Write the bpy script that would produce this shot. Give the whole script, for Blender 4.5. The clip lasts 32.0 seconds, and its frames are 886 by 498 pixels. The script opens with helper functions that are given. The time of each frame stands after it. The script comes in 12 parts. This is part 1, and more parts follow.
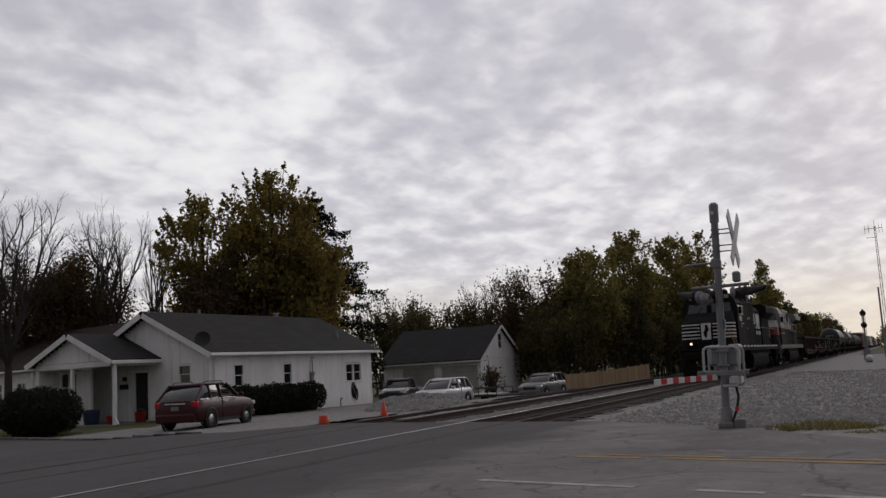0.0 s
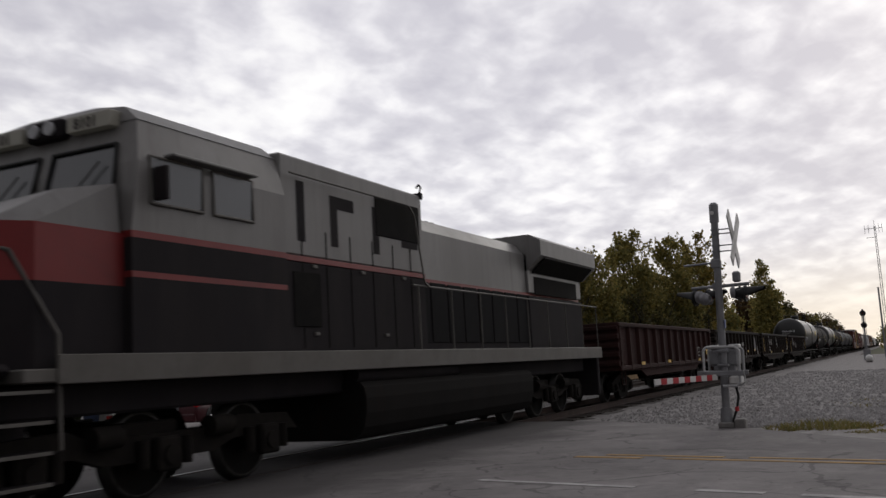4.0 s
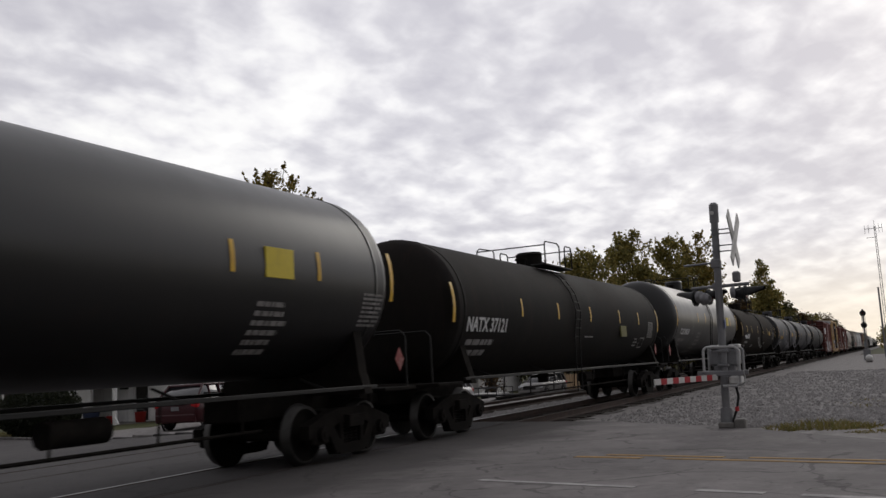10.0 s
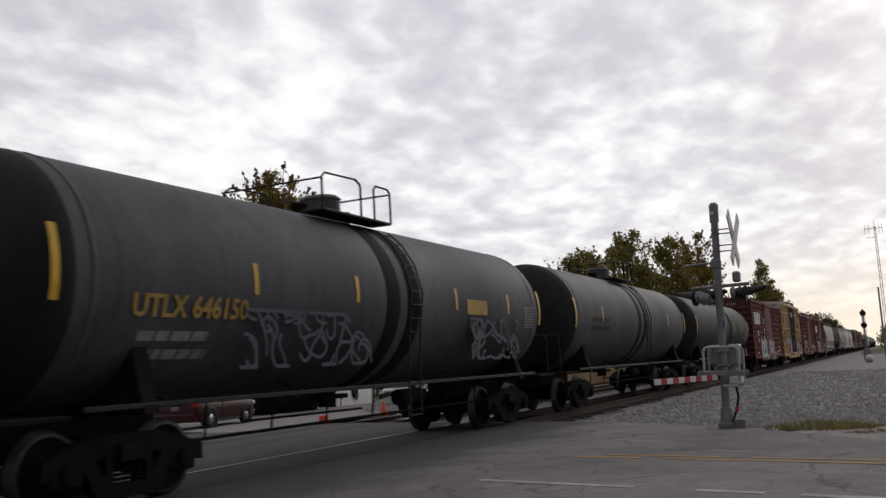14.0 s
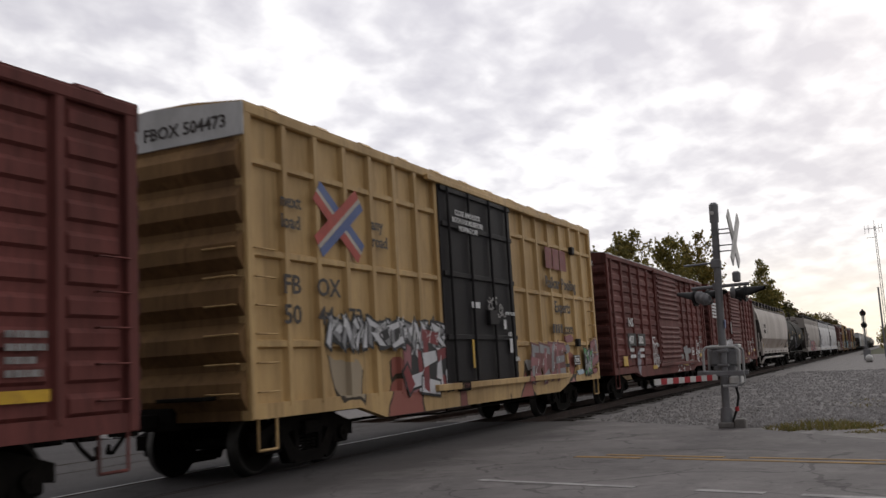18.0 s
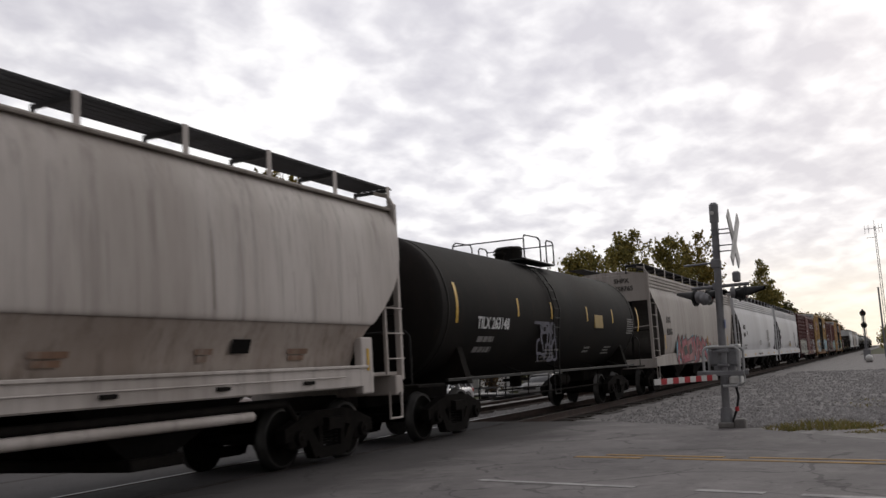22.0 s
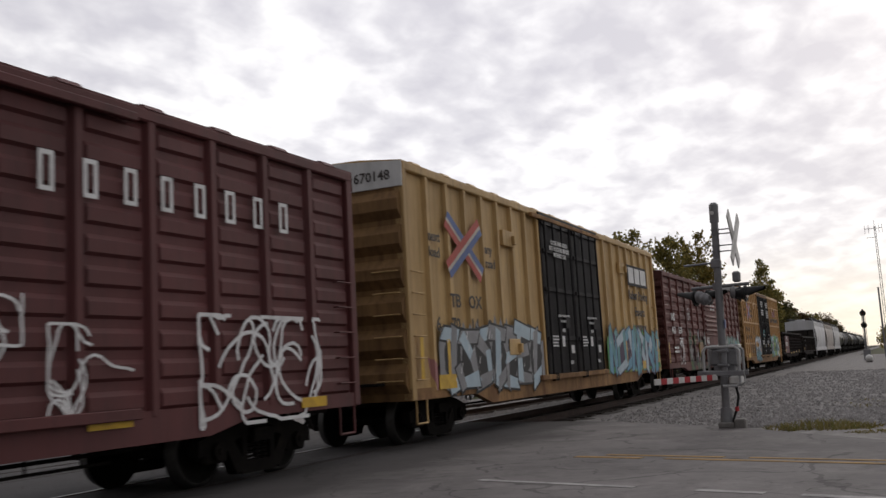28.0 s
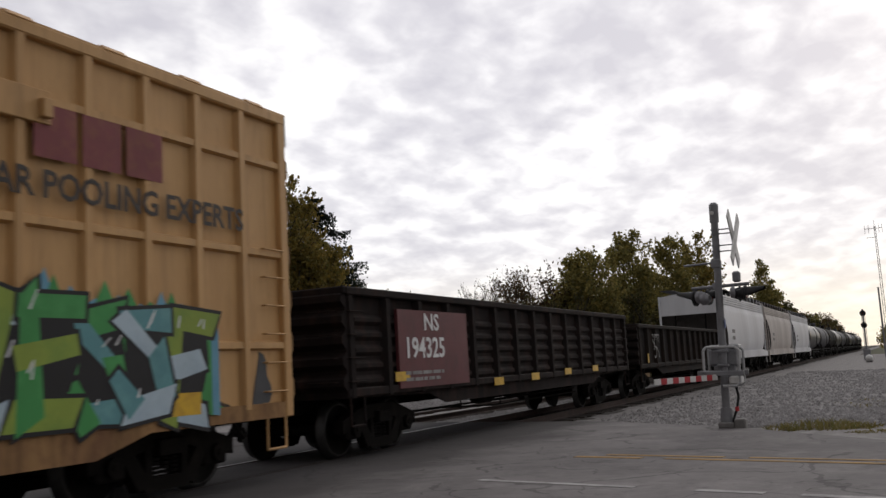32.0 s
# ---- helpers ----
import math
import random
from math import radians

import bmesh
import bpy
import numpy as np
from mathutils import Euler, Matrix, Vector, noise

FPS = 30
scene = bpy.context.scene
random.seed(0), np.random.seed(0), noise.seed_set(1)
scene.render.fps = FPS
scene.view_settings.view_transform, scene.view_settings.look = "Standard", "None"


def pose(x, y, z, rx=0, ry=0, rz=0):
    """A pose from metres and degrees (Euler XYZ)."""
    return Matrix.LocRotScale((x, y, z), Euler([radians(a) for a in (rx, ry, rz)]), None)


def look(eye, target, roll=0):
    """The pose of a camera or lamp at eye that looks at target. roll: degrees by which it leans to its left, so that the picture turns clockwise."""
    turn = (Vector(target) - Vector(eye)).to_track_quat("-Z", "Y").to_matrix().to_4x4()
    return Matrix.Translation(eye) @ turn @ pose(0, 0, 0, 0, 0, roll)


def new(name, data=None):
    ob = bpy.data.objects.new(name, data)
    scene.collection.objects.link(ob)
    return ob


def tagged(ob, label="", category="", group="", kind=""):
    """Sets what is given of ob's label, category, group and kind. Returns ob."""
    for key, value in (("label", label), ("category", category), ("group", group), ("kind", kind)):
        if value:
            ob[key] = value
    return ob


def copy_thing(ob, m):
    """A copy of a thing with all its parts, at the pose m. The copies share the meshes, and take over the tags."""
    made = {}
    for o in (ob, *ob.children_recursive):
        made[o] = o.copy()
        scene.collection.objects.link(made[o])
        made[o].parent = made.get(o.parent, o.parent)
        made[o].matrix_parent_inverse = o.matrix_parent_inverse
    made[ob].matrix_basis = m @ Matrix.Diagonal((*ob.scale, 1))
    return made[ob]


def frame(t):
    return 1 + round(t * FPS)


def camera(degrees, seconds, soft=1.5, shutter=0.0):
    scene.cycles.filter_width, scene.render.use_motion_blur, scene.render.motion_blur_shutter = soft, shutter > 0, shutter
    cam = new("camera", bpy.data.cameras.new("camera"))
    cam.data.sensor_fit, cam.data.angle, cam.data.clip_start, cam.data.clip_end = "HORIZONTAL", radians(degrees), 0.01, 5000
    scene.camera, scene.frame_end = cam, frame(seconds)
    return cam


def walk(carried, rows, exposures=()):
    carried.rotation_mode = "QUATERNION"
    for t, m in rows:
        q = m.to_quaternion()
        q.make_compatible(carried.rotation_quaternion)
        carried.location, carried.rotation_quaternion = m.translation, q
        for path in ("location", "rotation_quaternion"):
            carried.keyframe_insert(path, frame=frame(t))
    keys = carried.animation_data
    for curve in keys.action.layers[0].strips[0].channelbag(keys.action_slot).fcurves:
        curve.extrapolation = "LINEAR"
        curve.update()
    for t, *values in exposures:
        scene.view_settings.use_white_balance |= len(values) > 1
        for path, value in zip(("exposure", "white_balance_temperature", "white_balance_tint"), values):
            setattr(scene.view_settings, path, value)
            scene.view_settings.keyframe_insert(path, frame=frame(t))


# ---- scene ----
# ---- camera: stands still on a tripod beside the road ----
EYE = Vector((8.994, 0.0, 1.337))
YAW, PITCH, ROLL = radians(25.433), radians(7.406), -3.281
AHEAD = Vector((-math.sin(YAW) * math.cos(PITCH), math.cos(YAW) * math.cos(PITCH), math.sin(PITCH)))
cam = camera(51.393, 32.0, soft=1.45, shutter=0.12)
CAM_POSE = look(EYE, EYE + AHEAD, ROLL)
walk(cam, [(0.0, CAM_POSE), (32.0, CAM_POSE)], exposures=[(0.0, -0.28, 6480, 11), (2.0, -0.24, 6500, 11), (3.2, 0.0, 6520, 10), (6.0, -0.06, 6520, 10), (12.0, 0.02, 6540, 9), (14.0, 0.04, 6560, 9), (18.0, 0.20, 6600, 9), (22.0, 0.17, 6600, 9), (25.0, 0.15, 6600, 9), (29.0, 0.20, 6600, 9), (32.0, 0.18, 6600, 9)])

# ---- overcast daylight: low sun behind the clouds ----
SUN_AZ, SUN_EL = radians(-6.0), radians(24.0)     # azimuth to the left of the track's direction (+y)
SUN_DIR = Vector((-math.sin(SUN_AZ) * math.cos(SUN_EL), math.cos(SUN_AZ) * math.cos(SUN_EL), math.sin(SUN_EL)))
SKY_LEVEL = 1.0


def make_world():
    world = bpy.data.worlds.new("overcast_sky")
    scene.world = world
    world.use_nodes = True
    nt = world.node_tree
    nt.nodes.clear()
    N, L = nt.nodes.new, nt.links.new

    def math_node(op, a, b=None, clamp=False):
        n = N("ShaderNodeMath")
        n.operation, n.use_clamp = op, clamp
        for i, v in enumerate((a, b)):
            if v is None:
                continue
            if isinstance(v, (int, float)):
                n.inputs[i].default_value = v
            else:
                L(v, n.inputs[i])
        return n.outputs[0]

    out, bg = N("ShaderNodeOutputWorld"), N("ShaderNodeBackground")
    tc = N("ShaderNodeTexCoord")
    sep = N("ShaderNodeSeparateXYZ")
    L(tc.outputs["Generated"], sep.inputs[0])
    up = math_node("MAXIMUM", sep.outputs[2], 0.0)
    den = math_node("ADD", up, 0.24)
    u, v = math_node("DIVIDE", sep.outputs[0], den), math_node("DIVIDE", sep.outputs[1], den)
    comb = N("ShaderNodeCombineXYZ")
    L(u, comb.inputs[0]), L(v, comb.inputs[1])

    def cloud_noise(scale, detail, rough, distort, shift, stretch):
        mp = N("ShaderNodeMapping")
        mp.inputs["Location"].default_value = shift
        mp.inputs["Scale"].default_value = stretch
        mp.inputs["Rotation"].default_value = (0, 0, radians(32))
        L(comb.outputs[0], mp.inputs[0])
        nz = N("ShaderNodeTexNoise")
        nz.inputs["Scale"].default_value, nz.inputs["Detail"].default_value = scale, detail
        nz.inputs["Roughness"].default_value, nz.inputs["Distortion"].default_value = rough, distort
        L(mp.outputs[0], nz.inputs["Vector"])
        return nz.outputs["Fac"]

    small = cloud_noise(10.0, 4.0, 0.47, 0.15, (3.1, 1.7, 0.0), (1.1, 0.9, 1.0))
    large = cloud_noise(2.3, 4.0, 0.55, 0.3, (0.4, 5.2, 0.0), (1.0, 1.0, 1.0))
    blend = math_node("ADD", math_node("MULTIPLY", small, 0.58), math_node("MULTIPLY", large, 0.42))
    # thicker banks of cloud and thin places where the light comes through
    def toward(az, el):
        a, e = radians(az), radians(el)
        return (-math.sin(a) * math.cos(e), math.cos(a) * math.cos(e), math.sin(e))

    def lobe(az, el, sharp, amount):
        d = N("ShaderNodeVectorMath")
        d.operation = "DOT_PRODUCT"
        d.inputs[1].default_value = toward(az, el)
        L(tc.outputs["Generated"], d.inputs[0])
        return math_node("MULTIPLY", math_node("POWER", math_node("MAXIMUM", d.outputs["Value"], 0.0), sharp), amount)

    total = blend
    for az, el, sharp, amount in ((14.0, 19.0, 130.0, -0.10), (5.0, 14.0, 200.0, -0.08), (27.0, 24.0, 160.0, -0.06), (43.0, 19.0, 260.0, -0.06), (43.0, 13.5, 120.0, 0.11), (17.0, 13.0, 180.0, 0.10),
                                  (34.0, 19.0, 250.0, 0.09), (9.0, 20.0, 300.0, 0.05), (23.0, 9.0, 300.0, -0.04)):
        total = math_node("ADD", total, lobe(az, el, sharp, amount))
    ramp = N("ShaderNodeValToRGB")
    el = ramp.color_ramp.elements
    el[0].position, el[0].color = 0.36, (0.57, 0.555, 0.61, 1)
    el[1].position, el[1].color = 0.70, (1.0, 0.99, 0.98, 1)
    for p, c in ((0.46, (0.67, 0.655, 0.70, 1)), (0.53, (0.78, 0.765, 0.80, 1)), (0.60, (0.90, 0.885, 0.90, 1))):
        e = el.new(p)
        e.color = c
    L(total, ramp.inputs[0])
    # paler, warmer light low over the horizon where the cloud thins
    low = N("ShaderNodeMapRange")
    low.inputs["From Min"].default_value, low.inputs["From Max"].default_value = 0.0, 0.13
    low.inputs["To Min"].default_value, low.inputs["To Max"].default_value = 0.75, 0.0
    low.interpolation_type = "SMOOTHSTEP"
    L(up, low.inputs["Value"])
    warm = N("ShaderNodeMix")
    warm.data_type = "RGBA"
    warm.inputs["B"].default_value = (0.80, 0.73, 0.62, 1)
    L(low.outputs[0], warm.inputs["Factor"]), L(ramp.outputs[0], warm.inputs["A"])
    sky = N("ShaderNodeTexSky")
    sky.sky_type, sky.sun_disc = "NISHITA", False
    sky.sun_elevation, sky.sun_rotation = SUN_EL, -SUN_AZ
    dim = N("ShaderNodeVectorMath")
    dim.operation = "SCALE"
    dim.inputs["Scale"].default_value = 0.08
    L(sky.outputs[0], dim.inputs[0])
    cover = N("ShaderNodeMix")
    cover.data_type = "RGBA"
    cover.inputs["Factor"].default_value = 0.93
    L(dim.outputs[0], cover.inputs["A"]), L(warm.outputs["Result"], cover.inputs["B"])
    # dimming added to the unseen sky behind the camera, to darken the near sides
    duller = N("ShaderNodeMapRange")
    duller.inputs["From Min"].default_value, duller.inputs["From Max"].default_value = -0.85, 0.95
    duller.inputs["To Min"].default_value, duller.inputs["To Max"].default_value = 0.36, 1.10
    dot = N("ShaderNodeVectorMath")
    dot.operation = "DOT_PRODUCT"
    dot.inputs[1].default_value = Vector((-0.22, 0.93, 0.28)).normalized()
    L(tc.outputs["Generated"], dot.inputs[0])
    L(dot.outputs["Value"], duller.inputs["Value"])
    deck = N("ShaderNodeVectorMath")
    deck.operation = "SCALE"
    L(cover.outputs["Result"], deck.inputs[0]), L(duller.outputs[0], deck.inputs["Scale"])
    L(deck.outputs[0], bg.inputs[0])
    bg.inputs[1].default_value = SKY_LEVEL
    L(bg.outputs[0], out.inputs[0])


make_world()
sun_data = bpy.data.lights.new("sun", "SUN")
sun_data.energy, sun_data.angle, sun_data.color = 0.40, radians(24), (1.0, 0.95, 0.88)
sun = new("sun", sun_data)
sun.matrix_world = look(SUN_DIR * 60, (0, 0, 0))

# ---- materials ----
MATS = {}


def paint(name, color, second=None, rough=0.6, metal=0.0, scale=2.5, amount=0.5, grime=(0.03, 0.025, 0.02), grime_amount=0.25,
          streak=1.0, bump=0.08, fine=70.0, per_piece=0.0, spec=0.28):
    """Weathered surface: two tones in soft patches, grime on a larger scale, fine relief."""
    if name in MATS:
        return MATS[name]
    m = bpy.data.materials.new(name)
    MATS[name] = m
    m.use_nodes = True
    nt = m.node_tree
    N, L = nt.nodes.new, nt.links.new
    bsdf = nt.nodes["Principled BSDF"]
    tc = N("ShaderNodeTexCoord")
    mp = N("ShaderNodeMapping")
    mp.inputs["Scale"].default_value = (1, 1, streak)
    L(tc.outputs["Object"], mp.inputs[0])

    def nz(sc, detail, rough_):
        n = N("ShaderNodeTexNoise")
        n.inputs["Scale"].default_value, n.inputs["Detail"].default_value, n.inputs["Roughness"].default_value = sc, detail, rough_
        L(mp.outputs[0], n.inputs["Vector"])
        return n

    def ramp(src, lo, hi):
        r = N("ShaderNodeMapRange")
        r.inputs["From Min"].default_value, r.inputs["From Max"].default_value = lo, hi
        L(src, r.inputs["Value"])
        return r.outputs[0]

    def mix(fac, a, b):
        x = N("ShaderNodeMix")
        x.data_type = "RGBA"
        for key, val in (("Factor", fac), ("A", a), ("B", b)):
            if isinstance(val, (int, float)):
                x.inputs[key].default_value = val
            elif isinstance(val, tuple):
                x.inputs[key].default_value = (*val[:3], 1)
            else:
                L(val, x.inputs[key])
        return x.outputs["Result"]

    second = second or tuple(c * 0.72 for c in color)
    a = nz(scale, 5.0, 0.6)
    col = mix(ramp(a.outputs["Fac"], 0.5 - 0.25, 0.5 + 0.25), tuple(color), tuple(second)) if amount > 0.9 else mix(
        ramp(a.outputs["Fac"], 0.62 - amount * 0.3, 0.62 + amount * 0.25), tuple(color), tuple(second))
    g = nz(scale * 0.31, 6.0, 0.68)
    gm = N("ShaderNodeMath")
    gm.operation = "MULTIPLY"
    gm.inputs[1].default_value = grime_amount
    L(ramp(g.outputs["Fac"], 0.42, 0.72), gm.inputs[0])
    col = mix(gm.outputs[0], col, tuple(grime))
    fl = nz(scale * 7.0, 7.0, 0.72)
    fm = N("ShaderNodeMath")
    fm.operation = "MULTIPLY"
    fm.inputs[1].default_value = min(0.75, grime_amount * 1.1)
    L(ramp(fl.outputs["Fac"], 0.50, 0.72), fm.inputs[0])
    col = mix(fm.outputs[0], col, tuple(0.55 * c + 0.45 * g_ for c, g_ in zip(second, grime)))
    if streak < 0.5 and grime_amount > 0.3:
        # run-off: thin dark and rusty streaks down the sides
        run = N("ShaderNodeMapping")
        run.inputs["Scale"].default_value = (3.2, 3.2, 0.10)
        L(tc.outputs["Object"], run.inputs[0])
        for shift, tone, lo, hi, k in ((0.0, tuple(c * 0.45 for c in grime), 0.52, 0.74, 0.55), (9.0, tuple(0.6 * a_ + 0.4 * b_ for a_, b_ in zip(second, (0.10, 0.05, 0.03))), 0.56, 0.72, 0.35)):
            run.inputs["Location"].default_value = (shift, shift, 0)
            st = N("ShaderNodeTexNoise")
            st.inputs["Scale"].default_value, st.inputs["Detail"].default_value, st.inputs["Roughness"].default_value = 1.6, 6.0, 0.7
            L(run.outputs[0], st.inputs["Vector"])
            sm = N("ShaderNodeMath")
            sm.operation = "MULTIPLY"
            sm.inputs[1].default_value = k * min(1.0, grime_amount * 1.5)
            L(ramp(st.outputs["Fac"], lo, hi), sm.inputs[0])
            sm.use_clamp = True
            col = mix(sm.outputs[0], col, tone)
    if per_piece:
        oi = N("ShaderNodeObjectInfo")
        hsv = N("ShaderNodeHueSaturation")
        mr = N("ShaderNodeMapRange")
        mr.inputs["To Min"].default_value, mr.inputs["To Max"].default_value = 1 - per_piece, 1 + per_piece
        L(oi.outputs["Random"], mr.inputs["Value"]), L(mr.outputs[0], hsv.inputs["Value"]), L(col, hsv.inputs["Color"])
        col = hsv.outputs[0]
    L(col, bsdf.inputs["Base Color"])
    rr = N("ShaderNodeMapRange")
    rr.inputs["To Min"].default_value, rr.inputs["To Max"].default_value = max(0.05, rough - 0.12), min(1.0, rough + 0.15)
    L(g.outputs["Fac"], rr.inputs["Value"]), L(rr.outputs[0], bsdf.inputs["Roughness"])
    bsdf.inputs["Metallic"].default_value = metal
    bsdf.inputs["Specular IOR Level"].default_value = spec
    if bump:
        f = N("ShaderNodeTexNoise")
        f.inputs["Scale"].default_value, f.inputs["Detail"].default_value = fine, 3.0
        L(tc.outputs["Object"], f.inputs["Vector"])
        b = N("ShaderNodeBump")
        b.inputs["Strength"].default_value, b.inputs["Distance"].default_value = bump, 0.02
        L(f.outputs["Fac"], b.inputs["Height"]), L(b.outputs[0], bsdf.inputs["Normal"])
    return m


def sprayed(name, base, palette, y0, y1, z0, z1, seed=0.0, cells=1.3, line=(0.01, 0.01, 0.012), cover=1.0):
    """A weathered side whose lower part carries spray paint in angular coloured shapes with dark outlines (y, z in the car's space)."""
    if name in MATS:
        return MATS[name]
    m = base.copy()
    m.name = name
    MATS[name] = m
    nt = m.node_tree
    N, L = nt.nodes.new, nt.links.new
    bsdf = nt.nodes["Principled BSDF"]
    old = bsdf.inputs["Base Color"].links[0].from_socket

    def mth(op, a, b=0.0):
        n = N("ShaderNodeMath")
        n.operation = op
        for i, v in enumerate((a, b)):
            if isinstance(v, (int, float)):
                n.inputs[i].default_value = v
            else:
                L(v, n.inputs[i])
        return n.outputs[0]

    tc = N("ShaderNodeTexCoord")
    sep = N("ShaderNodeSeparateXYZ")
    L(tc.outputs["Object"], sep.inputs[0])
    flat = N("ShaderNodeCombineXYZ")
    L(sep.outputs[1], flat.inputs[0]), L(mth("MULTIPLY", sep.outputs[2], 0.62), flat.inputs[1])
    flat.inputs[2].default_value = seed
    wob = N("ShaderNodeTexNoise")
    wob.inputs["Scale"].default_value, wob.inputs["Detail"].default_value = 1.1, 2.0
    L(flat.outputs[0], wob.inputs["Vector"])
    add = N("ShaderNodeVectorMath")
    add.operation = "MULTIPLY_ADD"
    add.inputs[1].default_value = (0.9, 0.9, 0.0)
    L(wob.outputs["Color"], add.inputs[0]), L(flat.outputs[0], add.inputs[2])
    vo = N("ShaderNodeTexVoronoi")
    vo.inputs["Scale"].default_value = cells
    L(add.outputs[0], vo.inputs["Vector"])
    ve = N("ShaderNodeTexVoronoi")
    ve.feature = "DISTANCE_TO_EDGE"
    ve.inputs["Scale"].default_value = cells
    L(add.outputs[0], ve.inputs["Vector"])
    ramp = N("ShaderNodeValToRGB")
    ramp.color_ramp.interpolation = "CONSTANT"
    el = ramp.color_ramp.elements
    el[0].position, el[0].color = 0.0, (*palette[0], 1)
    el[1].position, el[1].color = 1.0 / len(palette), (*palette[1 % len(palette)], 1)
    for i in range(2, len(palette)):
        e = el.new(i / len(palette))
        e.color = (*palette[i], 1)
    sc = N("ShaderNodeSeparateColor")
    L(vo.outputs["Color"], sc.inputs[0]), L(sc.outputs[0], ramp.inputs[0])
    edge = mth("LESS_THAN", ve.outputs["Distance"], 0.045)
    mx = N("ShaderNodeMix")
    mx.data_type = "RGBA"
    L(edge, mx.inputs["Factor"]), L(ramp.outputs[0], mx.inputs["A"])
    mx.inputs["B"].default_value = (*line, 1)
    # where the piece is painted: a ragged box, with patches left bare
    jag = mth("MULTIPLY", mth("SUBTRACT", wob.outputs["Fac"], 0.5), 1.6)
    iy = mth("MULTIPLY", mth("GREATER_THAN", mth("ADD", sep.outputs[1], jag), y0), mth("LESS_THAN", mth("ADD", sep.outputs[1], jag), y1))
    iz = mth("MULTIPLY", mth("GREATER_THAN", mth("ADD", sep.outputs[2], jag), z0), mth("LESS_THAN", mth("ADD", sep.outputs[2], jag), z1))
    bare = mth("GREATER_THAN", sc.outputs[1], 1.0 - cover)
    side = mth("GREATER_THAN", sep.outputs[0], 0.5)
    mask = mth("MULTIPLY", mth("MULTIPLY", mth("MULTIPLY", iy, iz), bare), mth("MULTIPLY", side, 0.92))
    fin = N("ShaderNodeMix")
    fin.data_type = "RGBA"
    L(mask, fin.inputs["Factor"]), L(old, fin.inputs["A"]), L(mx.outputs["Result"], fin.inputs["B"])
    L(fin.outputs["Result"], bsdf.inputs["Base Color"])
    return m


def glow(name, color, strength):
    if name in MATS:
        return MATS[name]
    m = bpy.data.materials.new(name)
    MATS[name] = m
    m.use_nodes = True
    b = m.node_tree.nodes["Principled BSDF"]
    b.inputs["Base Color"].default_value = (*color, 1)
    b.inputs["Emission Color"].default_value = (*color, 1)
    b.inputs["Emission Strength"].default_value = strength
    return m


def pane(name, tint=(0.02, 0.025, 0.03), rough=0.06):
    """Dark window glass seen from outside."""
    if name in MATS:
        return MATS[name]
    m = bpy.data.materials.new(name)
    MATS[name] = m
    m.use_nodes = True
    b = m.node_tree.nodes["Principled BSDF"]
    b.inputs["Base Color"].default_value = (*tint, 1)
    b.inputs["Roughness"].default_value = rough
    b.inputs["Specular IOR Level"].default_value = 0.8
    return m


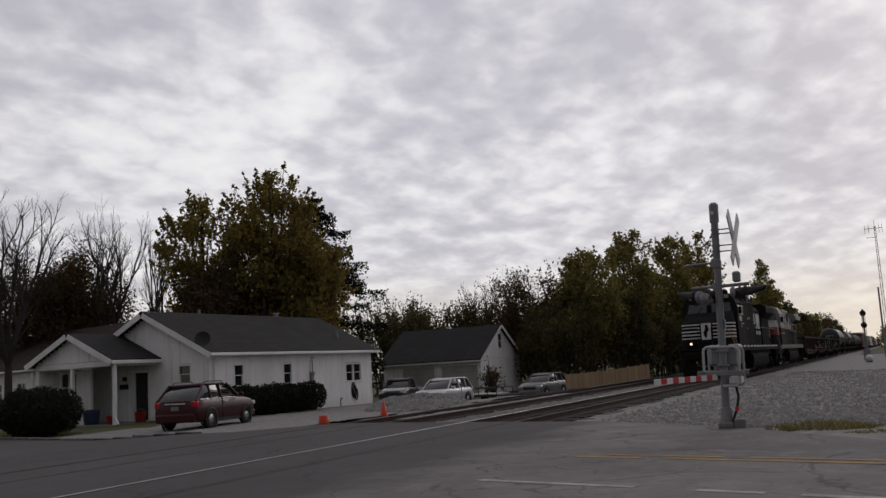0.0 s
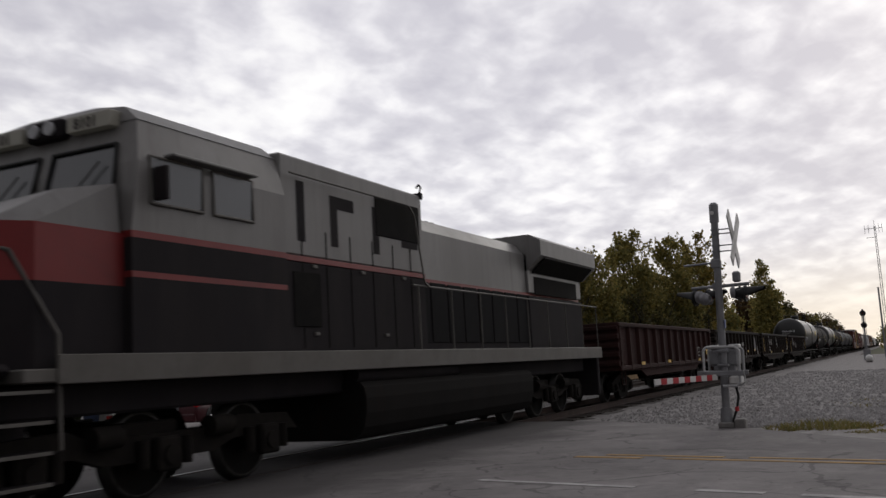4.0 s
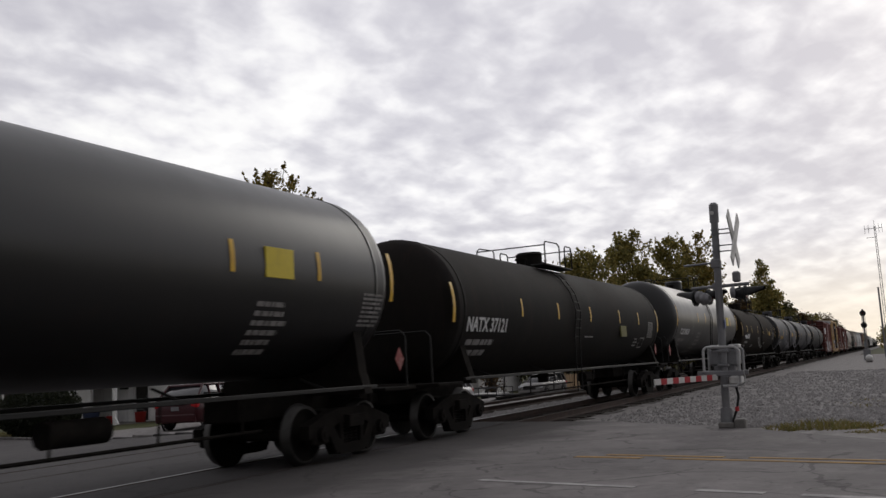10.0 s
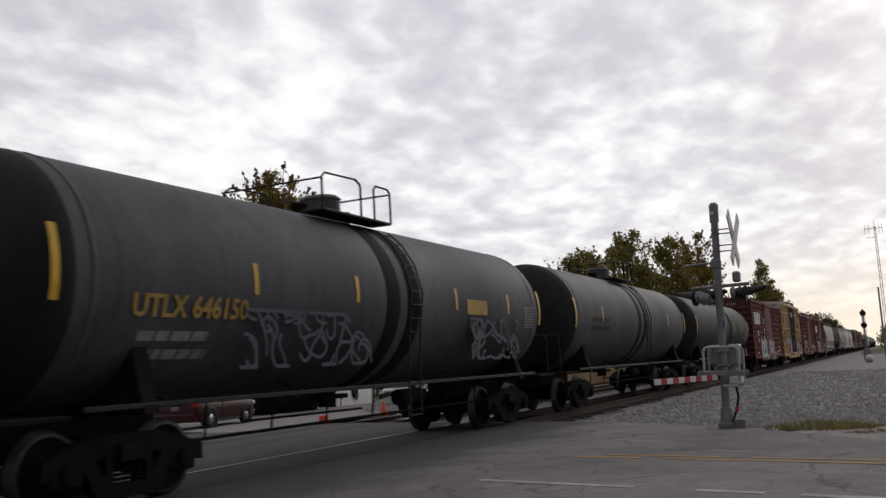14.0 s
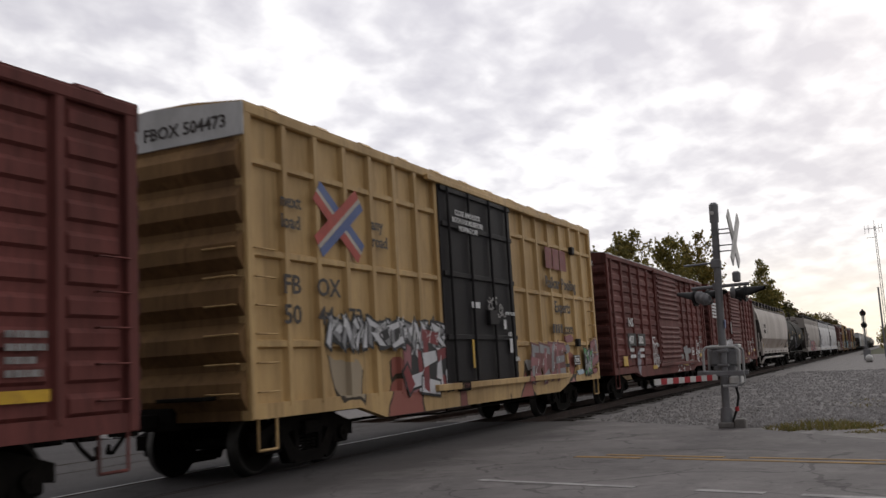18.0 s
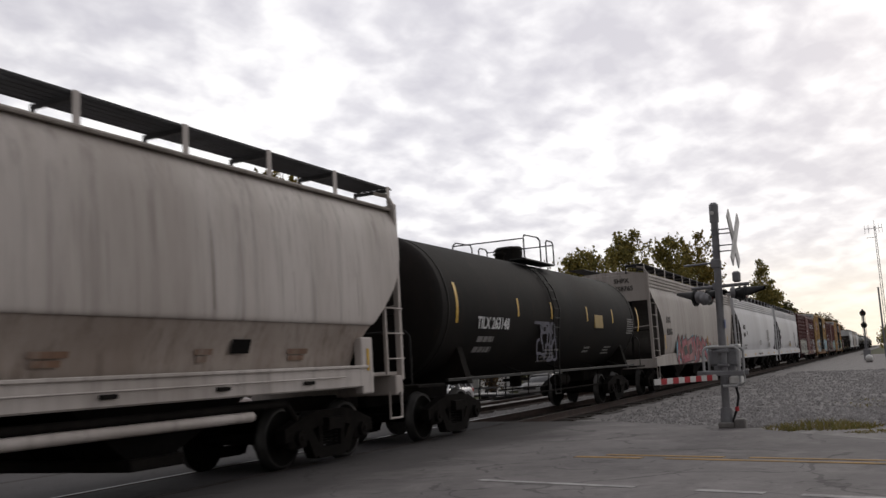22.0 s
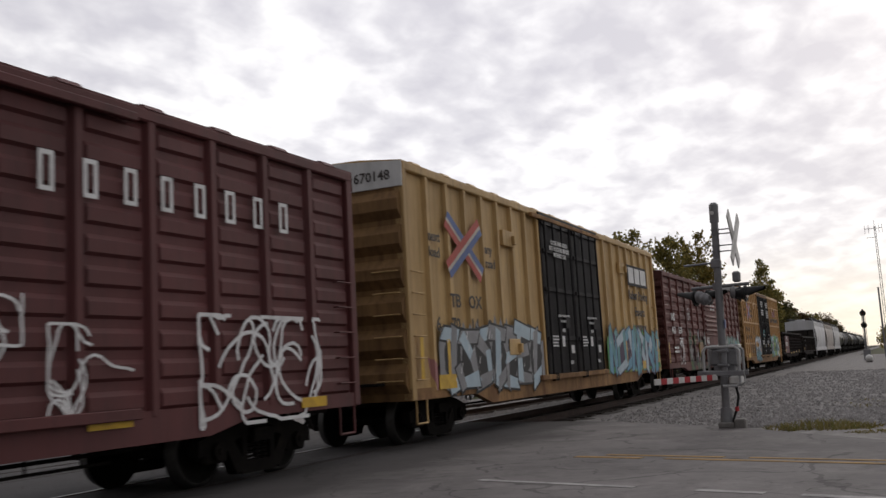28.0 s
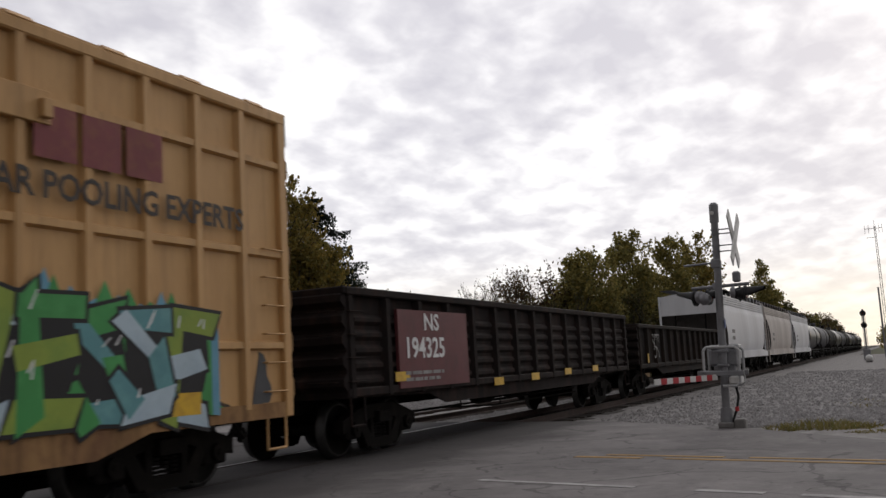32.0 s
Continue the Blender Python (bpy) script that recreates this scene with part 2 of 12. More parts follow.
# ---- mesh building ----
class Geo:
    """Collects plain faces; mesh() turns them into mesh data."""

    def __init__(self):
        self.v, self.f, self.m, self.s = [], [], [], []

    def add(self, verts, faces, mat=0, smooth=False):
        o = len(self.v)
        self.v.extend(tuple(p) for p in verts)
        for f in faces:
            self.f.append(tuple(i + o for i in f))
            self.m.append(mat)
            self.s.append(smooth)
        return self

    def box(self, x0, x1, y0, y1, z0, z1, c=0.0, mat=0):
        if c <= 0:
            v = [(x, y, z) for x in (x0, x1) for y in (y0, y1) for z in (z0, z1)]
            return self.add(v, [(0, 1, 3, 2), (4, 6, 7, 5), (0, 4, 5, 1), (2, 3, 7, 6), (0, 2, 6, 4), (1, 5, 7, 3)], mat)
        xs, ys, zs = (x0, x1), (y0, y1), (z0, z1)
        v, idx = [], {}
        for i in (0, 1):
            for j in (0, 1):
                for k in (0, 1):
                    dx, dy, dz = c * (1 - 2 * i), c * (1 - 2 * j), c * (1 - 2 * k)
                    for a in range(3):
                        idx[i, j, k, a] = len(v)
                        v.append((xs[i] + (dx if a != 0 else 0), ys[j] + (dy if a != 1 else 0), zs[k] + (dz if a != 2 else 0)))
        f = []
        for s in (0, 1):
            f.append([idx[s, j, k, 0] for j, k in ((0, 0), (1, 0), (1, 1), (0, 1))][:: 1 if s else -1])
            f.append([idx[i, s, k, 1] for i, k in ((0, 0), (1, 0), (1, 1), (0, 1))][:: -1 if s else 1])
            f.append([idx[i, j, s, 2] for i, j in ((0, 0), (1, 0), (1, 1), (0, 1))][:: 1 if s else -1])
        for i in (0, 1):
            for j in (0, 1):
                f.append((idx[i, j, 0, 0], idx[i, j, 1, 0], idx[i, j, 1, 1], idx[i, j, 0, 1]))
        for i in (0, 1):
            for k in (0, 1):
                f.append((idx[i, 0, k, 0], idx[i, 1, k, 0], idx[i, 1, k, 2], idx[i, 0, k, 2]))
        for j in (0, 1):
            for k in (0, 1):
                f.append((idx[0, j, k, 1], idx[1, j, k, 1], idx[1, j, k, 2], idx[0, j, k, 2]))
        for i in (0, 1):
            for j in (0, 1):
                for k in (0, 1):
                    f.append((idx[i, j, k, 0], idx[i, j, k, 1], idx[i, j, k, 2]))
        return self.add(v, f, mat)

    def prism(self, poly, axis, a, b, mat=0):
        """poly in the two other axes (in xyz order), swept from a to b along axis."""
        def at(p, t):
            q = list(p)
            q.insert("xyz".index(axis), t)
            return q
        n = len(poly)
        v = [at(p, a) for p in poly] + [at(p, b) for p in poly]
        f = [tuple(range(n))[::-1], tuple(range(n, 2 * n))] + [(i, (i + 1) % n, n + (i + 1) % n, n + i) for i in range(n)]
        return self.add(v, f, mat)

    def cyl(self, p0, p1, r0, r1=None, n=10, mat=0, caps=True, smooth=True):
        r1 = r0 if r1 is None else r1
        p0, p1 = Vector(p0), Vector(p1)
        d = (p1 - p0).normalized()
        a = d.orthogonal().normalized()
        b = d.cross(a)
        v = []
        for p, r in ((p0, r0), (p1, r1)):
            for i in range(n):
                t = 2 * math.pi * i / n
                v.append(p + (a * math.cos(t) + b * math.sin(t)) * r)
        self.add(v, [(i, (i + 1) % n, n + (i + 1) % n, n + i) for i in range(n)], mat, smooth)
        if caps:
            self.add(v, [tuple(range(n))[::-1], tuple(range(n, 2 * n))], mat)
        return self

    def tube(self, pts, r, n=6, mat=0):
        for p, q in zip(pts, pts[1:]):
            self.cyl(p, q, r, r, n, mat)
        return self

    def lathe(self, prof, axis_y=True, n=28, mat=0, cx=0.0, cz=0.0):
        """Profile of (along y, radius), turned about a line along y at (cx, cz)."""
        v = []
        for y, r in prof:
            for i in range(n):
                t = 2 * math.pi * i / n
                v.append((cx + r * math.sin(t), y, cz + r * math.cos(t)))
        f = []
        for k in range(len(prof) - 1):
            for i in range(n):
                f.append((k * n + i, k * n + (i + 1) % n, (k + 1) * n + (i + 1) % n, (k + 1) * n + i))
        return self.add(v, f, mat, True)

    def mesh(self, name, mats):
        me = bpy.data.meshes.new(name)
        me.from_pydata(self.v, [], self.f)
        mats = mats if isinstance(mats, (list, tuple)) else [mats]
        for m in mats:
            me.materials.append(m)
        me.polygons.foreach_set("material_index", self.m)
        me.polygons.foreach_set("use_smooth", self.s)
        me.update()
        bm = bmesh.new()
        bm.from_mesh(me)
        bmesh.ops.recalc_face_normals(bm, faces=bm.faces)
        bm.to_mesh(me)
        bm.free()
        return me


def part(name, geo, material, parent, label="", at=None):
    """One mesh object under a thing or a part."""
    data = geo.mesh(name, material) if isinstance(geo, Geo) else geo
    ob = new(name, data)
    ob.parent = parent
    if at is not None:
        ob.matrix_basis = at if isinstance(at, Matrix) else Matrix.Translation(at)
    if label:
        tagged(ob, label)
    return ob


def thing(name, label, category, group="", kind="", at=None):
    ob = new(name)
    ob.empty_display_size = 0.3
    tagged(ob, label, category, group, kind)
    if at is not None:
        ob.matrix_basis = at
    return ob


def solid(name, geo, material, label, category="", group="", kind="", at=None):
    ob = part(name, geo, material, None, "", at)
    return tagged(ob, label, category, group, kind)


SHARED = {}


def shared(key, make, mats):
    """Mesh data that alike pieces share."""
    if key not in SHARED:
        SHARED[key] = make().mesh(str(key[0]), mats)
    return SHARED[key]


FONT_CACHE = {}


def text_mesh(body, size, material, align="LEFT", depth=0.003):
    key = (body, round(size, 3), material.name, align)
    if key in FONT_CACHE:
        return FONT_CACHE[key]
    cu = bpy.data.curves.new("lettering", "FONT")
    cu.body, cu.size, cu.align_x, cu.extrude, cu.resolution_u = body, size, align, depth, 2
    cu.offset = size * 0.018
    tmp = bpy.data.objects.new("lettering", cu)
    me = bpy.data.meshes.new_from_object(tmp)
    bpy.data.objects.remove(tmp)
    me.materials.clear()
    me.materials.append(material)
    FONT_CACHE[key] = me
    return me


FACE_SIDE = Matrix(((0, 0, 1, 0), (1, 0, 0, 0), (0, 1, 0, 0), (0, 0, 0, 1)))       # text reads along +y, faces +x
FACE_FRONT = Matrix(((1, 0, 0, 0), (0, 0, -1, 0), (0, 1, 0, 0), (0, 0, 0, 1)))     # text reads along +x, faces -y


def letter(parent, body, cap, y, z, x, material, face=FACE_SIDE, squeeze=1.0, align="LEFT"):
    """Lettering of that cap height, its foot at (x, y, z)."""
    me = text_mesh(body, cap / 0.72, material, align)
    m = Matrix.Translation((x, y, z)) @ face @ Matrix.Diagonal((squeeze, 1, 1, 1))
    return part("lettering", me, None, parent, "", m)


def bars(parent, rows, material, x, name="stencil"):
    """Unreadable writing: plain bars, rows of (y0, y1, z0, z1) on the side at x."""
    g = Geo()
    for y0, y1, z0, z1 in rows:
        g.box(x, x + 0.004, y0, y1, z0, z1)
    return part(name, g, material, parent)


def text_lines(y, z, w, h, n, rng, ragged=0.35):
    """n rows of short bars filling a block whose top left is (y, z)."""
    out, step = [], h / n
    for i in range(n):
        a = y
        end = y + w * (1 - ragged * rng.random())
        while a < end:
            b = min(end, a + w * (0.08 + 0.16 * rng.random()))
            out.append((a, b, z - (i + 0.72) * step, z - (i + 0.18) * step))
            a = b + w * 0.03
    return out
# ---- ground, road and tracks ----
def lift(x, y):
    """Height of the ground: level at the tracks, falling away behind them and further along the siding."""
    a = min(1.0, max(0.0, (-x - 6.5) / 9.0))
    f = min(1.0, max(0.0, (y - 30.0) / 28.0))
    house = min(1.0, max(0.0, (-x - 15.5) / 3.0)) * (1.0 - min(1.0, max(0.0, (y - 50.0) / 6.0)))
    b = f * f * (3 - 2 * f) * min(1.0, max(0.0, (-x - 5.5) / 6.0)) * (1.0 - 0.8 * house)
    s = a * a * (3 - 2 * a)
    return -0.30 * s - 0.65 * b - 0.10 * min(1.0, max(0.0, (x - 3.0) / 6.0)) * min(1.0, max(0.0, (y - 14) / 12.0))


M_GRASS = paint("autumn_grass", (0.050, 0.062, 0.018), (0.085, 0.075, 0.032), rough=0.95, scale=0.9, amount=0.8, grime=(0.06, 0.045, 0.03), grime_amount=0.6, bump=0.5, fine=22.0)
M_ASPHALT = paint("old_asphalt", (0.165, 0.152, 0.150), (0.118, 0.108, 0.108), rough=0.88, scale=0.55, amount=0.8, grime=(0.030, 0.028, 0.028), grime_amount=0.6, bump=0.25, fine=45.0)
M_GRAVEL = paint("grey_gravel", (0.25, 0.235, 0.23), (0.14, 0.13, 0.125), rough=0.95, scale=9.0, amount=0.9, grime=(0.07, 0.065, 0.06), grime_amount=0.5, bump=0.9, fine=16.0)
M_BALLAST_OILY = paint("oily_ballast", (0.048, 0.042, 0.039), (0.085, 0.076, 0.07), rough=0.9, scale=7.0, amount=0.7, grime=(0.02, 0.018, 0.017), grime_amount=0.6, bump=0.9, fine=16.0)
M_RAIL_TOP = paint("polished_railhead", (0.26, 0.25, 0.25), (0.18, 0.175, 0.17), rough=0.4, metal=1.0, grime_amount=0.1)
M_RAIL = paint("rusty_rail", (0.060, 0.040, 0.033), (0.04, 0.03, 0.028), rough=0.85, scale=4.0)
M_TIE = paint("creosoted_tie", (0.035, 0.028, 0.024), (0.06, 0.05, 0.042), rough=0.95, scale=4.0, per_piece=0.3)




def wear_asphalt(m):
    """Cracks, sealed seams and a darker newer patch round the rails."""
    nt = m.node_tree
    N, L = nt.nodes.new, nt.links.new
    bsdf = nt.nodes["Principled BSDF"]
    col = bsdf.inputs["Base Color"].links[0].from_socket
    tc = N("ShaderNodeTexCoord")
    wob = N("ShaderNodeTexNoise")
    wob.inputs["Scale"].default_value, wob.inputs["Detail"].default_value = 0.8, 4.0
    L(tc.outputs["Object"], wob.inputs["Vector"])
    warp = N("ShaderNodeVectorMath")
    warp.operation = "MULTIPLY_ADD"
    warp.inputs[1].default_value = (1.6, 1.6, 0.0)
    L(wob.outputs["Color"], warp.inputs[0]), L(tc.outputs["Object"], warp.inputs[2])

    def mth(op, a, b=0.0):
        n = N("ShaderNodeMath")
        n.operation = op
        for i, v in enumerate((a, b)):
            if isinstance(v, (int, float)):
                n.inputs[i].default_value = v
            else:
                L(v, n.inputs[i])
        return n.outputs[0]

    def over(fac, a, b):
        x = N("ShaderNodeMix")
        x.data_type = "RGBA"
        L(fac, x.inputs["Factor"]), L(a, x.inputs["A"])
        x.inputs["B"].default_value = (*b, 1)
        return x.outputs["Result"]

    sep = N("ShaderNodeSeparateXYZ")
    L(tc.outputs["Object"], sep.inputs[0])
    jx = mth("ADD", sep.outputs[0], mth("MULTIPLY", mth("SUBTRACT", wob.outputs["Fac"], 0.5), 2.6))
    edge = N("ShaderNodeMapRange")
    edge.interpolation_type = "SMOOTHSTEP"
    edge.inputs["From Min"].default_value, edge.inputs["From Max"].default_value = 2.3, 3.9
    edge.inputs["To Min"].default_value, edge.inputs["To Max"].default_value = 1.0, 0.0
    L(jx, edge.inputs["Value"])
    newer = edge.outputs[0]
    col = over(mth("MULTIPLY", newer, 0.8), col, (0.034, 0.030, 0.031))
    for sc, wd, seed in ((0.33, 0.012, 0.0), (1.1, 0.016, 7.0)):
        off = N("ShaderNodeMapping")
        off.inputs["Location"].default_value = (seed, seed, 0)
        L(warp.outputs[0], off.inputs[0])
        vo = N("ShaderNodeTexVoronoi")
        vo.voronoi_dimensions, vo.feature = "2D", "DISTANCE_TO_EDGE"
        vo.inputs["Scale"].default_value = sc
        L(off.outputs[0], vo.inputs["Vector"])
        line = mth("LESS_THAN", vo.outputs["Distance"], wd)
        here = mth("GREATER_THAN", wob.outputs["Fac"], 0.50 if seed else 0.44)
        col = over(mth("MULTIPLY", mth("MULTIPLY", line, here), 0.5), col, (0.022, 0.020, 0.020))
    blot = N("ShaderNodeTexNoise")
    blot.inputs["Scale"].default_value, blot.inputs["Detail"].default_value, blot.inputs["Roughness"].default_value = 1.7, 6.0, 0.7
    L(tc.outputs["Object"], blot.inputs["Vector"])
    rg = N("ShaderNodeMapRange")
    rg.inputs["From Min"].default_value, rg.inputs["From Max"].default_value, rg.inputs["To Max"].default_value = 0.58, 0.74, 0.6
    L(blot.outputs["Fac"], rg.inputs["Value"])
    col = over(rg.outputs[0], col, (0.026, 0.023, 0.023))
    pale = N("ShaderNodeTexNoise")
    pale.inputs["Scale"].default_value, pale.inputs["Detail"].default_value, pale.inputs["Roughness"].default_value = 0.9, 8.0, 0.75
    L(warp.outputs[0], pale.inputs["Vector"])
    rp = N("ShaderNodeMapRange")
    rp.inputs["From Min"].default_value, rp.inputs["From Max"].default_value, rp.inputs["To Max"].default_value = 0.52, 0.70, 0.55
    L(pale.outputs["Fac"], rp.inputs["Value"])
    older = mth("SUBTRACT", 1.0, newer)
    col = over(mth("MULTIPLY", rp.outputs[0], older), col, (0.26, 0.24, 0.235))
    L(col, bsdf.inputs["Base Color"])


wear_asphalt(M_ASPHALT)
M_LINE_WHITE = paint("worn_white_road_paint", (0.42, 0.41, 0.40), (0.22, 0.21, 0.21), rough=0.8, scale=5.0, amount=0.8, grime=(0.07, 0.065, 0.065), grime_amount=0.7)
M_LINE_YELLOW = paint("worn_yellow_road_paint", (0.36, 0.21, 0.055), (0.21, 0.125, 0.05), rough=0.8, scale=3.0, amount=0.8, grime=(0.08, 0.07, 0.06), grime_amount=0.7)
M_KERB = paint("stained_kerb_concrete", (0.16, 0.15, 0.145), (0.09, 0.082, 0.08), rough=0.9, scale=2.0, per_piece=0.35, grime_amount=0.6)
M_KERB_DARK = paint("dark_kerb_inlet", (0.022, 0.020, 0.020), (0.04, 0.036, 0.035), rough=0.9, scale=2.0)
M_STONE = paint("crushed_limestone", (0.27, 0.26, 0.255), (0.15, 0.145, 0.14), rough=0.95, scale=5.0, amount=0.9, grime_amount=0.3, bump=0.3)

SN, CS = math.sin(radians(15.5)), math.cos(radians(15.5))


def pq(p, q):
    """Road coordinates (along the road, across it) to the plan."""
    return p * CS + q * SN, -p * SN + q * CS


EDGE = [(-400.0, 126.0), (-33.9, 27.36), (-6.94, 19.88), (-5.2, 22.4), (2.99, 20.13), (6.04, 18.04), (8.82, 14.57), (11.85, 12.8), (62.0, -1.1), (400.0, -94.0)]


def road_edge(x):
    for (xa, ya), (xb, yb) in zip(EDGE, EDGE[1:]):
        if x <= xb:
            return ya + (yb - ya) * (x - xa) / (xb - xa)
    return EDGE[-1][1]


def sheet(xs, ys, dz, warp=None):
    g = Geo()
    vv = [(x, y, lift(x, y) + dz) for y in ys for x in xs] if warp is None else [(*warp(x, y), lift(*warp(x, y)) + dz) for y in ys for x in xs]
    n = len(xs)
    g.add(vv, [(j * n + i, j * n + i + 1, (j + 1) * n + i + 1, (j + 1) * n + i) for j in range(len(ys) - 1) for i in range(n - 1)], 0, True)
    return g


def spaced(*stops):
    out = []
    for (a, n), (b, _) in zip(stops, stops[1:]):
        out += [a + (b - a) * i / n for i in range(n)]
    return out + [stops[-1][0]]


def rough_sheet(xs, ys, height, pick=None):
    """Uneven ground: height(x, y); pick(x, y) chooses the material of a face."""
    g = Geo()
    vv = [(x, y, height(x, y)) for y in ys for x in xs]
    n = len(xs)
    for j in range(len(ys) - 1):
        for i in range(n - 1):
            k = pick((xs[i] + xs[i + 1]) / 2, (ys[j] + ys[j + 1]) / 2) if pick else 0
            g.f.append((j * n + i, j * n + i + 1, (j + 1) * n + i + 1, (j + 1) * n + i))
            g.m.append(k)
            g.s.append(True)
    g.v.extend(vv)
    return g


solid("ground", sheet(spaced((-2500, 6), (-200, 12), (-60, 40), (20, 8), (200, 6), (2500, 1)), spaced((-2500, 6), (-200, 10), (-20, 60), (110, 12), (400, 6), (2500, 1)), -0.55), M_GRASS,
      "patchy autumn grass and dirt stretching to the horizon", "ground", kind="structure")


def build_road():
    cols = spaced((-400, 6), (-60, 14), (-10, 5), (-4.9425, 1))
    g = Geo()
    rails = (-4.905, -3.395, -0.755, 0.755)
    stops = [-400.0, -200, -100, -60, -45, -33.9, -30, -26, -22, -18, -14, -11, -9, -8, -6.94, -6.2, -5.2]
    for r, inner in zip(rails, (1, -1, 1, -1)):
        a, b = (r - 0.045, r + 0.105) if inner > 0 else (r - 0.105, r + 0.045)
        stops += [(a, b)]
    x_last = stops[-4 - 1]
    spans = []
    pos = [s for s in stops if not isinstance(s, tuple)]
    spans += list(zip(pos, pos[1:]))
    gaps = [s for s in stops if isinstance(s, tuple)]
    x = pos[-1]
    for a, b in gaps:
        n = max(1, int((a - x) / 0.8))
        spans += [(x + (a - x) * i / n, x + (a - x) * (i + 1) / n) for i in range(n)]
        x = b
    right = [x, 2.0, 2.99, 4.0, 5.0, 6.04, 7.4, 8.82, 10, 11.85, 15, 20, 30, 62, 120, 400]
    spans += list(zip(right, right[1:]))
    ss = [i / 26 for i in range(27)]
    for a, b in spans:
        va = []
        for xx in (a, b):
            y0, y1 = -9.6 - 0.277 * xx, road_edge(xx)
            va += [(xx, y0 + (y1 - y0) * s, lift(xx, y0 + (y1 - y0) * s) - 0.006) for s in ss]
            va.append((xx, y1, lift(xx, y1) - 0.35))
        n = len(ss) + 1
        g.add(va, [(i, i + 1, n + i + 1, n + i) for i in range(n - 1)], 0)
        for gx in (a, b):
            for ga, gb in gaps:
                if abs(gx - ga) < 1e-6 or abs(gx - gb) < 1e-6:
                    y0, y1 = -9.6 - 0.277 * gx, road_edge(gx)
                    g.add([(gx, y0, -0.006), (gx, y1, -0.006), (gx, y1, -0.25), (gx, y0, -0.25)], [(0, 1, 2, 3)])
    return solid("road", g, M_ASPHALT, "cracked dark grey asphalt road over the level crossing", "road", kind="structure")


ROAD = build_road()


def painted_line(name, q, p0, p1, w, gaps, material, seed, label):
    """A worn line along the road: thin paint with ragged edges, broken at the gaps."""
    rng = random.Random(seed)
    g = Geo()
    p = p0
    while p < p1:
        e = p + 0.35
        if not any(a < p < b for a, b in gaps):
            v = []
            for pp, s in ((p, -1), (e, -1), (e, 1), (p, 1)):
                x, y = pq(pp, q + s * w / 2 * (1 + 0.12 * math.sin(pp * 17 + s)))
                v.append((x, y, lift(x, y) + 0.0))
            v += [(x, y, z - 0.005) for x, y, z in v]
            g.add(v, [(0, 1, 2, 3), (0, 4, 5, 1), (1, 5, 6, 2), (2, 6, 7, 3), (3, 7, 4, 0)])
        p = e
    return part(name, g, material, ROAD, label)


def p_of(x, q):
    return (x - q * SN) / CS


painted_line("yellow_line", 13.62, p_of(4.8, 13.6), 60, 0.13, [(p_of(5.5, 13.6), p_of(6.1, 13.6))], M_LINE_YELLOW, 1, "worn yellow centre line")
painted_line("yellow_line", 13.92, p_of(5.2, 13.9), 60, 0.11, [(p_of(6.6, 13.9), p_of(7.1, 13.9)), (p_of(9.3, 13.9), p_of(9.7, 13.9))], M_LINE_YELLOW, 2, "worn yellow centre line")
painted_line("white_line", 11.1, p_of(4.4, 11.1), 60, 0.13, [(p_of(6.25, 11.1), p_of(6.85, 11.1)), (p_of(7.7, 11.1), p_of(7.8, 11.1))], M_LINE_WHITE, 3, "worn white edge line")
for k in range(16):
    pp = -31.5 + 1.15 * k
    dark = k in (11, 12, 14, 15)
    x, y = pq(pp, 17.42)
    g = Geo().box(-0.5, 0.5, -0.11, 0.13, -0.3, 0.07 if not dark else 0.035, 0.02)
    if pp < -12.6:
        part("kerb_stone", g, M_KERB_DARK if dark else M_KERB, ROAD, "", Matrix.Translation((x, y, lift(x, y))) @ Matrix.Rotation(radians(-15.5), 4, "Z"))

# ---- railway: ballast, two tracks ----
def bed(x, y):
    n = noise.noise(Vector((x * 2.3, y * 2.3, 0.0))) * 0.045 + noise.noise(Vector((x * 7, y * 7, 4.0))) * 0.03
    if x > 2.2:
        base = -0.21 - (x - 2.2) * 0.10
    elif x < -6.4:
        base = -0.21 - (-6.4 - x) * 0.16
    else:
        base = -0.21
    if -3.0 < x < -1.2:
        base += 0.05
    return base + (n if y < 120 else 0)


def bed_tone(x, y):
    j = noise.noise(Vector((x * 1.1, y * 0.9, 2.0))) * 0.5
    return 1 if abs(x + j) < 1.45 or abs(x + 4.15 + j) < 1.45 else 0


solid("ballast_bed", rough_sheet(spaced((-9.0, 42), (3.8, 1)), spaced((18.0, 150), (60.0, 60), (120.0, 30), (1200, 1)), bed, bed_tone), [M_GRAVEL, M_BALLAST_OILY],
      "grey crushed stone ballast with oily dark strips under the rails", "ballast", kind="structure")
solid("ballast_bed", rough_sheet(spaced((-9.0, 10), (3.8, 1)), spaced((-600.0, 30), (-6.0, 1)), bed, bed_tone), [M_GRAVEL, M_BALLAST_OILY],
      "grey crushed stone ballast with oily dark strips under the rails", "ballast", kind="structure")


def rail_geo():
    g = Geo()
    web = [(-0.07, -0.178), (0.07, -0.178), (0.07, -0.165), (0.012, -0.14), (0.012, -0.045), (0.036, -0.035), (0.036, -0.004), (-0.036, -0.004), (-0.036, -0.035), (-0.012, -0.045), (-0.012, -0.14), (-0.07, -0.165)]
    g.prism(web, "y", -600, 1200)
    g.prism([(-0.036, -0.004), (0.036, -0.004), (0.030, 0.0), (-0.030, 0.0)], "y", -600, 1200, 1)
    return g


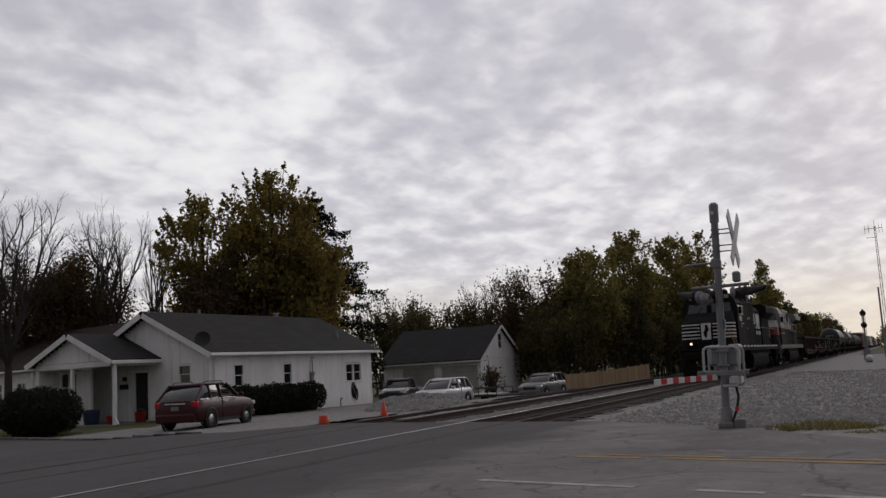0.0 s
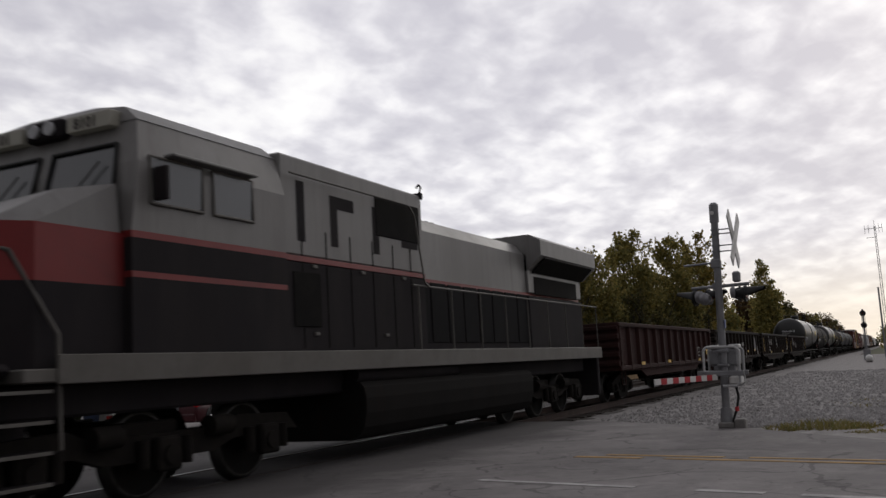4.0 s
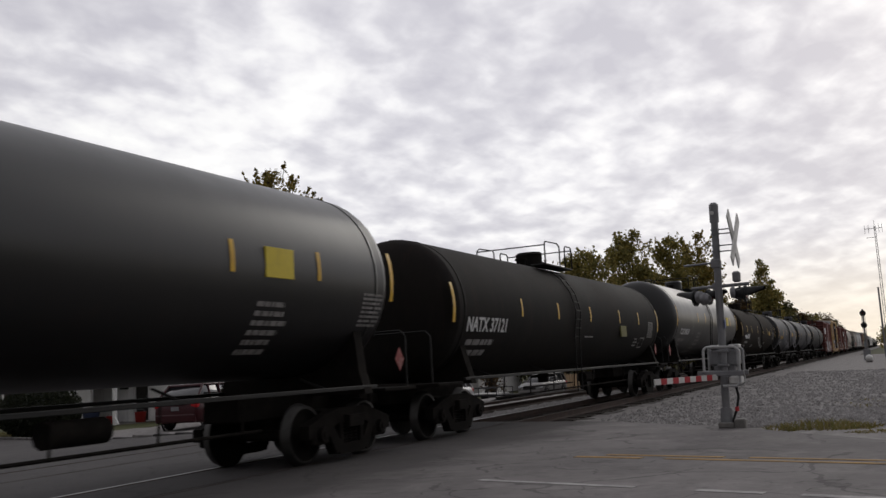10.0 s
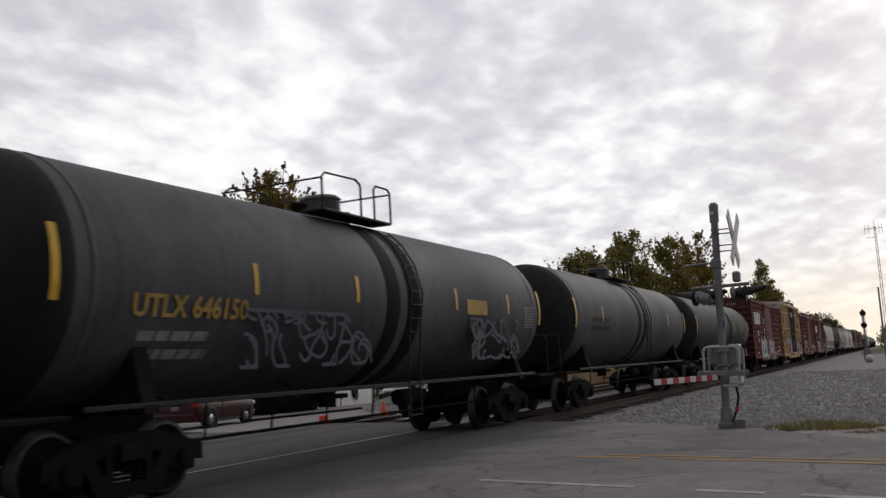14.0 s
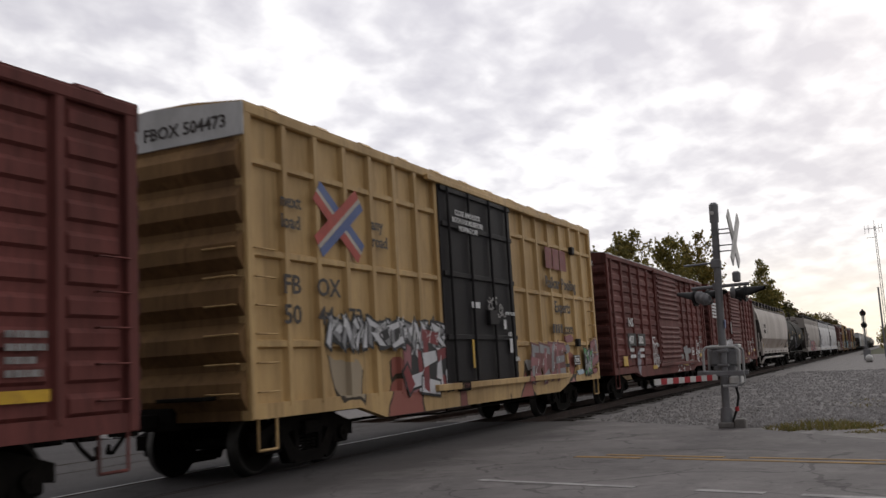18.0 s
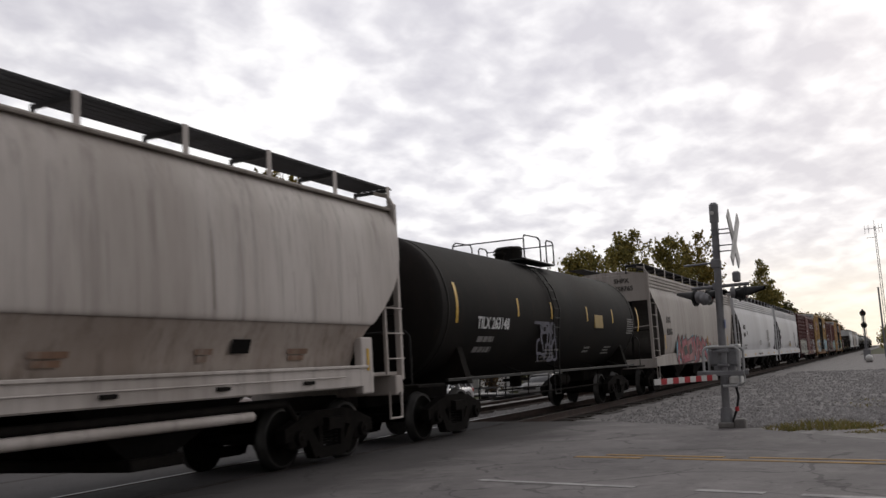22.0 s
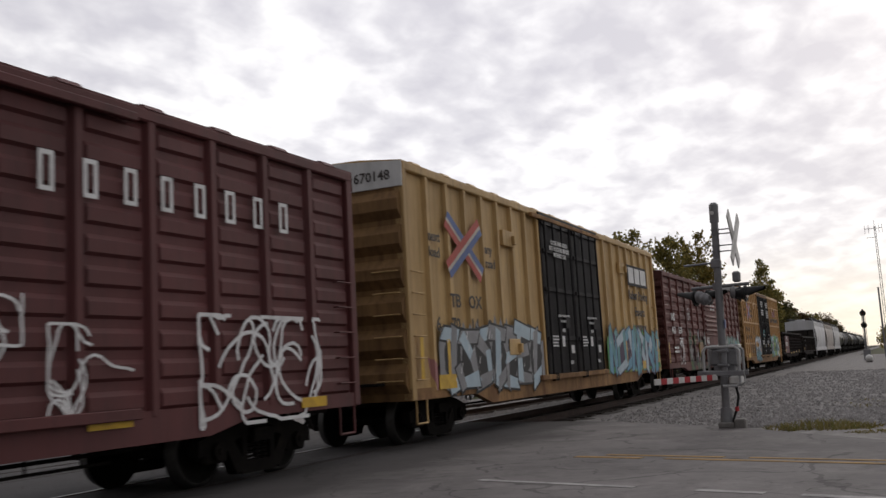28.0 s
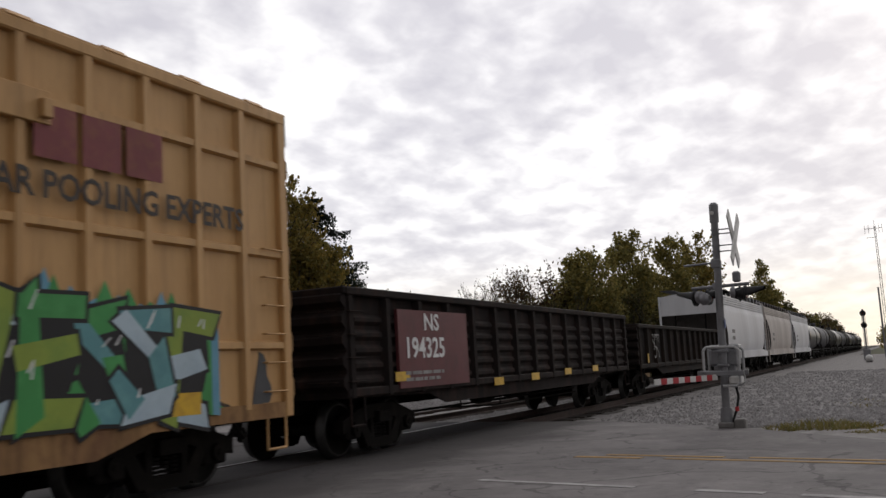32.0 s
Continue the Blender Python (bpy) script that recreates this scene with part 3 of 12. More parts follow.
rail_data = rail_geo().mesh("rail", [M_RAIL, M_RAIL_TOP])
rail_dull = rail_geo().mesh("rail", [M_RAIL, paint("dull_glintless_railhead", (0.05, 0.043, 0.04), (0.03, 0.026, 0.024), rough=0.7, metal=0.3)])
TRACKS = []
for cx, lab in ((0.0, "running track of polished rails on dark wooden ties"), (-4.15, "siding track of duller rails on dark wooden ties")):
    track = thing("railway_track", lab, "railway track", "tracks", "structure")
    TRACKS.append((track, cx))
    for s in (-0.755, 0.755):
        # near running rail is as polished; its weaker glint is put into the colour
        part("rail", rail_data if cx == 0.0 and s < 0 else rail_dull, None, track, "", (cx + s, 0, 0))

# ---- gravel beside the track and round the houses ----
def yard(x, y):
    n = noise.noise(Vector((x * 0.9, y * 0.9, 1.0))) * 0.04 + noise.noise(Vector((x * 5, y * 5, 4.0))) * 0.025
    return lift(x, y) - 0.05 + (n if y < 90 else 0)


def slab_to_edge(xs, far, steps, height, back=0.25):
    g = Geo()
    n = len(steps)
    vv = []
    for x in xs:
        y0 = road_edge(x) - back
        vv += [(x, y0 + (far - y0) * s, height(x, y0 + (far - y0) * s)) for s in steps]
    g.add(vv, [(i * n + j, i * n + j + 1, (i + 1) * n + j + 1, (i + 1) * n + j) for i in range(len(xs) - 1) for j in range(n - 1)], 0, True)
    return g


near_steps = [0.22 * i / 110 for i in range(110)] + [0.22 + 0.78 * i / 40 for i in range(41)]
solid("gravel_shoulder", slab_to_edge(spaced((3.5, 34), (11.5, 10), (16.0, 1)), 150.0, near_steps, yard), M_GRAVEL,
      "pale grey crushed gravel beside the track", "gravel", kind="structure")
solid("gravel_yard", slab_to_edge(spaced((-20.2, 40), (-7.0, 6), (-6.2, 1)), 110.0, near_steps, lambda x, y: yard(x, y) - 0.0 - 0.25 * max(0.0, min(1.0, (-19.0 - x) / 1.2))), M_GRAVEL,
      "pale gravel yard and driveway beside the houses", "gravel", kind="structure")
solid("lawn", slab_to_edge(spaced((-390, 6), (-90, 14), (-34, 30), (-19.0, 1)), 700.0, [0.06 * i / 30 for i in range(30)] + [0.06 + 0.94 * i / 40 for i in range(41)], lambda x, y: lift(x, y) - 0.06), M_GRASS,
      "patchy autumn lawn with fallen leaves", "lawn", kind="structure")
solid("verge", slab_to_edge(spaced((15.5, 10), (60, 6), (390, 1)), 700.0, [0.06 * i / 20 for i in range(20)] + [0.06 + 0.94 * i / 30 for i in range(31)], lambda x, y: lift(x, y) - 0.09), M_GRASS,
      "dull autumn grass beyond the gravel", "grass", kind="structure")


def stone_scatter(spots, rng, smin, smax):
    """Loose crushed stones: irregular eight-cornered lumps sunk a little into the ground."""
    v, f = [], []
    for x, y, z in spots:
        s = rng.uniform(smin, smax)
        o = len(v)
        a = rng.random() * 6.28
        for i in range(4):
            r = s * rng.uniform(0.7, 1.2)
            v.append((x + r * math.cos(a + i * 1.57), y + r * math.sin(a + i * 1.57), z + s * rng.uniform(-0.2, 0.25)))
        v.append((x + s * rng.uniform(-0.3, 0.3), y + s * rng.uniform(-0.3, 0.3), z + s * rng.uniform(0.5, 0.9)))
        f += [(o + i, o + (i + 1) % 4, o + 4) for i in range(4)]
    g = Geo()
    g.add(v, f)
    return g


M_STONES = paint("loose_stone", (0.37, 0.355, 0.35), (0.16, 0.15, 0.145), rough=0.95, scale=11.0, amount=0.95, grime=(0.05, 0.045, 0.045), grime_amount=0.5, bump=0.2)
rng = random.Random(5)
spots = []
while len(spots) < 15000:
    x, y = 2.0 + 9.0 * rng.random() ** 0.9, 18.0 + 42 * rng.random() ** 2.2
    if y > road_edge(x) + 0.15:
        spots.append((x, y, (yard(x, y) if x > 3.5 else bed(x, y))))
solid("loose_stones", stone_scatter(spots, rng, 0.03, 0.075), M_STONES, "loose crushed stones on the gravel shoulder", "stones", kind="stuff")
spots = []
while len(spots) < 8000:
    x, y = -3.1 + 2.1 * rng.random(), 20.8 + 60 * rng.random() ** 1.6
    if bed_tone(x, y) == 0 and y > road_edge(x):
        spots.append((x, y, bed(x, y)))
solid("loose_stones", stone_scatter(spots, rng, 0.03, 0.07), M_STONES, "loose ballast stones between the tracks", "stones", kind="stuff")


def heap(x, y):
    cx, cy = -8.9, 34.2
    dx, dy = (x - cx), (y - cy)
    u, w = dx * 0.50 - dy * -0.20, dx * 0.20 + dy * 0.2
    along = dx * -0.46 + dy * 0.89
    across = dx * 0.89 + dy * 0.46
    r = (along / 7.5) ** 2 + (across / 2.2) ** 2
    return 0.62 * max(0.0, 1 - r) ** 0.75 * (0.8 + 0.35 * noise.noise(Vector((x * 0.6, y * 0.6, 3.0)))) + 0.05 * noise.noise(Vector((x * 4, y * 4, 3.0))) - 0.06


pile = thing("gravel_pile", "long low heap of grey crushed stone", "gravel pile")
part("mound", rough_sheet([-13.5 + 0.2 * i for i in range(48)], [25.0 + 0.25 * i for i in range(66)], lambda x, y: lift(x, y) - 0.05 + heap(x, y)), M_GRAVEL, pile)
spots = []
while len(spots) < 5000:
    x, y = -13.5 + 9.5 * rng.random(), 25 + 16 * rng.random()
    h = heap(x, y)
    if h > 0.03:
        spots.append((x, y, lift(x, y) - 0.05 + h))
tagged(part("rubble", stone_scatter(spots, rng, 0.04, 0.10), M_STONES, pile), kind="stuff")
# ---- crossing signal, houses, vehicles ----
M_GALV = paint("galvanised_grey", (0.22, 0.22, 0.23), (0.15, 0.15, 0.16), rough=0.5, metal=0.3, scale=3.0, grime=(0.10, 0.09, 0.085), grime_amount=0.4)
M_SIGNAL_BLACK = paint("signal_black", (0.014, 0.014, 0.015), rough=0.55, scale=4.0)
M_SIGN_WHITE = paint("sign_white", (0.66, 0.65, 0.63), (0.52, 0.51, 0.50), rough=0.5, scale=3.0, grime_amount=0.25)
M_GUARD = paint("guard_grey", (0.40, 0.40, 0.40), (0.30, 0.30, 0.30), rough=0.55, scale=3.0)
M_GATE_RED = paint("gate_red", (0.42, 0.035, 0.045), (0.34, 0.035, 0.042), rough=0.45, scale=4.0, grime_amount=0.15)
M_CONCRETE = paint("pale_concrete", (0.22, 0.21, 0.20), (0.15, 0.14, 0.135), rough=0.9, scale=3.0, grime_amount=0.45)
M_LENS_RED = paint("red_lens", (0.10, 0.006, 0.008), rough=0.2, scale=6.0, bump=0)
M_RUBBER = paint("black_rubber", (0.016, 0.016, 0.017), (0.025, 0.024, 0.024), rough=0.8, scale=6.0)
M_SIDING = paint("white_lap_siding", (0.82, 0.81, 0.80), (0.72, 0.71, 0.70), rough=0.6, scale=1.2, streak=0.4, grime=(0.34, 0.32, 0.29), grime_amount=0.35, bump=0.03)
M_TRIM = paint("white_trim_paint", (0.76, 0.75, 0.74), (0.66, 0.65, 0.64), rough=0.5, scale=2.0, grime_amount=0.15)
M_SHINGLE = paint("charcoal_shingles", (0.024, 0.022, 0.023), (0.036, 0.033, 0.033), rough=0.95, scale=1.2, grime=(0.02, 0.019, 0.019), grime_amount=0.5, bump=0.8, fine=9.0)
M_SHINGLE_BROWN = paint("brown_shingles", (0.045, 0.028, 0.022), (0.032, 0.022, 0.018), rough=0.95, scale=1.2, grime_amount=0.4, bump=0.8, fine=9.0)
M_INSIDE = paint("dim_interior", (0.02, 0.018, 0.017), rough=0.95, bump=0)
M_GLASS = pane("house_glass", (0.015, 0.017, 0.020), 0.08)
M_DOOR_DARK = paint("dark_door", (0.020, 0.017, 0.016), rough=0.5, scale=2.0)
M_GARAGE_DOOR = paint("pale_garage_door", (0.44, 0.43, 0.42), (0.36, 0.35, 0.34), rough=0.6, scale=1.5, grime_amount=0.3)
M_TAN_WOOD = paint("weathered_tan_board", (0.36, 0.255, 0.15), (0.27, 0.19, 0.115), rough=0.85, scale=4.0, streak=0.15, grime=(0.10, 0.075, 0.05), grime_amount=0.45, per_piece=0.22)
M_ORANGE = paint("traffic_orange", (0.55, 0.055, 0.02), (0.44, 0.048, 0.02), rough=0.5, scale=4.0, grime_amount=0.2)


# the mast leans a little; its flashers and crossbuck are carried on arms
def crossing_signal():
    bx, by = 6.155, 17.6
    bz = lift(bx, by) - 0.06
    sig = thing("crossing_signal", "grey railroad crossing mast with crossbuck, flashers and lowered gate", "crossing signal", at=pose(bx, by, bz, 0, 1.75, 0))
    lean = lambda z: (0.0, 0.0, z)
    top = 4.14
    part("base", Geo().box(-0.22, 0.22, -0.22, 0.22, -0.3, 0.05, 0.03).box(-0.14, 0.14, -0.14, 0.14, 0.05, 0.16, 0.02), M_CONCRETE, sig, "stained concrete footing")
    g = Geo().cyl((0, 0, 0.15), lean(top), 0.073, 0.066, 16)
    g.cyl((0, 0, 0.15), (0, 0, 0.42), 0.12, 0.10, 14)
    part("mast", g, M_GALV, sig)
    g = Geo().cyl(lean(top - 0.30), lean(top + 0.03), 0.086, 0.086, 14).cyl(lean(top + 0.03), lean(top + 0.07), 0.086, 0.05, 14)
    part("cap", g, M_GALV, sig)
    part("cap_opening", Geo().cyl((-0.02, -0.10, top - 0.13), (-0.02, -0.083, top - 0.13), 0.035, 0.035, 12), M_SIGN_WHITE, sig)
    ax, ay = Vector((CS, -SN, 0)), Vector((SN, CS, 0))          # along the road, across it
    rot = Matrix.Rotation(radians(-15.5), 4, "Z")
    # crossbuck, facing along the road
    cb = part("crossbuck", Geo(), M_SIGN_WHITE, sig, "white crossbuck seen nearly edge-on", Matrix.Translation(Vector((0.335, 0.0, 3.50))) @ rot @ Matrix.Rotation(radians(13), 4, "Z"))
    for sgn in (1, -1):
        g = Geo().box(-0.012 + 0.014 * sgn, 0.012 + 0.014 * sgn, -0.61, 0.61, -0.115, 0.115, 0.004)
        board = part("board", g, M_SIGN_WHITE, cb, "", Matrix.Rotation(radians(47 * sgn), 4, "X"))
    for z in (3.29, 3.40, 3.62, 3.70):
        part("bracket", Geo().cyl((-0.03, 0.02, z), (0.33, -0.03, z), 0.012, 0.012, 6).cyl((0, 0, z - 0.015), (0, 0, z + 0.015), 0.08, 0.08, 12), M_GALV, sig)
    # arms that carry the flashers, along the road's width
    g = Geo().cyl((-0.62, 0.05, 3.06), (0.05, 0.0, 3.09), 0.02, 0.02, 8).cyl((-0.50, 0.05, 2.62), (0.55, -0.04, 2.66), 0.032, 0.032, 10).cyl((-0.02, 0, 2.58), (-0.02, 0, 2.70), 0.086, 0.086, 12)
    part("cross_arm", g, M_GALV, sig)
    part("junction_box", Geo().box(-0.10, 0.07, -0.085, 0.085, 2.98, 3.14, 0.015), M_GALV, sig)

    def flasher(x, y, z, ang, lit=False):
        fl = part("flasher", Geo().cyl((0, 0, 0), (0, 0.16, 0), 0.125, 0.07, 16).cyl((0, -0.02, 0), (0, 0.0, 0), 0.15, 0.15, 20), M_SIGNAL_BLACK, sig, "hooded black flasher lamp",
                  Matrix.Translation((x, y, z)) @ Matrix.Rotation(radians(ang), 4, "Z"))
        n = 16
        hood = []
        for yy, r, a0 in ((-0.02, 0.115, -20), (-0.34, 0.118, 35)):
            for i in range(n + 1):
                a = radians(a0 + (180 - 2 * a0) * i / n)
                hood.append((r * math.cos(a), yy, r * math.sin(a)))
        f = [(i, i + 1, n + 2 + i, n + 1 + i) for i in range(n)]
        hg = Geo().add(hood, f, 0, True)
        hg.add([(px * 1.05, py, pz * 1.05) for px, py, pz in hood], f, 0, True)
        part("hood", hg, M_SIGNAL_BLACK, fl)
        part("lens", Geo().cyl((0, -0.024, 0), (0, -0.034, 0), 0.105, 0.09, 18), M_LENS_RED, fl)
        part("disc", Geo().cyl((0, 0.005, 0), (0, 0.012, 0), 0.152, 0.152, 22), M_SIGNAL_BLACK, fl)
        return fl

    flasher(-0.42, -0.02, 2.44, -105)
    flasher(-0.22, 0.20, 2.46, 72)
    flasher(0.48, -0.06, 2.48, 84)
    flasher(0.34, 0.22, 2.50, 100)
    for x0, y0, z0 in ((-0.30, -0.08, 2.45), (-0.21, -0.12, 2.41)):
        part("lamp_back", Geo().cyl((x0 - 0.06, y0, z0), (x0, y0 - 0.03, z0), 0.115, 0.11, 18).cyl((x0, y0 - 0.03, z0), (x0 + 0.07, y0 - 0.06, z0), 0.11, 0.06, 18), M_GALV, sig, "pale grey lamp housing")
    part("lamp_back", Geo().cyl((0.28, -0.06, 2.52), (0.22, -0.08, 2.52), 0.12, 0.07, 18), M_GALV, sig, "pale grey lamp housing")
    part("indicator_hood", Geo().cyl((-0.17, -0.20, 2.43), (-0.17, -0.14, 2.43), 0.05, 0.05, 12, caps=False), M_SIGNAL_BLACK, sig)
    part("indicator_lamp", Geo().cyl((-0.17, -0.20, 2.43), (-0.17, -0.15, 2.43), 0.022, 0.022, 10), glow("small_white_lamp", (1.0, 0.97, 0.9), 3.0), sig, "small lit white lamp")
    part("lamp_back", Geo().box(0.26, 0.40, -0.06, 0.08, 2.70, 2.90, 0.03), M_GALV, sig, "pale grey lamp housing")
    # gate machine and its guard
    box = part("gate_machine", Geo().box(-0.27, 0.27, 0.09, 0.42, 1.16, 1.50, 0.05).box(-0.20, 0.20, 0.10, 0.40, 1.06, 1.18, 0.02), M_GALV, sig, "grey cast gate machine")
    part("cover", Geo().box(-0.26, -0.09, 0.07, 0.40, 1.49, 1.56, 0.02), M_GUARD, box)
    part("cover", Geo().box(0.09, 0.28, 0.07, 0.40, 1.49, 1.57, 0.02), M_GUARD, box)
    for dx in (-0.19, 0.19):
        part("bolt", Geo().cyl((dx, 0.06, 1.44), (dx, 0.09, 1.44), 0.025, 0.025, 8), M_GALV, box)
    for z in (1.16, 1.42):
        part("clamp", Geo().box(-0.10, 0.10, -0.095, 0.10, z, z + 0.05, 0.01), M_GALV, sig)
    for y in (-0.30, 0.26):
        pts = [(-0.30, y, 0.98), (-0.30, y, 1.46), (-0.25, y, 1.52), (0.25, y, 1.52), (0.32, y, 1.46), (0.32, y, 0.88), (0.26, y, 0.82), (0.02, y, 0.82)]
        part("guard_rail", Geo().tube(pts, 0.024, 8), M_GUARD, sig, "pale guard hoop")
    part("arm_support", Geo().box(-0.42, 0.40, -0.34, -0.28, 1.00, 1.09, 0.01).box(-0.42, 0.40, 0.24, 0.30, 1.00, 1.09, 0.01).box(-0.34, -0.28, -0.34, 0.30, 1.00, 1.08, 0.01), M_GALV, sig)
    part("counterweight", Geo().box(0.12, 0.32, -0.28, 0.22, 0.84, 0.99, 0.03), M_SIGN_WHITE, sig)
    # lowered arm, towards the road
    tip = Vector((5.33 - bx, 15.6 - by, 0.885 - bz))
    root = Vector((-0.08, -0.30, 0.98))
    d = (tip - root)
    ln = d.length
    yaw = math.atan2(-d.x, -d.y)
    arm = part("gate_arm", Geo(), M_SIGN_WHITE, sig, "red and white striped gate arm", Matrix.Translation(root) @ Matrix.Rotation(-yaw, 4, "Z") @ Matrix.Rotation(math.asin(-d.z / ln), 4, "X"))
    n = 11
    for i in range(n):
        a, b = -ln * i / n, -ln * (i + 1) / n
        part("stripe", Geo().box(-0.014, 0.014, b, a, -0.05, 0.05, 0.003), M_SIGN_WHITE if i % 2 == 0 else M_GATE_RED, arm)
    part("cable", Geo().tube([(0.20, -0.05, 0.84), (0.24, -0.07, 0.62), (0.20, -0.08, 0.40), (0.13, -0.06, 0.22), (0.11, -0.04, 0.02)], 0.022, 8), M_RUBBER, sig)
    part("plug", Geo().cyl((0.205, -0.08, 0.36), (0.20, -0.08, 0.44), 0.035, 0.035, 8), M_GATE_RED, sig)
    part("foot_box", Geo().box(0.14, 0.34, -0.14, 0.12, 0.0, 0.22, 0.02), M_CONCRETE, sig)
    part("placard", Geo().box(0.075, 0.082, -0.08, 0.06, 1.86, 2.02, 0.0), paint("blue_placard", (0.10, 0.14, 0.30), rough=0.5, bump=0), sig)


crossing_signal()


def far_mast():
    x, y = 7.13, 86.0
    z0 = lift(x, y) - 0.1
    m = thing("track_signal", "tall track signal with two round black heads", "railway signal", at=pose(x, y, z0))
    part("mast", Geo().cyl((0, 0, 0), (0, 0, 4.5), 0.075, 0.075, 10), M_GALV, m)
    for z in (3.15, 4.15):
        head = part("signal_head", Geo().cyl((0.0, -0.12, z), (0.0, -0.16, z), 0.25, 0.25, 20).box(-0.13, 0.13, -0.10, 0.2, z - 0.2, z + 0.2, 0.03), M_SIGNAL_BLACK, m)
        part("lens", Geo().cyl((0, -0.165, z), (0, -0.175, z), 0.10, 0.10, 12), M_LENS_RED if z > 4 else M_SIGNAL_BLACK, head)
        part("visor", Geo().cyl((0, -0.17, z), (0, -0.42, z), 0.125, 0.11, 14, caps=False), M_SIGNAL_BLACK, head)
    part("ladder_rail", Geo().cyl((-0.13, 0.3, 0), (-0.13, 0.3, 4.2), 0.02, 0.02, 6).cyl((0.13, 0.3, 0), (0.13, 0.3, 4.2), 0.02, 0.02, 6), M_GALV, m)
    part("relay_box", Geo().box(-0.28, 0.28, -0.2, 0.2, 0.2, 1.1, 0.02), M_GALV, m)
    hut = thing("white_tank", "small pale rounded tank lying on the gravel", "tank", at=pose(7.28, 84.2, lift(7.3, 84) - 0.08))
    part("drum", Geo().lathe([(-0.55, 0.02), (-0.5, 0.2), (-0.35, 0.29), (0.35, 0.29), (0.5, 0.2), (0.55, 0.02)], n=16, cz=0.38), M_SIGN_WHITE, hut)
    for yy in (-0.3, 0.3):
        part("cradle", Geo().box(-0.24, 0.24, yy - 0.05, yy + 0.05, -0.05, 0.16, 0.01), M_CONCRETE, hut)
    # radio mast with its small array of rods, and a shorter pole beside it
    tx, ty = 8.75, 112.0
    tw = thing("antenna_tower", "thin grey lattice radio mast with rod antennas", "antenna", at=pose(tx, ty, lift(tx, ty) - 0.15))
    g = Geo()
    for k in range(3):
        a = k * 2.094
        g.cyl((0.20 * math.cos(a), 0.20 * math.sin(a), 0), (0.10 * math.cos(a), 0.10 * math.sin(a), 14.6), 0.032, 0.026, 6)
    part("leg", g, M_GALV, tw)
    g = Geo()
    for i in range(46):
        z, r = 0.3 + i * 0.31, 0.20 - 0.10 * i / 46
        for k in range(3):
            a, b = k * 2.094, (k + 1) * 2.094
            g.cyl((r * math.cos(a), r * math.sin(a), z), (r * math.cos(b), r * math.sin(b), z + 0.31), 0.012, 0.012, 4)
    part("lattice", g, M_GALV, tw)
    part("antenna", Geo().cyl((-1.05, 0, 14.3), (0.75, 0, 14.3), 0.03, 0.03, 6), M_GALV, tw)
    part("antenna", Geo().cyl((-0.9, 0, 13.3), (0.1, 0, 13.3), 0.025, 0.025, 6), M_GALV, tw)
    for x in (-1.0, -0.62, 0.0, 0.42, 0.75):
        part("rod", Geo().cyl((x, 0, 13.8 if x else 14.0), (x, 0, 14.75 if x else 15.2), 0.022, 0.022, 6), M_GALV, tw)
    for x in (-0.9, -0.6, -0.3):
        part("rod", Geo().cyl((x, -0.3, 13.3), (x, 0.3, 13.3), 0.016, 0.016, 5), M_GALV, tw)
    pole = thing("utility_pole", "slender grey pole beside the radio mast", "pole", at=pose(8.42, 111.0, lift(8.42, 111) - 0.15))
    part("shaft", Geo().cyl((0, 0, 0), (0, 0, 7.6), 0.11, 0.09, 10), M_GALV, pole)
    part("cap", Geo().cyl((0, 0, 7.6), (0, 0, 7.7), 0.12, 0.12, 10), M_GALV, pole)


far_mast()


# ---- houses ----
def siding(x0, x1, z0, limit, openings, course=0.13, proud=0.032):
    """A boarded wall in the x-z plane facing -y; limit(z) gives the clear span there; openings are (x0, x1, z0, z1)."""
    g = Geo()
    z = z0
    while True:
        zt = z + course
        a, b = limit(zt - 0.02)
        a, b = max(a, x0), min(b, x1)
        if b - a < 0.1:
            break
        cuts = sorted((max(a, o[0]), min(b, o[1])) for o in openings if o[2] < zt - 0.01 and o[3] > z + 0.01)
        pos = a
        for ca, cb in cuts + [(b, b)]:
            if ca - pos > 0.02:
                g.add([(pos, 0, z), (ca, 0, z), (ca, -proud, z), (pos, -proud, z), (pos, 0, zt), (ca, 0, zt), (ca, -0.003, zt), (pos, -0.003, zt)],
                      [(3, 2, 6, 7), (0, 3, 7, 4), (2, 1, 5, 6), (0, 1, 2, 3), (4, 7, 6, 5)])
                g.box(pos, ca, 0.0, 0.14, z, zt)
            pos = max(pos, cb)
        z = zt
    return g


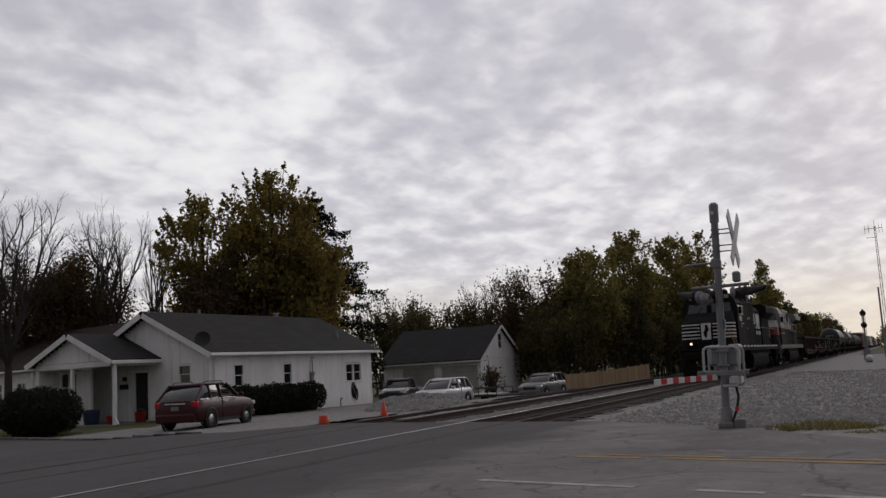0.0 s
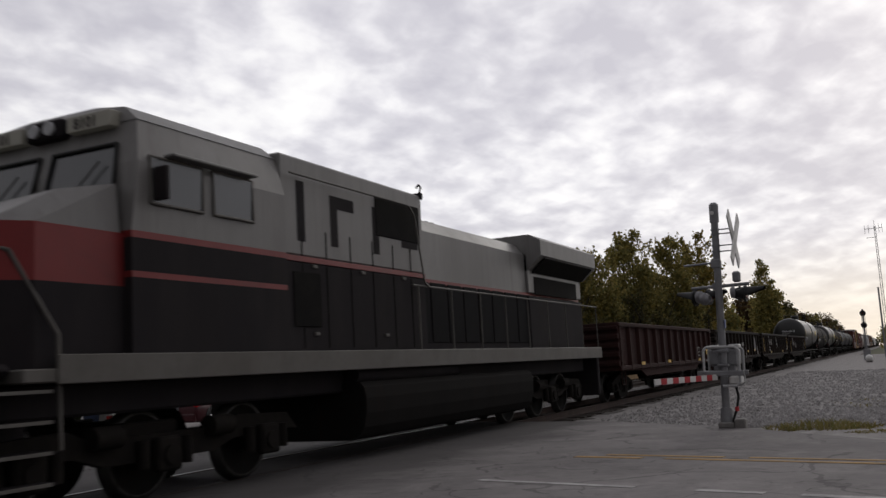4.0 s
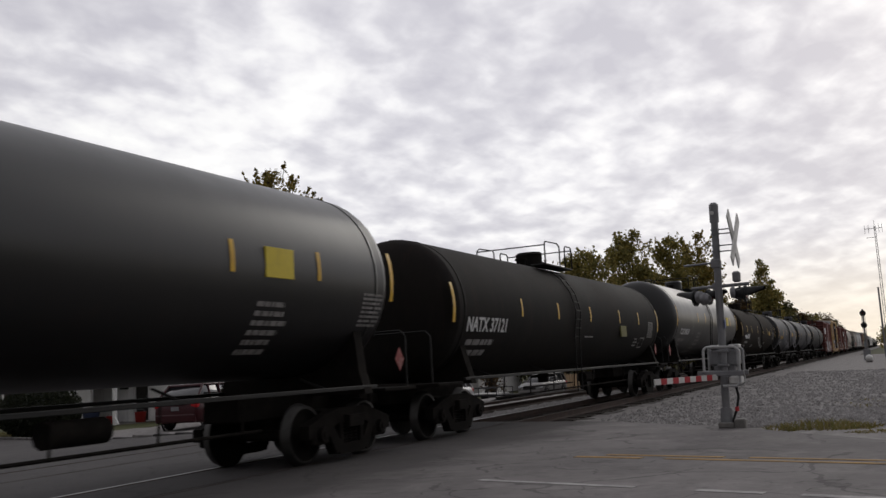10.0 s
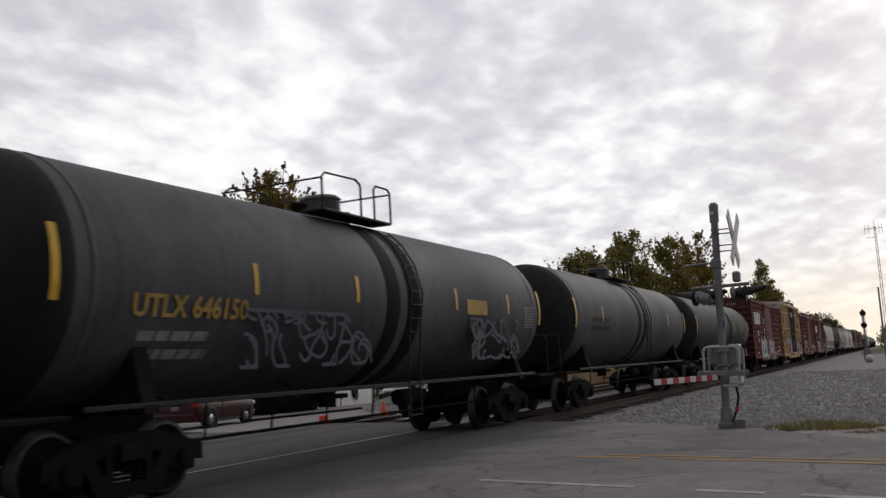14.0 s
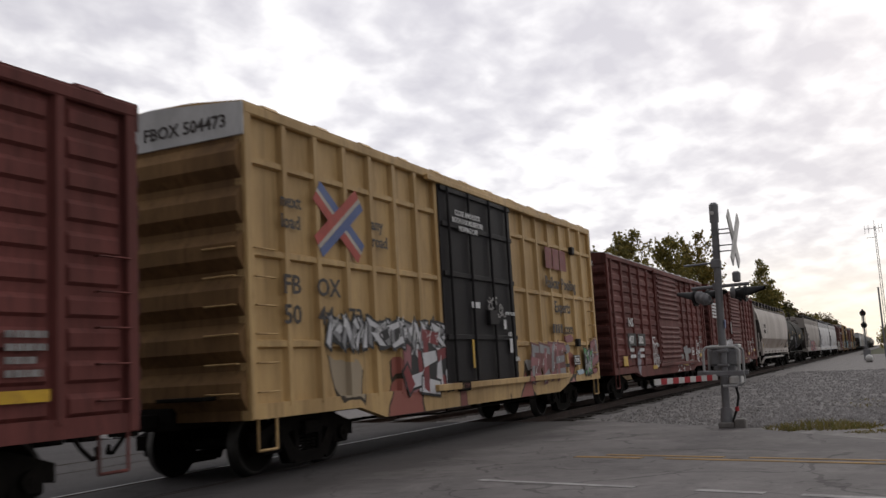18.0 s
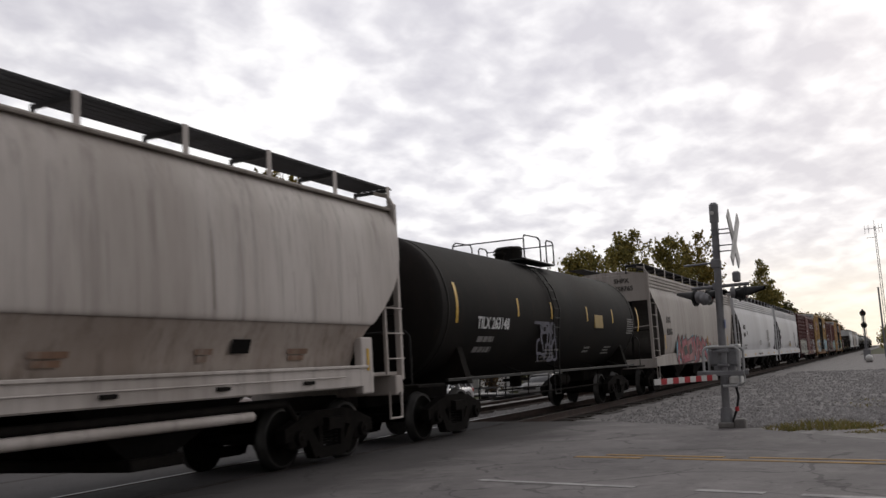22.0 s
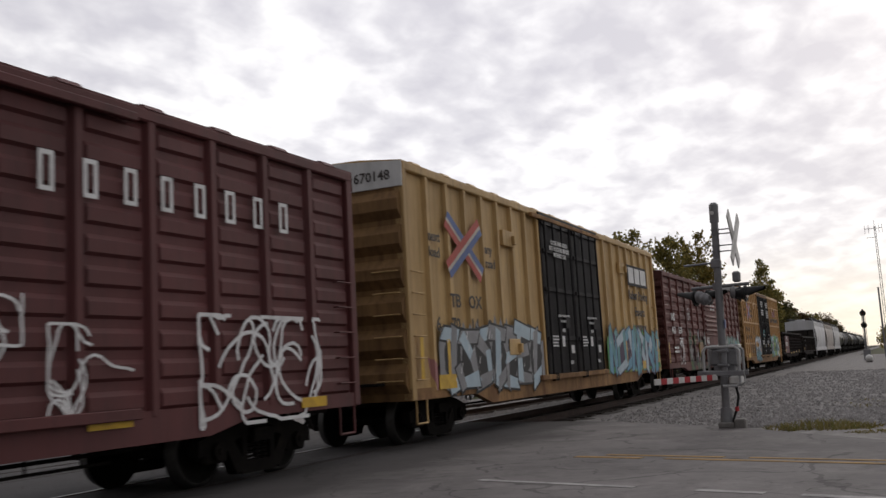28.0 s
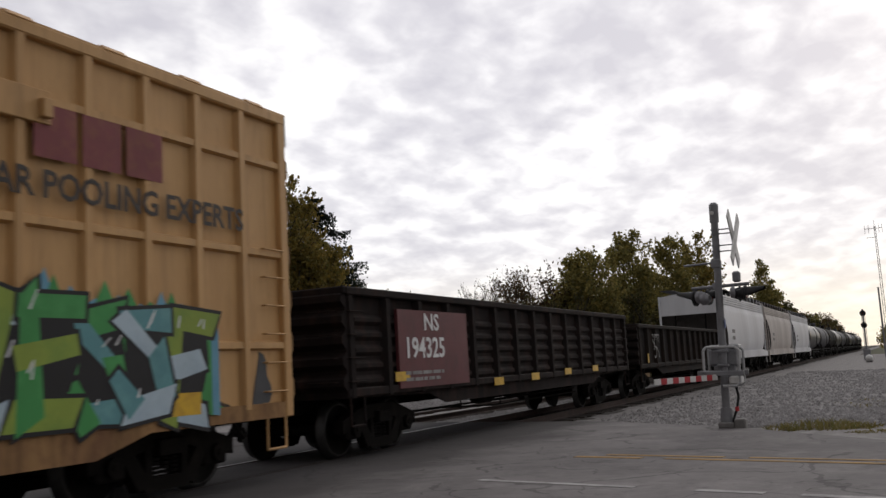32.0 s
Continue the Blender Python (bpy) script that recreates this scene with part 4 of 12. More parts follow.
def window(parent, at, w, h, n=1, sash=True):
    """A framed window filling an opening w by h whose foot is at the matrix."""
    f = Geo()
    f.box(-0.08, 0.0, -0.045, 0.05, -0.08, h + 0.09, 0.004).box(w, w + 0.08, -0.045, 0.05, -0.08, h + 0.09, 0.004)
    f.box(0.0, w, -0.045, 0.05, h, h + 0.09, 0.004)
    for i in range(1, n):
        f.box(w * i / n - 0.05, w * i / n + 0.05, -0.03, 0.05, 0, h)
    win = part("window", f, M_TRIM, parent, "", at)
    part("sill", Geo().box(-0.11, w + 0.11, -0.075, 0.05, -0.10, -0.005, 0.006), M_TRIM, win)
    for i in range(n):
        a, b = w * i / n + (0.05 if i else 0), w * (i + 1) / n - (0.05 if i < n - 1 else 0)
        if sash:
            part("sash", Geo().box(a, b, 0.0, 0.04, h * 0.49, h * 0.53).box(a, a + 0.035, 0.0, 0.04, 0, h * 0.49).box(b - 0.035, b, 0.0, 0.04, 0, h * 0.49), M_TRIM, win)
        part("pane", Geo().box(a, b, 0.045, 0.055, 0, h), M_GLASS, win)
    part("dim_room", Geo().box(0, w, 0.10, 0.12, 0, h), M_INSIDE, win)
    return win


def slope_roof(x_low, z_low, x_top, z_top, y0, y1, t=0.16):
    d = Vector((x_top - x_low, 0, z_top - z_low)).normalized()
    n = Vector((-d.z, 0, d.x)) if d.x > 0 else Vector((d.z, 0, -d.x))
    a, b = Vector((x_low, 0, z_low)), Vector((x_top, 0, z_top))
    poly = [(a.x, a.z), (b.x, b.z), (b.x + n.x * t, b.z + n.z * t), (a.x + n.x * t, a.z + n.z * t)]
    return Geo().prism(poly, "y", y0, y1)


def shingle_rows(x_low, z_low, x_top, z_top, y0, y1, t=0.16, row=0.16):
    """Overlapping courses of shingles on a slope."""
    a, b = Vector((x_low, 0, z_low)), Vector((x_top, 0, z_top))
    d = (b - a).normalized()
    n = Vector((-d.z, 0, d.x)) if d.x > 0 else Vector((d.z, 0, -d.x))
    g = Geo()
    k, ln = 0, (b - a).length
    while k * row < ln:
        p, q = a + d * (k * row) + n * t, a + d * min(ln, (k + 1) * row + 0.03) + n * t
        g.prism([(p.x, p.z), (q.x, q.z), (q.x + n.x * 0.003, q.z + n.z * 0.003), (p.x + n.x * 0.017, p.z + n.z * 0.017)], "y", y0, y1)
        k += 1
    return g


TURN_SIDE = Matrix.Rotation(radians(90), 4, "Z")       # a wall in x-z facing -y becomes one facing +x


def white_house():
    h = thing("white_house", "one-storey white house with lap siding and charcoal shingle roof", "house", at=Matrix.Translation((-19.78, 34.32, 0)) @ Matrix.Rotation(radians(-1.4), 4, "Z"))
    base, eave, peak, half, ln = -0.45, 2.78, 4.73, 3.83, 14.33
    slope = (peak - eave) / half
    openings = [(-1.80, -1.14, 1.38, 2.17), (-4.80, -3.74, -0.30, 2.06)]
    lim = lambda z: (-2 * half, 0.0) if z < eave else (-2 * half + (z - eave) / slope, -(z - eave) / slope)
    part("gable_wall", siding(-2 * half, 0.0, base, lim, openings), M_SIDING, h)
    window(h, Matrix.Translation((-1.80, 0, 1.38)), 0.66, 0.79)
    door = part("door", Geo().box(-4.70, -3.84, 0.06, 0.12, -0.30, 1.98, 0.01), M_DOOR_DARK, h, "dark front door")
    part("door_frame", Geo().box(-4.84, -4.72, -0.04, 0.10, -0.30, 2.12).box(-3.82, -3.70, -0.04, 0.10, -0.30, 2.12).box(-4.72, -3.82, -0.04, 0.10, 1.99, 2.12), M_TRIM, h)
    part("handle", Geo().cyl((-3.95, 0.02, 0.85), (-3.95, 0.06, 0.85), 0.035, 0.035, 8), M_GALV, door)
    part("letter_box", Geo().box(-5.62, -5.10, -0.14, -0.02, 1.22, 1.46, 0.02), M_SIGNAL_BLACK, h)
    part("porch_lamp", Geo().box(-5.45, -5.20, -0.12, -0.02, 1.62, 1.82, 0.02), M_SIGNAL_BLACK, h)
    # side wall, facing the track; distances run from the near corner
    side = [(1.78, 2.40, 1.1, 2.07), (5.69, 6.33, 1.1, 2.04), (11.58, 13.12, 0.98, 1.90)]
    part("side_wall", siding(0, ln, base, lambda z: (0, ln) if z <= eave else (0, 0), side), M_SIDING, h, "", TURN_SIDE)
    for (a, b, z0, z1), n in zip(side, (1, 1, 2)):
        window(h, TURN_SIDE @ Matrix.Translation((a, 0, z0)), b - a, z1 - z0, n)
    part("rear_wall", Geo().box(-2 * half, 0, ln - 0.15, ln, base, eave).prism([(-2 * half, eave), (0, eave), (-half, peak)], "y", ln - 0.15, ln), M_SIDING, h)
    part("far_wall", Geo().box(-2 * half, -2 * half + 0.15, 0.15, ln - 0.15, base, eave), M_SIDING, h)
    part("foundation", Geo().box(-2 * half - 0.0, 0.01, -0.012, ln, base - 0.4, base + 0.10), M_CONCRETE, h)
    for s, name in ((1, "roof"), (-1, "roof")):
        xl, xt = (-half + s * (half + 0.42), -half)
        zl = eave - 0.42 * slope
        r = part(name, slope_roof(xl, zl, xt, peak, -0.42, ln + 0.35), M_SHINGLE, h)
        part("shingles", shingle_rows(xl, zl, xt, peak, -0.44, ln + 0.37), M_SHINGLE, r)
        part("rake_board", slope_roof(xl, zl - 0.12, xt, peak - 0.12, -0.45, -0.42, 0.26), M_TRIM, r)
        part("gutter", Geo().box(min(xl, xl + s * 0.12), max(xl, xl + s * 0.12), -0.42, ln + 0.35, zl - 0.02, zl + 0.12, 0.02), M_TRIM, r)
        part("soffit", Geo().box(min(xl, xl - s * 0.42), max(xl, xl - s * 0.42), -0.40, ln + 0.33, zl - 0.025, zl - 0.005), M_TRIM, r)
    part("ridge_cap", Geo().prism([(-half - 0.18, peak + 0.10), (-half, peak + 0.215), (-half + 0.18, peak + 0.10), (-half, peak + 0.15)], "y", -0.44, ln + 0.37), M_SHINGLE, h)
    part("corner_board", Geo().box(-0.10, 0.03, -0.03, 0.10, base, eave - 0.1), M_TRIM, h)
    part("corner_board", Geo().box(-0.02, 0.03, ln - 0.12, ln + 0.02, base, eave - 0.1), M_TRIM, h)
    for y in (0.28, 8.02):
        part("downspout", Geo().tube([(0.45, y, 2.42), (0.10, y, 2.2), (0.07, y, -0.2), (0.25, y, -0.33)], 0.04, 8), M_TRIM, h)
    part("meter", Geo().cyl((0.03, 8.1, 1.48), (0.20, 8.1, 1.48), 0.15, 0.13, 12).box(0.02, 0.14, 7.97, 8.23, 1.0, 1.40, 0.01).cyl((0.06, 8.2, 1.5), (0.06, 8.2, 2.4), 0.03, 0.03, 8), M_GALV, h)
    for a, z in ((0.0, 0.40), (0.10, 0.32), (0.22, 0.18)):
        part("hose_coil", Geo().tube([(0.06 + a * 0.2, 12.22 + a + 0.16 * math.cos(k * 0.5236), z + 0.42 * math.sin(k * 0.5236) * (1 - a)) for k in range(13)], 0.035, 6), M_RUBBER, h, "dark coiled garden hose")
    part("hose_hook", Geo().box(0.02, 0.16, 12.14, 12.30, 0.72, 0.86, 0.01), M_GALV, h)
    part("roof_vent", Geo().cyl((-1.2, 12.6, 3.1), (-1.2, 12.6, 3.95), 0.09, 0.09, 10), M_GALV, h)
    part("roof_vent", Geo().cyl((-4.3, 4.2, 4.4), (-4.3, 4.2, 5.22), 0.07, 0.07, 8), M_GALV, h)
    part("roof_vent", Geo().cyl((-4.1, 10.6, 4.4), (-4.1, 10.6, 5.12), 0.10, 0.10, 10).cyl((-4.1, 10.6, 5.12), (-4.1, 10.6, 5.18), 0.17, 0.14, 10), M_GALV, h)
    dish = part("satellite_dish", Geo().tube([(-0.25, 0.1, 2.85), (-0.25, 0.1, 3.15), (-0.22, -0.1, 3.32)], 0.025, 6), M_SIGNAL_BLACK, h, "dark satellite dish")
    g = Geo()
    n, rings = 20, 5
    for side_z in (0.0, 0.012):
        vv = [(0, side_z, 0)]
        for r in range(1, rings + 1):
            for i in range(n):
                a = 6.2832 * i / n
                rr = 0.36 * r / rings
                vv.append((rr * math.cos(a), side_z - 0.35 * rr * rr * 2, rr * 1.0 * math.sin(a)))
        ff = [(0, 1 + i, 1 + (i + 1) % n) for i in range(n)]
        ff += [(1 + r * n + i, 1 + r * n + (i + 1) % n, 1 + (r + 1) * n + (i + 1) % n, 1 + (r + 1) * n + i) for r in range(rings - 1) for i in range(n)]
        g.add(vv, ff, 0, True)
    part("reflector", g, M_SIGNAL_BLACK, dish, "", Matrix.Translation((-0.22, -0.14, 3.36)) @ Matrix.Rotation(radians(-25), 4, "X") @ Matrix.Rotation(radians(40), 4, "Z"))
    # porch: its own small gable on posts
    px0, px1, pk, pz, pe = -8.25, -3.30, -5.78, 3.82, 2.62
    depth = -2.85
    ps = (pz - pe) / (px1 - pk)
    for xl in (px1, px0):
        sgn = 1 if xl > pk else -1
        r = part("porch_roof", slope_roof(xl + sgn * 0.3, pe - 0.3 * ps, pk, pz, depth - 0.3, -0.02), M_SHINGLE, h)
        part("shingles", shingle_rows(xl + sgn * 0.3, pe - 0.3 * ps, pk, pz, depth - 0.32, -0.02), M_SHINGLE, r)
        part("rake_board", slope_roof(xl + sgn * 0.3, pe - 0.3 * ps - 0.12, pk, pz - 0.12, depth - 0.35, depth - 0.32, 0.26), M_TRIM, r)
        xe = xl + sgn * 0.3
        part("gutter", Geo().box(min(xe, xe + sgn * 0.12), max(xe, xe + sgn * 0.12), depth - 0.3, -0.03, pe - 0.32 * ps - 0.06, pe - 0.3 * ps + 0.10, 0.02), M_TRIM, r)
    part("porch_gable", siding(px0, px1, pe - 0.02, lambda z: (px0 + max(0, z - pe) / ps, px1 - max(0, z - pe) / ps), []), M_SIDING, h, "", (0, depth, 0))
    part("porch_beam", Geo().box(px0, px1, depth, depth + 0.16, pe - 0.30, pe - 0.03, 0.01), M_TRIM, h)
    part("porch_beam", Geo().box(px1 - 0.16, px1, depth + 0.17, -0.03, pe - 0.30, pe - 0.03, 0.01), M_TRIM, h)
    for x in (px1 + 0.16, -5.85, px0 + 0.1):
        part("porch_post", Geo().box(x - 0.08, x + 0.08, depth, depth + 0.16, base + 0.1, pe - 0.30, 0.01), M_TRIM, h)
    part("porch_downspout", Geo().tube([(px1 + 0.30, depth - 0.05, 2.45), (px1 + 0.30, depth - 0.05, 0.0), (px1 + 0.75, depth - 0.25, -0.3)], 0.045, 8), M_TRIM, h)
    part("porch_floor", Geo().box(px0, px1, depth - 0.1, -0.03, base - 0.3, base + 0.10, 0.01), M_CONCRETE, h)
    part("porch_screen", Geo().box(px0, px0 + 0.10, depth + 0.2, -0.05, base + 0.1, pe - 0.3), M_SIDING, h)
    part("screen_wall", siding(px0, -5.95, base + 0.1, lambda z: (px0, -5.95) if z < pe - 0.35 else (0, 0), [(-7.9, -6.9, 0.8, 2.1)]), M_SIDING, h, "", (0, depth + 1.25, 0))
    window(h, Matrix.Translation((-7.9, depth + 1.25, 0.8)), 1.0, 1.3, 2)


white_house()


def neighbour_house():
    h = thing("brown_roofed_house", "low neighbouring house with brown shingle roof and pale walls", "house", at=Matrix.Translation((-47.0, 47.65, -0.1)) @ Matrix.Rotation(radians(-15.5), 4, "Z"))
    w, d, e, p = 25.0, 8.0, 3.3, 5.9
    op = [(-6.4, -5.2, 0.9, 2.1), (-2.6, -1.2, 0.9, 2.1), (2.0, 3.2, 0.9, 2.1)]
    part("front_wall", siding(-w / 2, w / 2, -0.4, lambda z: (-w / 2, w / 2) if z < e else (0, 0), op), M_SIDING, h)
    for a, b, z0, z1 in op:
        window(h, Matrix.Translation((a, 0, z0)), b - a, z1 - z0, 2)
    part("rear_wall", Geo().box(-w / 2, w / 2, d - 0.15, d, -0.4, e), M_SIDING, h)
    for s in (-1, 1):
        part("end_wall", Geo().prism([(0, -0.4), (d, -0.4), (d, e), (d / 2, p), (0, e)], "x", s * w / 2 - 0.07, s * w / 2 + 0.07), M_SIDING, h)
    sl = (p - e) / (d / 2)
    for s in (1, -1):
        r = part("roof", slope_roof(-s * (d / 2 + 0.5) + 0, e - 0.5 * sl, 0, p, -w / 2 - 0.4, w / 2 + 0.4), M_SHINGLE_BROWN, h, "", Matrix.Translation((0, d / 2, 0)) @ Matrix.Rotation(radians(90), 4, "Z"))
        part("shingles", shingle_rows(-s * (d / 2 + 0.5), e - 0.5 * sl, 0, p, -w / 2 - 0.4, w / 2 + 0.4), M_SHINGLE_BROWN, r)
    part("gutter", Geo().box(-w / 2 - 0.4, w / 2 + 0.4, -0.62, -0.5, e - 0.36, e - 0.22, 0.02), M_TRIM, h)
    for x in (-7.0, -3.4, 0.8, 4.4):
        part("post", Geo().box(x - 0.08, x + 0.08, -0.5, -0.34, -0.4, e - 0.3, 0.01), M_TRIM, h)
    part("chimney", Geo().box(-5.4, -4.9, 3.5, 4.1, 5.0, 5.9, 0.02), M_SHINGLE_BROWN, h)


neighbour_house()


def garage():
    """Long side with two doors towards the road, gable end towards the track."""
    g0 = thing("garage", "white garage with dark roof, gable window and two pale doors", "garage", at=Matrix.Translation((-21.34, 69.62, -0.91)) @ Matrix.Rotation(radians(-1.4), 4, "Z"))
    w, e, p, ln = 8.39, 2.97, 5.62, 9.17
    sl = (p - e) / (w / 2)
    lim = lambda z: (0, w) if z < e else ((z - e) / sl, w - (z - e) / sl)
    op = [(3.85, 4.60, 3.78, 4.95)]
    part("gable_wall", siding(0, w, 0, lim, op, 0.15), M_SIDING, g0, "", TURN_SIDE)
    window(g0, TURN_SIDE @ Matrix.Translation((3.85, 0, 3.78)), 0.75, 1.17)
    part("belt_board", Geo().box(0.02, 0.05, 0, w, e - 0.08, e + 0.06, 0.005), M_TRIM, g0)
    doors = [(-3.55, -0.25, 0.0, 2.42), (-7.30, -4.25, 0.0, 2.42)]
    part("long_wall", siding(-ln, 0, 0, lambda z: (-ln, 0) if z < e else (0, 0), doors, 0.15), M_SIDING, g0)
    for x0, x1, z0, z1 in doors:
        d = part("garage_door", Geo().box(x0, x1, 0.06, 0.12, z0, z1), M_GARAGE_DOOR, g0)
        for k in range(4):
            part("panel", Geo().box(x0 + 0.06, x1 - 0.06, 0.03, 0.06, z0 + 0.03 + k * 0.60, z0 + 0.59 + k * 0.60, 0.012), M_GARAGE_DOOR, d)
        part("door_trim", Geo().box(x0 - 0.12, x0, -0.05, 0.1, 0, z1 + 0.12).box(x1, x1 + 0.12, -0.05, 0.1, 0, z1 + 0.12).box(x0, x1, -0.05, 0.1, z1, z1 + 0.12), M_TRIM, g0)
    part("rear_wall", Geo().box(-ln, -0.16, w - 0.15, w, 0, e), M_SIDING, g0)
    part("far_wall", Geo().box(-ln, -ln + 0.15, 0.15, w - 0.15, 0, e), M_SIDING, g0)
    part("corner_board", Geo().box(-0.10, 0.03, -0.03, 0.10, 0, e - 0.1), M_TRIM, g0)
    turn = Matrix.Translation((0, w / 2, 0)) @ Matrix.Rotation(radians(90), 4, "Z")
    for s in (-1, 1):
        xl, zl = s * (w / 2 + 0.35), e - 0.35 * sl
        r = part("roof", slope_roof(xl, zl, 0, p, -0.28, ln + 0.3), M_SHINGLE, g0, "", turn)
        part("shingles", shingle_rows(xl, zl, 0, p, -0.30, ln + 0.32), M_SHINGLE, r)
        part("rake_board", slope_roof(xl, zl - 0.10, 0, p - 0.10, -0.31, -0.28, 0.24), M_TRIM, r)
        part("fascia", Geo().box(min(xl, xl + s * 0.04), max(xl, xl + s * 0.04), -0.28, ln + 0.3, zl - 0.06, zl + 0.13, 0.005), M_TRIM, r)


garage()


def board_fence():
    f = thing("board_fence", "tan weathered wooden board fence along the tracks", "fence")
    a, b = Vector((-12.8, 65.7, 0)), Vector((-9.6, 78.6, 0))
    d = (b - a)
    n = int(d.length / 0.16)
    turn = Matrix.Rotation(math.atan2(d.y, d.x), 4, "Z")
    data = [Geo().box(-0.07, 0.07, -0.011, 0.011, 0, h, 0.004).mesh("board", M_TAN_WOOD) for h in (1.34, 1.38, 1.32)]
    rng = random.Random(3)
    for i in range(n):
        c = a + d * (i / n)
        part("board", data[i % 3], None, f, "", Matrix.Translation((c.x, c.y, lift(c.x, c.y) - 0.06)) @ turn)
    for i in range(0, n, 15):
        c = a + d * (i / n) + Vector((-0.09, 0.03, 0))
        part("post", Geo().box(-0.05, 0.05, -0.05, 0.05, -0.3, 1.4, 0.008), M_TAN_WOOD, f, "", Matrix.Translation((c.x, c.y, lift(c.x, c.y))) @ turn)
    for z in (0.3, 1.05):
        part("rail_board", Geo().box(0, d.length, 0.012, 0.05, z - 0.045, z + 0.045, 0.004), M_TAN_WOOD, f, "", Matrix.Translation((a.x, a.y, lift(a.x, a.y))) @ turn)


board_fence()


# ---- parked vehicles ----
M_TYRE = paint("car_tyre", (0.014, 0.014, 0.015), (0.022, 0.022, 0.022), rough=0.85, scale=8.0)
M_RIM = paint("alloy_rim", (0.42, 0.42, 0.43), (0.28, 0.28, 0.29), rough=0.35, metal=0.8, scale=8.0)
M_CAR_GLASS = pane("car_glass", (0.012, 0.013, 0.015), 0.05)
M_CHROME = paint("chrome_strip", (0.75, 0.75, 0.76), rough=0.15, metal=1.0, bump=0)
M_TAIL = paint("tail_lamp_red", (0.45, 0.012, 0.018), rough=0.2, bump=0)
M_HEADLAMP = paint("headlamp_clear", (0.55, 0.56, 0.58), (0.40, 0.41, 0.43), rough=0.12, scale=9.0, bump=0)
M_BUMPER = paint("bumper_plastic", (0.02, 0.02, 0.021), rough=0.7, scale=5.0)


def loft(stations, xs_of):
    """Closed skin through cross sections; xs_of(station) gives a ring of (x, z) points, y from the station."""
    rings = [[(x, st[0], z) for x, z in xs_of(st)] for st in stations]
    n = len(rings[0])
    g = Geo()
    vv = [p for r in rings for p in r]
    ff = [(k * n + i, k * n + (i + 1) % n, (k + 1) * n + (i + 1) % n, (k + 1) * n + i) for k in range(len(rings) - 1) for i in range(n)]
    ff += [tuple(range(n))[::-1], tuple((len(rings) - 1) * n + i for i in range(n))]
    return g.add(vv, ff, 0, True)


def road_vehicle(name, label, category, at, coat, L=4.7, W=1.84, H=1.66, belt=1.02, hood=0.98, nose=0.78, cab=(-1.0, -0.15, 1.75, 2.2), wheel=0.35, axles=(-1.42, 1.38), pickup=False, roof_rails=True, hood_mat=None):
    """Origin on the ground under the middle; the front looks along -y. cab: foot of the screen, top of the screen, rear edge of the roof, foot of the rear glass."""
    v = thing(name, label, category, "parked cars", at=at)
    h = W / 2
    sill = 0.26

    def ring(st):
        y, top, half, lo = st
        return [(-half * 0.90, lo), (half * 0.90, lo), (half * 0.985, lo + 0.10), (half, (lo + top) * 0.53), (half * 0.975, top - 0.10), (half * 0.90, top), (-half * 0.90, top), (-half * 0.975, top - 0.10), (-half, (lo + top) * 0.53), (-half * 0.985, lo + 0.10)]
    f, r = -L / 2, L / 2
    st = [(f, nose - 0.22, h * 0.70, sill + 0.10), (f + 0.10, nose - 0.06, h * 0.86, sill), (f + 0.35, nose + 0.04, h * 0.97, sill - 0.04), (cab[0] - 0.45, hood - 0.02, h, sill), (cab[0], hood + 0.04, h, sill), (0.2, belt, h, sill),
          (r - 0.55, belt + 0.02, h * 0.99, sill), (r - 0.15, belt, h * 0.95, sill + 0.02), (r - 0.03, belt - 0.16, h * 0.90, sill + 0.12), (r, belt - 0.34, h * 0.86, sill + 0.2)]
    body = part("body", loft(st, ring), coat, v)
    if hood_mat:
        part("bonnet", Geo().add([(-h * 0.82, f + 0.2, nose + 0.02), (h * 0.82, f + 0.2, nose + 0.02), (h * 0.88, cab[0] - 0.1, hood + 0.05), (-h * 0.88, cab[0] - 0.1, hood + 0.05),
                                  (-h * 0.82, f + 0.2, nose - 0.05), (h * 0.82, f + 0.2, nose - 0.05), (h * 0.88, cab[0] - 0.1, hood - 0.05), (-h * 0.88, cab[0] - 0.1, hood - 0.05)],
                                 [(0, 1, 2, 3), (0, 4, 5, 1), (1, 5, 6, 2), (2, 6, 7, 3), (3, 7, 4, 0)]), hood_mat, v, "pale bonnet")
    ws, wt, rt, rf = cab

    def cabin_ring(st):
        y, z, half = st
        return [(-h * 0.90, belt - 0.03), (h * 0.90, belt - 0.03), (half, z - 0.05), (half - 0.08, z), (-half + 0.08, z), (-half, z - 0.05)]
    ch = h * 0.74
    glass = part("glasshouse", loft([(ws, belt + 0.0, h * 0.84), (wt, H - 0.06, ch), (rt, H - 0.06, ch), (rf, belt + 0.0, h * 0.84)], cabin_ring), M_CAR_GLASS, v, "dark tinted windows")
    part("roof", loft([(wt - 0.10, H - 0.09, ch * 0.95), (wt + 0.15, H - 0.01, ch), (0.5 * (wt + rt), H, ch + 0.01), (rt - 0.1, H - 0.01, ch), (rt + 0.08, H - 0.06, ch * 0.96)],
                      lambda s: [(-s[2], s[1] - 0.05), (s[2], s[1] - 0.05), (s[2] - 0.05, s[1]), (-s[2] + 0.05, s[1])]), coat, v)
    posts = [(ws, wt), (0.5 * (wt + rt) - 0.25, 0.5 * (wt + rt) - 0.25), (rt - 0.35, rt - 0.38), (rf, rt)]
    for a, b in posts:
        for s in (-1, 1):
            part("pillar", Geo().tube([(s * h * 0.89, a, belt - 0.04), (s * (ch + 0.005), b, H - 0.06)], 0.045, 6), coat, v)
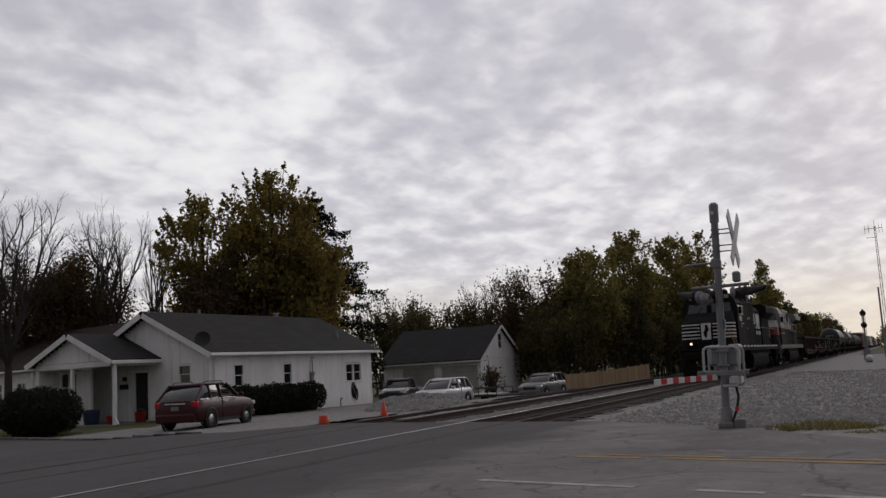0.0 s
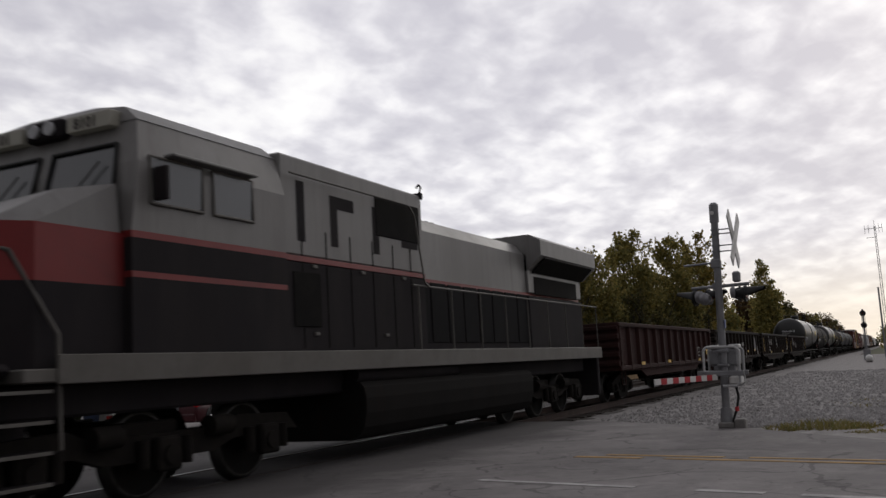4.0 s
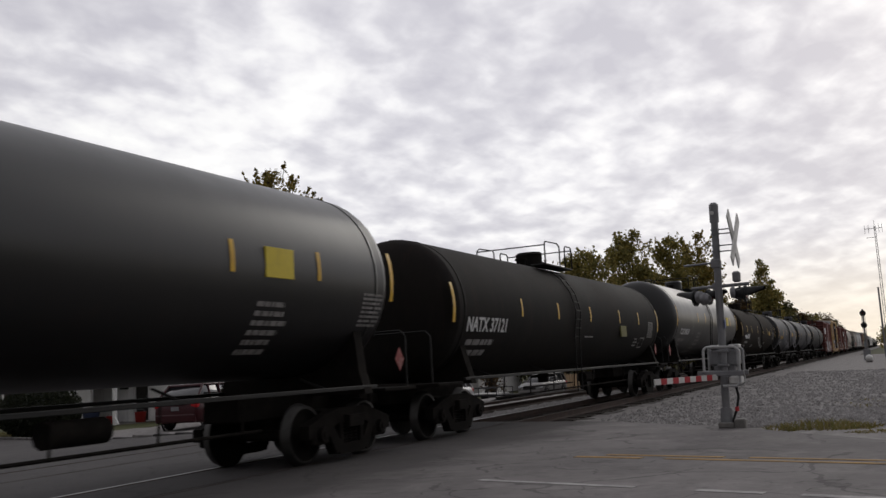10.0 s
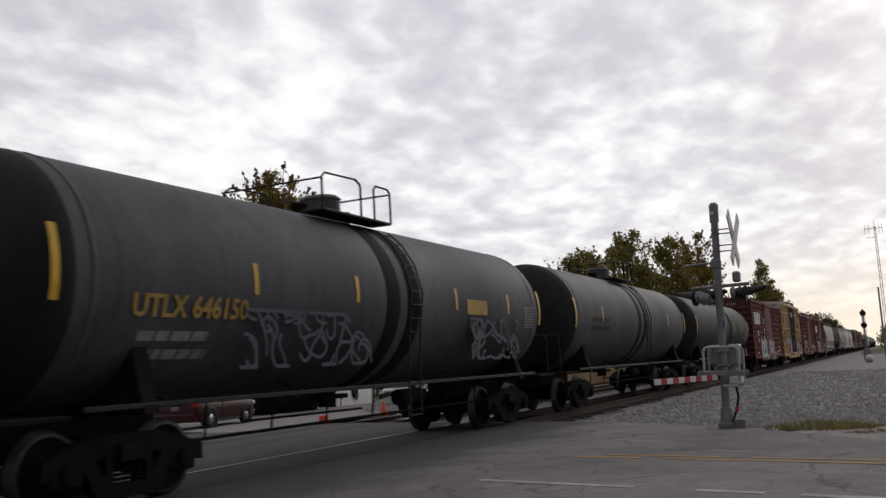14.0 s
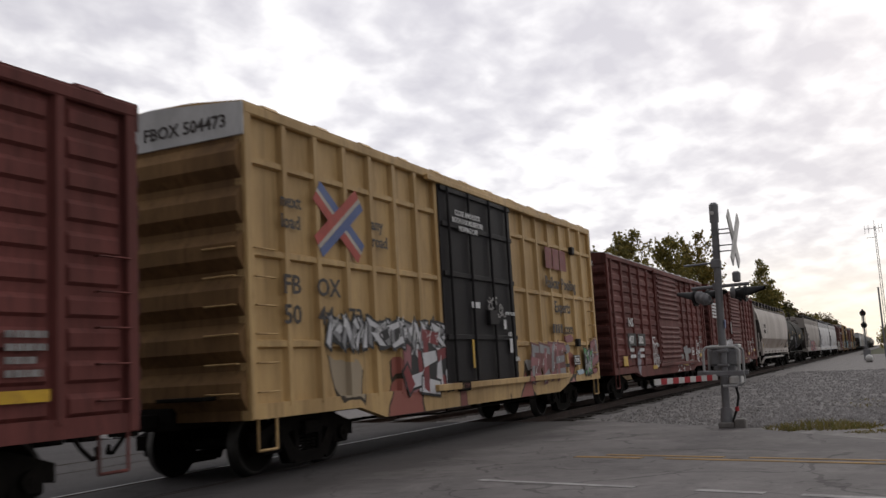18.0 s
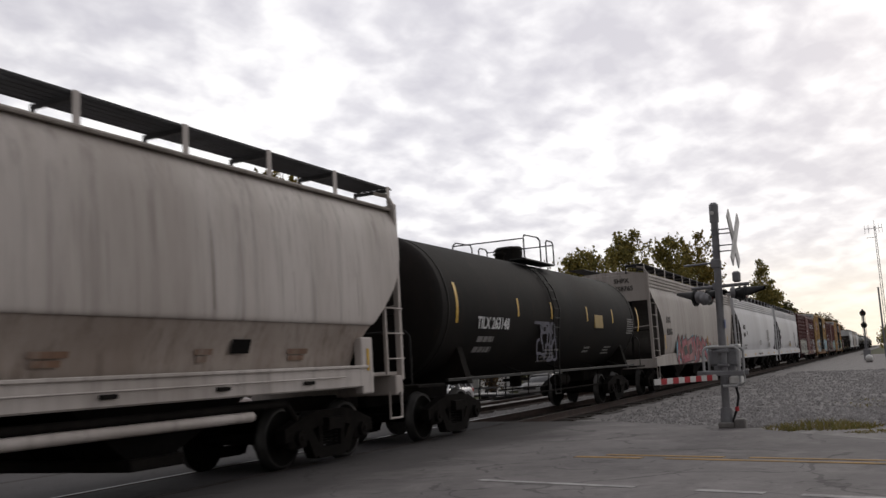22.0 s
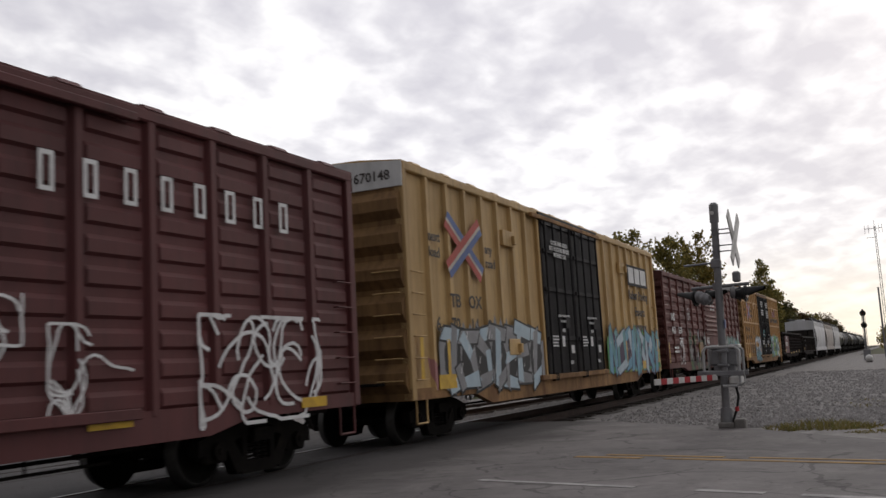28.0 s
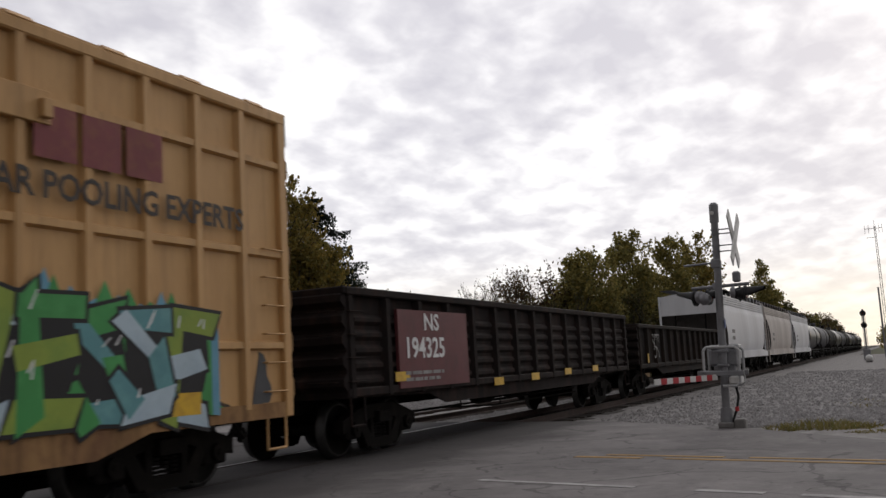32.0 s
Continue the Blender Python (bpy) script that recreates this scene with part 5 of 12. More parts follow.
    for s in (-1, 1):
        part("window_trim", Geo().tube([(s * h * 0.895, ws + 0.2, belt + 0.0), (s * h * 0.90, rf - 0.2, belt + 0.01)], 0.012, 5), M_CHROME, v)
        if roof_rails:
            part("roof_rail", Geo().tube([(s * (ch - 0.06), wt + 0.2, H), (s * (ch - 0.05), wt + 0.3, H + 0.05), (s * (ch - 0.05), rt - 0.3, H + 0.05), (s * (ch - 0.06), rt - 0.15, H)], 0.016, 6), M_BUMPER, v)
        part("mirror", Geo().box(min(s * h, s * (h + 0.2)), max(s * h, s * (h + 0.2)), ws + 0.22, ws + 0.32, belt + 0.0, belt + 0.16, 0.03), coat, v)
        part("door_handle", Geo().box(s * h - 0.02, s * h + 0.02, 0.2, 0.4, belt - 0.16, belt - 0.12, 0.008), M_CHROME, v)
        part("door_seam", Geo().box(s * h * 0.985 - 0.016, s * h * 0.985 + 0.016, 0.52, 0.53, sill + 0.1, belt - 0.02), M_BUMPER, v)
        part("sill_trim", Geo().box(s * h * 0.93 - 0.04, s * h * 0.93 + 0.04, axles[0] + 0.4, axles[1] - 0.4, sill - 0.04, sill + 0.12, 0.02), M_BUMPER, v)
        part("headlight", Geo().box(s * h * 0.72 - 0.2, s * h * 0.72 + 0.2, f + 0.06, f + 0.30, nose - 0.20, nose - 0.03, 0.04), M_HEADLAMP, v)
        part("tail_light", Geo().box(s * h * 0.80 - 0.13, s * h * 0.80 + 0.13, r - 0.30, r - 0.02, belt - 0.28, belt - 0.04, 0.04), M_TAIL, v, "red tail lamp")
        for y in axles:
            wh = part("wheel", Geo().lathe([(-0.10, wheel * 0.55), (-0.115, wheel * 0.86), (-0.08, wheel), (0.08, wheel), (0.115, wheel * 0.86), (0.10, wheel * 0.55), (-0.10, wheel * 0.55)], n=24), M_TYRE, v, "black tyre",
                      Matrix.Translation((s * (h - 0.10), y, wheel)) @ Matrix.Rotation(radians(90), 4, "Z"))
            g = Geo().lathe([(-0.09, 0.0), (-0.09, wheel * 0.60), (0.09, wheel * 0.60), (0.09, 0.0)], n=18)
            for k in range(5):
                t = k * 1.2566
                g.box(-0.03, 0.03, -0.10, 0.10, 0, 0.01)
            part("rim", g, M_RIM, wh)
            part("wheel_arch", Geo().lathe([(-0.02, wheel + 0.02), (-0.02, wheel + 0.09), (0.02, wheel + 0.09), (0.02, wheel + 0.02)], n=24), M_BUMPER, v, "", Matrix.Translation((s * (h - 0.005), y, wheel)) @ Matrix.Rotation(radians(90), 4, "Z"))
    part("grille", Geo().box(-h * 0.5, h * 0.5, f - 0.015, f + 0.1, nose - 0.30, nose - 0.13, 0.02), M_BUMPER, v)
    part("front_bumper", Geo().box(-h * 0.85, h * 0.85, f - 0.06, f + 0.18, sill + 0.0, sill + 0.26, 0.05), coat, v)
    part("rear_bumper", Geo().box(-h * 0.88, h * 0.88, r - 0.18, r + 0.05, sill + 0.03, sill + 0.34, 0.05), coat if not pickup else M_BUMPER, v)
    part("plate_bar", Geo().box(-0.16, 0.16, r + 0.0, r + 0.015, belt - 0.36, belt - 0.21, 0.003), M_GALV, v)
    part("tailgate_strip", Geo().box(-0.42, 0.42, r - 0.06, r + 0.012, belt - 0.15, belt - 0.10, 0.008), M_CHROME, v, "chrome strip")
    return v


def parked(x, y, heading, dz=-0.05):
    """heading: degrees left of +y of the way the front looks."""
    return Matrix.Translation((x, y, lift(x, y) + dz)) @ Matrix.Rotation(radians(heading + 180.0), 4, "Z")


M_CAR_RED = paint("dark_red_car_paint", (0.036, 0.003, 0.006), (0.030, 0.003, 0.005), rough=0.34, scale=2.0, bump=0, grime=(0.03, 0.004, 0.006), grime_amount=0.1)
M_CAR_SILVER = paint("silver_car_paint", (0.50, 0.50, 0.51), (0.44, 0.44, 0.45), rough=0.32, metal=0.4, scale=2.0, bump=0, grime_amount=0.15)
M_CAR_GREY = paint("pewter_car_paint", (0.16, 0.155, 0.15), (0.13, 0.125, 0.12), rough=0.35, metal=0.4, scale=2.0, bump=0, grime_amount=0.2)
M_CAR_BLACK = paint("black_car_paint", (0.018, 0.018, 0.020), rough=0.3, scale=2.0, bump=0, grime_amount=0.2)
M_CAR_WHITE = paint("white_car_paint", (0.62, 0.62, 0.62), rough=0.35, scale=2.0, bump=0, grime_amount=0.2)
road_vehicle("suv", "dark red sport utility vehicle parked on the gravel drive", "car", parked(-15.0, 28.5, 11.0), M_CAR_RED, 4.77, 1.84, 1.68, 1.08, 1.05, 0.90, (-1.05, -0.20, 1.60, 2.28))
road_vehicle("hatchback", "silver hatchback parked nose towards the road", "car", parked(-13.0, 45.2, 178.0), M_CAR_SILVER, 4.35, 1.76, 1.50, 0.92, 0.90, 0.74, (-0.95, -0.2, 1.65, 2.05), wheel=0.31, axles=(-1.33, 1.28), roof_rails=False)
road_vehicle("suv", "dark grey sport utility vehicle parked by the fence", "car", parked(-12.3, 59.2, 176.0), M_CAR_GREY, 4.5, 1.8, 1.58, 1.0, 0.99, 0.88, (-1.0, -0.3, 1.9, 2.2))
road_vehicle("pickup", "black pickup with a pale bonnet beside the garage", "pickup", parked(-20.7, 54.6, 196.0), M_CAR_BLACK, 5.2, 1.9, 1.72, 1.08, 1.08, 0.98, (-1.0, -0.45, 0.75, 1.0), axles=(-1.6, 1.6), pickup=True, roof_rails=False, hood_mat=M_CAR_WHITE)


def trailer():
    t = thing("utility_trailer", "low black utility trailer with a railed deck", "trailer", "parked cars", at=parked(-14.6, 53.6, 262.0))
    part("deck", Geo().box(-1.0, 1.0, -1.9, 1.9, 0.45, 0.55, 0.01), M_CAR_BLACK, t)
    part("load_sheet", Geo().box(-0.9, 0.9, -1.7, 0.4, 0.55, 0.62, 0.02), M_GARAGE_DOOR, t, "pale boards on the deck")
    for s in (-1, 1):
        part("top_rail", Geo().cyl((s, -1.9, 0.95), (s, 1.9, 0.95), 0.03, 0.03, 6), M_CAR_BLACK, t)
        for k in range(7):
            part("stake", Geo().cyl((s, -1.9 + k * 0.633, 0.5), (s, -1.9 + k * 0.633, 0.95), 0.025, 0.025, 6), M_CAR_BLACK, t)
        part("wheel", Geo().lathe([(-0.09, 0.05), (-0.09, 0.28), (0.09, 0.28), (0.09, 0.05)], n=18), M_TYRE, t, "", Matrix.Translation((s * 1.1, 0.2, 0.28)) @ Matrix.Rotation(radians(90), 4, "Z"))
        part("fender", Geo().box(s * 1.1 - 0.13, s * 1.1 + 0.13, -0.2, 0.6, 0.58, 0.62, 0.01), M_CAR_BLACK, t)
    part("drawbar", Geo().cyl((-0.7, -1.9, 0.48), (0, -3.1, 0.48), 0.04, 0.04, 6).cyl((0.7, -1.9, 0.48), (0, -3.1, 0.48), 0.04, 0.04, 6), M_CAR_BLACK, t)
    part("jack", Geo().cyl((0, -2.9, 0), (0, -2.9, 0.7), 0.035, 0.035, 8), M_GALV, t)


trailer()


def small_things():
    z = lift(-4.9, 21) - 0.02
    b = thing("orange_barrel", "short orange traffic drum on the ballast edge", "traffic drum", at=Matrix.Translation((-5.55, 22.15, lift(-5.35, 22.1) - 0.05)) @ Matrix.Scale(0.8, 4))
    part("drum", Geo().lathe([(0.0, 0.0), (0.0, 0.19), (0.03, 0.20), (0.34, 0.165), (0.36, 0.10), (0.36, 0.0)], n=16), M_ORANGE, b, "", Matrix.Rotation(radians(90), 4, "X"))
    part("foot", Geo().box(-0.26, 0.26, -0.26, 0.26, 0.0, 0.06, 0.02), M_RUBBER, b)
    c = thing("traffic_cone", "orange traffic cone standing beside the stone heap", "traffic cone", at=Matrix.Translation((-6.3, 26.9, -0.24)) @ Matrix.Scale(0.88, 4))
    part("cone", Geo().lathe([(0.05, 0.18), (0.70, 0.035), (0.72, 0.0)], n=18), M_ORANGE, c, "", Matrix.Rotation(radians(90), 4, "X"))
    part("foot", Geo().box(-0.21, 0.21, -0.21, 0.21, 0.0, 0.05, 0.015), M_ORANGE, c)
    zz = lift(-27, 35) - 0.06
    bin_ = thing("blue_bin", "blue plastic tub beside the porch", "bin", at=pose(-25.9, 33.0, zz))
    part("tub", Geo().lathe([(0.0, 0.0), (0.0, 0.32), (0.62, 0.40), (0.66, 0.42), (0.66, 0.36)], n=18), paint("faded_blue_plastic", (0.055, 0.075, 0.14), rough=0.5), bin_, "", Matrix.Rotation(radians(90), 4, "X"))
    part("lid", Geo().lathe([(0.65, 0.0), (0.65, 0.43), (0.70, 0.40), (0.74, 0.1), (0.74, 0.0)], n=18), paint("faded_blue_plastic", (0.055, 0.075, 0.14)), bin_, "", Matrix.Rotation(radians(90), 4, "X"))
    m = paint("red_plastic", (0.40, 0.035, 0.03), (0.33, 0.03, 0.028), rough=0.45)
    for x, y, s in ((-24.0, 32.4, 0.8), (-23.35, 33.6, 1.0)):
        r = thing("red_pail", "red plastic pail on the grass by the porch", "pail", "red pails", at=Matrix.Translation((x, y, lift(x, y) - 0.06)) @ Matrix.Scale(s, 4))
        part("tub", Geo().lathe([(0.0, 0.0), (0.0, 0.22), (0.48, 0.27), (0.50, 0.29), (0.50, 0.25), (0.05, 0.2)], n=16), m, r, "", Matrix.Rotation(radians(90), 4, "X"))
        part("handle", Geo().tube([(-0.27, 0, 0.48), (-0.18, 0, 0.62), (0.18, 0, 0.62), (0.27, 0, 0.48)], 0.012, 5), M_GALV, r)
    for x, y in ((-19.2, 44.75),):
        p = thing("yard_hydrant", "dark standpipe beside the house wall", "standpipe", at=pose(x, y, lift(x, y) - 0.06))
        part("pipe", Geo().cyl((0, 0, 0), (0, 0, 0.42), 0.03, 0.03, 8), M_SIGNAL_BLACK, p)
        part("spout", Geo().tube([(0, 0, 0.40), (0.08, 0, 0.47), (0.12, 0, 0.40)], 0.025, 8), M_SIGNAL_BLACK, p)


small_things()

# ---- trees, hedge and bushes ----
def leaf_material(name, tones, rough=0.7):
    m = bpy.data.materials.new(name)
    m.use_nodes = True
    nt = m.node_tree
    N, L = nt.nodes.new, nt.links.new
    b = nt.nodes["Principled BSDF"]
    ge = N("ShaderNodeNewGeometry")
    r = N("ShaderNodeValToRGB")
    el = r.color_ramp.elements
    el[0].position, el[0].color = 0.0, (*tones[0], 1)
    el[1].position, el[1].color = 1.0, (*tones[-1], 1)
    for i in range(1, len(tones) - 1):
        e = el.new(i / (len(tones) - 1))
        e.color = (*tones[i], 1)
    L(ge.outputs["Random Per Island"], r.inputs[0])
    L(r.outputs[0], b.inputs["Base Color"])
    b.inputs["Roughness"].default_value = rough
    b.inputs["Specular IOR Level"].default_value = 0.25
    tr = N("ShaderNodeBsdfTranslucent")
    L(r.outputs[0], tr.inputs[0])
    mx = N("ShaderNodeMixShader")
    mx.inputs[0].default_value = 0.4
    out = nt.nodes["Material Output"]
    L(b.outputs[0], mx.inputs[1]), L(tr.outputs[0], mx.inputs[2]), L(mx.outputs[0], out.inputs[0])
    return m


M_BARK = paint("grey_brown_bark", (0.052, 0.044, 0.038), (0.032, 0.028, 0.025), rough=0.95, scale=3.0, streak=0.2, bump=0.5, fine=18.0)
M_TWIG = paint("dark_twig_bark", (0.040, 0.034, 0.031), (0.028, 0.024, 0.022), rough=0.95, scale=3.0)
LEAF_MAPLE = leaf_material("maple_leaves", [(0.165, 0.127, 0.031), (0.231, 0.171, 0.037), (0.121, 0.108, 0.031), (0.297, 0.198, 0.044), (0.094, 0.094, 0.029)])
LEAF_GREEN = leaf_material("tired_green_leaves", [(0.133, 0.133, 0.047), (0.203, 0.180, 0.059), (0.265, 0.218, 0.066), (0.328, 0.250, 0.072), (0.109, 0.118, 0.043)])
LEAF_OLIVE = leaf_material("olive_leaves", [(0.048, 0.053, 0.020), (0.084, 0.076, 0.026), (0.120, 0.096, 0.033)])
LEAF_BROWN = leaf_material("brown_leaves", [(0.052, 0.034, 0.018), (0.085, 0.052, 0.023), (0.111, 0.065, 0.023), (0.044, 0.036, 0.018)])
LEAF_DARK = leaf_material("dark_needles", [(0.008, 0.013, 0.008), (0.014, 0.021, 0.012), (0.020, 0.027, 0.015)])
LEAF_HEDGE = leaf_material("hedge_leaves", [(0.007, 0.010, 0.005), (0.013, 0.016, 0.007), (0.020, 0.022, 0.010)])


def leaf_cloud(points, sizes, rng, droop=0.0):
    """One small folded leaf spray (two triangles) at each point."""
    n = len(points)
    pts, s = np.asarray(points, float), np.asarray(sizes, float)[:, None]
    a = rng.normal(size=(n, 3))
    a /= np.linalg.norm(a, axis=1)[:, None]
    b = rng.normal(size=(n, 3))
    b -= a * (a * b).sum(1)[:, None]
    b /= np.linalg.norm(b, axis=1)[:, None]
    c = np.cross(a, b)
    v = np.stack([pts - a * s, pts + b * s * 0.55 + c * s * 0.15, pts + a * s, pts - b * s * 0.55 + c * s * 0.15], 1).reshape(-1, 3)
    me = bpy.data.meshes.new("leaves")
    f = np.arange(n * 4).reshape(-1, 4)
    faces = np.concatenate([f[:, [0, 1, 2]], f[:, [0, 2, 3]]])
    me.from_pydata(v.tolist(), [], faces.tolist())
    return me


def branch_mesh(segs):
    """Tapered limbs, five-sided near the trunk and three-sided at the tips; segs of (p, q, r0, r1)."""
    v, f = [], []
    for p, q, r0, r1 in segs:
        n = 7 if r0 > 0.08 else (4 if r0 > 0.02 else 3)
        d = (q - p).normalized()
        a = d.orthogonal().normalized()
        b = d.cross(a)
        o = len(v)
        for c, r in ((p, r0), (q, r1)):
            for i in range(n):
                t = 6.2832 * i / n
                v.append(c + (a * math.cos(t) + b * math.sin(t)) * r)
        f += [(o + i, o + (i + 1) % n, o + n + (i + 1) % n, o + n + i) for i in range(n)]
    me = bpy.data.meshes.new("limbs")
    me.from_pydata([tuple(p) for p in v], [], f)
    return me


def grow(rng, p, d, length, r, depth, segs, tips, spread=0.55, up=0.12, kids=3, keep=0.72):
    """Recursive limbs with bends."""
    steps = 3 if depth > 1 else 2
    q = p
    for i in range(steps):
        d = (d + Vector((rng.gauss(0, 0.13), rng.gauss(0, 0.13), rng.gauss(0, 0.08) + up * 0.35))).normalized()
        nx = q + d * (length / steps)
        ra, rb = r * (1 - 0.35 * i / steps), r * (1 - 0.35 * (i + 1) / steps)
        segs.append((q, nx, ra, rb))
        q = nx
        if depth > 0 and i < steps - 1 and rng.random() < 0.75:
            t = Vector((rng.gauss(0, 1), rng.gauss(0, 1), rng.gauss(0.2, 0.6))).normalized()
            grow(rng, q, (d * 0.7 + t * spread).normalized(), length * keep * rng.uniform(0.6, 0.9), rb * 0.55, depth - 1, segs, tips, spread, up, kids, keep)
    if depth == 0:
        tips.append(q)
        return
    for k in range(kids):
        t = Vector((rng.gauss(0, 1), rng.gauss(0, 1), rng.gauss(0.15, 0.6))).normalized()
        grow(rng, q, (d + t * spread).normalized(), length * keep * rng.uniform(0.75, 1.1), r * 0.60, depth - 1, segs, tips, spread, up, kids, keep)


def tree(label, x, y, top, width, leaf=None, n_leaf=6000, size=0.22, seed=1, trunk=0.3, first=0.28, bare=False, lobes=26, depth=3, name="tree", group="trees", hollow=0.35, shape=1.0, z_low=0.22, fill=0.36, sprays=0):
    """A tapered trunk, limbs reaching into the crown and a crown of leaf sprays in uneven lobes."""
    rng, nr = random.Random(seed), np.random.default_rng(seed)
    z0 = lift(x, y) - 0.1
    H = top - z0
    t = thing(name, label, "tree" if name == "tree" else name.replace("_", " "), group, at=pose(x, y, z0))
    segs, tips = [], []
    base = Vector((0, 0, 0))
    fork = Vector((rng.uniform(-0.2, 0.2), rng.uniform(-0.2, 0.2), H * first))
    segs.append((base - Vector((0, 0, 0.2)), base + (fork - base) * 0.15, trunk * 1.35, trunk * 1.02))
    segs.append((base + (fork - base) * 0.15, fork, trunk * 1.02, trunk * 0.85))
    if bare:
        k = 5
        for i in range(k):
            a = 6.2832 * (i + rng.random() * 0.6) / k
            lean = 0.30 * width / (H * 0.72)
            d = Vector((math.cos(a) * lean * 2.0, math.sin(a) * lean * 2.0, 1.0)).normalized()
            grow(rng, fork, d, H * 0.27, trunk * 0.6, depth, segs, tips, 0.5, 0.16, 2, 0.70)
        zmax = max(s[1].z for s in segs)
        rx = sorted(math.hypot(s[1].x, s[1].y) for s in segs)[int(len(segs) * 0.985)]
        kz, kr = (H - fork.z) / (zmax - fork.z), width * 0.5 / rx

        def fit_in(p):
            return p if p.z <= fork.z + 1e-4 else Vector((p.x * kr, p.y * kr, fork.z + (p.z - fork.z) * kz))
        segs = [(fit_in(p), fit_in(q), a, b) for p, q, a, b in segs]
        tips = [fit_in(p) for p in tips]
        part("trunk", branch_mesh(segs[:2]), None, t).data.materials.append(M_BARK)
        part("branchwork", branch_mesh(segs[2:]), None, t).data.materials.append(M_TWIG)
        if leaf:
            pts = np.array([[p.x, p.y, p.z] for p in tips])
            pick = nr.integers(0, len(pts), n_leaf)
            part("foliage", leaf_cloud(pts[pick] + nr.normal(size=(n_leaf, 3)) * 0.22, nr.uniform(0.5, 1.0, n_leaf) * size, nr), None, t).data.materials.append(leaf)
        return t
    pts, cz, ch = [], H * (1 + z_low) / 2, H * (1 - z_low) / 2
    lob = []
    for i in range(lobes):
        while True:
            v = Vector((rng.uniform(-1, 1), rng.uniform(-1, 1), rng.uniform(-1, 1)))
            if hollow < v.length < 1.0:
                break
        taper = 1.0 - max(0.0, v.z) * (shape - 1.0) * 0.6
        c = Vector((v.x * width * 0.40 * taper, v.y * width * 0.40 * taper, cz + v.z * ch * 0.80))
        r = width * rng.uniform(0.13, 0.24) * (0.85 if v.z > 0.4 else 1.0)
        lob.append((c, r))
    lob.append((Vector((rng.uniform(-0.3, 0.3), 0, H - width * 0.12)), width * 0.12))
    for i in range(lobes // 2):
        a, f = rng.random() * 6.2832, rng.random()
        rr = width * (0.30 + 0.16 * rng.random()) * (1 - 0.45 * max(0.0, f - 0.3) * shape)
        lob.append((Vector((rr * math.cos(a), rr * math.sin(a), H * (z_low + 0.05 + (0.86 - z_low) * f))), width * rng.uniform(0.09, 0.15)))
    tot = sum(r * r for c, r in lob)
    for c, r in lob:
        mid = fork * 0.4 + c * 0.6 + Vector((rng.uniform(-0.4, 0.4), rng.uniform(-0.4, 0.4), rng.uniform(-0.5, 0.3)))
        start = fork + (Vector((0, 0, H * 0.82)) - fork) * max(0.0, min(0.85, (c.z - fork.z) / H * 0.75))
        segs.append((start, mid, trunk * 0.30, trunk * 0.17))
        segs.append((mid, c, trunk * 0.17, trunk * 0.07))
        for k in range(9):
            u = Vector((rng.gauss(0, 1), rng.gauss(0, 1), rng.gauss(0.2, 1))).normalized()
            segs.append((c - u * r * 0.2, c + u * r * rng.uniform(0.8, 1.2), trunk * 0.05, 0.008))
        n = int(n_leaf * r * r / tot)
        g = nr.normal(size=(n, 3))
        g /= np.linalg.norm(g, axis=1)[:, None]
        rad = r * nr.random((n, 1)) ** 0.5 * np.clip(nr.normal(1.0, 0.20, (n, 1)), 0.4, 1.45)
        pts.append(np.array(c)[None, :] + g * rad * np.array([1.0, 1.0, 0.85]))
    # leaves on the inner twigs fill the crown between its lobes
    m = int(n_leaf * fill)
    g = nr.normal(size=(m, 3))
    g /= np.linalg.norm(g, axis=1)[:, None]
    g *= nr.random((m, 1)) ** 0.42
    wave = np.sin(g[:, :1] * 5 + seed) * np.sin(g[:, 1:2] * 6) * np.sin(g[:, 2:] * 7 + 1)
    taper = 1.0 - np.clip(g[:, 2:], 0, 1) * (shape - 1.0) * 0.6
    pts.append(np.concatenate([g[:, :2] * width * 0.43 * taper * (1 + 0.25 * wave), cz + g[:, 2:] * ch * 0.88 * (1 + 0.12 * wave)], 1))
    segs.append((fork, Vector((0, 0, H * 0.85)), trunk * 0.8, trunk * 0.15))
    # leafy shoots that stand out of the crown
    for i in range(sprays):
        a, u = rng.random() * 6.2832, rng.uniform(0.0, 0.98)
        e = math.sqrt(1 - u * u)
        p = Vector((math.cos(a) * e * width * 0.40, math.sin(a) * e * width * 0.40, cz + u * ch * 0.82))
        q = p + Vector((math.cos(a) * e * 0.7, math.sin(a) * e * 0.7, 0.55 + 0.5 * u)).normalized() * rng.uniform(0.7, 1.7)
        segs.append((p, q, 0.03, 0.008))
        m = 34
        f = nr.random((m, 1))
        pts.append(np.array(p)[None, :] * (1 - f) + np.array(q)[None, :] * f + nr.normal(size=(m, 3)) * (0.24 * (1.1 - f)))
    pts = np.concatenate(pts)
    part("trunk", branch_mesh(segs), None, t).data.materials.append(M_BARK)
    part("crown", leaf_cloud(pts, nr.uniform(0.55, 1.0, len(pts)) * size, nr), None, t).data.materials.append(leaf)
    return t


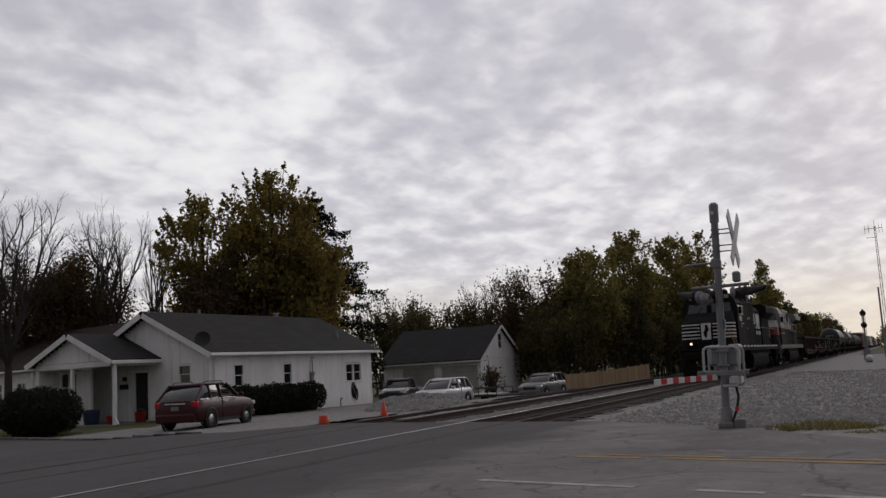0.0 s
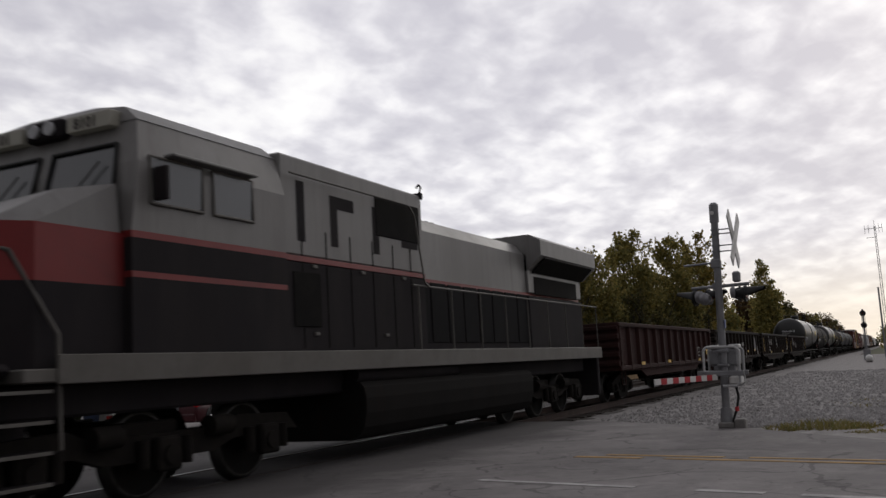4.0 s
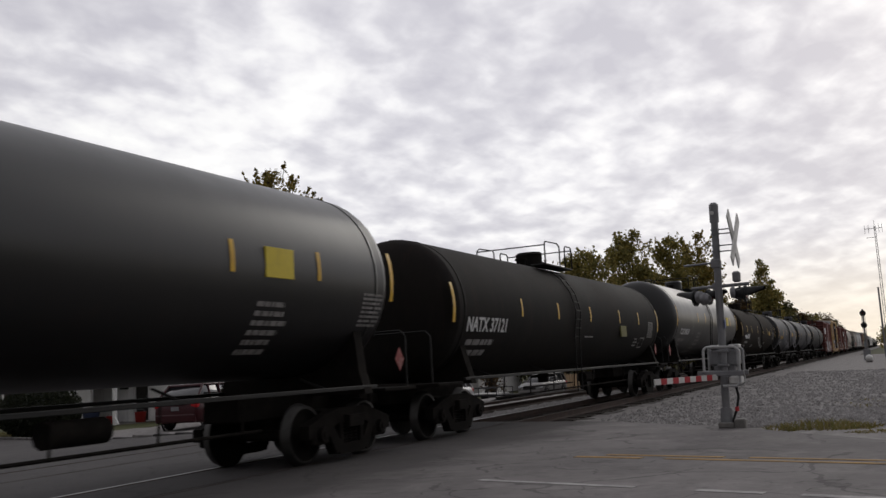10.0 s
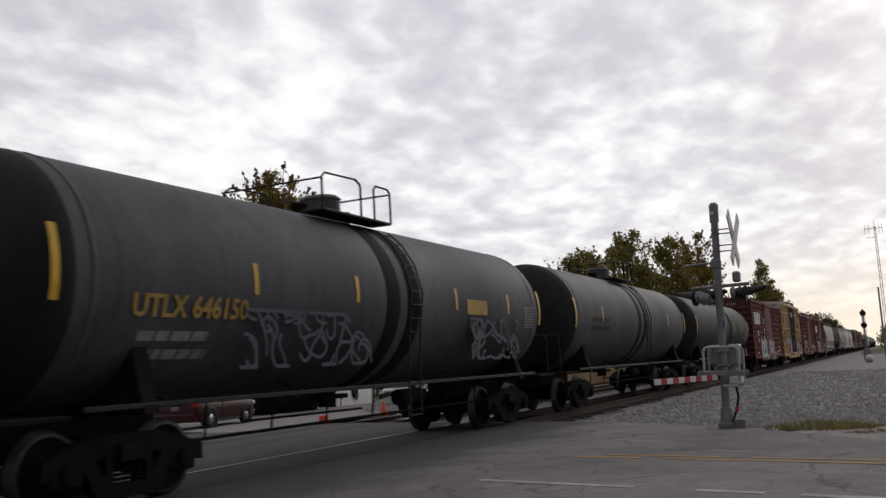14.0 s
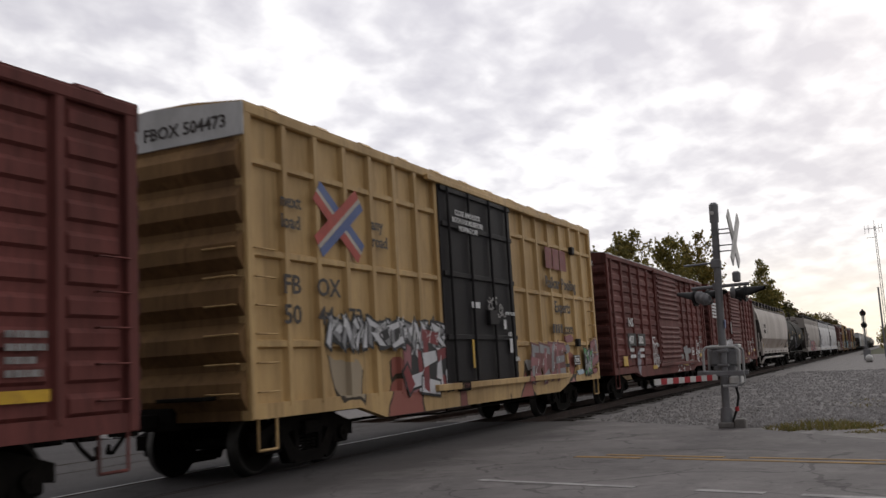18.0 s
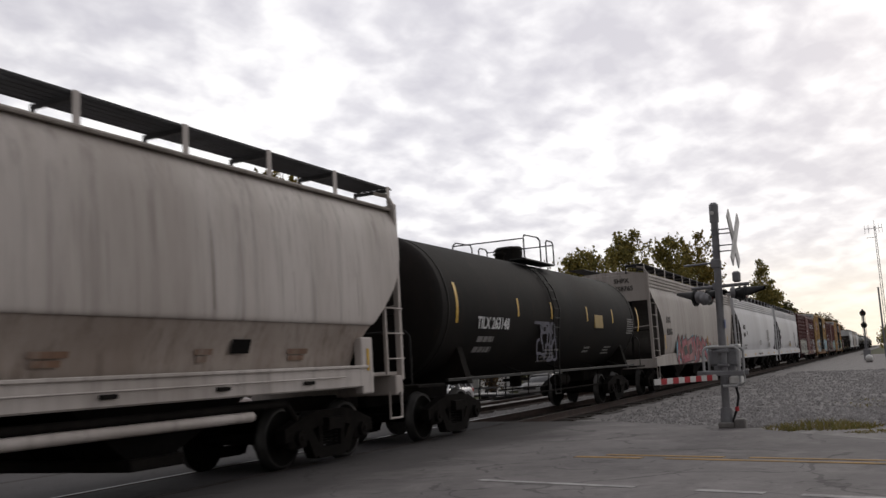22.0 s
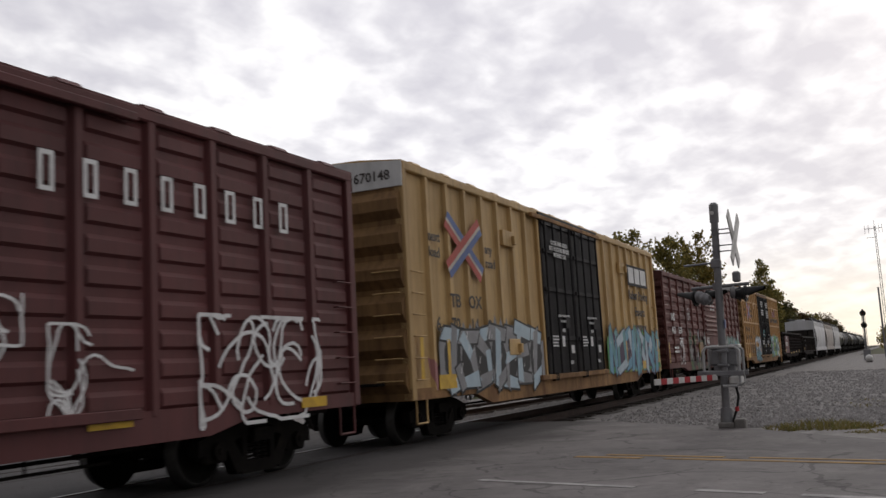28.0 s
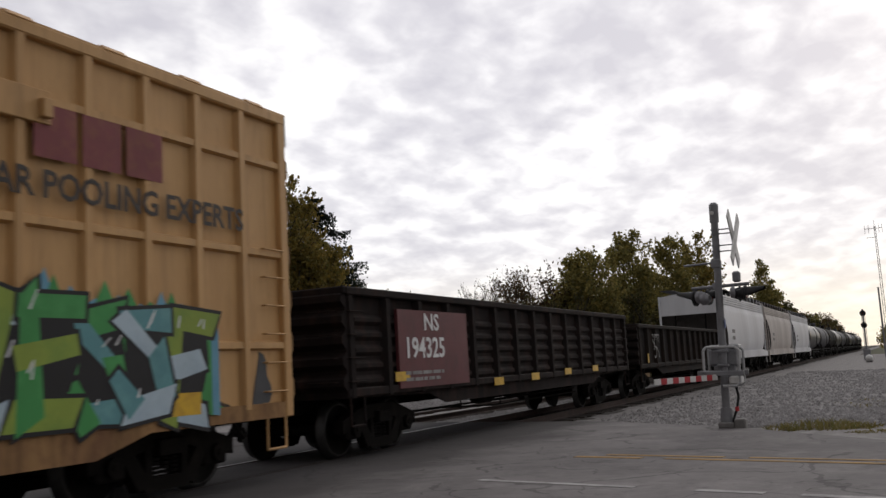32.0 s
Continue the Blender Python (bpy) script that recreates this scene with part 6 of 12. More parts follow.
def spruce(x, y, top, width, seed=4):
    rng, nr = random.Random(seed), np.random.default_rng(seed)
    z0 = lift(x, y) - 0.1
    H = top - z0
    t = thing("spruce", "tall dark spruce with drooping boughs behind the maple", "tree", "trees", at=pose(x, y, z0))
    segs, pts = [(Vector((0, 0, -0.2)), Vector((0, 0, H)), 0.28, 0.02)], []
    z = H * 0.10
    while z < H - 0.15:
        r = min(width * 0.47, width * 0.92 * (1 - z / H) ** 0.66) + 0.1
        for k in range(7):
            a = rng.random() * 6.2832
            ln = r * rng.uniform(0.5, 1.15)
            d = Vector((math.cos(a), math.sin(a), 0))
            tip = Vector((0, 0, z)) + d * ln + Vector((0, 0, -0.22 * ln + 0.10))
            midp = Vector((0, 0, z)) + d * ln * 0.55 + Vector((0, 0, -0.20 * ln))
            segs += [(Vector((0, 0, z)), midp, 0.035, 0.02), (midp, tip, 0.02, 0.006)]
            n = int(5 + 62 * ln)
            for i in range(n):
                f = rng.random() ** 0.7
                c = midp * (1 - abs(2 * f - 1)) + (Vector((0, 0, z)) if f < 0.5 else tip) * abs(2 * f - 1)
                w = (0.06 + 0.13 * (1 - f)) * min(1.0, 0.3 + ln)
                pts.append((c.x + rng.gauss(0, w), c.y + rng.gauss(0, w), c.z - abs(rng.gauss(0, 0.36 * (0.35 + f) * min(1.0, 0.2 + ln * 0.6)))))
        z += 0.92 * (1 - 0.45 * z / H)
    part("trunk", branch_mesh(segs), None, t).data.materials.append(M_BARK)
    part("needles", leaf_cloud(pts, nr.uniform(0.08, 0.17, len(pts)), nr), None, t).data.materials.append(LEAF_DARK)


def brush(label, x, y, top, width, seed, leaf=None, n_leaf=2500, stems=36, size=0.20, name="thicket"):
    """Many thin leaning stems from the ground, with some leaves left."""
    rng, nr = random.Random(seed), np.random.default_rng(seed)
    z0 = lift(x, y) - 0.1
    H = top - z0
    t = thing(name, label, "bushes", "thickets" if name == "thicket" else "", at=pose(x, y, z0))
    segs, tips = [], []
    for i in range(stems):
        a = rng.random() * 6.2832
        r = width * 0.5 * math.sqrt(rng.random())
        b = Vector((r * 0.75 * math.cos(a), r * 0.75 * math.sin(a), -0.1))
        d = Vector((math.cos(a) * 0.18, math.sin(a) * 0.18, 1)).normalized()
        fall = 1 - 0.35 * (2 * r / width) ** 2
        grow(rng, b, d, H * 0.42 * fall * rng.uniform(0.7, 1.05), 0.075, 2, segs, tips, 0.42, 0.2, 3, 0.62)
    zmax = sorted(s[1].z for s in segs)[int(len(segs) * 0.99)]
    k = H / zmax
    segs = [(Vector((p.x, p.y, p.z * k)), Vector((q.x, q.y, q.z * k)), a, b) for p, q, a, b in segs]
    part("brushwood", branch_mesh(segs), None, t).data.materials.append(M_TWIG)
    if leaf:
        pts = np.array([[s[1].x, s[1].y, s[1].z] for s in segs])
        n_leaf = int(n_leaf * 1.5)
        pick = nr.integers(0, len(pts), n_leaf)
        part("foliage", leaf_cloud(pts[pick] + nr.normal(size=(n_leaf, 3)) * 0.30, nr.uniform(0.5, 1.0, n_leaf) * size, nr), None, t).data.materials.append(leaf)


tree("big maple with yellowing green leaves behind the white house", -30.1, 53.8, 16.7, 7.6, LEAF_MAPLE, 9500, 0.21, 11, 0.42, 0.22, lobes=30, hollow=0.55, fill=0.13, sprays=60)
tree("broad maple with yellowing leaves behind the white house", -36.0, 53.2, 15.3, 7.4, LEAF_MAPLE, 8500, 0.21, 17, 0.32, 0.22, lobes=26, hollow=0.5, fill=0.16, sprays=56)
tree("yellowing maple at the edge of the yard", -28.4, 55.5, 12.6, 6.6, LEAF_MAPLE, 6500, 0.21, 18, 0.28, 0.22, lobes=24, hollow=0.5, fill=0.2, sprays=24)
tree("brown-leaved tree behind the neighbouring house", -50.0, 53.5, 12.4, 8.0, LEAF_BROWN, 8000, 0.19, 19, 0.28, 0.2, lobes=30)
tree("brown-leaved tree behind the neighbouring house", -53.0, 57.5, 13.6, 9.5, LEAF_BROWN, 8000, 0.19, 20, 0.28, 0.2, lobes=30)
spruce(-32.3, 62.6, 15.9, 11.0)
tree("bare grey tree behind the neighbouring house", -46.7, 54.6, 16.6, 9.0, None, 0, 0.2, 21, 0.26, 0.22, bare=True, depth=5)
tree("bare grey tree behind the neighbouring house", -45.3, 44.1, 15.9, 9.0, None, 0, 0.2, 22, 0.28, 0.22, bare=True, depth=5)
tree("thin bare tree beyond the houses", -49.0, 62.0, 15.4, 4.0, None, 0, 0.2, 23, 0.18, 0.3, bare=True, depth=4)
brush("dark leafless thicket behind the porch", -33.5, 51.5, 9.5, 6.0, 41, LEAF_BROWN, 7000, 40)
brush("low leafless thicket behind the house", -45.5, 61.0, 8.8, 7.0, 42, None, 0, 24)
brush("dark leafless thicket behind the neighbouring house", -54.0, 55.0, 12.0, 10.0, 43, LEAF_BROWN, 7000, 40)
brush("dark thicket behind the garage roof", -28.5, 87.5, 8.0, 9.0, 44, LEAF_OLIVE, 5000, 34)
brush("dark thicket behind the garage roof", -36.0, 84.0, 8.4, 9.0, 45, LEAF_OLIVE, 5000, 34)
brush("dark thicket below the maple", -31.0, 56.0, 6.5, 11.0, 46, LEAF_OLIVE, 7000, 34)
brush("brown thicket behind the fence", -19.5, 85.5, 9.0, 8.0, 47, LEAF_BROWN, 6000, 34)
brush("dark leafless thicket behind the houses", -37.6, 58.5, 11.5, 7.0, 31, LEAF_BROWN, 7000, 40)
brush("dark leafless thicket behind the houses", -37.0, 60.0, 8.0, 9.0, 32, LEAF_OLIVE, 3500)
brush("dark thicket of thin stems behind the garage", -39.0, 87.0, 8.6, 9.5, 33, LEAF_OLIVE, 3500)
brush("dark thicket of thin stems behind the garage", -36.0, 92.0, 7.8, 8.0, 34, LEAF_BROWN, 2500)
brush("dark thicket of thin stems behind the garage", -30.0, 90.0, 7.2, 9.0, 35, LEAF_OLIVE, 3500)
brush("dark thicket behind the garage and fence", -24.0, 86.5, 7.0, 9.0, 36, LEAF_BROWN, 3500)
tree("bare grey tree behind the garage", -28.4, 87.3, 10.9, 6.0, LEAF_BROWN, 600, 0.14, 25, 0.16, 0.25, bare=True, depth=4)
tree("brown vase-shaped tree losing its leaves behind the fence", -21.2, 82.6, 10.8, 11.0, LEAF_BROWN, 6500, 0.17, 26, 0.22, 0.15, bare=True, depth=5)
brush("olive undergrowth behind the fence", -17.5, 79.0, 6.5, 8.0, 37, LEAF_OLIVE, 6000)
brush("olive undergrowth behind the fence", -13.6, 84.0, 7.0, 7.0, 38, LEAF_OLIVE, 6000)
brush("olive undergrowth along the track", -11.6, 91.0, 7.0, 6.5, 39, LEAF_OLIVE, 6000)
brush("olive undergrowth along the track", -10.6, 100.0, 7.0, 6.0, 40, LEAF_OLIVE, 5000)
tree("leafy green tree turning yellow behind the fence", -15.2, 81.6, 11.7, 7.4, LEAF_GREEN, 11000, 0.22, 12, 0.22, 0.2, lobes=26, z_low=0.12, hollow=0.5, fill=0.22, sprays=36)
tree("tall leafy green tree beside the track", -12.9, 89.0, 14.0, 6.6, LEAF_GREEN, 11000, 0.22, 13, 0.25, 0.2, lobes=26, z_low=0.12, hollow=0.5, fill=0.2, sprays=40)
tree("tall leafy green tree beside the track", -10.5, 96.0, 13.9, 5.8, LEAF_GREEN, 10000, 0.22, 14, 0.25, 0.2, lobes=26, z_low=0.12, hollow=0.5, fill=0.2, sprays=30)
tree("tall leafy tree turning yellow beside the track", -9.0, 102.5, 14.7, 5.0, LEAF_MAPLE, 9000, 0.22, 15, 0.25, 0.2, lobes=24, z_low=0.12, hollow=0.5, fill=0.2, sprays=30)
tree("narrow green poplar further along the track", -7.9, 150.0, 15.6, 5.8, LEAF_GREEN, 6500, 0.30, 16, 0.25, 0.15, lobes=30, z_low=0.06, shape=1.9)
rng = random.Random(77)
far_leaves = [LEAF_OLIVE, LEAF_GREEN, LEAF_BROWN, LEAF_OLIVE]
for i in range(16):
    y = 118 + 20 * i
    x = -10.5 - rng.uniform(0, 3.0)
    tp = (9.5, 10.0, 10.5, 11.6, 12.0, 12.0)[min(5, i)] * rng.uniform(0.92, 1.08)
    tree("far tree in autumn colour along the track", x, y, tp, rng.uniform(7.5, 10.5), far_leaves[i % 4], 2600, 0.40, 100 + i, 0.25, 0.2, lobes=18, z_low=0.05, group="far trees")
for i in range(9):
    y = 210 + 30 * i
    x = 8.5 + rng.uniform(0, 4) + 0.3 * i
    tree("far low tree beyond the gravel", x, y, rng.uniform(4.4, 6.2) + 0.25 * i, rng.uniform(8, 11), far_leaves[(i + 1) % 4], 1500, 0.45, 140 + i, 0.22, 0.15, lobes=14, z_low=0.03, group="far trees")
for i in range(8):
    x, y = -60 - 16 * i + rng.uniform(-4, 4), 74 + 6 * i + rng.uniform(-6, 6)
    brush("distant leafless thicket beyond the houses", x, y, 8.5 + rng.uniform(0, 2), 15, 160 + i, LEAF_BROWN if i % 2 else LEAF_OLIVE, 1500, 18, 0.3)
wood = [(-170 + 13 * i, 330 + 60 * math.sin(i * 1.7) + 2.5 * i, 0) for i in range(44)]
nr = np.random.default_rng(8)
pts = []
for x, y, z in wood:
    for k in range(5):
        c = np.array([x + nr.uniform(-7, 7), y + nr.uniform(-6, 6), nr.uniform(2.0, 7.5)])
        if abs(c[0]) < 16:
            continue
        pts.append(c + nr.normal(size=(170, 3)) * np.array([3.0, 3.0, 1.7]))
pts = np.concatenate(pts)
pts[:, 2] = np.abs(pts[:, 2])
far_wood = solid("far_woods", leaf_cloud(pts, nr.uniform(0.5, 1.0, len(pts)), nr), None, "hazy line of distant autumn woods", "woods", kind="stuff")
far_wood.data.materials.append(LEAF_OLIVE)


def clipped_bush(name, label, blobs, n, leaf, size, seed, cat):
    nr = np.random.default_rng(seed)
    x0, y0 = blobs[0][0], blobs[0][1]
    z0 = lift(x0, y0) - 0.07
    t = thing(name, label, cat, at=pose(x0, y0, z0))
    tot = sum(b[3] * b[4] for b in blobs)
    pts, segs = [], []
    rr = random.Random(seed)
    for x, y, zc, rx, rz in blobs:
        k = int(n * rx * rz / tot)
        g = nr.normal(size=(k, 3))
        g /= np.linalg.norm(g, axis=1)[:, None]
        rad = nr.random((k, 1)) ** 0.25
        c = np.array([x - x0, y - y0, zc])
        pts.append(c + g * rad * np.array([rx, rx, rz]) * (1 + 0.05 * np.sin(g[:, :1] * 9 + g[:, 1:2] * 7)))
        for i in range(9):
            a = rr.random() * 6.28
            segs.append((Vector((c[0], c[1], -0.1)), Vector((c[0] + rx * 0.7 * math.cos(a), c[1] + rx * 0.7 * math.sin(a), zc + rz * 0.5)), 0.035, 0.01))
    pts = np.concatenate(pts)
    pts = pts[pts[:, 2] > 0.02]
    part("brushwood", branch_mesh(segs), None, t).data.materials.append(M_TWIG)
    part("foliage", leaf_cloud(pts, nr.uniform(0.5, 1.0, len(pts)) * size, nr), None, t).data.materials.append(leaf)
    return t


clipped_bush("round_bush", "large round clipped dark green bush on the lawn", [(-21.2, 25.9, 0.95, 1.75, 0.98), (-22.3, 26.6, 0.9, 1.6, 0.92), (-20.3, 25.4, 0.85, 1.4, 0.86)], 17000, LEAF_HEDGE, 0.085, 51, "bush")
for i in range(7):
    f = i / 6
    x, y = -18.75 + 0.25 * f, 34.4 + 6.3 * f
    h = 1.50 + 0.05 * math.sin(i * 2.2)
    clipped_bush("hedge_shrub", "dark clipped hedge shrub along the house wall", [(x, y, h * 0.5, 0.85, h * 0.52), (x - 0.2, y + 0.5, h * 0.48, 0.8, h * 0.5)], 3400, LEAF_HEDGE, 0.08, 60 + i, "hedge")
M_WEED = leaf_material("yellow_green_weeds", [(0.169, 0.152, 0.051), (0.237, 0.186, 0.068), (0.135, 0.144, 0.051), (0.254, 0.203, 0.101)])


def weeds(cx, cy, rx, ry, n, seed, hmax=0.22):
    rr = random.Random(seed)
    g = Geo()
    for i in range(n):
        a, r = rr.random() * 6.28, math.sqrt(rr.random())
        x, y = cx + rx * r * math.cos(a), cy + ry * r * math.sin(a)
        z = lift(x, y) - 0.08
        h, w, t = hmax * rr.uniform(0.4, 1.0) * (1.1 - 0.6 * r), rr.uniform(0.008, 0.018), rr.random() * 3.14
        dx, dy = math.cos(t) * w, math.sin(t) * w
        lx, ly = rr.gauss(0, 0.07), rr.gauss(0, 0.07)
        g.add([(x - dx, y - dy, z), (x + dx, y + dy, z), (x + lx * 0.4 + dx * 0.7, y + ly * 0.4 + dy * 0.7, z + h * 0.6), (x + lx, y + ly, z + h), (x + lx * 0.4 - dx * 0.7, y + ly * 0.4 - dy * 0.7, z + h * 0.6)], [(0, 1, 2, 3, 4)])
    me = bpy.data.meshes.new("weeds")
    me.from_pydata(g.v, [], g.f)
    me.materials.append(M_WEED)
    return solid("weeds", me, None, "low tuft of yellow-green weeds in the gravel", "weeds", kind="stuff")


brush("dry tan stalks by the garage corner", -18.6, 64.6, 1.35, 1.5, 170, LEAF_BROWN, 500, 10, 0.12, "dry_shrub")
weeds(7.75, 17.75, 0.95, 0.7, 800, 1, 0.24)
weeds(8.9, 16.6, 0.7, 0.45, 500, 2, 0.12)
weeds(9.2, 26.0, 2.0, 3.0, 500, 3, 0.12)
for i in range(9):
    x = -34 + 1.6 * i
    weeds(x, road_edge(x) + 1.4 + 0.5 * (i % 3), 1.6, 1.0, 500, 10 + i, 0.14)
# ---- the freight train: each car is a thing; the near side is +x, the front is -y ----
M_RED = paint("boxcar_red_paint", (0.175, 0.056, 0.049), (0.118, 0.041, 0.037), rough=0.7, scale=1.6, streak=0.22, grime=(0.05, 0.024, 0.02), grime_amount=0.65, spec=0.15)
M_BROWN = paint("boxcar_brown_paint", (0.158, 0.056, 0.050), (0.112, 0.042, 0.038), rough=0.62, scale=1.6, streak=0.22, grime=(0.032, 0.02, 0.017), grime_amount=0.6, spec=0.2)
M_END_GRIMY = paint("grimy_end_brown", (0.098, 0.036, 0.032), (0.060, 0.026, 0.023), rough=0.75, scale=1.8, streak=0.3, grime=(0.024, 0.016, 0.014), grime_amount=0.7, spec=0.12)
M_DOOR_RED = paint("faded_door_red", (0.185, 0.068, 0.062), (0.125, 0.046, 0.043), rough=0.7, scale=2.0, streak=0.3, grime=(0.035, 0.02, 0.017), grime_amount=0.6, spec=0.15)
M_YELLOW = paint("boxcar_yellow_paint", (0.57, 0.385, 0.175), (0.47, 0.305, 0.125), rough=0.55, scale=1.3, streak=0.25, grime=(0.17, 0.10, 0.045), grime_amount=0.6, spec=0.2)
# yellow boxcar ends: grime, and the shade on them darkened into the paint
M_YELLOW_END = paint("grimy_shaded_yellow_end", (0.25, 0.145, 0.062), (0.15, 0.085, 0.04), rough=0.7, scale=1.6, streak=0.3, grime=(0.05, 0.03, 0.018), grime_amount=0.6, spec=0.15)
M_YELLOW2 = paint("boxcar_deep_yellow_paint", (0.54, 0.32, 0.135), (0.45, 0.255, 0.1), rough=0.5, scale=1.3, streak=0.25, grime=(0.16, 0.085, 0.03), grime_amount=0.35)
M_END_WHITE = paint("galvanised_white", (0.55, 0.55, 0.55), (0.43, 0.43, 0.43), rough=0.5, streak=0.4)
M_ROOF = paint("galvanised_roof", (0.38, 0.37, 0.37), (0.22, 0.20, 0.19), rough=0.5, metal=0.4, scale=2.0, grime=(0.06, 0.05, 0.05), grime_amount=0.6)
M_BLACKDOOR = paint("black_door_paint", (0.021, 0.020, 0.022), (0.028, 0.026, 0.028), rough=0.6, scale=2.0, streak=0.3, grime=(0.03, 0.026, 0.023), grime_amount=0.35, spec=0.1)
M_TANK = paint("black_tank_paint", (0.007, 0.0067, 0.0067), (0.012, 0.0105, 0.0098), rough=0.75, scale=1.2, streak=0.3, grime=(0.026, 0.021, 0.018), grime_amount=0.5, spec=0.1)
M_TANK_GLOSS = paint("glossy_black_tank", (0.008, 0.008, 0.0085), (0.012, 0.0115, 0.0115), rough=0.36, scale=1.2, streak=0.4, grime=(0.011, 0.01, 0.0095), grime_amount=0.35, spec=0.46, bump=0.02)
M_TANK_BROWN = paint("dusty_tank_paint", (0.011, 0.0095, 0.0085), (0.019, 0.015, 0.012), rough=0.8, scale=1.0, streak=0.3, grime=(0.036, 0.027, 0.020), grime_amount=0.6, spec=0.06)
M_TANK_GREY = paint("grey_tank_paint", (0.085, 0.085, 0.097), (0.055, 0.054, 0.062), rough=0.6, scale=0.9, streak=0.35, grime=(0.022, 0.021, 0.022), grime_amount=0.75, spec=0.2, bump=0.03)
M_TANK_DIRTY = paint("sooty_grey_tank", (0.026, 0.026, 0.029), (0.016, 0.0155, 0.0165), rough=0.6, scale=0.9, streak=0.35, grime=(0.010, 0.0095, 0.0095), grime_amount=0.6, spec=0.15, bump=0.03)
M_GON = paint("gondola_black", (0.008, 0.0075, 0.0075), (0.022, 0.0165, 0.0135), rough=0.8, scale=3.2, streak=0.3, grime=(0.040, 0.025, 0.018), grime_amount=0.5, spec=0.1)
M_GON_RED = paint("gondola_oxide", (0.034, 0.0135, 0.012), (0.024, 0.0115, 0.0105), rough=0.8, scale=1.4, streak=0.3, grime=(0.02, 0.015, 0.014), grime_amount=0.5, spec=0.1)
M_GON_RUST = paint("gondola_rusty_brown", (0.015, 0.0115, 0.011), (0.042, 0.024, 0.019), rough=0.8, scale=3.2, streak=0.3, grime=(0.013, 0.011, 0.0105), grime_amount=0.45, spec=0.1)
M_PATCH = paint("fresh_red_patch", (0.115, 0.026, 0.030), (0.085, 0.024, 0.027), rough=0.55)
M_HOPPER = paint("hopper_grey_paint", (0.41, 0.375, 0.35), (0.34, 0.305, 0.28), rough=0.55, scale=1.0, streak=0.12, grime=(0.20, 0.165, 0.14), grime_amount=0.6)
M_HOPPER_TAN = paint("hopper_pale_paint", (0.51, 0.465, 0.435), (0.42, 0.38, 0.35), rough=0.55, scale=1.0, streak=0.14, grime=(0.22, 0.175, 0.145), grime_amount=0.6)
M_HOPPER_WHITE = paint("hopper_white_paint", (0.60, 0.60, 0.615), (0.52, 0.52, 0.535), rough=0.5, scale=0.8, streak=0.15, grime=(0.34, 0.31, 0.29), grime_amount=0.3)
# lower flank: brown road dirt, with some of its shading put into the colour
M_FLANK_DUSTY_SHADED = paint("hopper_flank_dusty_shaded", (0.40, 0.345, 0.305), (0.31, 0.26, 0.225), rough=0.65, scale=1.2, streak=0.2, grime=(0.17, 0.12, 0.09), grime_amount=0.7)
M_SEAM = paint("rusty_weld_seam", (0.33, 0.295, 0.265), (0.25, 0.215, 0.19), rough=0.7, scale=3.0, streak=0.2, grime_amount=0.4)
# recessed hopper ends: their shade is put into a darker grey coat
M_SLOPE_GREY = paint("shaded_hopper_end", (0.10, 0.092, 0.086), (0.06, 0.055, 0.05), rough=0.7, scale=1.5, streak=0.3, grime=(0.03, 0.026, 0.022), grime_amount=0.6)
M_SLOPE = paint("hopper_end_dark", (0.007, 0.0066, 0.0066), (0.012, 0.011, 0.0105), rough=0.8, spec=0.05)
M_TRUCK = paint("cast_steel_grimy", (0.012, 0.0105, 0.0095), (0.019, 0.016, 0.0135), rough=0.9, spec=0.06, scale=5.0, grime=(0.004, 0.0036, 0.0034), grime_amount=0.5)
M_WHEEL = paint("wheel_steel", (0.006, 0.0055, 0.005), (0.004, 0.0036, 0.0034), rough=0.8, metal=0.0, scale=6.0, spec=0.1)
M_TREAD = paint("polished_tread", (0.07, 0.068, 0.066), (0.04, 0.038, 0.036), rough=0.55, metal=1.0, scale=6.0, grime_amount=0.1)
M_WHITE_INK = paint("white_stencil", (0.70, 0.70, 0.70), (0.55, 0.55, 0.55), rough=0.6, scale=6.0, grime=(0.25, 0.22, 0.2), grime_amount=0.3, bump=0)
M_CHALK = paint("rubbed_chalk_white", (0.17, 0.16, 0.15), (0.035, 0.03, 0.027), rough=0.8, scale=9.0, grime=(0.02, 0.017, 0.015), grime_amount=0.7, bump=0)
M_DIM_INK = paint("dirty_white_stencil", (0.30, 0.29, 0.28), (0.18, 0.17, 0.165), rough=0.7, scale=8.0, grime=(0.06, 0.05, 0.05), grime_amount=0.5, bump=0)
M_FAINT_INK = paint("faded_grey_stencil", (0.20, 0.19, 0.185), (0.28, 0.265, 0.255), rough=0.6, scale=6.0, bump=0, grime_amount=0.2)
M_DARK_INK = paint("dark_stencil", (0.045, 0.038, 0.036), (0.07, 0.058, 0.05), rough=0.6, scale=6.0, bump=0, grime_amount=0.2)
M_YEL_INK = paint("ochre_stencil", (0.42, 0.27, 0.06), (0.30, 0.20, 0.05), rough=0.6, scale=6.0, bump=0)
M_REFLECT = paint("yellow_reflector_tape", (0.62, 0.38, 0.03), (0.52, 0.30, 0.03), rough=0.35, scale=6.0, grime=(0.15, 0.1, 0.03), grime_amount=0.3, bump=0)
M_YEL_SIGN = paint("yellow_placard", (0.60, 0.47, 0.04), (0.52, 0.40, 0.04), rough=0.5, scale=6.0, grime_amount=0.1, bump=0)
M_MAROON = paint("faded_maroon_ink", (0.20, 0.050, 0.055), (0.26, 0.10, 0.06), rough=0.6, scale=5.0, bump=0)
M_X_RED = paint("mark_red", (0.42, 0.070, 0.055), (0.34, 0.065, 0.05), rough=0.6, scale=5.0, bump=0)
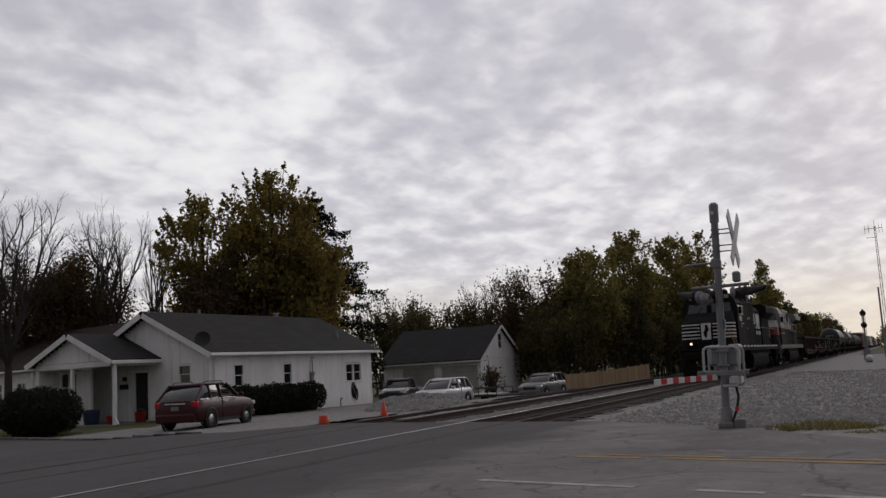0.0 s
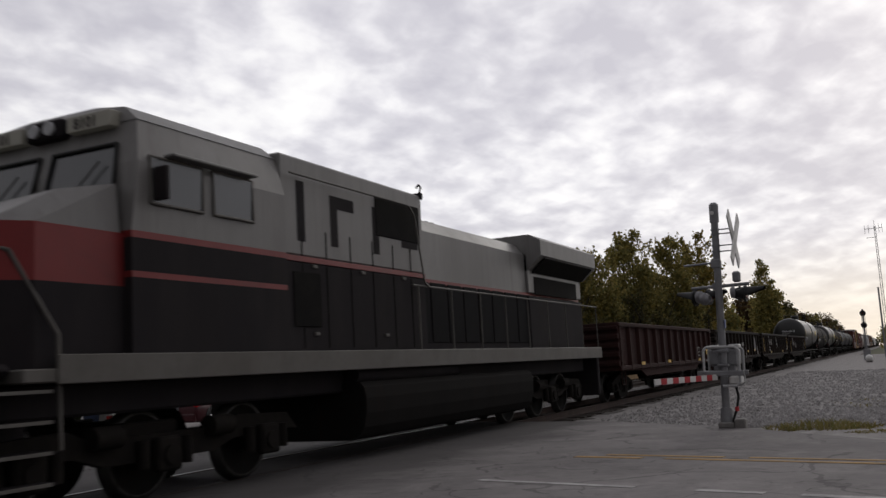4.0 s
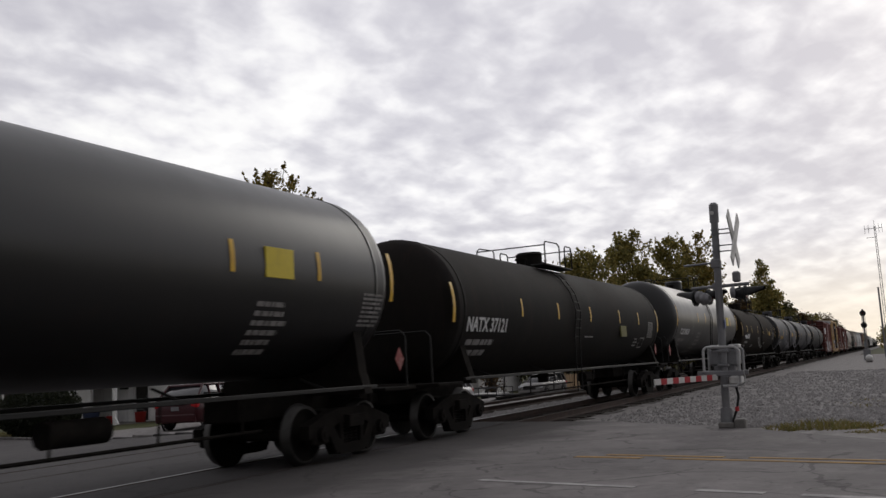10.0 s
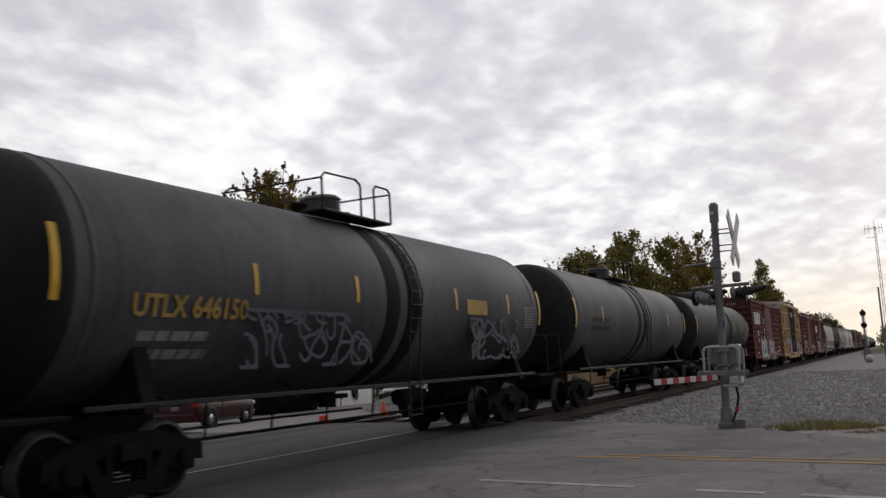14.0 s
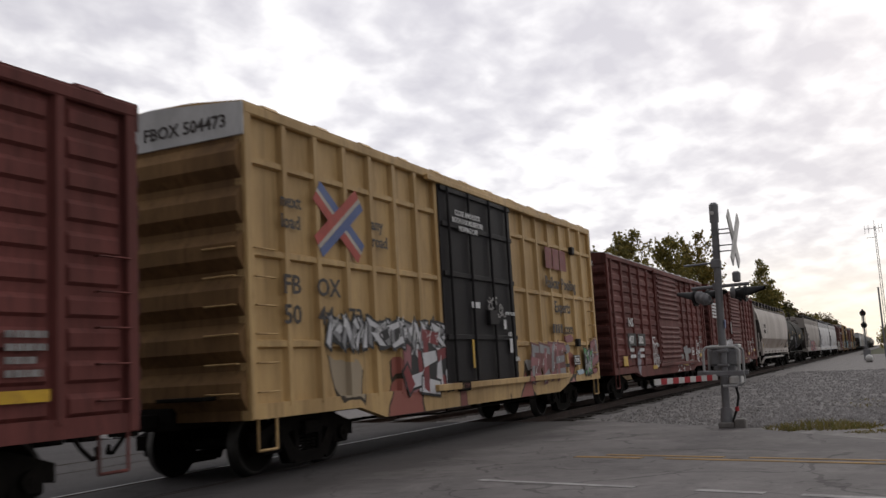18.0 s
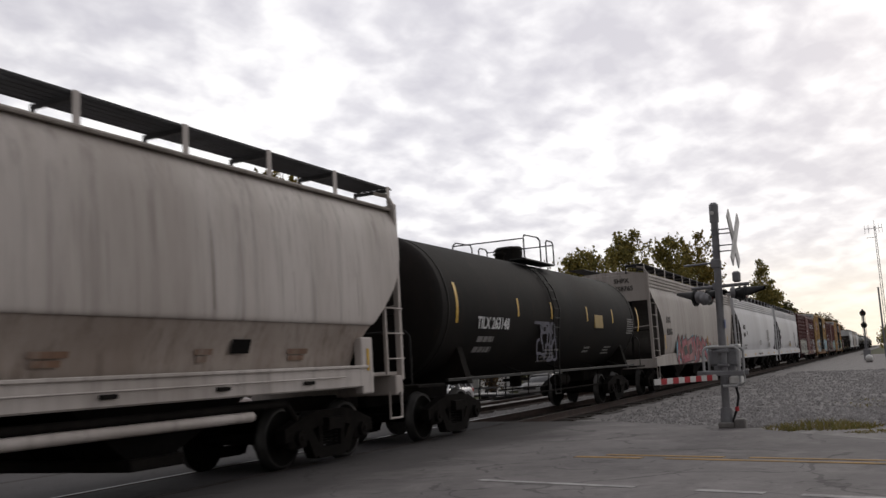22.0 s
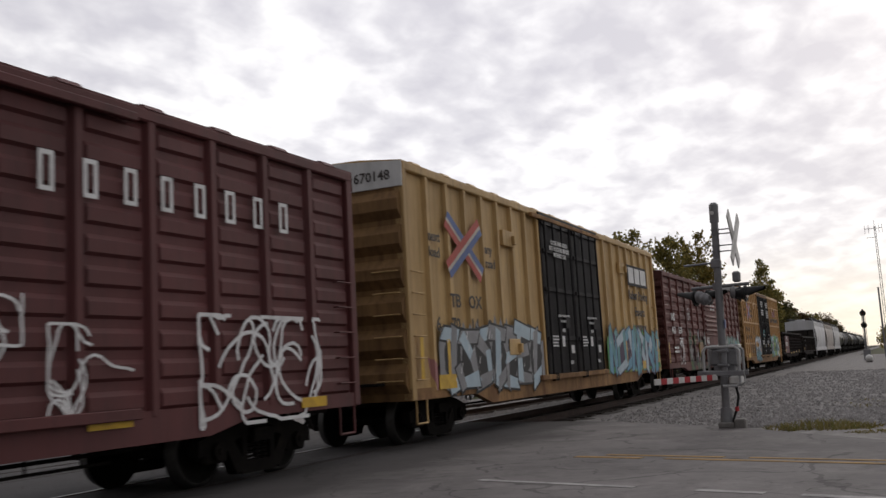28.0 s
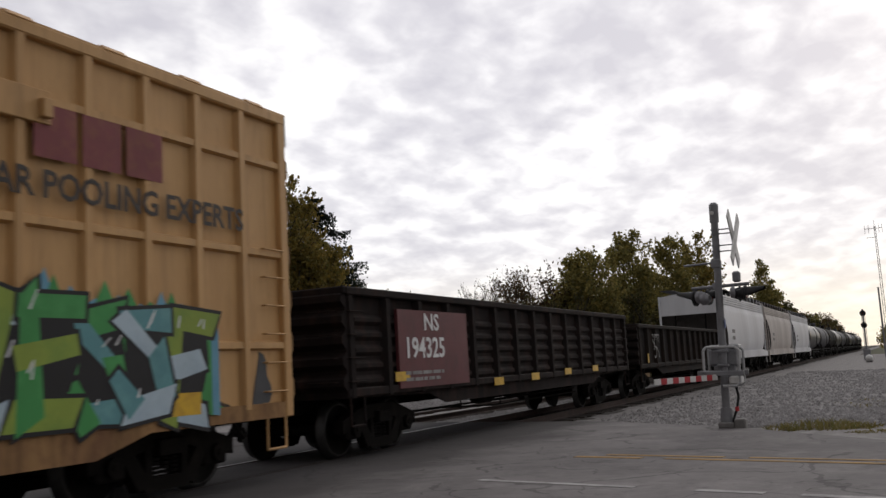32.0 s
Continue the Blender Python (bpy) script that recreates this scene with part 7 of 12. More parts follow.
M_X_BLUE = paint("mark_blue", (0.09, 0.13, 0.30), (0.11, 0.15, 0.28), rough=0.6, scale=5.0, bump=0)
M_X_WHITE = paint("mark_white", (0.48, 0.44, 0.38), rough=0.6, bump=0)
M_LOAD = paint("scrap_load", (0.030, 0.026, 0.023), (0.05, 0.04, 0.034), rough=0.95, scale=6.0, bump=0.6, fine=14.0)
M_HANDRAIL_BLACK = paint("black_handrail", (0.009, 0.009, 0.009), rough=0.6, bump=0)

TRAIN = []          # (thing, place along the train)
WHEELS = {}         # wheelsets by their place in the truck


def wheelset_geo(r):
    g = Geo()
    g.cyl((-0.80, 0, 0), (0.80, 0, 0), 0.085, n=10)
    for s in (-1, 1):
        prof = [(0.66, r + 0.025), (0.695, r + 0.025), (0.70, r), (0.805, r - 0.012), (0.805, r - 0.06)]
        v, n = [], 28
        for x, rr in prof:
            for i in range(n):
                t = 2 * math.pi * i / n
                v.append((s * x, rr * math.sin(t), rr * math.cos(t)))
        f = [(k * n + i, k * n + (i + 1) % n, (k + 1) * n + (i + 1) % n, (k + 1) * n + i) for k in range(len(prof) - 1) for i in range(n)]
        g.add(v, f, 1, True)
        # dished plate with a raised hub
        plate = [(0.805, r - 0.06), (0.765, r - 0.11), (0.735, 0.22), (0.775, 0.15), (0.83, 0.13), (0.83, 0.0)]
        v = []
        for x, rr in plate:
            for i in range(n):
                t = 2 * math.pi * i / n
                v.append((s * x, rr * math.sin(t), rr * math.cos(t)))
        f = [(k * n + i, k * n + (i + 1) % n, (k + 1) * n + (i + 1) % n, (k + 1) * n + i) for k in range(len(plate) - 1) for i in range(n)]
        g.add(v, f, 0, True)
        g.add([(s * 0.66, (r + 0.025) * math.sin(2 * math.pi * i / n), (r + 0.025) * math.cos(2 * math.pi * i / n)) for i in range(n)], [tuple(range(n))], 0)
        for k in range(3):
            t = 2 * math.pi * k / 3
            g.cyl((s * 0.83, 0.07 * math.sin(t), 0.07 * math.cos(t)), (s * 0.85, 0.07 * math.sin(t), 0.07 * math.cos(t)), 0.022, n=6)
    return g


def side_frame_geo(s):
    """Cast side frame: arched top member, diagonals, spring seat and pedestals over the bearings."""
    g = Geo()
    x0, x1 = (0.93, 1.10) if s > 0 else (-1.10, -0.93)
    top = [(-1.22, 0.60), (-0.78, 0.74), (-0.42, 0.82), (0.42, 0.82), (0.78, 0.74), (1.22, 0.60), (1.22, 0.40), (0.62, 0.52), (0.36, 0.60), (-0.36, 0.60), (-0.62, 0.52), (-1.22, 0.40)]
    g.prism(top, "x", x0, x1)
    for m in (-1, 1):
        g.prism([(m * 0.74, 0.56), (m * 0.54, 0.58), (m * 0.28, 0.24), (m * 0.46, 0.12)], "x", x0, x1)
        g.prism([(m * 0.36, 0.66), (m * 0.26, 0.66), (m * 0.24, 0.22), (m * 0.34, 0.22)], "x", x0, x1)
        g.box(x0, x1, m * 0.88 - 0.22, m * 0.88 + 0.22, 0.30, 0.62, 0.03)
        xo = x1 if s > 0 else x0
        g.cyl((xo - s * 0.05, m * 0.88, 0.457), (xo + s * 0.07, m * 0.88, 0.457), 0.115, n=14)
        g.cyl((xo + s * 0.07, m * 0.88, 0.457), (xo + s * 0.09, m * 0.88, 0.457), 0.05, n=8)
    g.prism([(-0.48, 0.27), (0.48, 0.27), (0.36, 0.11), (-0.36, 0.11)], "x", x0, x1)
    return g


def spring_geo(s):
    g = Geo()
    for k in (-0.15, 0.0, 0.15):
        for j in range(5):
            z = 0.25 + j * 0.052
            g.cyl((s * 1.03, k, z), (s * 1.03, k, z + 0.03), 0.062, n=8)
    return g


def add_truck(car, y):
    if "truck" not in SHARED:
        g = Geo()
        g.prism([(-1.20, 0.52), (-0.6, 0.46), (0.6, 0.46), (1.20, 0.52), (1.20, 0.70), (0.5, 0.80), (-0.5, 0.80), (-1.20, 0.70)], "y", -0.22, 0.22)
        g.cyl((0, 0, 0.78), (0, 0, 0.92), 0.2, n=12)
        g.box(-0.95, 0.95, -0.42, -0.36, 0.34, 0.42)
        g.box(-0.95, 0.95, 0.36, 0.42, 0.34, 0.42)
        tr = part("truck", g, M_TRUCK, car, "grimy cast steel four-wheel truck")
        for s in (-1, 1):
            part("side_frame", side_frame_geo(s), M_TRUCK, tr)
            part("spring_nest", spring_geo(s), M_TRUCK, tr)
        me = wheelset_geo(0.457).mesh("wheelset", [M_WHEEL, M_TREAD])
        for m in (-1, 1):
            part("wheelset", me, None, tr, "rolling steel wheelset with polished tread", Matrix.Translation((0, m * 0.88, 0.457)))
        SHARED["truck"] = tr
    else:
        tr = copy_thing(SHARED["truck"], Matrix.Identity(4))
        tr.parent = car
    tr.matrix_basis = Matrix.Translation((0, y, 0))
    for o in tr.children:
        if o.name.startswith("wheelset"):
            WHEELS.setdefault(("freight", round(o.matrix_basis.translation.y, 2)), []).append(o)
    return tr


def add_couplers(car, half, z=0.86):
    """half: from the car's middle to the coupling faces."""
    def make():
        g = Geo()
        g.box(-0.09, 0.09, -0.95, -0.18, -0.09, 0.09, 0.015)
        g.prism([(-0.16, -0.20), (0.15, -0.20), (0.20, -0.02), (0.10, 0.06), (0.02, 0.0), (-0.10, 0.04), (-0.20, -0.04)], "z", -0.15, 0.15)
        g.tube([(0.32, -0.55, -0.02), (0.34, -0.40, -0.22), (0.28, -0.18, -0.36), (0.16, 0.02, -0.34), (0.05, 0.10, -0.25)], 0.028, 6)
        return g
    me = shared(("coupler",), make, M_TRUCK)
    part("coupler", me, None, car, "", Matrix.Translation((0, half - 0.03, z)))
    part("coupler", me, None, car, "", Matrix.Translation((0, -half + 0.03, z)) @ Matrix.Rotation(math.pi, 4, "Z"))


def rungs(car, n, y0, y1, x, z0, step, material, name="ladder_rung"):
    def make():
        g = Geo()
        w = y1 - y0
        g.tube([(-0.05, -w / 2, 0), (0.02, -w / 2, 0), (0.02, w / 2, 0), (-0.05, w / 2, 0)], 0.013, 5)
        return g
    me = shared((name, round(y1 - y0, 2), material.name), make, material)
    for i in range(n):
        part(name, me, None, car, "", Matrix.Translation((x, (y0 + y1) / 2, z0 + i * step)))


def end_rungs(car, n, x0, x1, y, z0, step, material):
    def make():
        g = Geo()
        w = x1 - x0
        g.tube([(-w / 2, 0.05, 0), (-w / 2, -0.02, 0), (w / 2, -0.02, 0), (w / 2, 0.05, 0)], 0.013, 5)
        return g
    me = shared(("end_rung", round(x1 - x0, 2), material.name), make, material)
    for i in range(n):
        part("ladder_rung", me, None, car, "", Matrix.Translation(((x0 + x1) / 2, y, z0 + i * step)))


def stirrup(car, y, x, material, zt=0.85):
    me = shared(("sill_step", material.name), lambda: Geo().tube([(0, -0.2, 0), (0, -0.2, -0.42), (0, 0.2, -0.42), (0, 0.2, 0)], 0.02, 5), material)
    part("sill_step", me, None, car, "", Matrix.Translation((x, y, zt)))


def brake_gear(car, half):
    g = Geo()
    g.cyl((0.55, -1.3, 0.72), (0.55, -0.6, 0.72), 0.2, n=12)
    g.cyl((0.5, 0.6, 0.75), (0.5, 1.8, 0.75), 0.17, n=12)
    g.box(0.3, 0.6, -0.25, 0.15, 0.6, 0.9, 0.02)
    part("brake_cylinder", g, M_TRUCK, car)
    g = Geo()
    g.tube([(1.1, -half * 0.55, 0.62), (1.1, -1.6, 0.50), (1.1, half * 0.5, 0.52)], 0.02, 5)
    g.tube([(0.8, -half * 0.62, 0.58), (0.75, half * 0.62, 0.60)], 0.025, 5)
    for k in (-0.4, -0.15, 0.12, 0.38):
        g.tube([(1.1, half * k, 0.52), (1.1, half * k, 0.86)], 0.016, 5)
    part("brake_rod", g, M_TRUCK, car)


def centre_sill(car, half, z0=0.72, z1=1.02):
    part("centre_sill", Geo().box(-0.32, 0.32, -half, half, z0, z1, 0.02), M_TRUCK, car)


def corrugated_end(w, z0, z1, ribs, y, sgn, depth=0.09):
    """End wall pressed with horizontal dart ribs; sgn: which way it faces."""
    step = (z1 - z0 - 0.1) / ribs
    poly = [(y - sgn * 0.05, z0), (y, z0)]
    for i in range(ribs):
        zc = z0 + 0.08 + (i + 0.5) * step
        poly += [(y, zc - step * 0.42), (y + sgn * depth, zc - step * 0.16), (y + sgn * depth, zc + step * 0.16), (y, zc + step * 0.42)]
    poly += [(y, z1), (y - sgn * 0.05, z1)]
    return Geo().prism(poly, "x", -w, w)


def begin_car(name, label, category, u0, u1, group):
    car = thing(name, label, category, group)
    uc = (u0 + u1) / 2
    car.matrix_basis = pose(0, uc, 0)
    TRAIN.append((car, uc))
    return car, (u1 - u0) / 2


def boxcar(label, u0, u1, body, door_mat, door, eave, ridge, posts_l, posts_r, door_style="ribbed", deep=False, rails=(), end_mat=None, end_panel=None,
           roof_mat=None, beads=9, zbot=0.86, sill_mid=0.70, group="brown boxcars", lower=None, double_door=False, sill_mat=None, ladder_mat=None, narrow=0.0):
    """Boxcar with outside posts. door: (near edge, far edge) along the train."""
    car, h = begin_car("boxcar", label, "boxcar", u0, u1, group)
    uc = (u0 + u1) / 2
    d0, d1 = door[0] - uc, door[1] - uc
    lower = lower or body
    sill_mat, ladder_mat = sill_mat or lower, ladder_mat or body
    xp, xs = 1.57, 1.49                           # face of the posts and of the sheets
    part("body", Geo().box(-xs, xs - 0.03, -h + 0.06, h - 0.06, zbot + 0.12, eave - 0.02), lower, car)
    # sheets between the posts, with pressed beads
    zs0, zs1 = zbot + 0.16, eave - 0.14

    def sheet(w):
        if not beads:
            return Geo().prism([(0, zs0), (0.03, zs0), (0.03, zs1), (0, zs1)], "y", -w / 2, w / 2)
        st, q = (zs1 - zs0) / (beads + 1), w / 2 - 0.11
        rows = [(zs0, 0.0), (zs0, 0.03)]
        for i in range(beads + 1):
            z = zs0 + (i + 0.5) * st
            rows += [(z - st * 0.36, 0.03), (z - st * 0.25, 0.072), (z + st * 0.17, 0.072), (z + st * 0.34, 0.03)]
        rows += [(zs1, 0.03), (zs1, 0.0)]
        cols = [(-w / 2, 0), (-q, 0), (-q + 0.035, 1), (q - 0.035, 1), (q, 0), (w / 2, 0)]
        g = Geo()
        g.add([(x if k else min(x, 0.03), y, z) for z, x in rows for y, k in cols],
              [(r * 6 + c, r * 6 + c + 1, r * 6 + c + 7, r * 6 + c + 6) for r in range(len(rows) - 1) for c in range(5)])
        return g

    def post(w=0.12):
        g = Geo()
        g.prism([(xs - 0.01, -w / 2 - 0.03), (xp, -w / 2 + 0.01), (xp, w / 2 - 0.01), (xs - 0.01, w / 2 + 0.03)], "z", zs0 - 0.02, zs1 + 0.02)
        return g

    for a, b, n in ((-h + 0.10, d0, posts_l), (d1, h - 0.10, posts_r)):
        # the bay at the car's end may be a narrow one
        inner = [k / n for k in range(n + 1)] if narrow else [k / (n + 1) for k in range(n + 2)]
        lo, hi = (a + narrow, b) if a < 0 and b < 0 else (a, b - narrow)
        cuts = [lo + (hi - lo) * k for k in inner]
        if narrow:
            cuts = [a] + cuts if a < 0 and b < 0 else cuts + [b]
        for y0, y1 in zip(cuts, cuts[1:]):
            g = sheet(y1 - y0)
            g.v = [(x + xs - 0.03, y + (y0 + y1) / 2, z) for x, y, z in g.v]
            part("side_sheet", g, lower, car)
        for y0 in cuts[1:-1]:
            g = post()
            g.v = [(x, y + y0, z) for x, y, z in g.v]
            part("side_post", g, lower, car)
        for zr in rails:
            part("side_rail", Geo().prism([(xs - 0.01, zr - 0.07), (xp - 0.012, zr - 0.04), (xp - 0.012, zr + 0.04), (xs - 0.01, zr + 0.07)], "y", a + 0.05, b - 0.05), lower, car)
    for y in (-h + 0.08, h - 0.08):
        part("corner_post", Geo().box(xs - 0.1, xp + 0.005, y - 0.08, y + 0.08, zbot, eave, 0.015), body, car)
    for y in (d0, d1):
        part("door_post", Geo().box(xs - 0.05, xp + 0.004, y - 0.07, y + 0.07, zs0 - 0.05, zs1 + 0.05, 0.01), body, car)
    part("top_chord", Geo().box(xs - 0.08, xp + 0.012, -h, h, eave - 0.15, eave, 0.02), body, car)
    # side sill, deeper between the trucks
    t0, t1 = -h + 3.0, h - 3.0
    g = Geo().prism([(-h, zbot), (t0 - 0.3, zbot), (t0 + 0.5, sill_mid), (t1 - 0.5, sill_mid), (t1 + 0.3, zbot), (h, zbot), (h, zbot + 0.2), (-h, zbot + 0.2)], "x", xs - 0.06, xp - 0.01)
    part("side_sill", g, sill_mat, car)
    # roof with cross ribs
    rm = roof_mat or body
    g = Geo().prism([(-xp, eave - 0.03), (xp, eave - 0.03), (xp, eave + 0.015), (0.7, ridge - 0.02), (0, ridge), (-0.7, ridge - 0.02), (-xp, eave + 0.015)], "y", -h - 0.02, h + 0.02)
    part("roof", g, rm, car)
    n = int(2 * h / 1.22)
    rib = shared(("roof_rib", eave, ridge, rm.name), lambda: Geo().prism([(-xp - 0.01, eave + 0.005), (xp + 0.01, eave + 0.005), (xp - 0.06, eave + 0.07), (0, ridge + 0.05), (-xp + 0.06, eave + 0.07)], "y", -0.16, 0.16), rm)
    for i in range(n):
        part("roof_rib", rib, None, car, "", Matrix.Translation((0, -h + (i + 0.5) * 2 * h / n, 0)))
    # ends
    em = end_mat or (M_END_GRIMY if beads else body)
    zt = eave - 0.45 if end_panel else eave - 0.3
    for y, sgn in ((-h, -1), (h, 1)):
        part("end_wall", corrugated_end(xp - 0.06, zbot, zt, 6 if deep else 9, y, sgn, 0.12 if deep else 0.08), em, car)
        g = Geo().prism([(-xp, zt), (xp, zt), (xp, eave), (0, ridge), (-xp, eave)], "y", min(y, y + sgn * 0.03), max(y, y + sgn * 0.03))
        part("end_gable", g, end_panel or em, car)
    # doors
    leaves = [(d0, (d0 + d1) / 2), ((d0 + d1) / 2, d1)] if double_door else [(d0, d1)]
    for a, b in leaves:
        dg = Geo().box(xs, xp + 0.03, a + 0.05, b - 0.05, zs0 + 0.08, zs1 - 0.05, 0.015)
        dr = part("door", dg, door_mat, car, "black sliding plug door" if double_door else "")
        xf = xp + 0.03
        if door_style == "ribbed":
            st = (zs1 - zs0 - 0.3) / 17
            for i in range(17):
                z = zs0 + 0.2 + i * st
                if 6 < i < 8:
                    continue
                part("door_rib", Geo().prism([(xf, z), (xf + 0.045, z + st * 0.25), (xf + 0.045, z + st * 0.45), (xf, z + st * 0.7)], "y", a + 0.14, b - 0.12), door_mat, dr)
        elif door_style == "pressed":
            for z in (zs0 + 0.20, zs0 + 1.16, zs0 + 2.28, zs1 - 0.12):
                part("door_rail", Geo().box(xf, xf + 0.04, a + 0.08, b - 0.08, z - 0.035, z + 0.025, 0.01), door_mat, dr)
            for z in (1.36, 1.57, 1.78, 1.99, 2.46, 2.68, 2.90, 3.12):
                part("door_rib", Geo().prism([(xf, zs0 + z - 0.06), (xf + 0.045, zs0 + z - 0.03), (xf + 0.045, zs0 + z + 0.02), (xf, zs0 + z + 0.07)], "y", a + 0.16, b - 0.16), door_mat, dr)
        elif door_style == "panelled":
            for z in (zs0 + 0.75, zs0 + 1.55, zs0 + 2.35, zs1 - 0.18):
                part("door_rail", Geo().box(xf, xf + 0.04, a + 0.1, b - 0.1, z - 0.05, z + 0.03, 0.01), door_mat, dr)
        else:
            w = b - a
            for k in (0.10, 0.36, 0.64, 0.90):
                part("locking_bar", Geo().cyl((xf + 0.05, a + k * w, zs0 + 0.1), (xf + 0.05, a + k * w, zs1 - 0.08), 0.03, n=8), door_mat, dr)
            for z in (zs0 + 0.95, zs0 + 2.15, zs0 + 3.1, zs1 - 0.12):
                part("door_rail", Geo().box(xf, xf + 0.045, a + 0.10, b - 0.10, z - 0.06, z + 0.04, 0.01), door_mat, dr)
            part("door_handle", Geo().box(xf, xf + 0.09, a + 0.55 * w, a + 0.66 * w, zs0 + 1.2, zs0 + 1.5, 0.01), door_mat, dr)
            part("door_roller", Geo().box(xf - 0.06, xf + 0.06, a + 0.14 * w, a + 0.26 * w, zs0 - 0.08, zs0 + 0.12, 0.02), M_TRUCK, dr)
    for z, t in ((zs0 + 0.02, 0.06), (zs1 - 0.02, 0.05)):
        part("door_track", Geo().box(xp, xp + 0.09, d0 - (d1 - d0) * 0.12, d1 + (d1 - d0) * 0.85 * (0 if double_door else 1) + 0.2, z - t, z + t, 0.01), sill_mat, car)
    if double_door:
        part("door_header", Geo().box(xp, xp + 0.06, d0 - 0.04, d1 + 0.04, eave - 0.22, eave - 0.03, 0.012), door_mat, car)
    # ladders, steps, running gear
    for y in (-h + 0.14, h - 0.58):
        rungs(car, 6 if deep else 5, y, y + 0.44, xp, zbot + 0.35, 0.38, ladder_mat)
        stirrup(car, y + 0.22, xp - 0.03, ladder_mat, zbot + 0.02)
    end_rungs(car, 6, xp - 0.62, xp - 0.12, -h - 0.13, zbot + 0.35, 0.38, ladder_mat)
    part("brake_platform", Geo().box(0.3, 1.1, -h - 0.38, -h - 0.08, zbot + 0.28, zbot + 0.33, 0.01), M_TRUCK, car)
    centre_sill(car, h + 0.1)
    brake_gear(car, h)
    for y in (-h + 1.95, h - 1.95):
        add_truck(car, y)
    add_couplers(car, h + 0.75)
    return car, h, uc


def reflectors(car, spots, x, w=0.46, t=0.10, upright=False):
    me = shared(("reflector", w, t, upright), lambda: Geo().box(0, 0.006, -w / 2, w / 2, -t / 2, t / 2), M_REFLECT)
    for y, z in spots:
        part("reflector", me, None, car, "", Matrix.Translation((x, y, z)))


def striped_mark(car, y, z, w, x, material, white_x=True):
    """Railway's mark: a block of white stripes running into two slanted letter-like blocks."""
    h = w * 0.25
    mark = part("painted_mark", Geo().prism([(y + w * 0.485, z - h / 2), (y + w * 0.665, z - h / 2), (y + w * 0.695, z + h / 2), (y + w * 0.515, z + h / 2)], "x", x, x + 0.004), material, car, "striped white painted emblem")
    part("mark_block", Geo().prism([(y + w * 0.755, z - h / 2), (y + w * 0.935, z - h / 2), (y + w * 0.965, z + h / 2), (y + w * 0.785, z + h / 2)], "x", x, x + 0.004), material, mark)
    for i in range(5):
        z0 = z - h / 2 + i * h / 4.8
        part("mark_stripe", Geo().box(x, x + 0.004, y, y + w * 0.46, z0, z0 + h * 0.14), material, mark)
    return mark


def block_letters(car, n, y, z, cap, pitch, x, material, slope=0.0):
    """Name painted on the side, drawn as plain upright blocks."""
    for i in range(n):
        g = Geo()
        a = y + i * pitch
        b, t = a + cap * 0.46, cap * 0.12
        g.prism([(a, z), (b, z), (b, z + t), (a, z + t)], "x", x, x + 0.004).prism([(a, z + cap - t), (b, z + cap - t), (b, z + cap), (a, z + cap)], "x", x, x + 0.004)
        g.prism([(a, z + t), (a + t, z + t), (a + t, z + cap - t), (a, z + cap - t)], "x", x, x + 0.004).prism([(b - t, z + t), (b, z + t), (b, z + cap - t), (b - t, z + cap - t)], "x", x, x + 0.004)
        part("letter_block", g, material, car)


def scribble(car, y, z, w, h, x, material, rng, n=9, t=0.022):
    """Loose spray-can line work."""
    g = Geo()
    n, t = int(n * 1.3), t * 0.7
    for _ in range(n):
        py, pz = y + rng.random() * w, z + rng.random() * h
        a = rng.random() * 6.28
        pts = []
        bend = rng.uniform(-0.55, 0.55)
        for _k in range(15):
            pts.append((py, pz))
            a += bend + rng.uniform(-0.35, 0.35)
            if _k % 5 == 4:
                bend = rng.uniform(-0.6, 0.6)
            py = min(max(py + math.cos(a) * min(w, h) * 0.10, y), y + w)
            pz = min(max(pz + math.sin(a) * h * 0.10, z), z + h)
        for p, q in zip(pts, pts[1:]):
            dy, dz = q[0] - p[0], q[1] - p[1]
            ln = math.hypot(dy, dz) or 1.0
            ny, nz_ = -dz / ln * t, dy / ln * t
            g.add([(x, p[0] + ny, p[1] + nz_), (x, q[0] + ny, q[1] + nz_), (x, q[0] - ny, q[1] - nz_), (x, p[0] - ny, p[1] - nz_)], [(0, 1, 2, 3)])
    return part("scribble_mark", g, material, car, "loose sprayed line scribble")


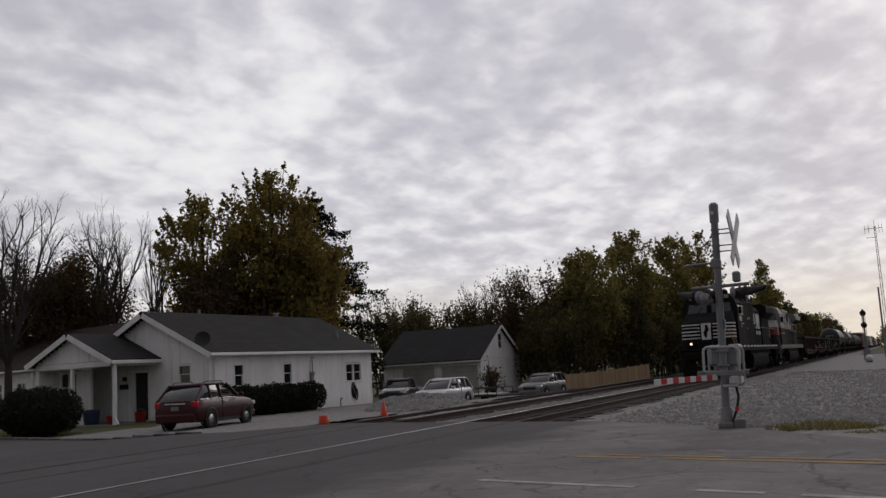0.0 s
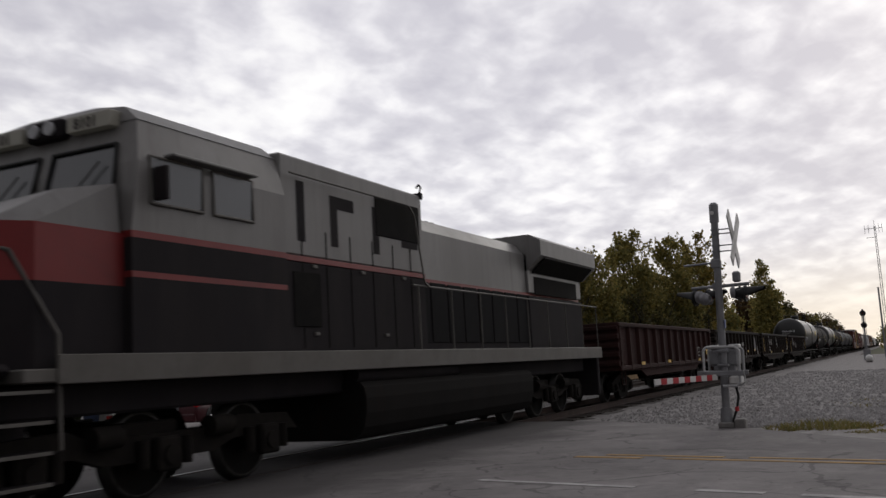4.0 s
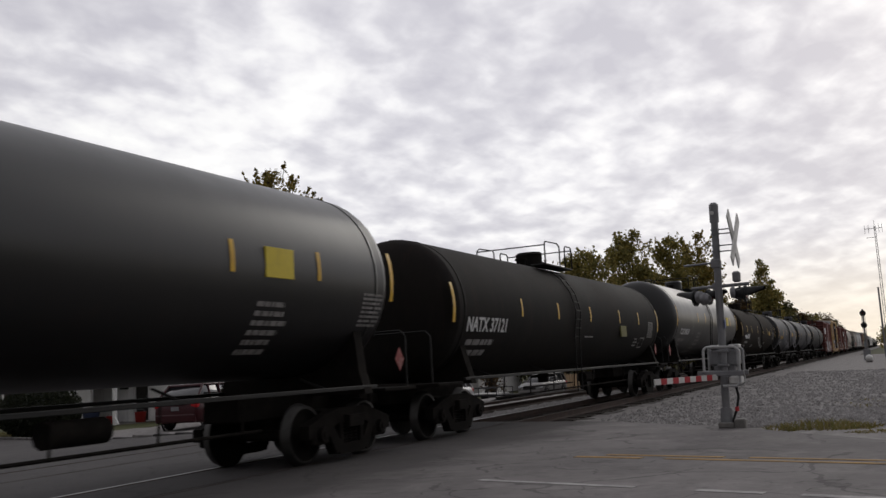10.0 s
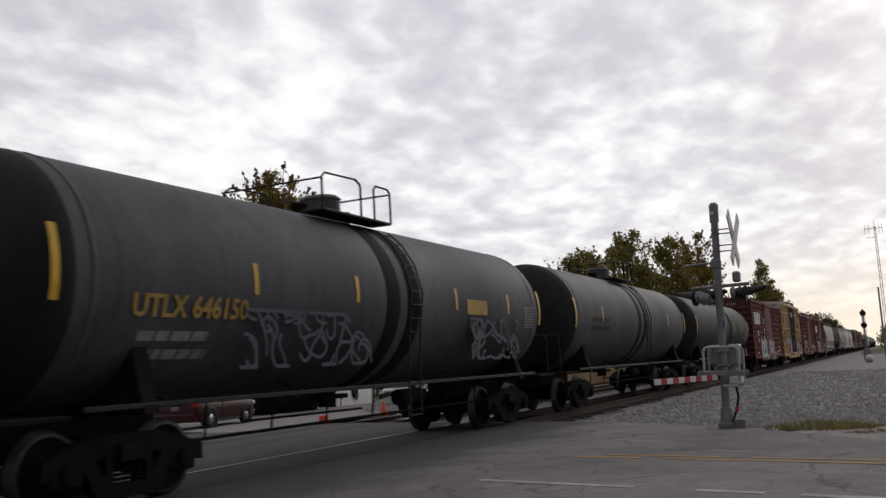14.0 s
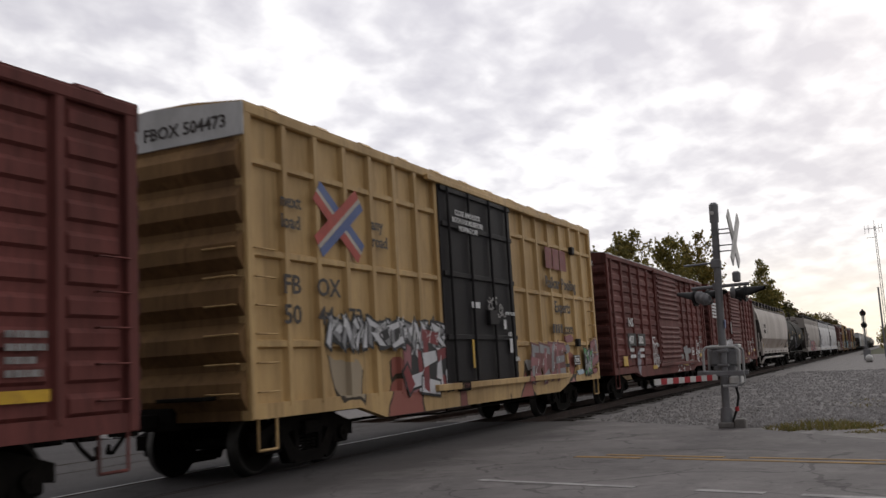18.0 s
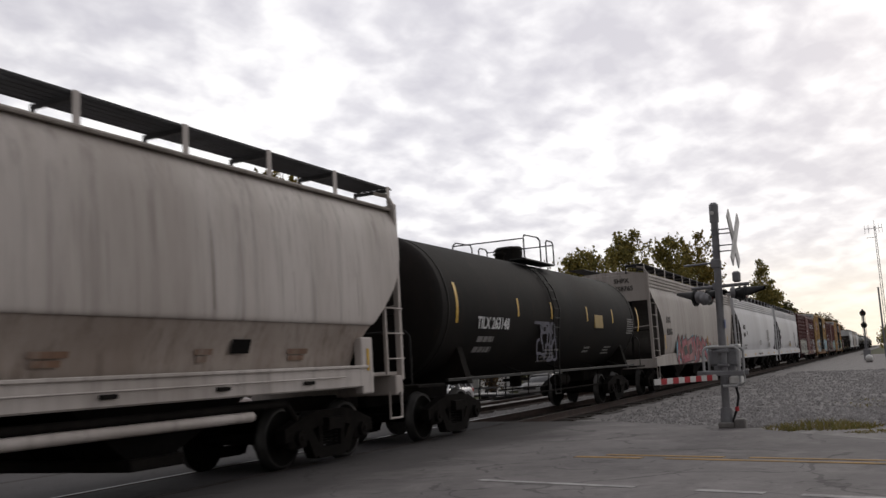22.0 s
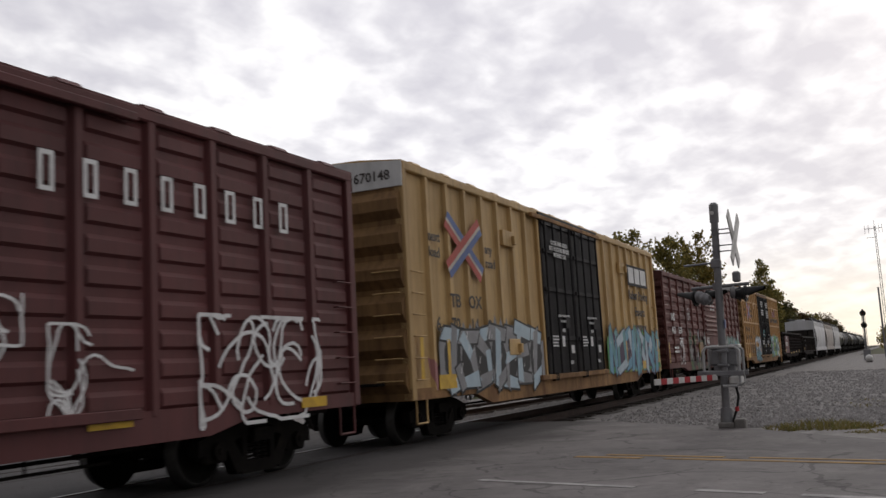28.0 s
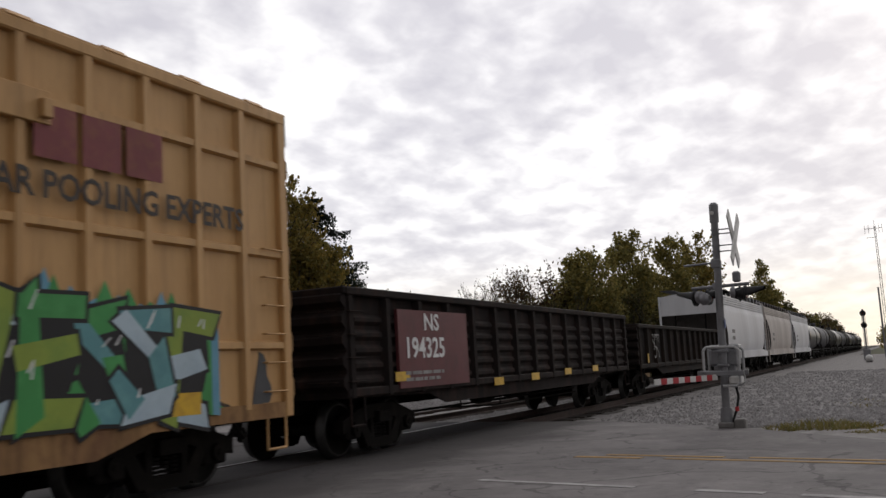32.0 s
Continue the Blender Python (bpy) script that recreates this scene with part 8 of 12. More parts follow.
def tag_piece(car, y, z, w, h, x, n, fills, edge, seed, splash=None):
    """Spray-painted lettering: fat overlapping letter shapes with dark outlines and highlights over a loose splash of colour."""
    rng = random.Random(seed)
    if splash:
        for c, m in enumerate(splash):
            a, b = sorted((y - 0.25 + w * rng.uniform(0.0, 0.45), y + 0.2 + w * rng.uniform(0.55, 1.0)))
            if c == 0:
                a, b = y - 0.22, y + w + 0.22
            k = max(6, int((b - a) / 0.16))
            up = [(a + (b - a) * q / k, z + h * (0.88 + (0.30 if q % 2 else 0.02) * rng.uniform(0.3, 1.0)) * math.sin(math.pi * (0.16 + 0.68 * q / k)) ** 0.35) for q in range(k + 1)]
            low = [(a + (b - a) * q / k, z + h * rng.uniform(0.0, 0.12)) for q in range(k, -1, -1)]
            part("spray_splash", Geo().prism(up + low, "x", x - 0.001, x + 0.0004 + 0.0001 * c), m, car)
    n = int(n * 1.5)
    step = w / n
    forms = [((-0.8, -1, -0.5, 1), (-0.6, 0.9, 0.75, 0.5), (0.7, 0.5, 0.1, -0.1), (0.0, -0.1, 0.9, -1)), ((-0.9, -0.9, 0.7, -1), (-0.7, -1, -0.6, 0.9), (-0.8, 0.0, 0.5, 0.1), (-0.7, 0.9, 0.9, 0.8)),
             ((-0.85, -1, -0.3, 1), (-0.3, 1, 0.3, -1), (0.3, -1, 0.85, 0.95), (0.85, 0.9, 1.15, 0.5)), ((-0.8, 0.9, 0.8, 0.75), (0.1, 0.85, -0.1, -1), (-0.1, -1, 0.7, -0.8)),
             ((-0.7, -0.9, -0.85, 0.6), (-0.85, 0.6, 0.5, 1), (0.5, 1, 0.85, -0.6), (0.85, -0.6, -0.6, -0.95)), ((0.8, 0.8, -0.7, 0.7), (-0.7, 0.7, 0.5, 0.0), (0.5, 0.0, 0.7, -0.8), (0.7, -0.8, -0.8, -0.9), (-0.8, -0.9, -1.2, -0.5))]
    for i in range(n):
        cy, cz = y + (i + 0.5) * step, z + h * 0.5 + rng.uniform(-0.05, 0.05) * h
        a, b, lean = step * 0.58, h * 0.42, rng.uniform(-0.12, 0.16)
        wide = min(0.34, 0.24 * (step + h) / 1.6)
        dark, light, second = Geo(), Geo(), Geo()
        base = 0.0008 + 0.0030 * (i % 2)
        dark.prism([(cy + a * rng.uniform(0.75, 1.1) * math.cos(k * 0.6981) + lean * b * math.sin(k * 0.6981), cz + b * rng.uniform(0.8, 1.08) * math.sin(k * 0.6981)) for k in range(9)], "x", x, x + base + 0.0004)
        for k, (p0, q0, p1, q1) in enumerate(forms[(i * 2 + seed) % 6] if i % 2 else forms[(i + seed) % 6]):
            ends = [(cy + a * (p + rng.uniform(-0.12, 0.12)) + lean * q * b, cz + b * (q + rng.uniform(-0.1, 0.1))) for p, q in ((p0, q0), (p1, q1))]
            dy, dz = ends[1][0] - ends[0][0], ends[1][1] - ends[0][1]
            ln = math.hypot(dy, dz) or 1.0
            uy, uz = dy / ln, dz / ln
            t0, t1 = wide * rng.uniform(0.75, 1.1), wide * rng.uniform(0.5, 1.0)
            cut = rng.uniform(-0.10, 0.10)

            def bar(grow, x0, x1, geo):
                g0, g1 = t0 / 2 + grow, t1 / 2 + grow
                e = wide * 0.35 + grow
                q = [(ends[0][0] - uy * (e + cut) - uz * g0, ends[0][1] - uz * (e + cut) + uy * g0), (ends[1][0] + uy * (e - cut) - uz * g1, ends[1][1] + uz * (e - cut) + uy * g1),
                     (ends[1][0] + uy * (e + cut) + uz * g1, ends[1][1] + uz * (e + cut) - uy * g1), (ends[0][0] - uy * (e - cut) + uz * g0, ends[0][1] - uz * (e - cut) - uy * g0)]
                geo.prism(q, "x", x + x0, x + x1)
            bar(0.045, base, base + 0.0008 + 0.0002 * k, dark)
            bar(0.0, base, base + 0.0020 + 0.0002 * k, light if k % 2 == 0 else second)
        part("letter_outline", dark, edge, car)
        part("letter_fill", light, fills[i % len(fills)], car)
        part("letter_fill", second, fills[(i + 1) % len(fills)], car)
        g = Geo()
        for k in range(3):
            p0, q0 = cy + a * rng.uniform(-0.8, 0.7), cz + b * rng.uniform(-0.8, 0.8)
            e, d = rng.uniform(0.02, 0.12), rng.uniform(0.05, 0.2)
            g.prism([(p0, q0), (p0 + 0.03, q0), (p0 + e + 0.02, q0 + d), (p0 + e, q0 + d)], "x", x + 0.0064, x + 0.0068 + 0.0001 * k)
        part("highlight", g, M_WHITE_INK, car)


def stencil_block(car, y, z, x, rng, mat, rows=2, w=0.9, h=0.34):
    bars(car, text_lines(y, z, w, h, rows, rng), mat, x)


def cross_mark(car, y, z, w, h, x):
    """Slogan emblem: red and blue crossed strokes with white edges."""
    def stroke(y0, z0, y1, z1, off, t, m, xx):
        g = Geo()
        dy, dz = y1 - y0, z1 - z0
        ln = math.hypot(dy, dz)
        ny, nz_ = -dz / ln, dy / ln
        p = [(y0 + ny * (off - t), z0 + nz_ * (off - t)), (y1 + ny * (off - t), z1 + nz_ * (off - t)), (y1 + ny * (off + t), z1 + nz_ * (off + t)), (y0 + ny * (off + t), z0 + nz_ * (off + t))]
        g.prism(p, "x", xx, xx + 0.003)
        part("emblem_stroke", g, m, car)
    a, b, c, d = y - w * 0.62, y + w * 0.62, z - h * 0.44, z + h * 0.44
    stroke(a, d, b, c, 0.11, 0.07, M_X_BLUE, x)
    stroke(a, d, b, c, 0.0, 0.035, M_X_WHITE, x)
    stroke(a, d, b, c, -0.11, 0.08, M_X_RED, x)
    stroke(a, c, b, d, 0.11, 0.08, M_X_RED, x + 0.003)
    stroke(a, c, b, d, 0.0, 0.035, M_X_WHITE, x + 0.003)
    stroke(a, c, b, d, -0.11, 0.07, M_X_BLUE, x + 0.003)


def tank_car(label, u0, u1, r, cz, mat, band=None, bands=0, stripes=(), low=False, mat_head=None, sign=None, marks=None, group="tank cars", cage=True, sill_z=1.12, dome=0.0, climb=0.98, bogie=1.75):
    """Stub-sill tank car; u0, u1 are the coupling points."""
    car, hc = begin_car("tank_car", label, "tank car", u0, u1, group)
    h = hc - 0.95                                    # to the tips of the heads
    prof, k = [], 0.62
    for i in range(9):
        t = math.pi / 2 * i / 8
        prof.append((-h + k - k * math.cos(t), r * math.sin(t)))
    body = [(-h + k, r), (-h + k + 0.4, r)]
    body += [(-(h - k - 0.4) + j * (2 * (h - k - 0.4)) / 6, r) for j in range(1, 6)]
    body += [(h - k - 0.4, r), (h - k, r)]
    part("tank_shell", Geo().lathe(body, n=40, cz=cz), mat, car)
    part("tank_head", Geo().lathe(prof, n=40, cz=cz), mat_head or mat, car)
    part("tank_head", Geo().lathe([(-y, rr) for y, rr in prof], n=40, cz=cz), mat_head or mat, car)
    for y in (-h + k + 0.25, h - k - 0.25):
        part("weld_band", Geo().lathe([(y - 0.03, r), (y - 0.03, r + 0.008), (y + 0.03, r + 0.008), (y + 0.03, r)], n=40, cz=cz), mat, car)
    if band:
        for j in range(bands):
            y = (j - (bands - 1) / 2) * 0.75 + 0.25
            part("stain_band", Geo().lathe([(y - 0.24, r + 0.002), (y - 0.22, r + 0.005), (y + 0.22, r + 0.005), (y + 0.24, r + 0.002)], n=40, cz=cz), band, car, "dark product stain running down the shell")
    # saddles, stub sills, walk plates
    for s in (-1, 1):
        y = s * (h - bogie)
        part("saddle", Geo().prism([(-1.45, 1.02), (1.45, 1.02), (1.35, 1.35), (r * 0.82, cz - r * 0.45), (-r * 0.82, cz - r * 0.45), (-1.35, 1.35)], "y", y - 0.12, y + 0.12), M_TRUCK, car)
        a, b = sorted((s * (h - 3.0), s * (hc - 0.55)))
        part("stub_sill", Geo().box(-0.33, 0.33, a, b, 0.72, 1.10, 0.02), M_TRUCK, car)
        a, b = sorted((s * (h - 0.6), s * (hc - 0.45)))
        part("end_platform", Geo().box(-1.45, 1.45, a, b, 1.02, 1.08, 0.01), M_TRUCK, car)
        y = s * (hc - 0.5)
        g = Geo().tube([(-1.3, y, 1.05), (-1.3, y, 1.95), (-1.2, y, 2.05), (1.2, y, 2.05), (1.3, y, 1.95), (1.3, y, 1.05)], 0.018, 6)
        part("end_handrail", g, M_HANDRAIL_BLACK, car)
    part("side_handrail", Geo().box(1.36, 1.42, -h + 0.8, h - 0.8, sill_z - 0.03, sill_z + 0.03, 0.008), M_HANDRAIL_BLACK, car)
    part("side_handrail", Geo().box(-1.42, -1.36, -h + 0.8, h - 0.8, sill_z - 0.03, sill_z + 0.03, 0.008), M_HANDRAIL_BLACK, car)
    br = shared(("rail_bracket",), lambda: Geo().tube([(0.9, 0, 1.30), (1.39, 0, 1.12)], 0.02, 5), M_HANDRAIL_BLACK)
    for i in range(5):
        part("rail_bracket", br, None, car, "", Matrix.Translation((0, (i - 2) * (h - 1.6) / 2.2, 0)))
    # manway, valves, platform and safety cage on top
    top = cz + r
    before = set(car.children)
    part("manway", Geo().cyl((0, 0.55, top - 0.1), (0, 0.55, top + 0.46), 0.38, n=20).cyl((0, 0.55, top + 0.46), (0, 0.55, top + 0.54), 0.41, 0.33, n=20), mat, car)
    part("valve", Geo().cyl((0, -0.25, top - 0.05), (0, -0.25, top + 0.22), 0.13, n=10).cyl((0, -0.25, top + 0.22), (0, -0.25, top + 0.28), 0.17, n=10), M_TRUCK, car)
    part("valve", Geo().cyl((0.2, 1.12, top - 0.05), (0.2, 1.12, top + 0.24), 0.12, n=10), M_TRUCK, car)
    for x in (-0.78, 0.78):
        part("top_platform", Geo().box(x - 0.22, x + 0.22, -1.15, 1.55, top - 0.10, top - 0.05, 0.01), M_HANDRAIL_BLACK, car)
    if cage:
        z = top - 0.06
        for x in (-0.98, 0.98):
            g = Geo().tube([(x, -1.15, z), (x, -1.15, z + 0.62), (x * 0.98, -1.0, z + 0.72), (x * 0.98, 0.15, z + 0.76), (x, 0.3, z + 0.66), (x, 0.3, z)], 0.022, 6)
            part("safety_rail", g, M_HANDRAIL_BLACK, car)
            g = Geo().tube([(x, 0.85, z), (x, 0.85, z + 0.66), (x, 0.95, z + 0.74), (x, 1.45, z + 0.74), (x, 1.55, z + 0.66), (x, 1.55, z)], 0.022, 6)
            part("safety_rail", g, M_HANDRAIL_BLACK, car)
        part("safety_rail", Geo().tube([(-0.98, -1.15, z + 0.6), (0.98, -1.15, z + 0.6)], 0.02, 6), M_HANDRAIL_BLACK, car)
        part("safety_rail", Geo().tube([(-0.98, 1.55, z + 0.64), (0.98, 1.55, z + 0.64)], 0.02, 6), M_HANDRAIL_BLACK, car)
    # ladder from the sill up to the platform
    g = Geo()
    for y in (climb, climb + 0.42):
        pts = [(1.42, y, 0.55), (1.42, y, 1.2)] + [((r + 0.06) * math.sin(t), y, cz + (r + 0.06) * math.cos(t)) for t in (1.9, 1.5, 1.15, 0.85, 0.62)]
        g.tube(pts, 0.018, 5)
    part("side_ladder", g, M_HANDRAIL_BLACK, car)
    me = shared(("tank_rung", r, climb), lambda: Geo().cyl((0, climb, 0), (0, climb + 0.42, 0), 0.013, n=5), M_HANDRAIL_BLACK)
    for i in range(9):
        t = 1.95 - i * 0.155
        part("ladder_rung", me, None, car, "", Matrix.Translation(((r + 0.06) * math.sin(t), 0, cz + (r + 0.06) * math.cos(t))))
    part("ladder_rung", me, None, car, "", Matrix.Translation((1.42, 0, 0.57)))
    for ob in car.children:
        if ob not in before:
            small = not ob.name.startswith(("side_ladder", "ladder_rung"))
            fitted = Matrix.Translation((0, 0, top - 0.06)) @ Matrix.Diagonal((1.0, 0.84, 0.84, 1.0)) @ Matrix.Translation((0, 0, 0.06 - top)) if small else Matrix.Translation((0, -0.1, 0))
            ob.matrix_basis = Matrix.Translation((0, dome, 0)) @ fitted @ ob.matrix_basis
    # upright reflector strips, following the shell
    tilt = [1.72, 1.56, 1.40, 1.28] 
    for y, big in stripes:
        y -= car.matrix_basis.translation.y
        lo, hi = (1.80, 1.26) if big else (1.66, 1.38)
        g = Geo()
        for j in range(5):
            t0, t1 = lo + (hi - lo) * j / 5, lo + (hi - lo) * (j + 1) / 5
            rr = r + 0.006
            w = 0.055 if big else 0.045
            g.add([(rr * math.sin(t0), y - w, cz + rr * math.cos(t0)), (rr * math.sin(t0), y + w, cz + rr * math.cos(t0)),
                   (rr * math.sin(t1), y + w, cz + rr * math.cos(t1)), (rr * math.sin(t1), y - w, cz + rr * math.cos(t1))], [(0, 1, 2, 3)])
        part("reflector", g, M_REFLECT, car)
    # underframe clutter
    part("outlet_valve", Geo().cyl((0, 0, cz - r - 0.30), (0, 0, cz - r + 0.1), 0.16, n=10).box(-0.25, 0.25, -0.3, 0.3, cz - r - 0.16, cz - r - 0.08, 0.01), M_TRUCK, car)
    g = Geo()
    g.tube([(0.9, -h * 0.62, 0.62), (0.9, h * 0.62, 0.62)], 0.025, 5)
    g.tube([(1.15, -h * 0.5, 0.80), (1.15, -h * 0.1, 0.78)], 0.02, 5)
    for j in range(7):
        y = (j - 3) * h * 0.19
        g.tube([(0.9, y, 0.60), (0.95, y, 1.15)], 0.018, 5)
    g.cyl((0.5, h * 0.22, 0.85), (0.5, h * 0.22 + 0.9, 0.85), 0.16, n=10)
    part("brake_rod", g, M_TRUCK, car)
    for y in (-h + bogie, h - bogie):
        add_truck(car, y)
    add_couplers(car, hc)
    return car, hc, (u0 + u1) / 2


def on_shell(car, r, cz, y, z, mat, rows):
    """Bars on the tank's side: each is laid where the shell is at its height."""
    g = Geo()
    for y0, y1, z0, z1 in rows:
        x0 = math.sqrt(max(0.05, r * r - (z0 - cz) ** 2)) + 0.006
        x1 = math.sqrt(max(0.05, r * r - (z1 - cz) ** 2)) + 0.006
        g.add([(x0, y0, z0), (x0, y1, z0), (x1, y1, z1), (x1, y0, z1)], [(0, 1, 2, 3)])
    return part("stencil_bars", g, mat, car)


def shell_letter(car, body, cap, y, z, r, cz, mat, squeeze=1.0):
    """Lettering on the shell, leaned with its curve."""
    zc = z + cap / 2
    t = math.asin(max(-1, min(1, (zc - cz) / r)))
    x = r * math.cos(t) + 0.012
    me = text_mesh(body, cap / 0.72, mat)
    m = Matrix.Translation((x, y, zc)) @ Matrix.Rotation(-t, 4, "Y") @ FACE_SIDE @ Matrix.Translation((0, -cap / 2, 0)) @ Matrix.Diagonal((squeeze, 1, 1, 1))
    return part("lettering", me, None, car, "", m)


def placard(car, y, z, x, mat_face, size=0.21):
    g = Geo().prism([(y, z - size), (y + size * 0.75, z), (y, z + size), (y - size * 0.75, z)], "x", x, x + 0.012)
    p = part("hazard_placard", g, mat_face, car, "diamond-shaped hazard placard")
    return p


def gondola(label, u0, u1, mat, posts, top=2.45, style="smooth", load=True, group="gondolas", tops=None):
    car, h = begin_car("gondola", label, "gondola", u0, u1, group)
    xs, xp, zb = 1.47, 1.58, 0.92
    low = 0.72
    prof = [(-h, zb + 0.05), (-h + 2.9, zb), (-h + 3.6, low), (h - 3.6, low), (h - 2.9, zb), (h, zb + 0.05), (h, top), (-h, top)]
    part("side_wall", Geo().prism(prof, "x", xs - 0.04, xs), mat, car)
    part("side_wall", Geo().prism(prof, "x", -xs, -xs + 0.04), mat, car)
    part("floor", Geo().box(-xs, xs, -h, h, 1.05, 1.12), mat, car)
    for x0, x1 in ((xs - 0.06, xp + 0.02), (-xp - 0.02, -xs + 0.06)):
        part("top_chord", Geo().box(x0, x1, -h, h, top - 0.13, top, 0.02), mat, car)
        part("bottom_chord", Geo().box(x0, x1 - 0.03 if x1 > 0 else x1, -h, h, zb + 0.06, zb + 0.20, 0.02), mat, car)
    pm = shared(("gondola_post", top, mat.name), lambda: Geo().prism([(xs - 0.01, -0.12), (xp, -0.06), (xp, 0.06), (xs - 0.01, 0.12)], "z", zb + 0.05, top - 0.08), mat)
    st = (2 * h - 0.3) / posts
    for i in range(posts + 1):
        part("side_post", pm, None, car, "", Matrix.Translation((0, -h + 0.15 + i * st, 0)))
    if style == "corrugated":
        for i in range(posts):
            g = Geo()
            for j in range(5):
                z = 1.22 + j * 0.24
                g.prism([(xs, z - 0.09), (xs + 0.06, z - 0.03), (xs + 0.06, z + 0.03), (xs, z + 0.09)], "y", -h + 0.15 + i * st + 0.16, -h + 0.15 + (i + 1) * st - 0.16)
            part("side_sheet", g, mat, car)
    for y, sgn in ((-h, -1), (h, 1)):
        part("end_wall", corrugated_end(xp - 0.03, zb + 0.05, top, 5, y, sgn, 0.10), mat, car)
        part("end_cap", Geo().box(-xp, xp, y - 0.07, y + 0.07, top - 0.12, top + 0.005, 0.02), mat, car)
    for y in (-h + 0.05, h - 0.50):
        rungs(car, 4, y, y + 0.44, xp, zb + 0.3, 0.36, mat)
        stirrup(car, y + 0.22, xp - 0.03, mat, zb + 0.05)
    end_rungs(car, 4, 0.95, 1.45, -h - 0.14, zb + 0.3, 0.36, mat)
    if load:
        rng = random.Random(int(u0 * 10))
        g, ny, nx = Geo(), 34, 7
        vv = []
        for i in range(ny + 1):
            for j in range(nx + 1):
                x, y = -1.42 + 2.84 * j / nx, -h + 0.1 + (2 * h - 0.2) * i / ny
                edge = min(j, nx - j) / (nx / 2)
                vv.append((x, y, top - 0.28 + edge * 0.22 + 0.18 * noise.noise((x * 0.8, y * 0.45, u0)) + rng.uniform(-0.04, 0.07)))
        g.add(vv, [(i * (nx + 1) + j, i * (nx + 1) + j + 1, (i + 1) * (nx + 1) + j + 1, (i + 1) * (nx + 1) + j) for i in range(ny) for j in range(nx)])
        part("load", g, M_LOAD, car, "dark heaped scrap load")
    centre_sill(car, h + 0.1)
    brake_gear(car, h)
    for y in (-h + 1.75, h - 1.75):
        add_truck(car, y)
    add_couplers(car, h + 0.7)
    return car, h, (u0 + u1) / 2


def eased(rows, n=4):
    """More rows between the given ones, on a smooth curve through them."""
    out = []
    for k in range(len(rows) - 1):
        a, b, c, d = rows[max(0, k - 1)], rows[k], rows[k + 1], rows[min(len(rows) - 1, k + 2)]
        for i in range(n):
            t = i / n
            out.append(tuple(0.5 * (2 * q + (r - p) * t + (2 * p - 5 * q + 4 * r - w) * t * t + (3 * q - p - 3 * r + w) * t ** 3) for p, q, r, w in zip(a, b, c, d)))
    return out + [rows[-1]]


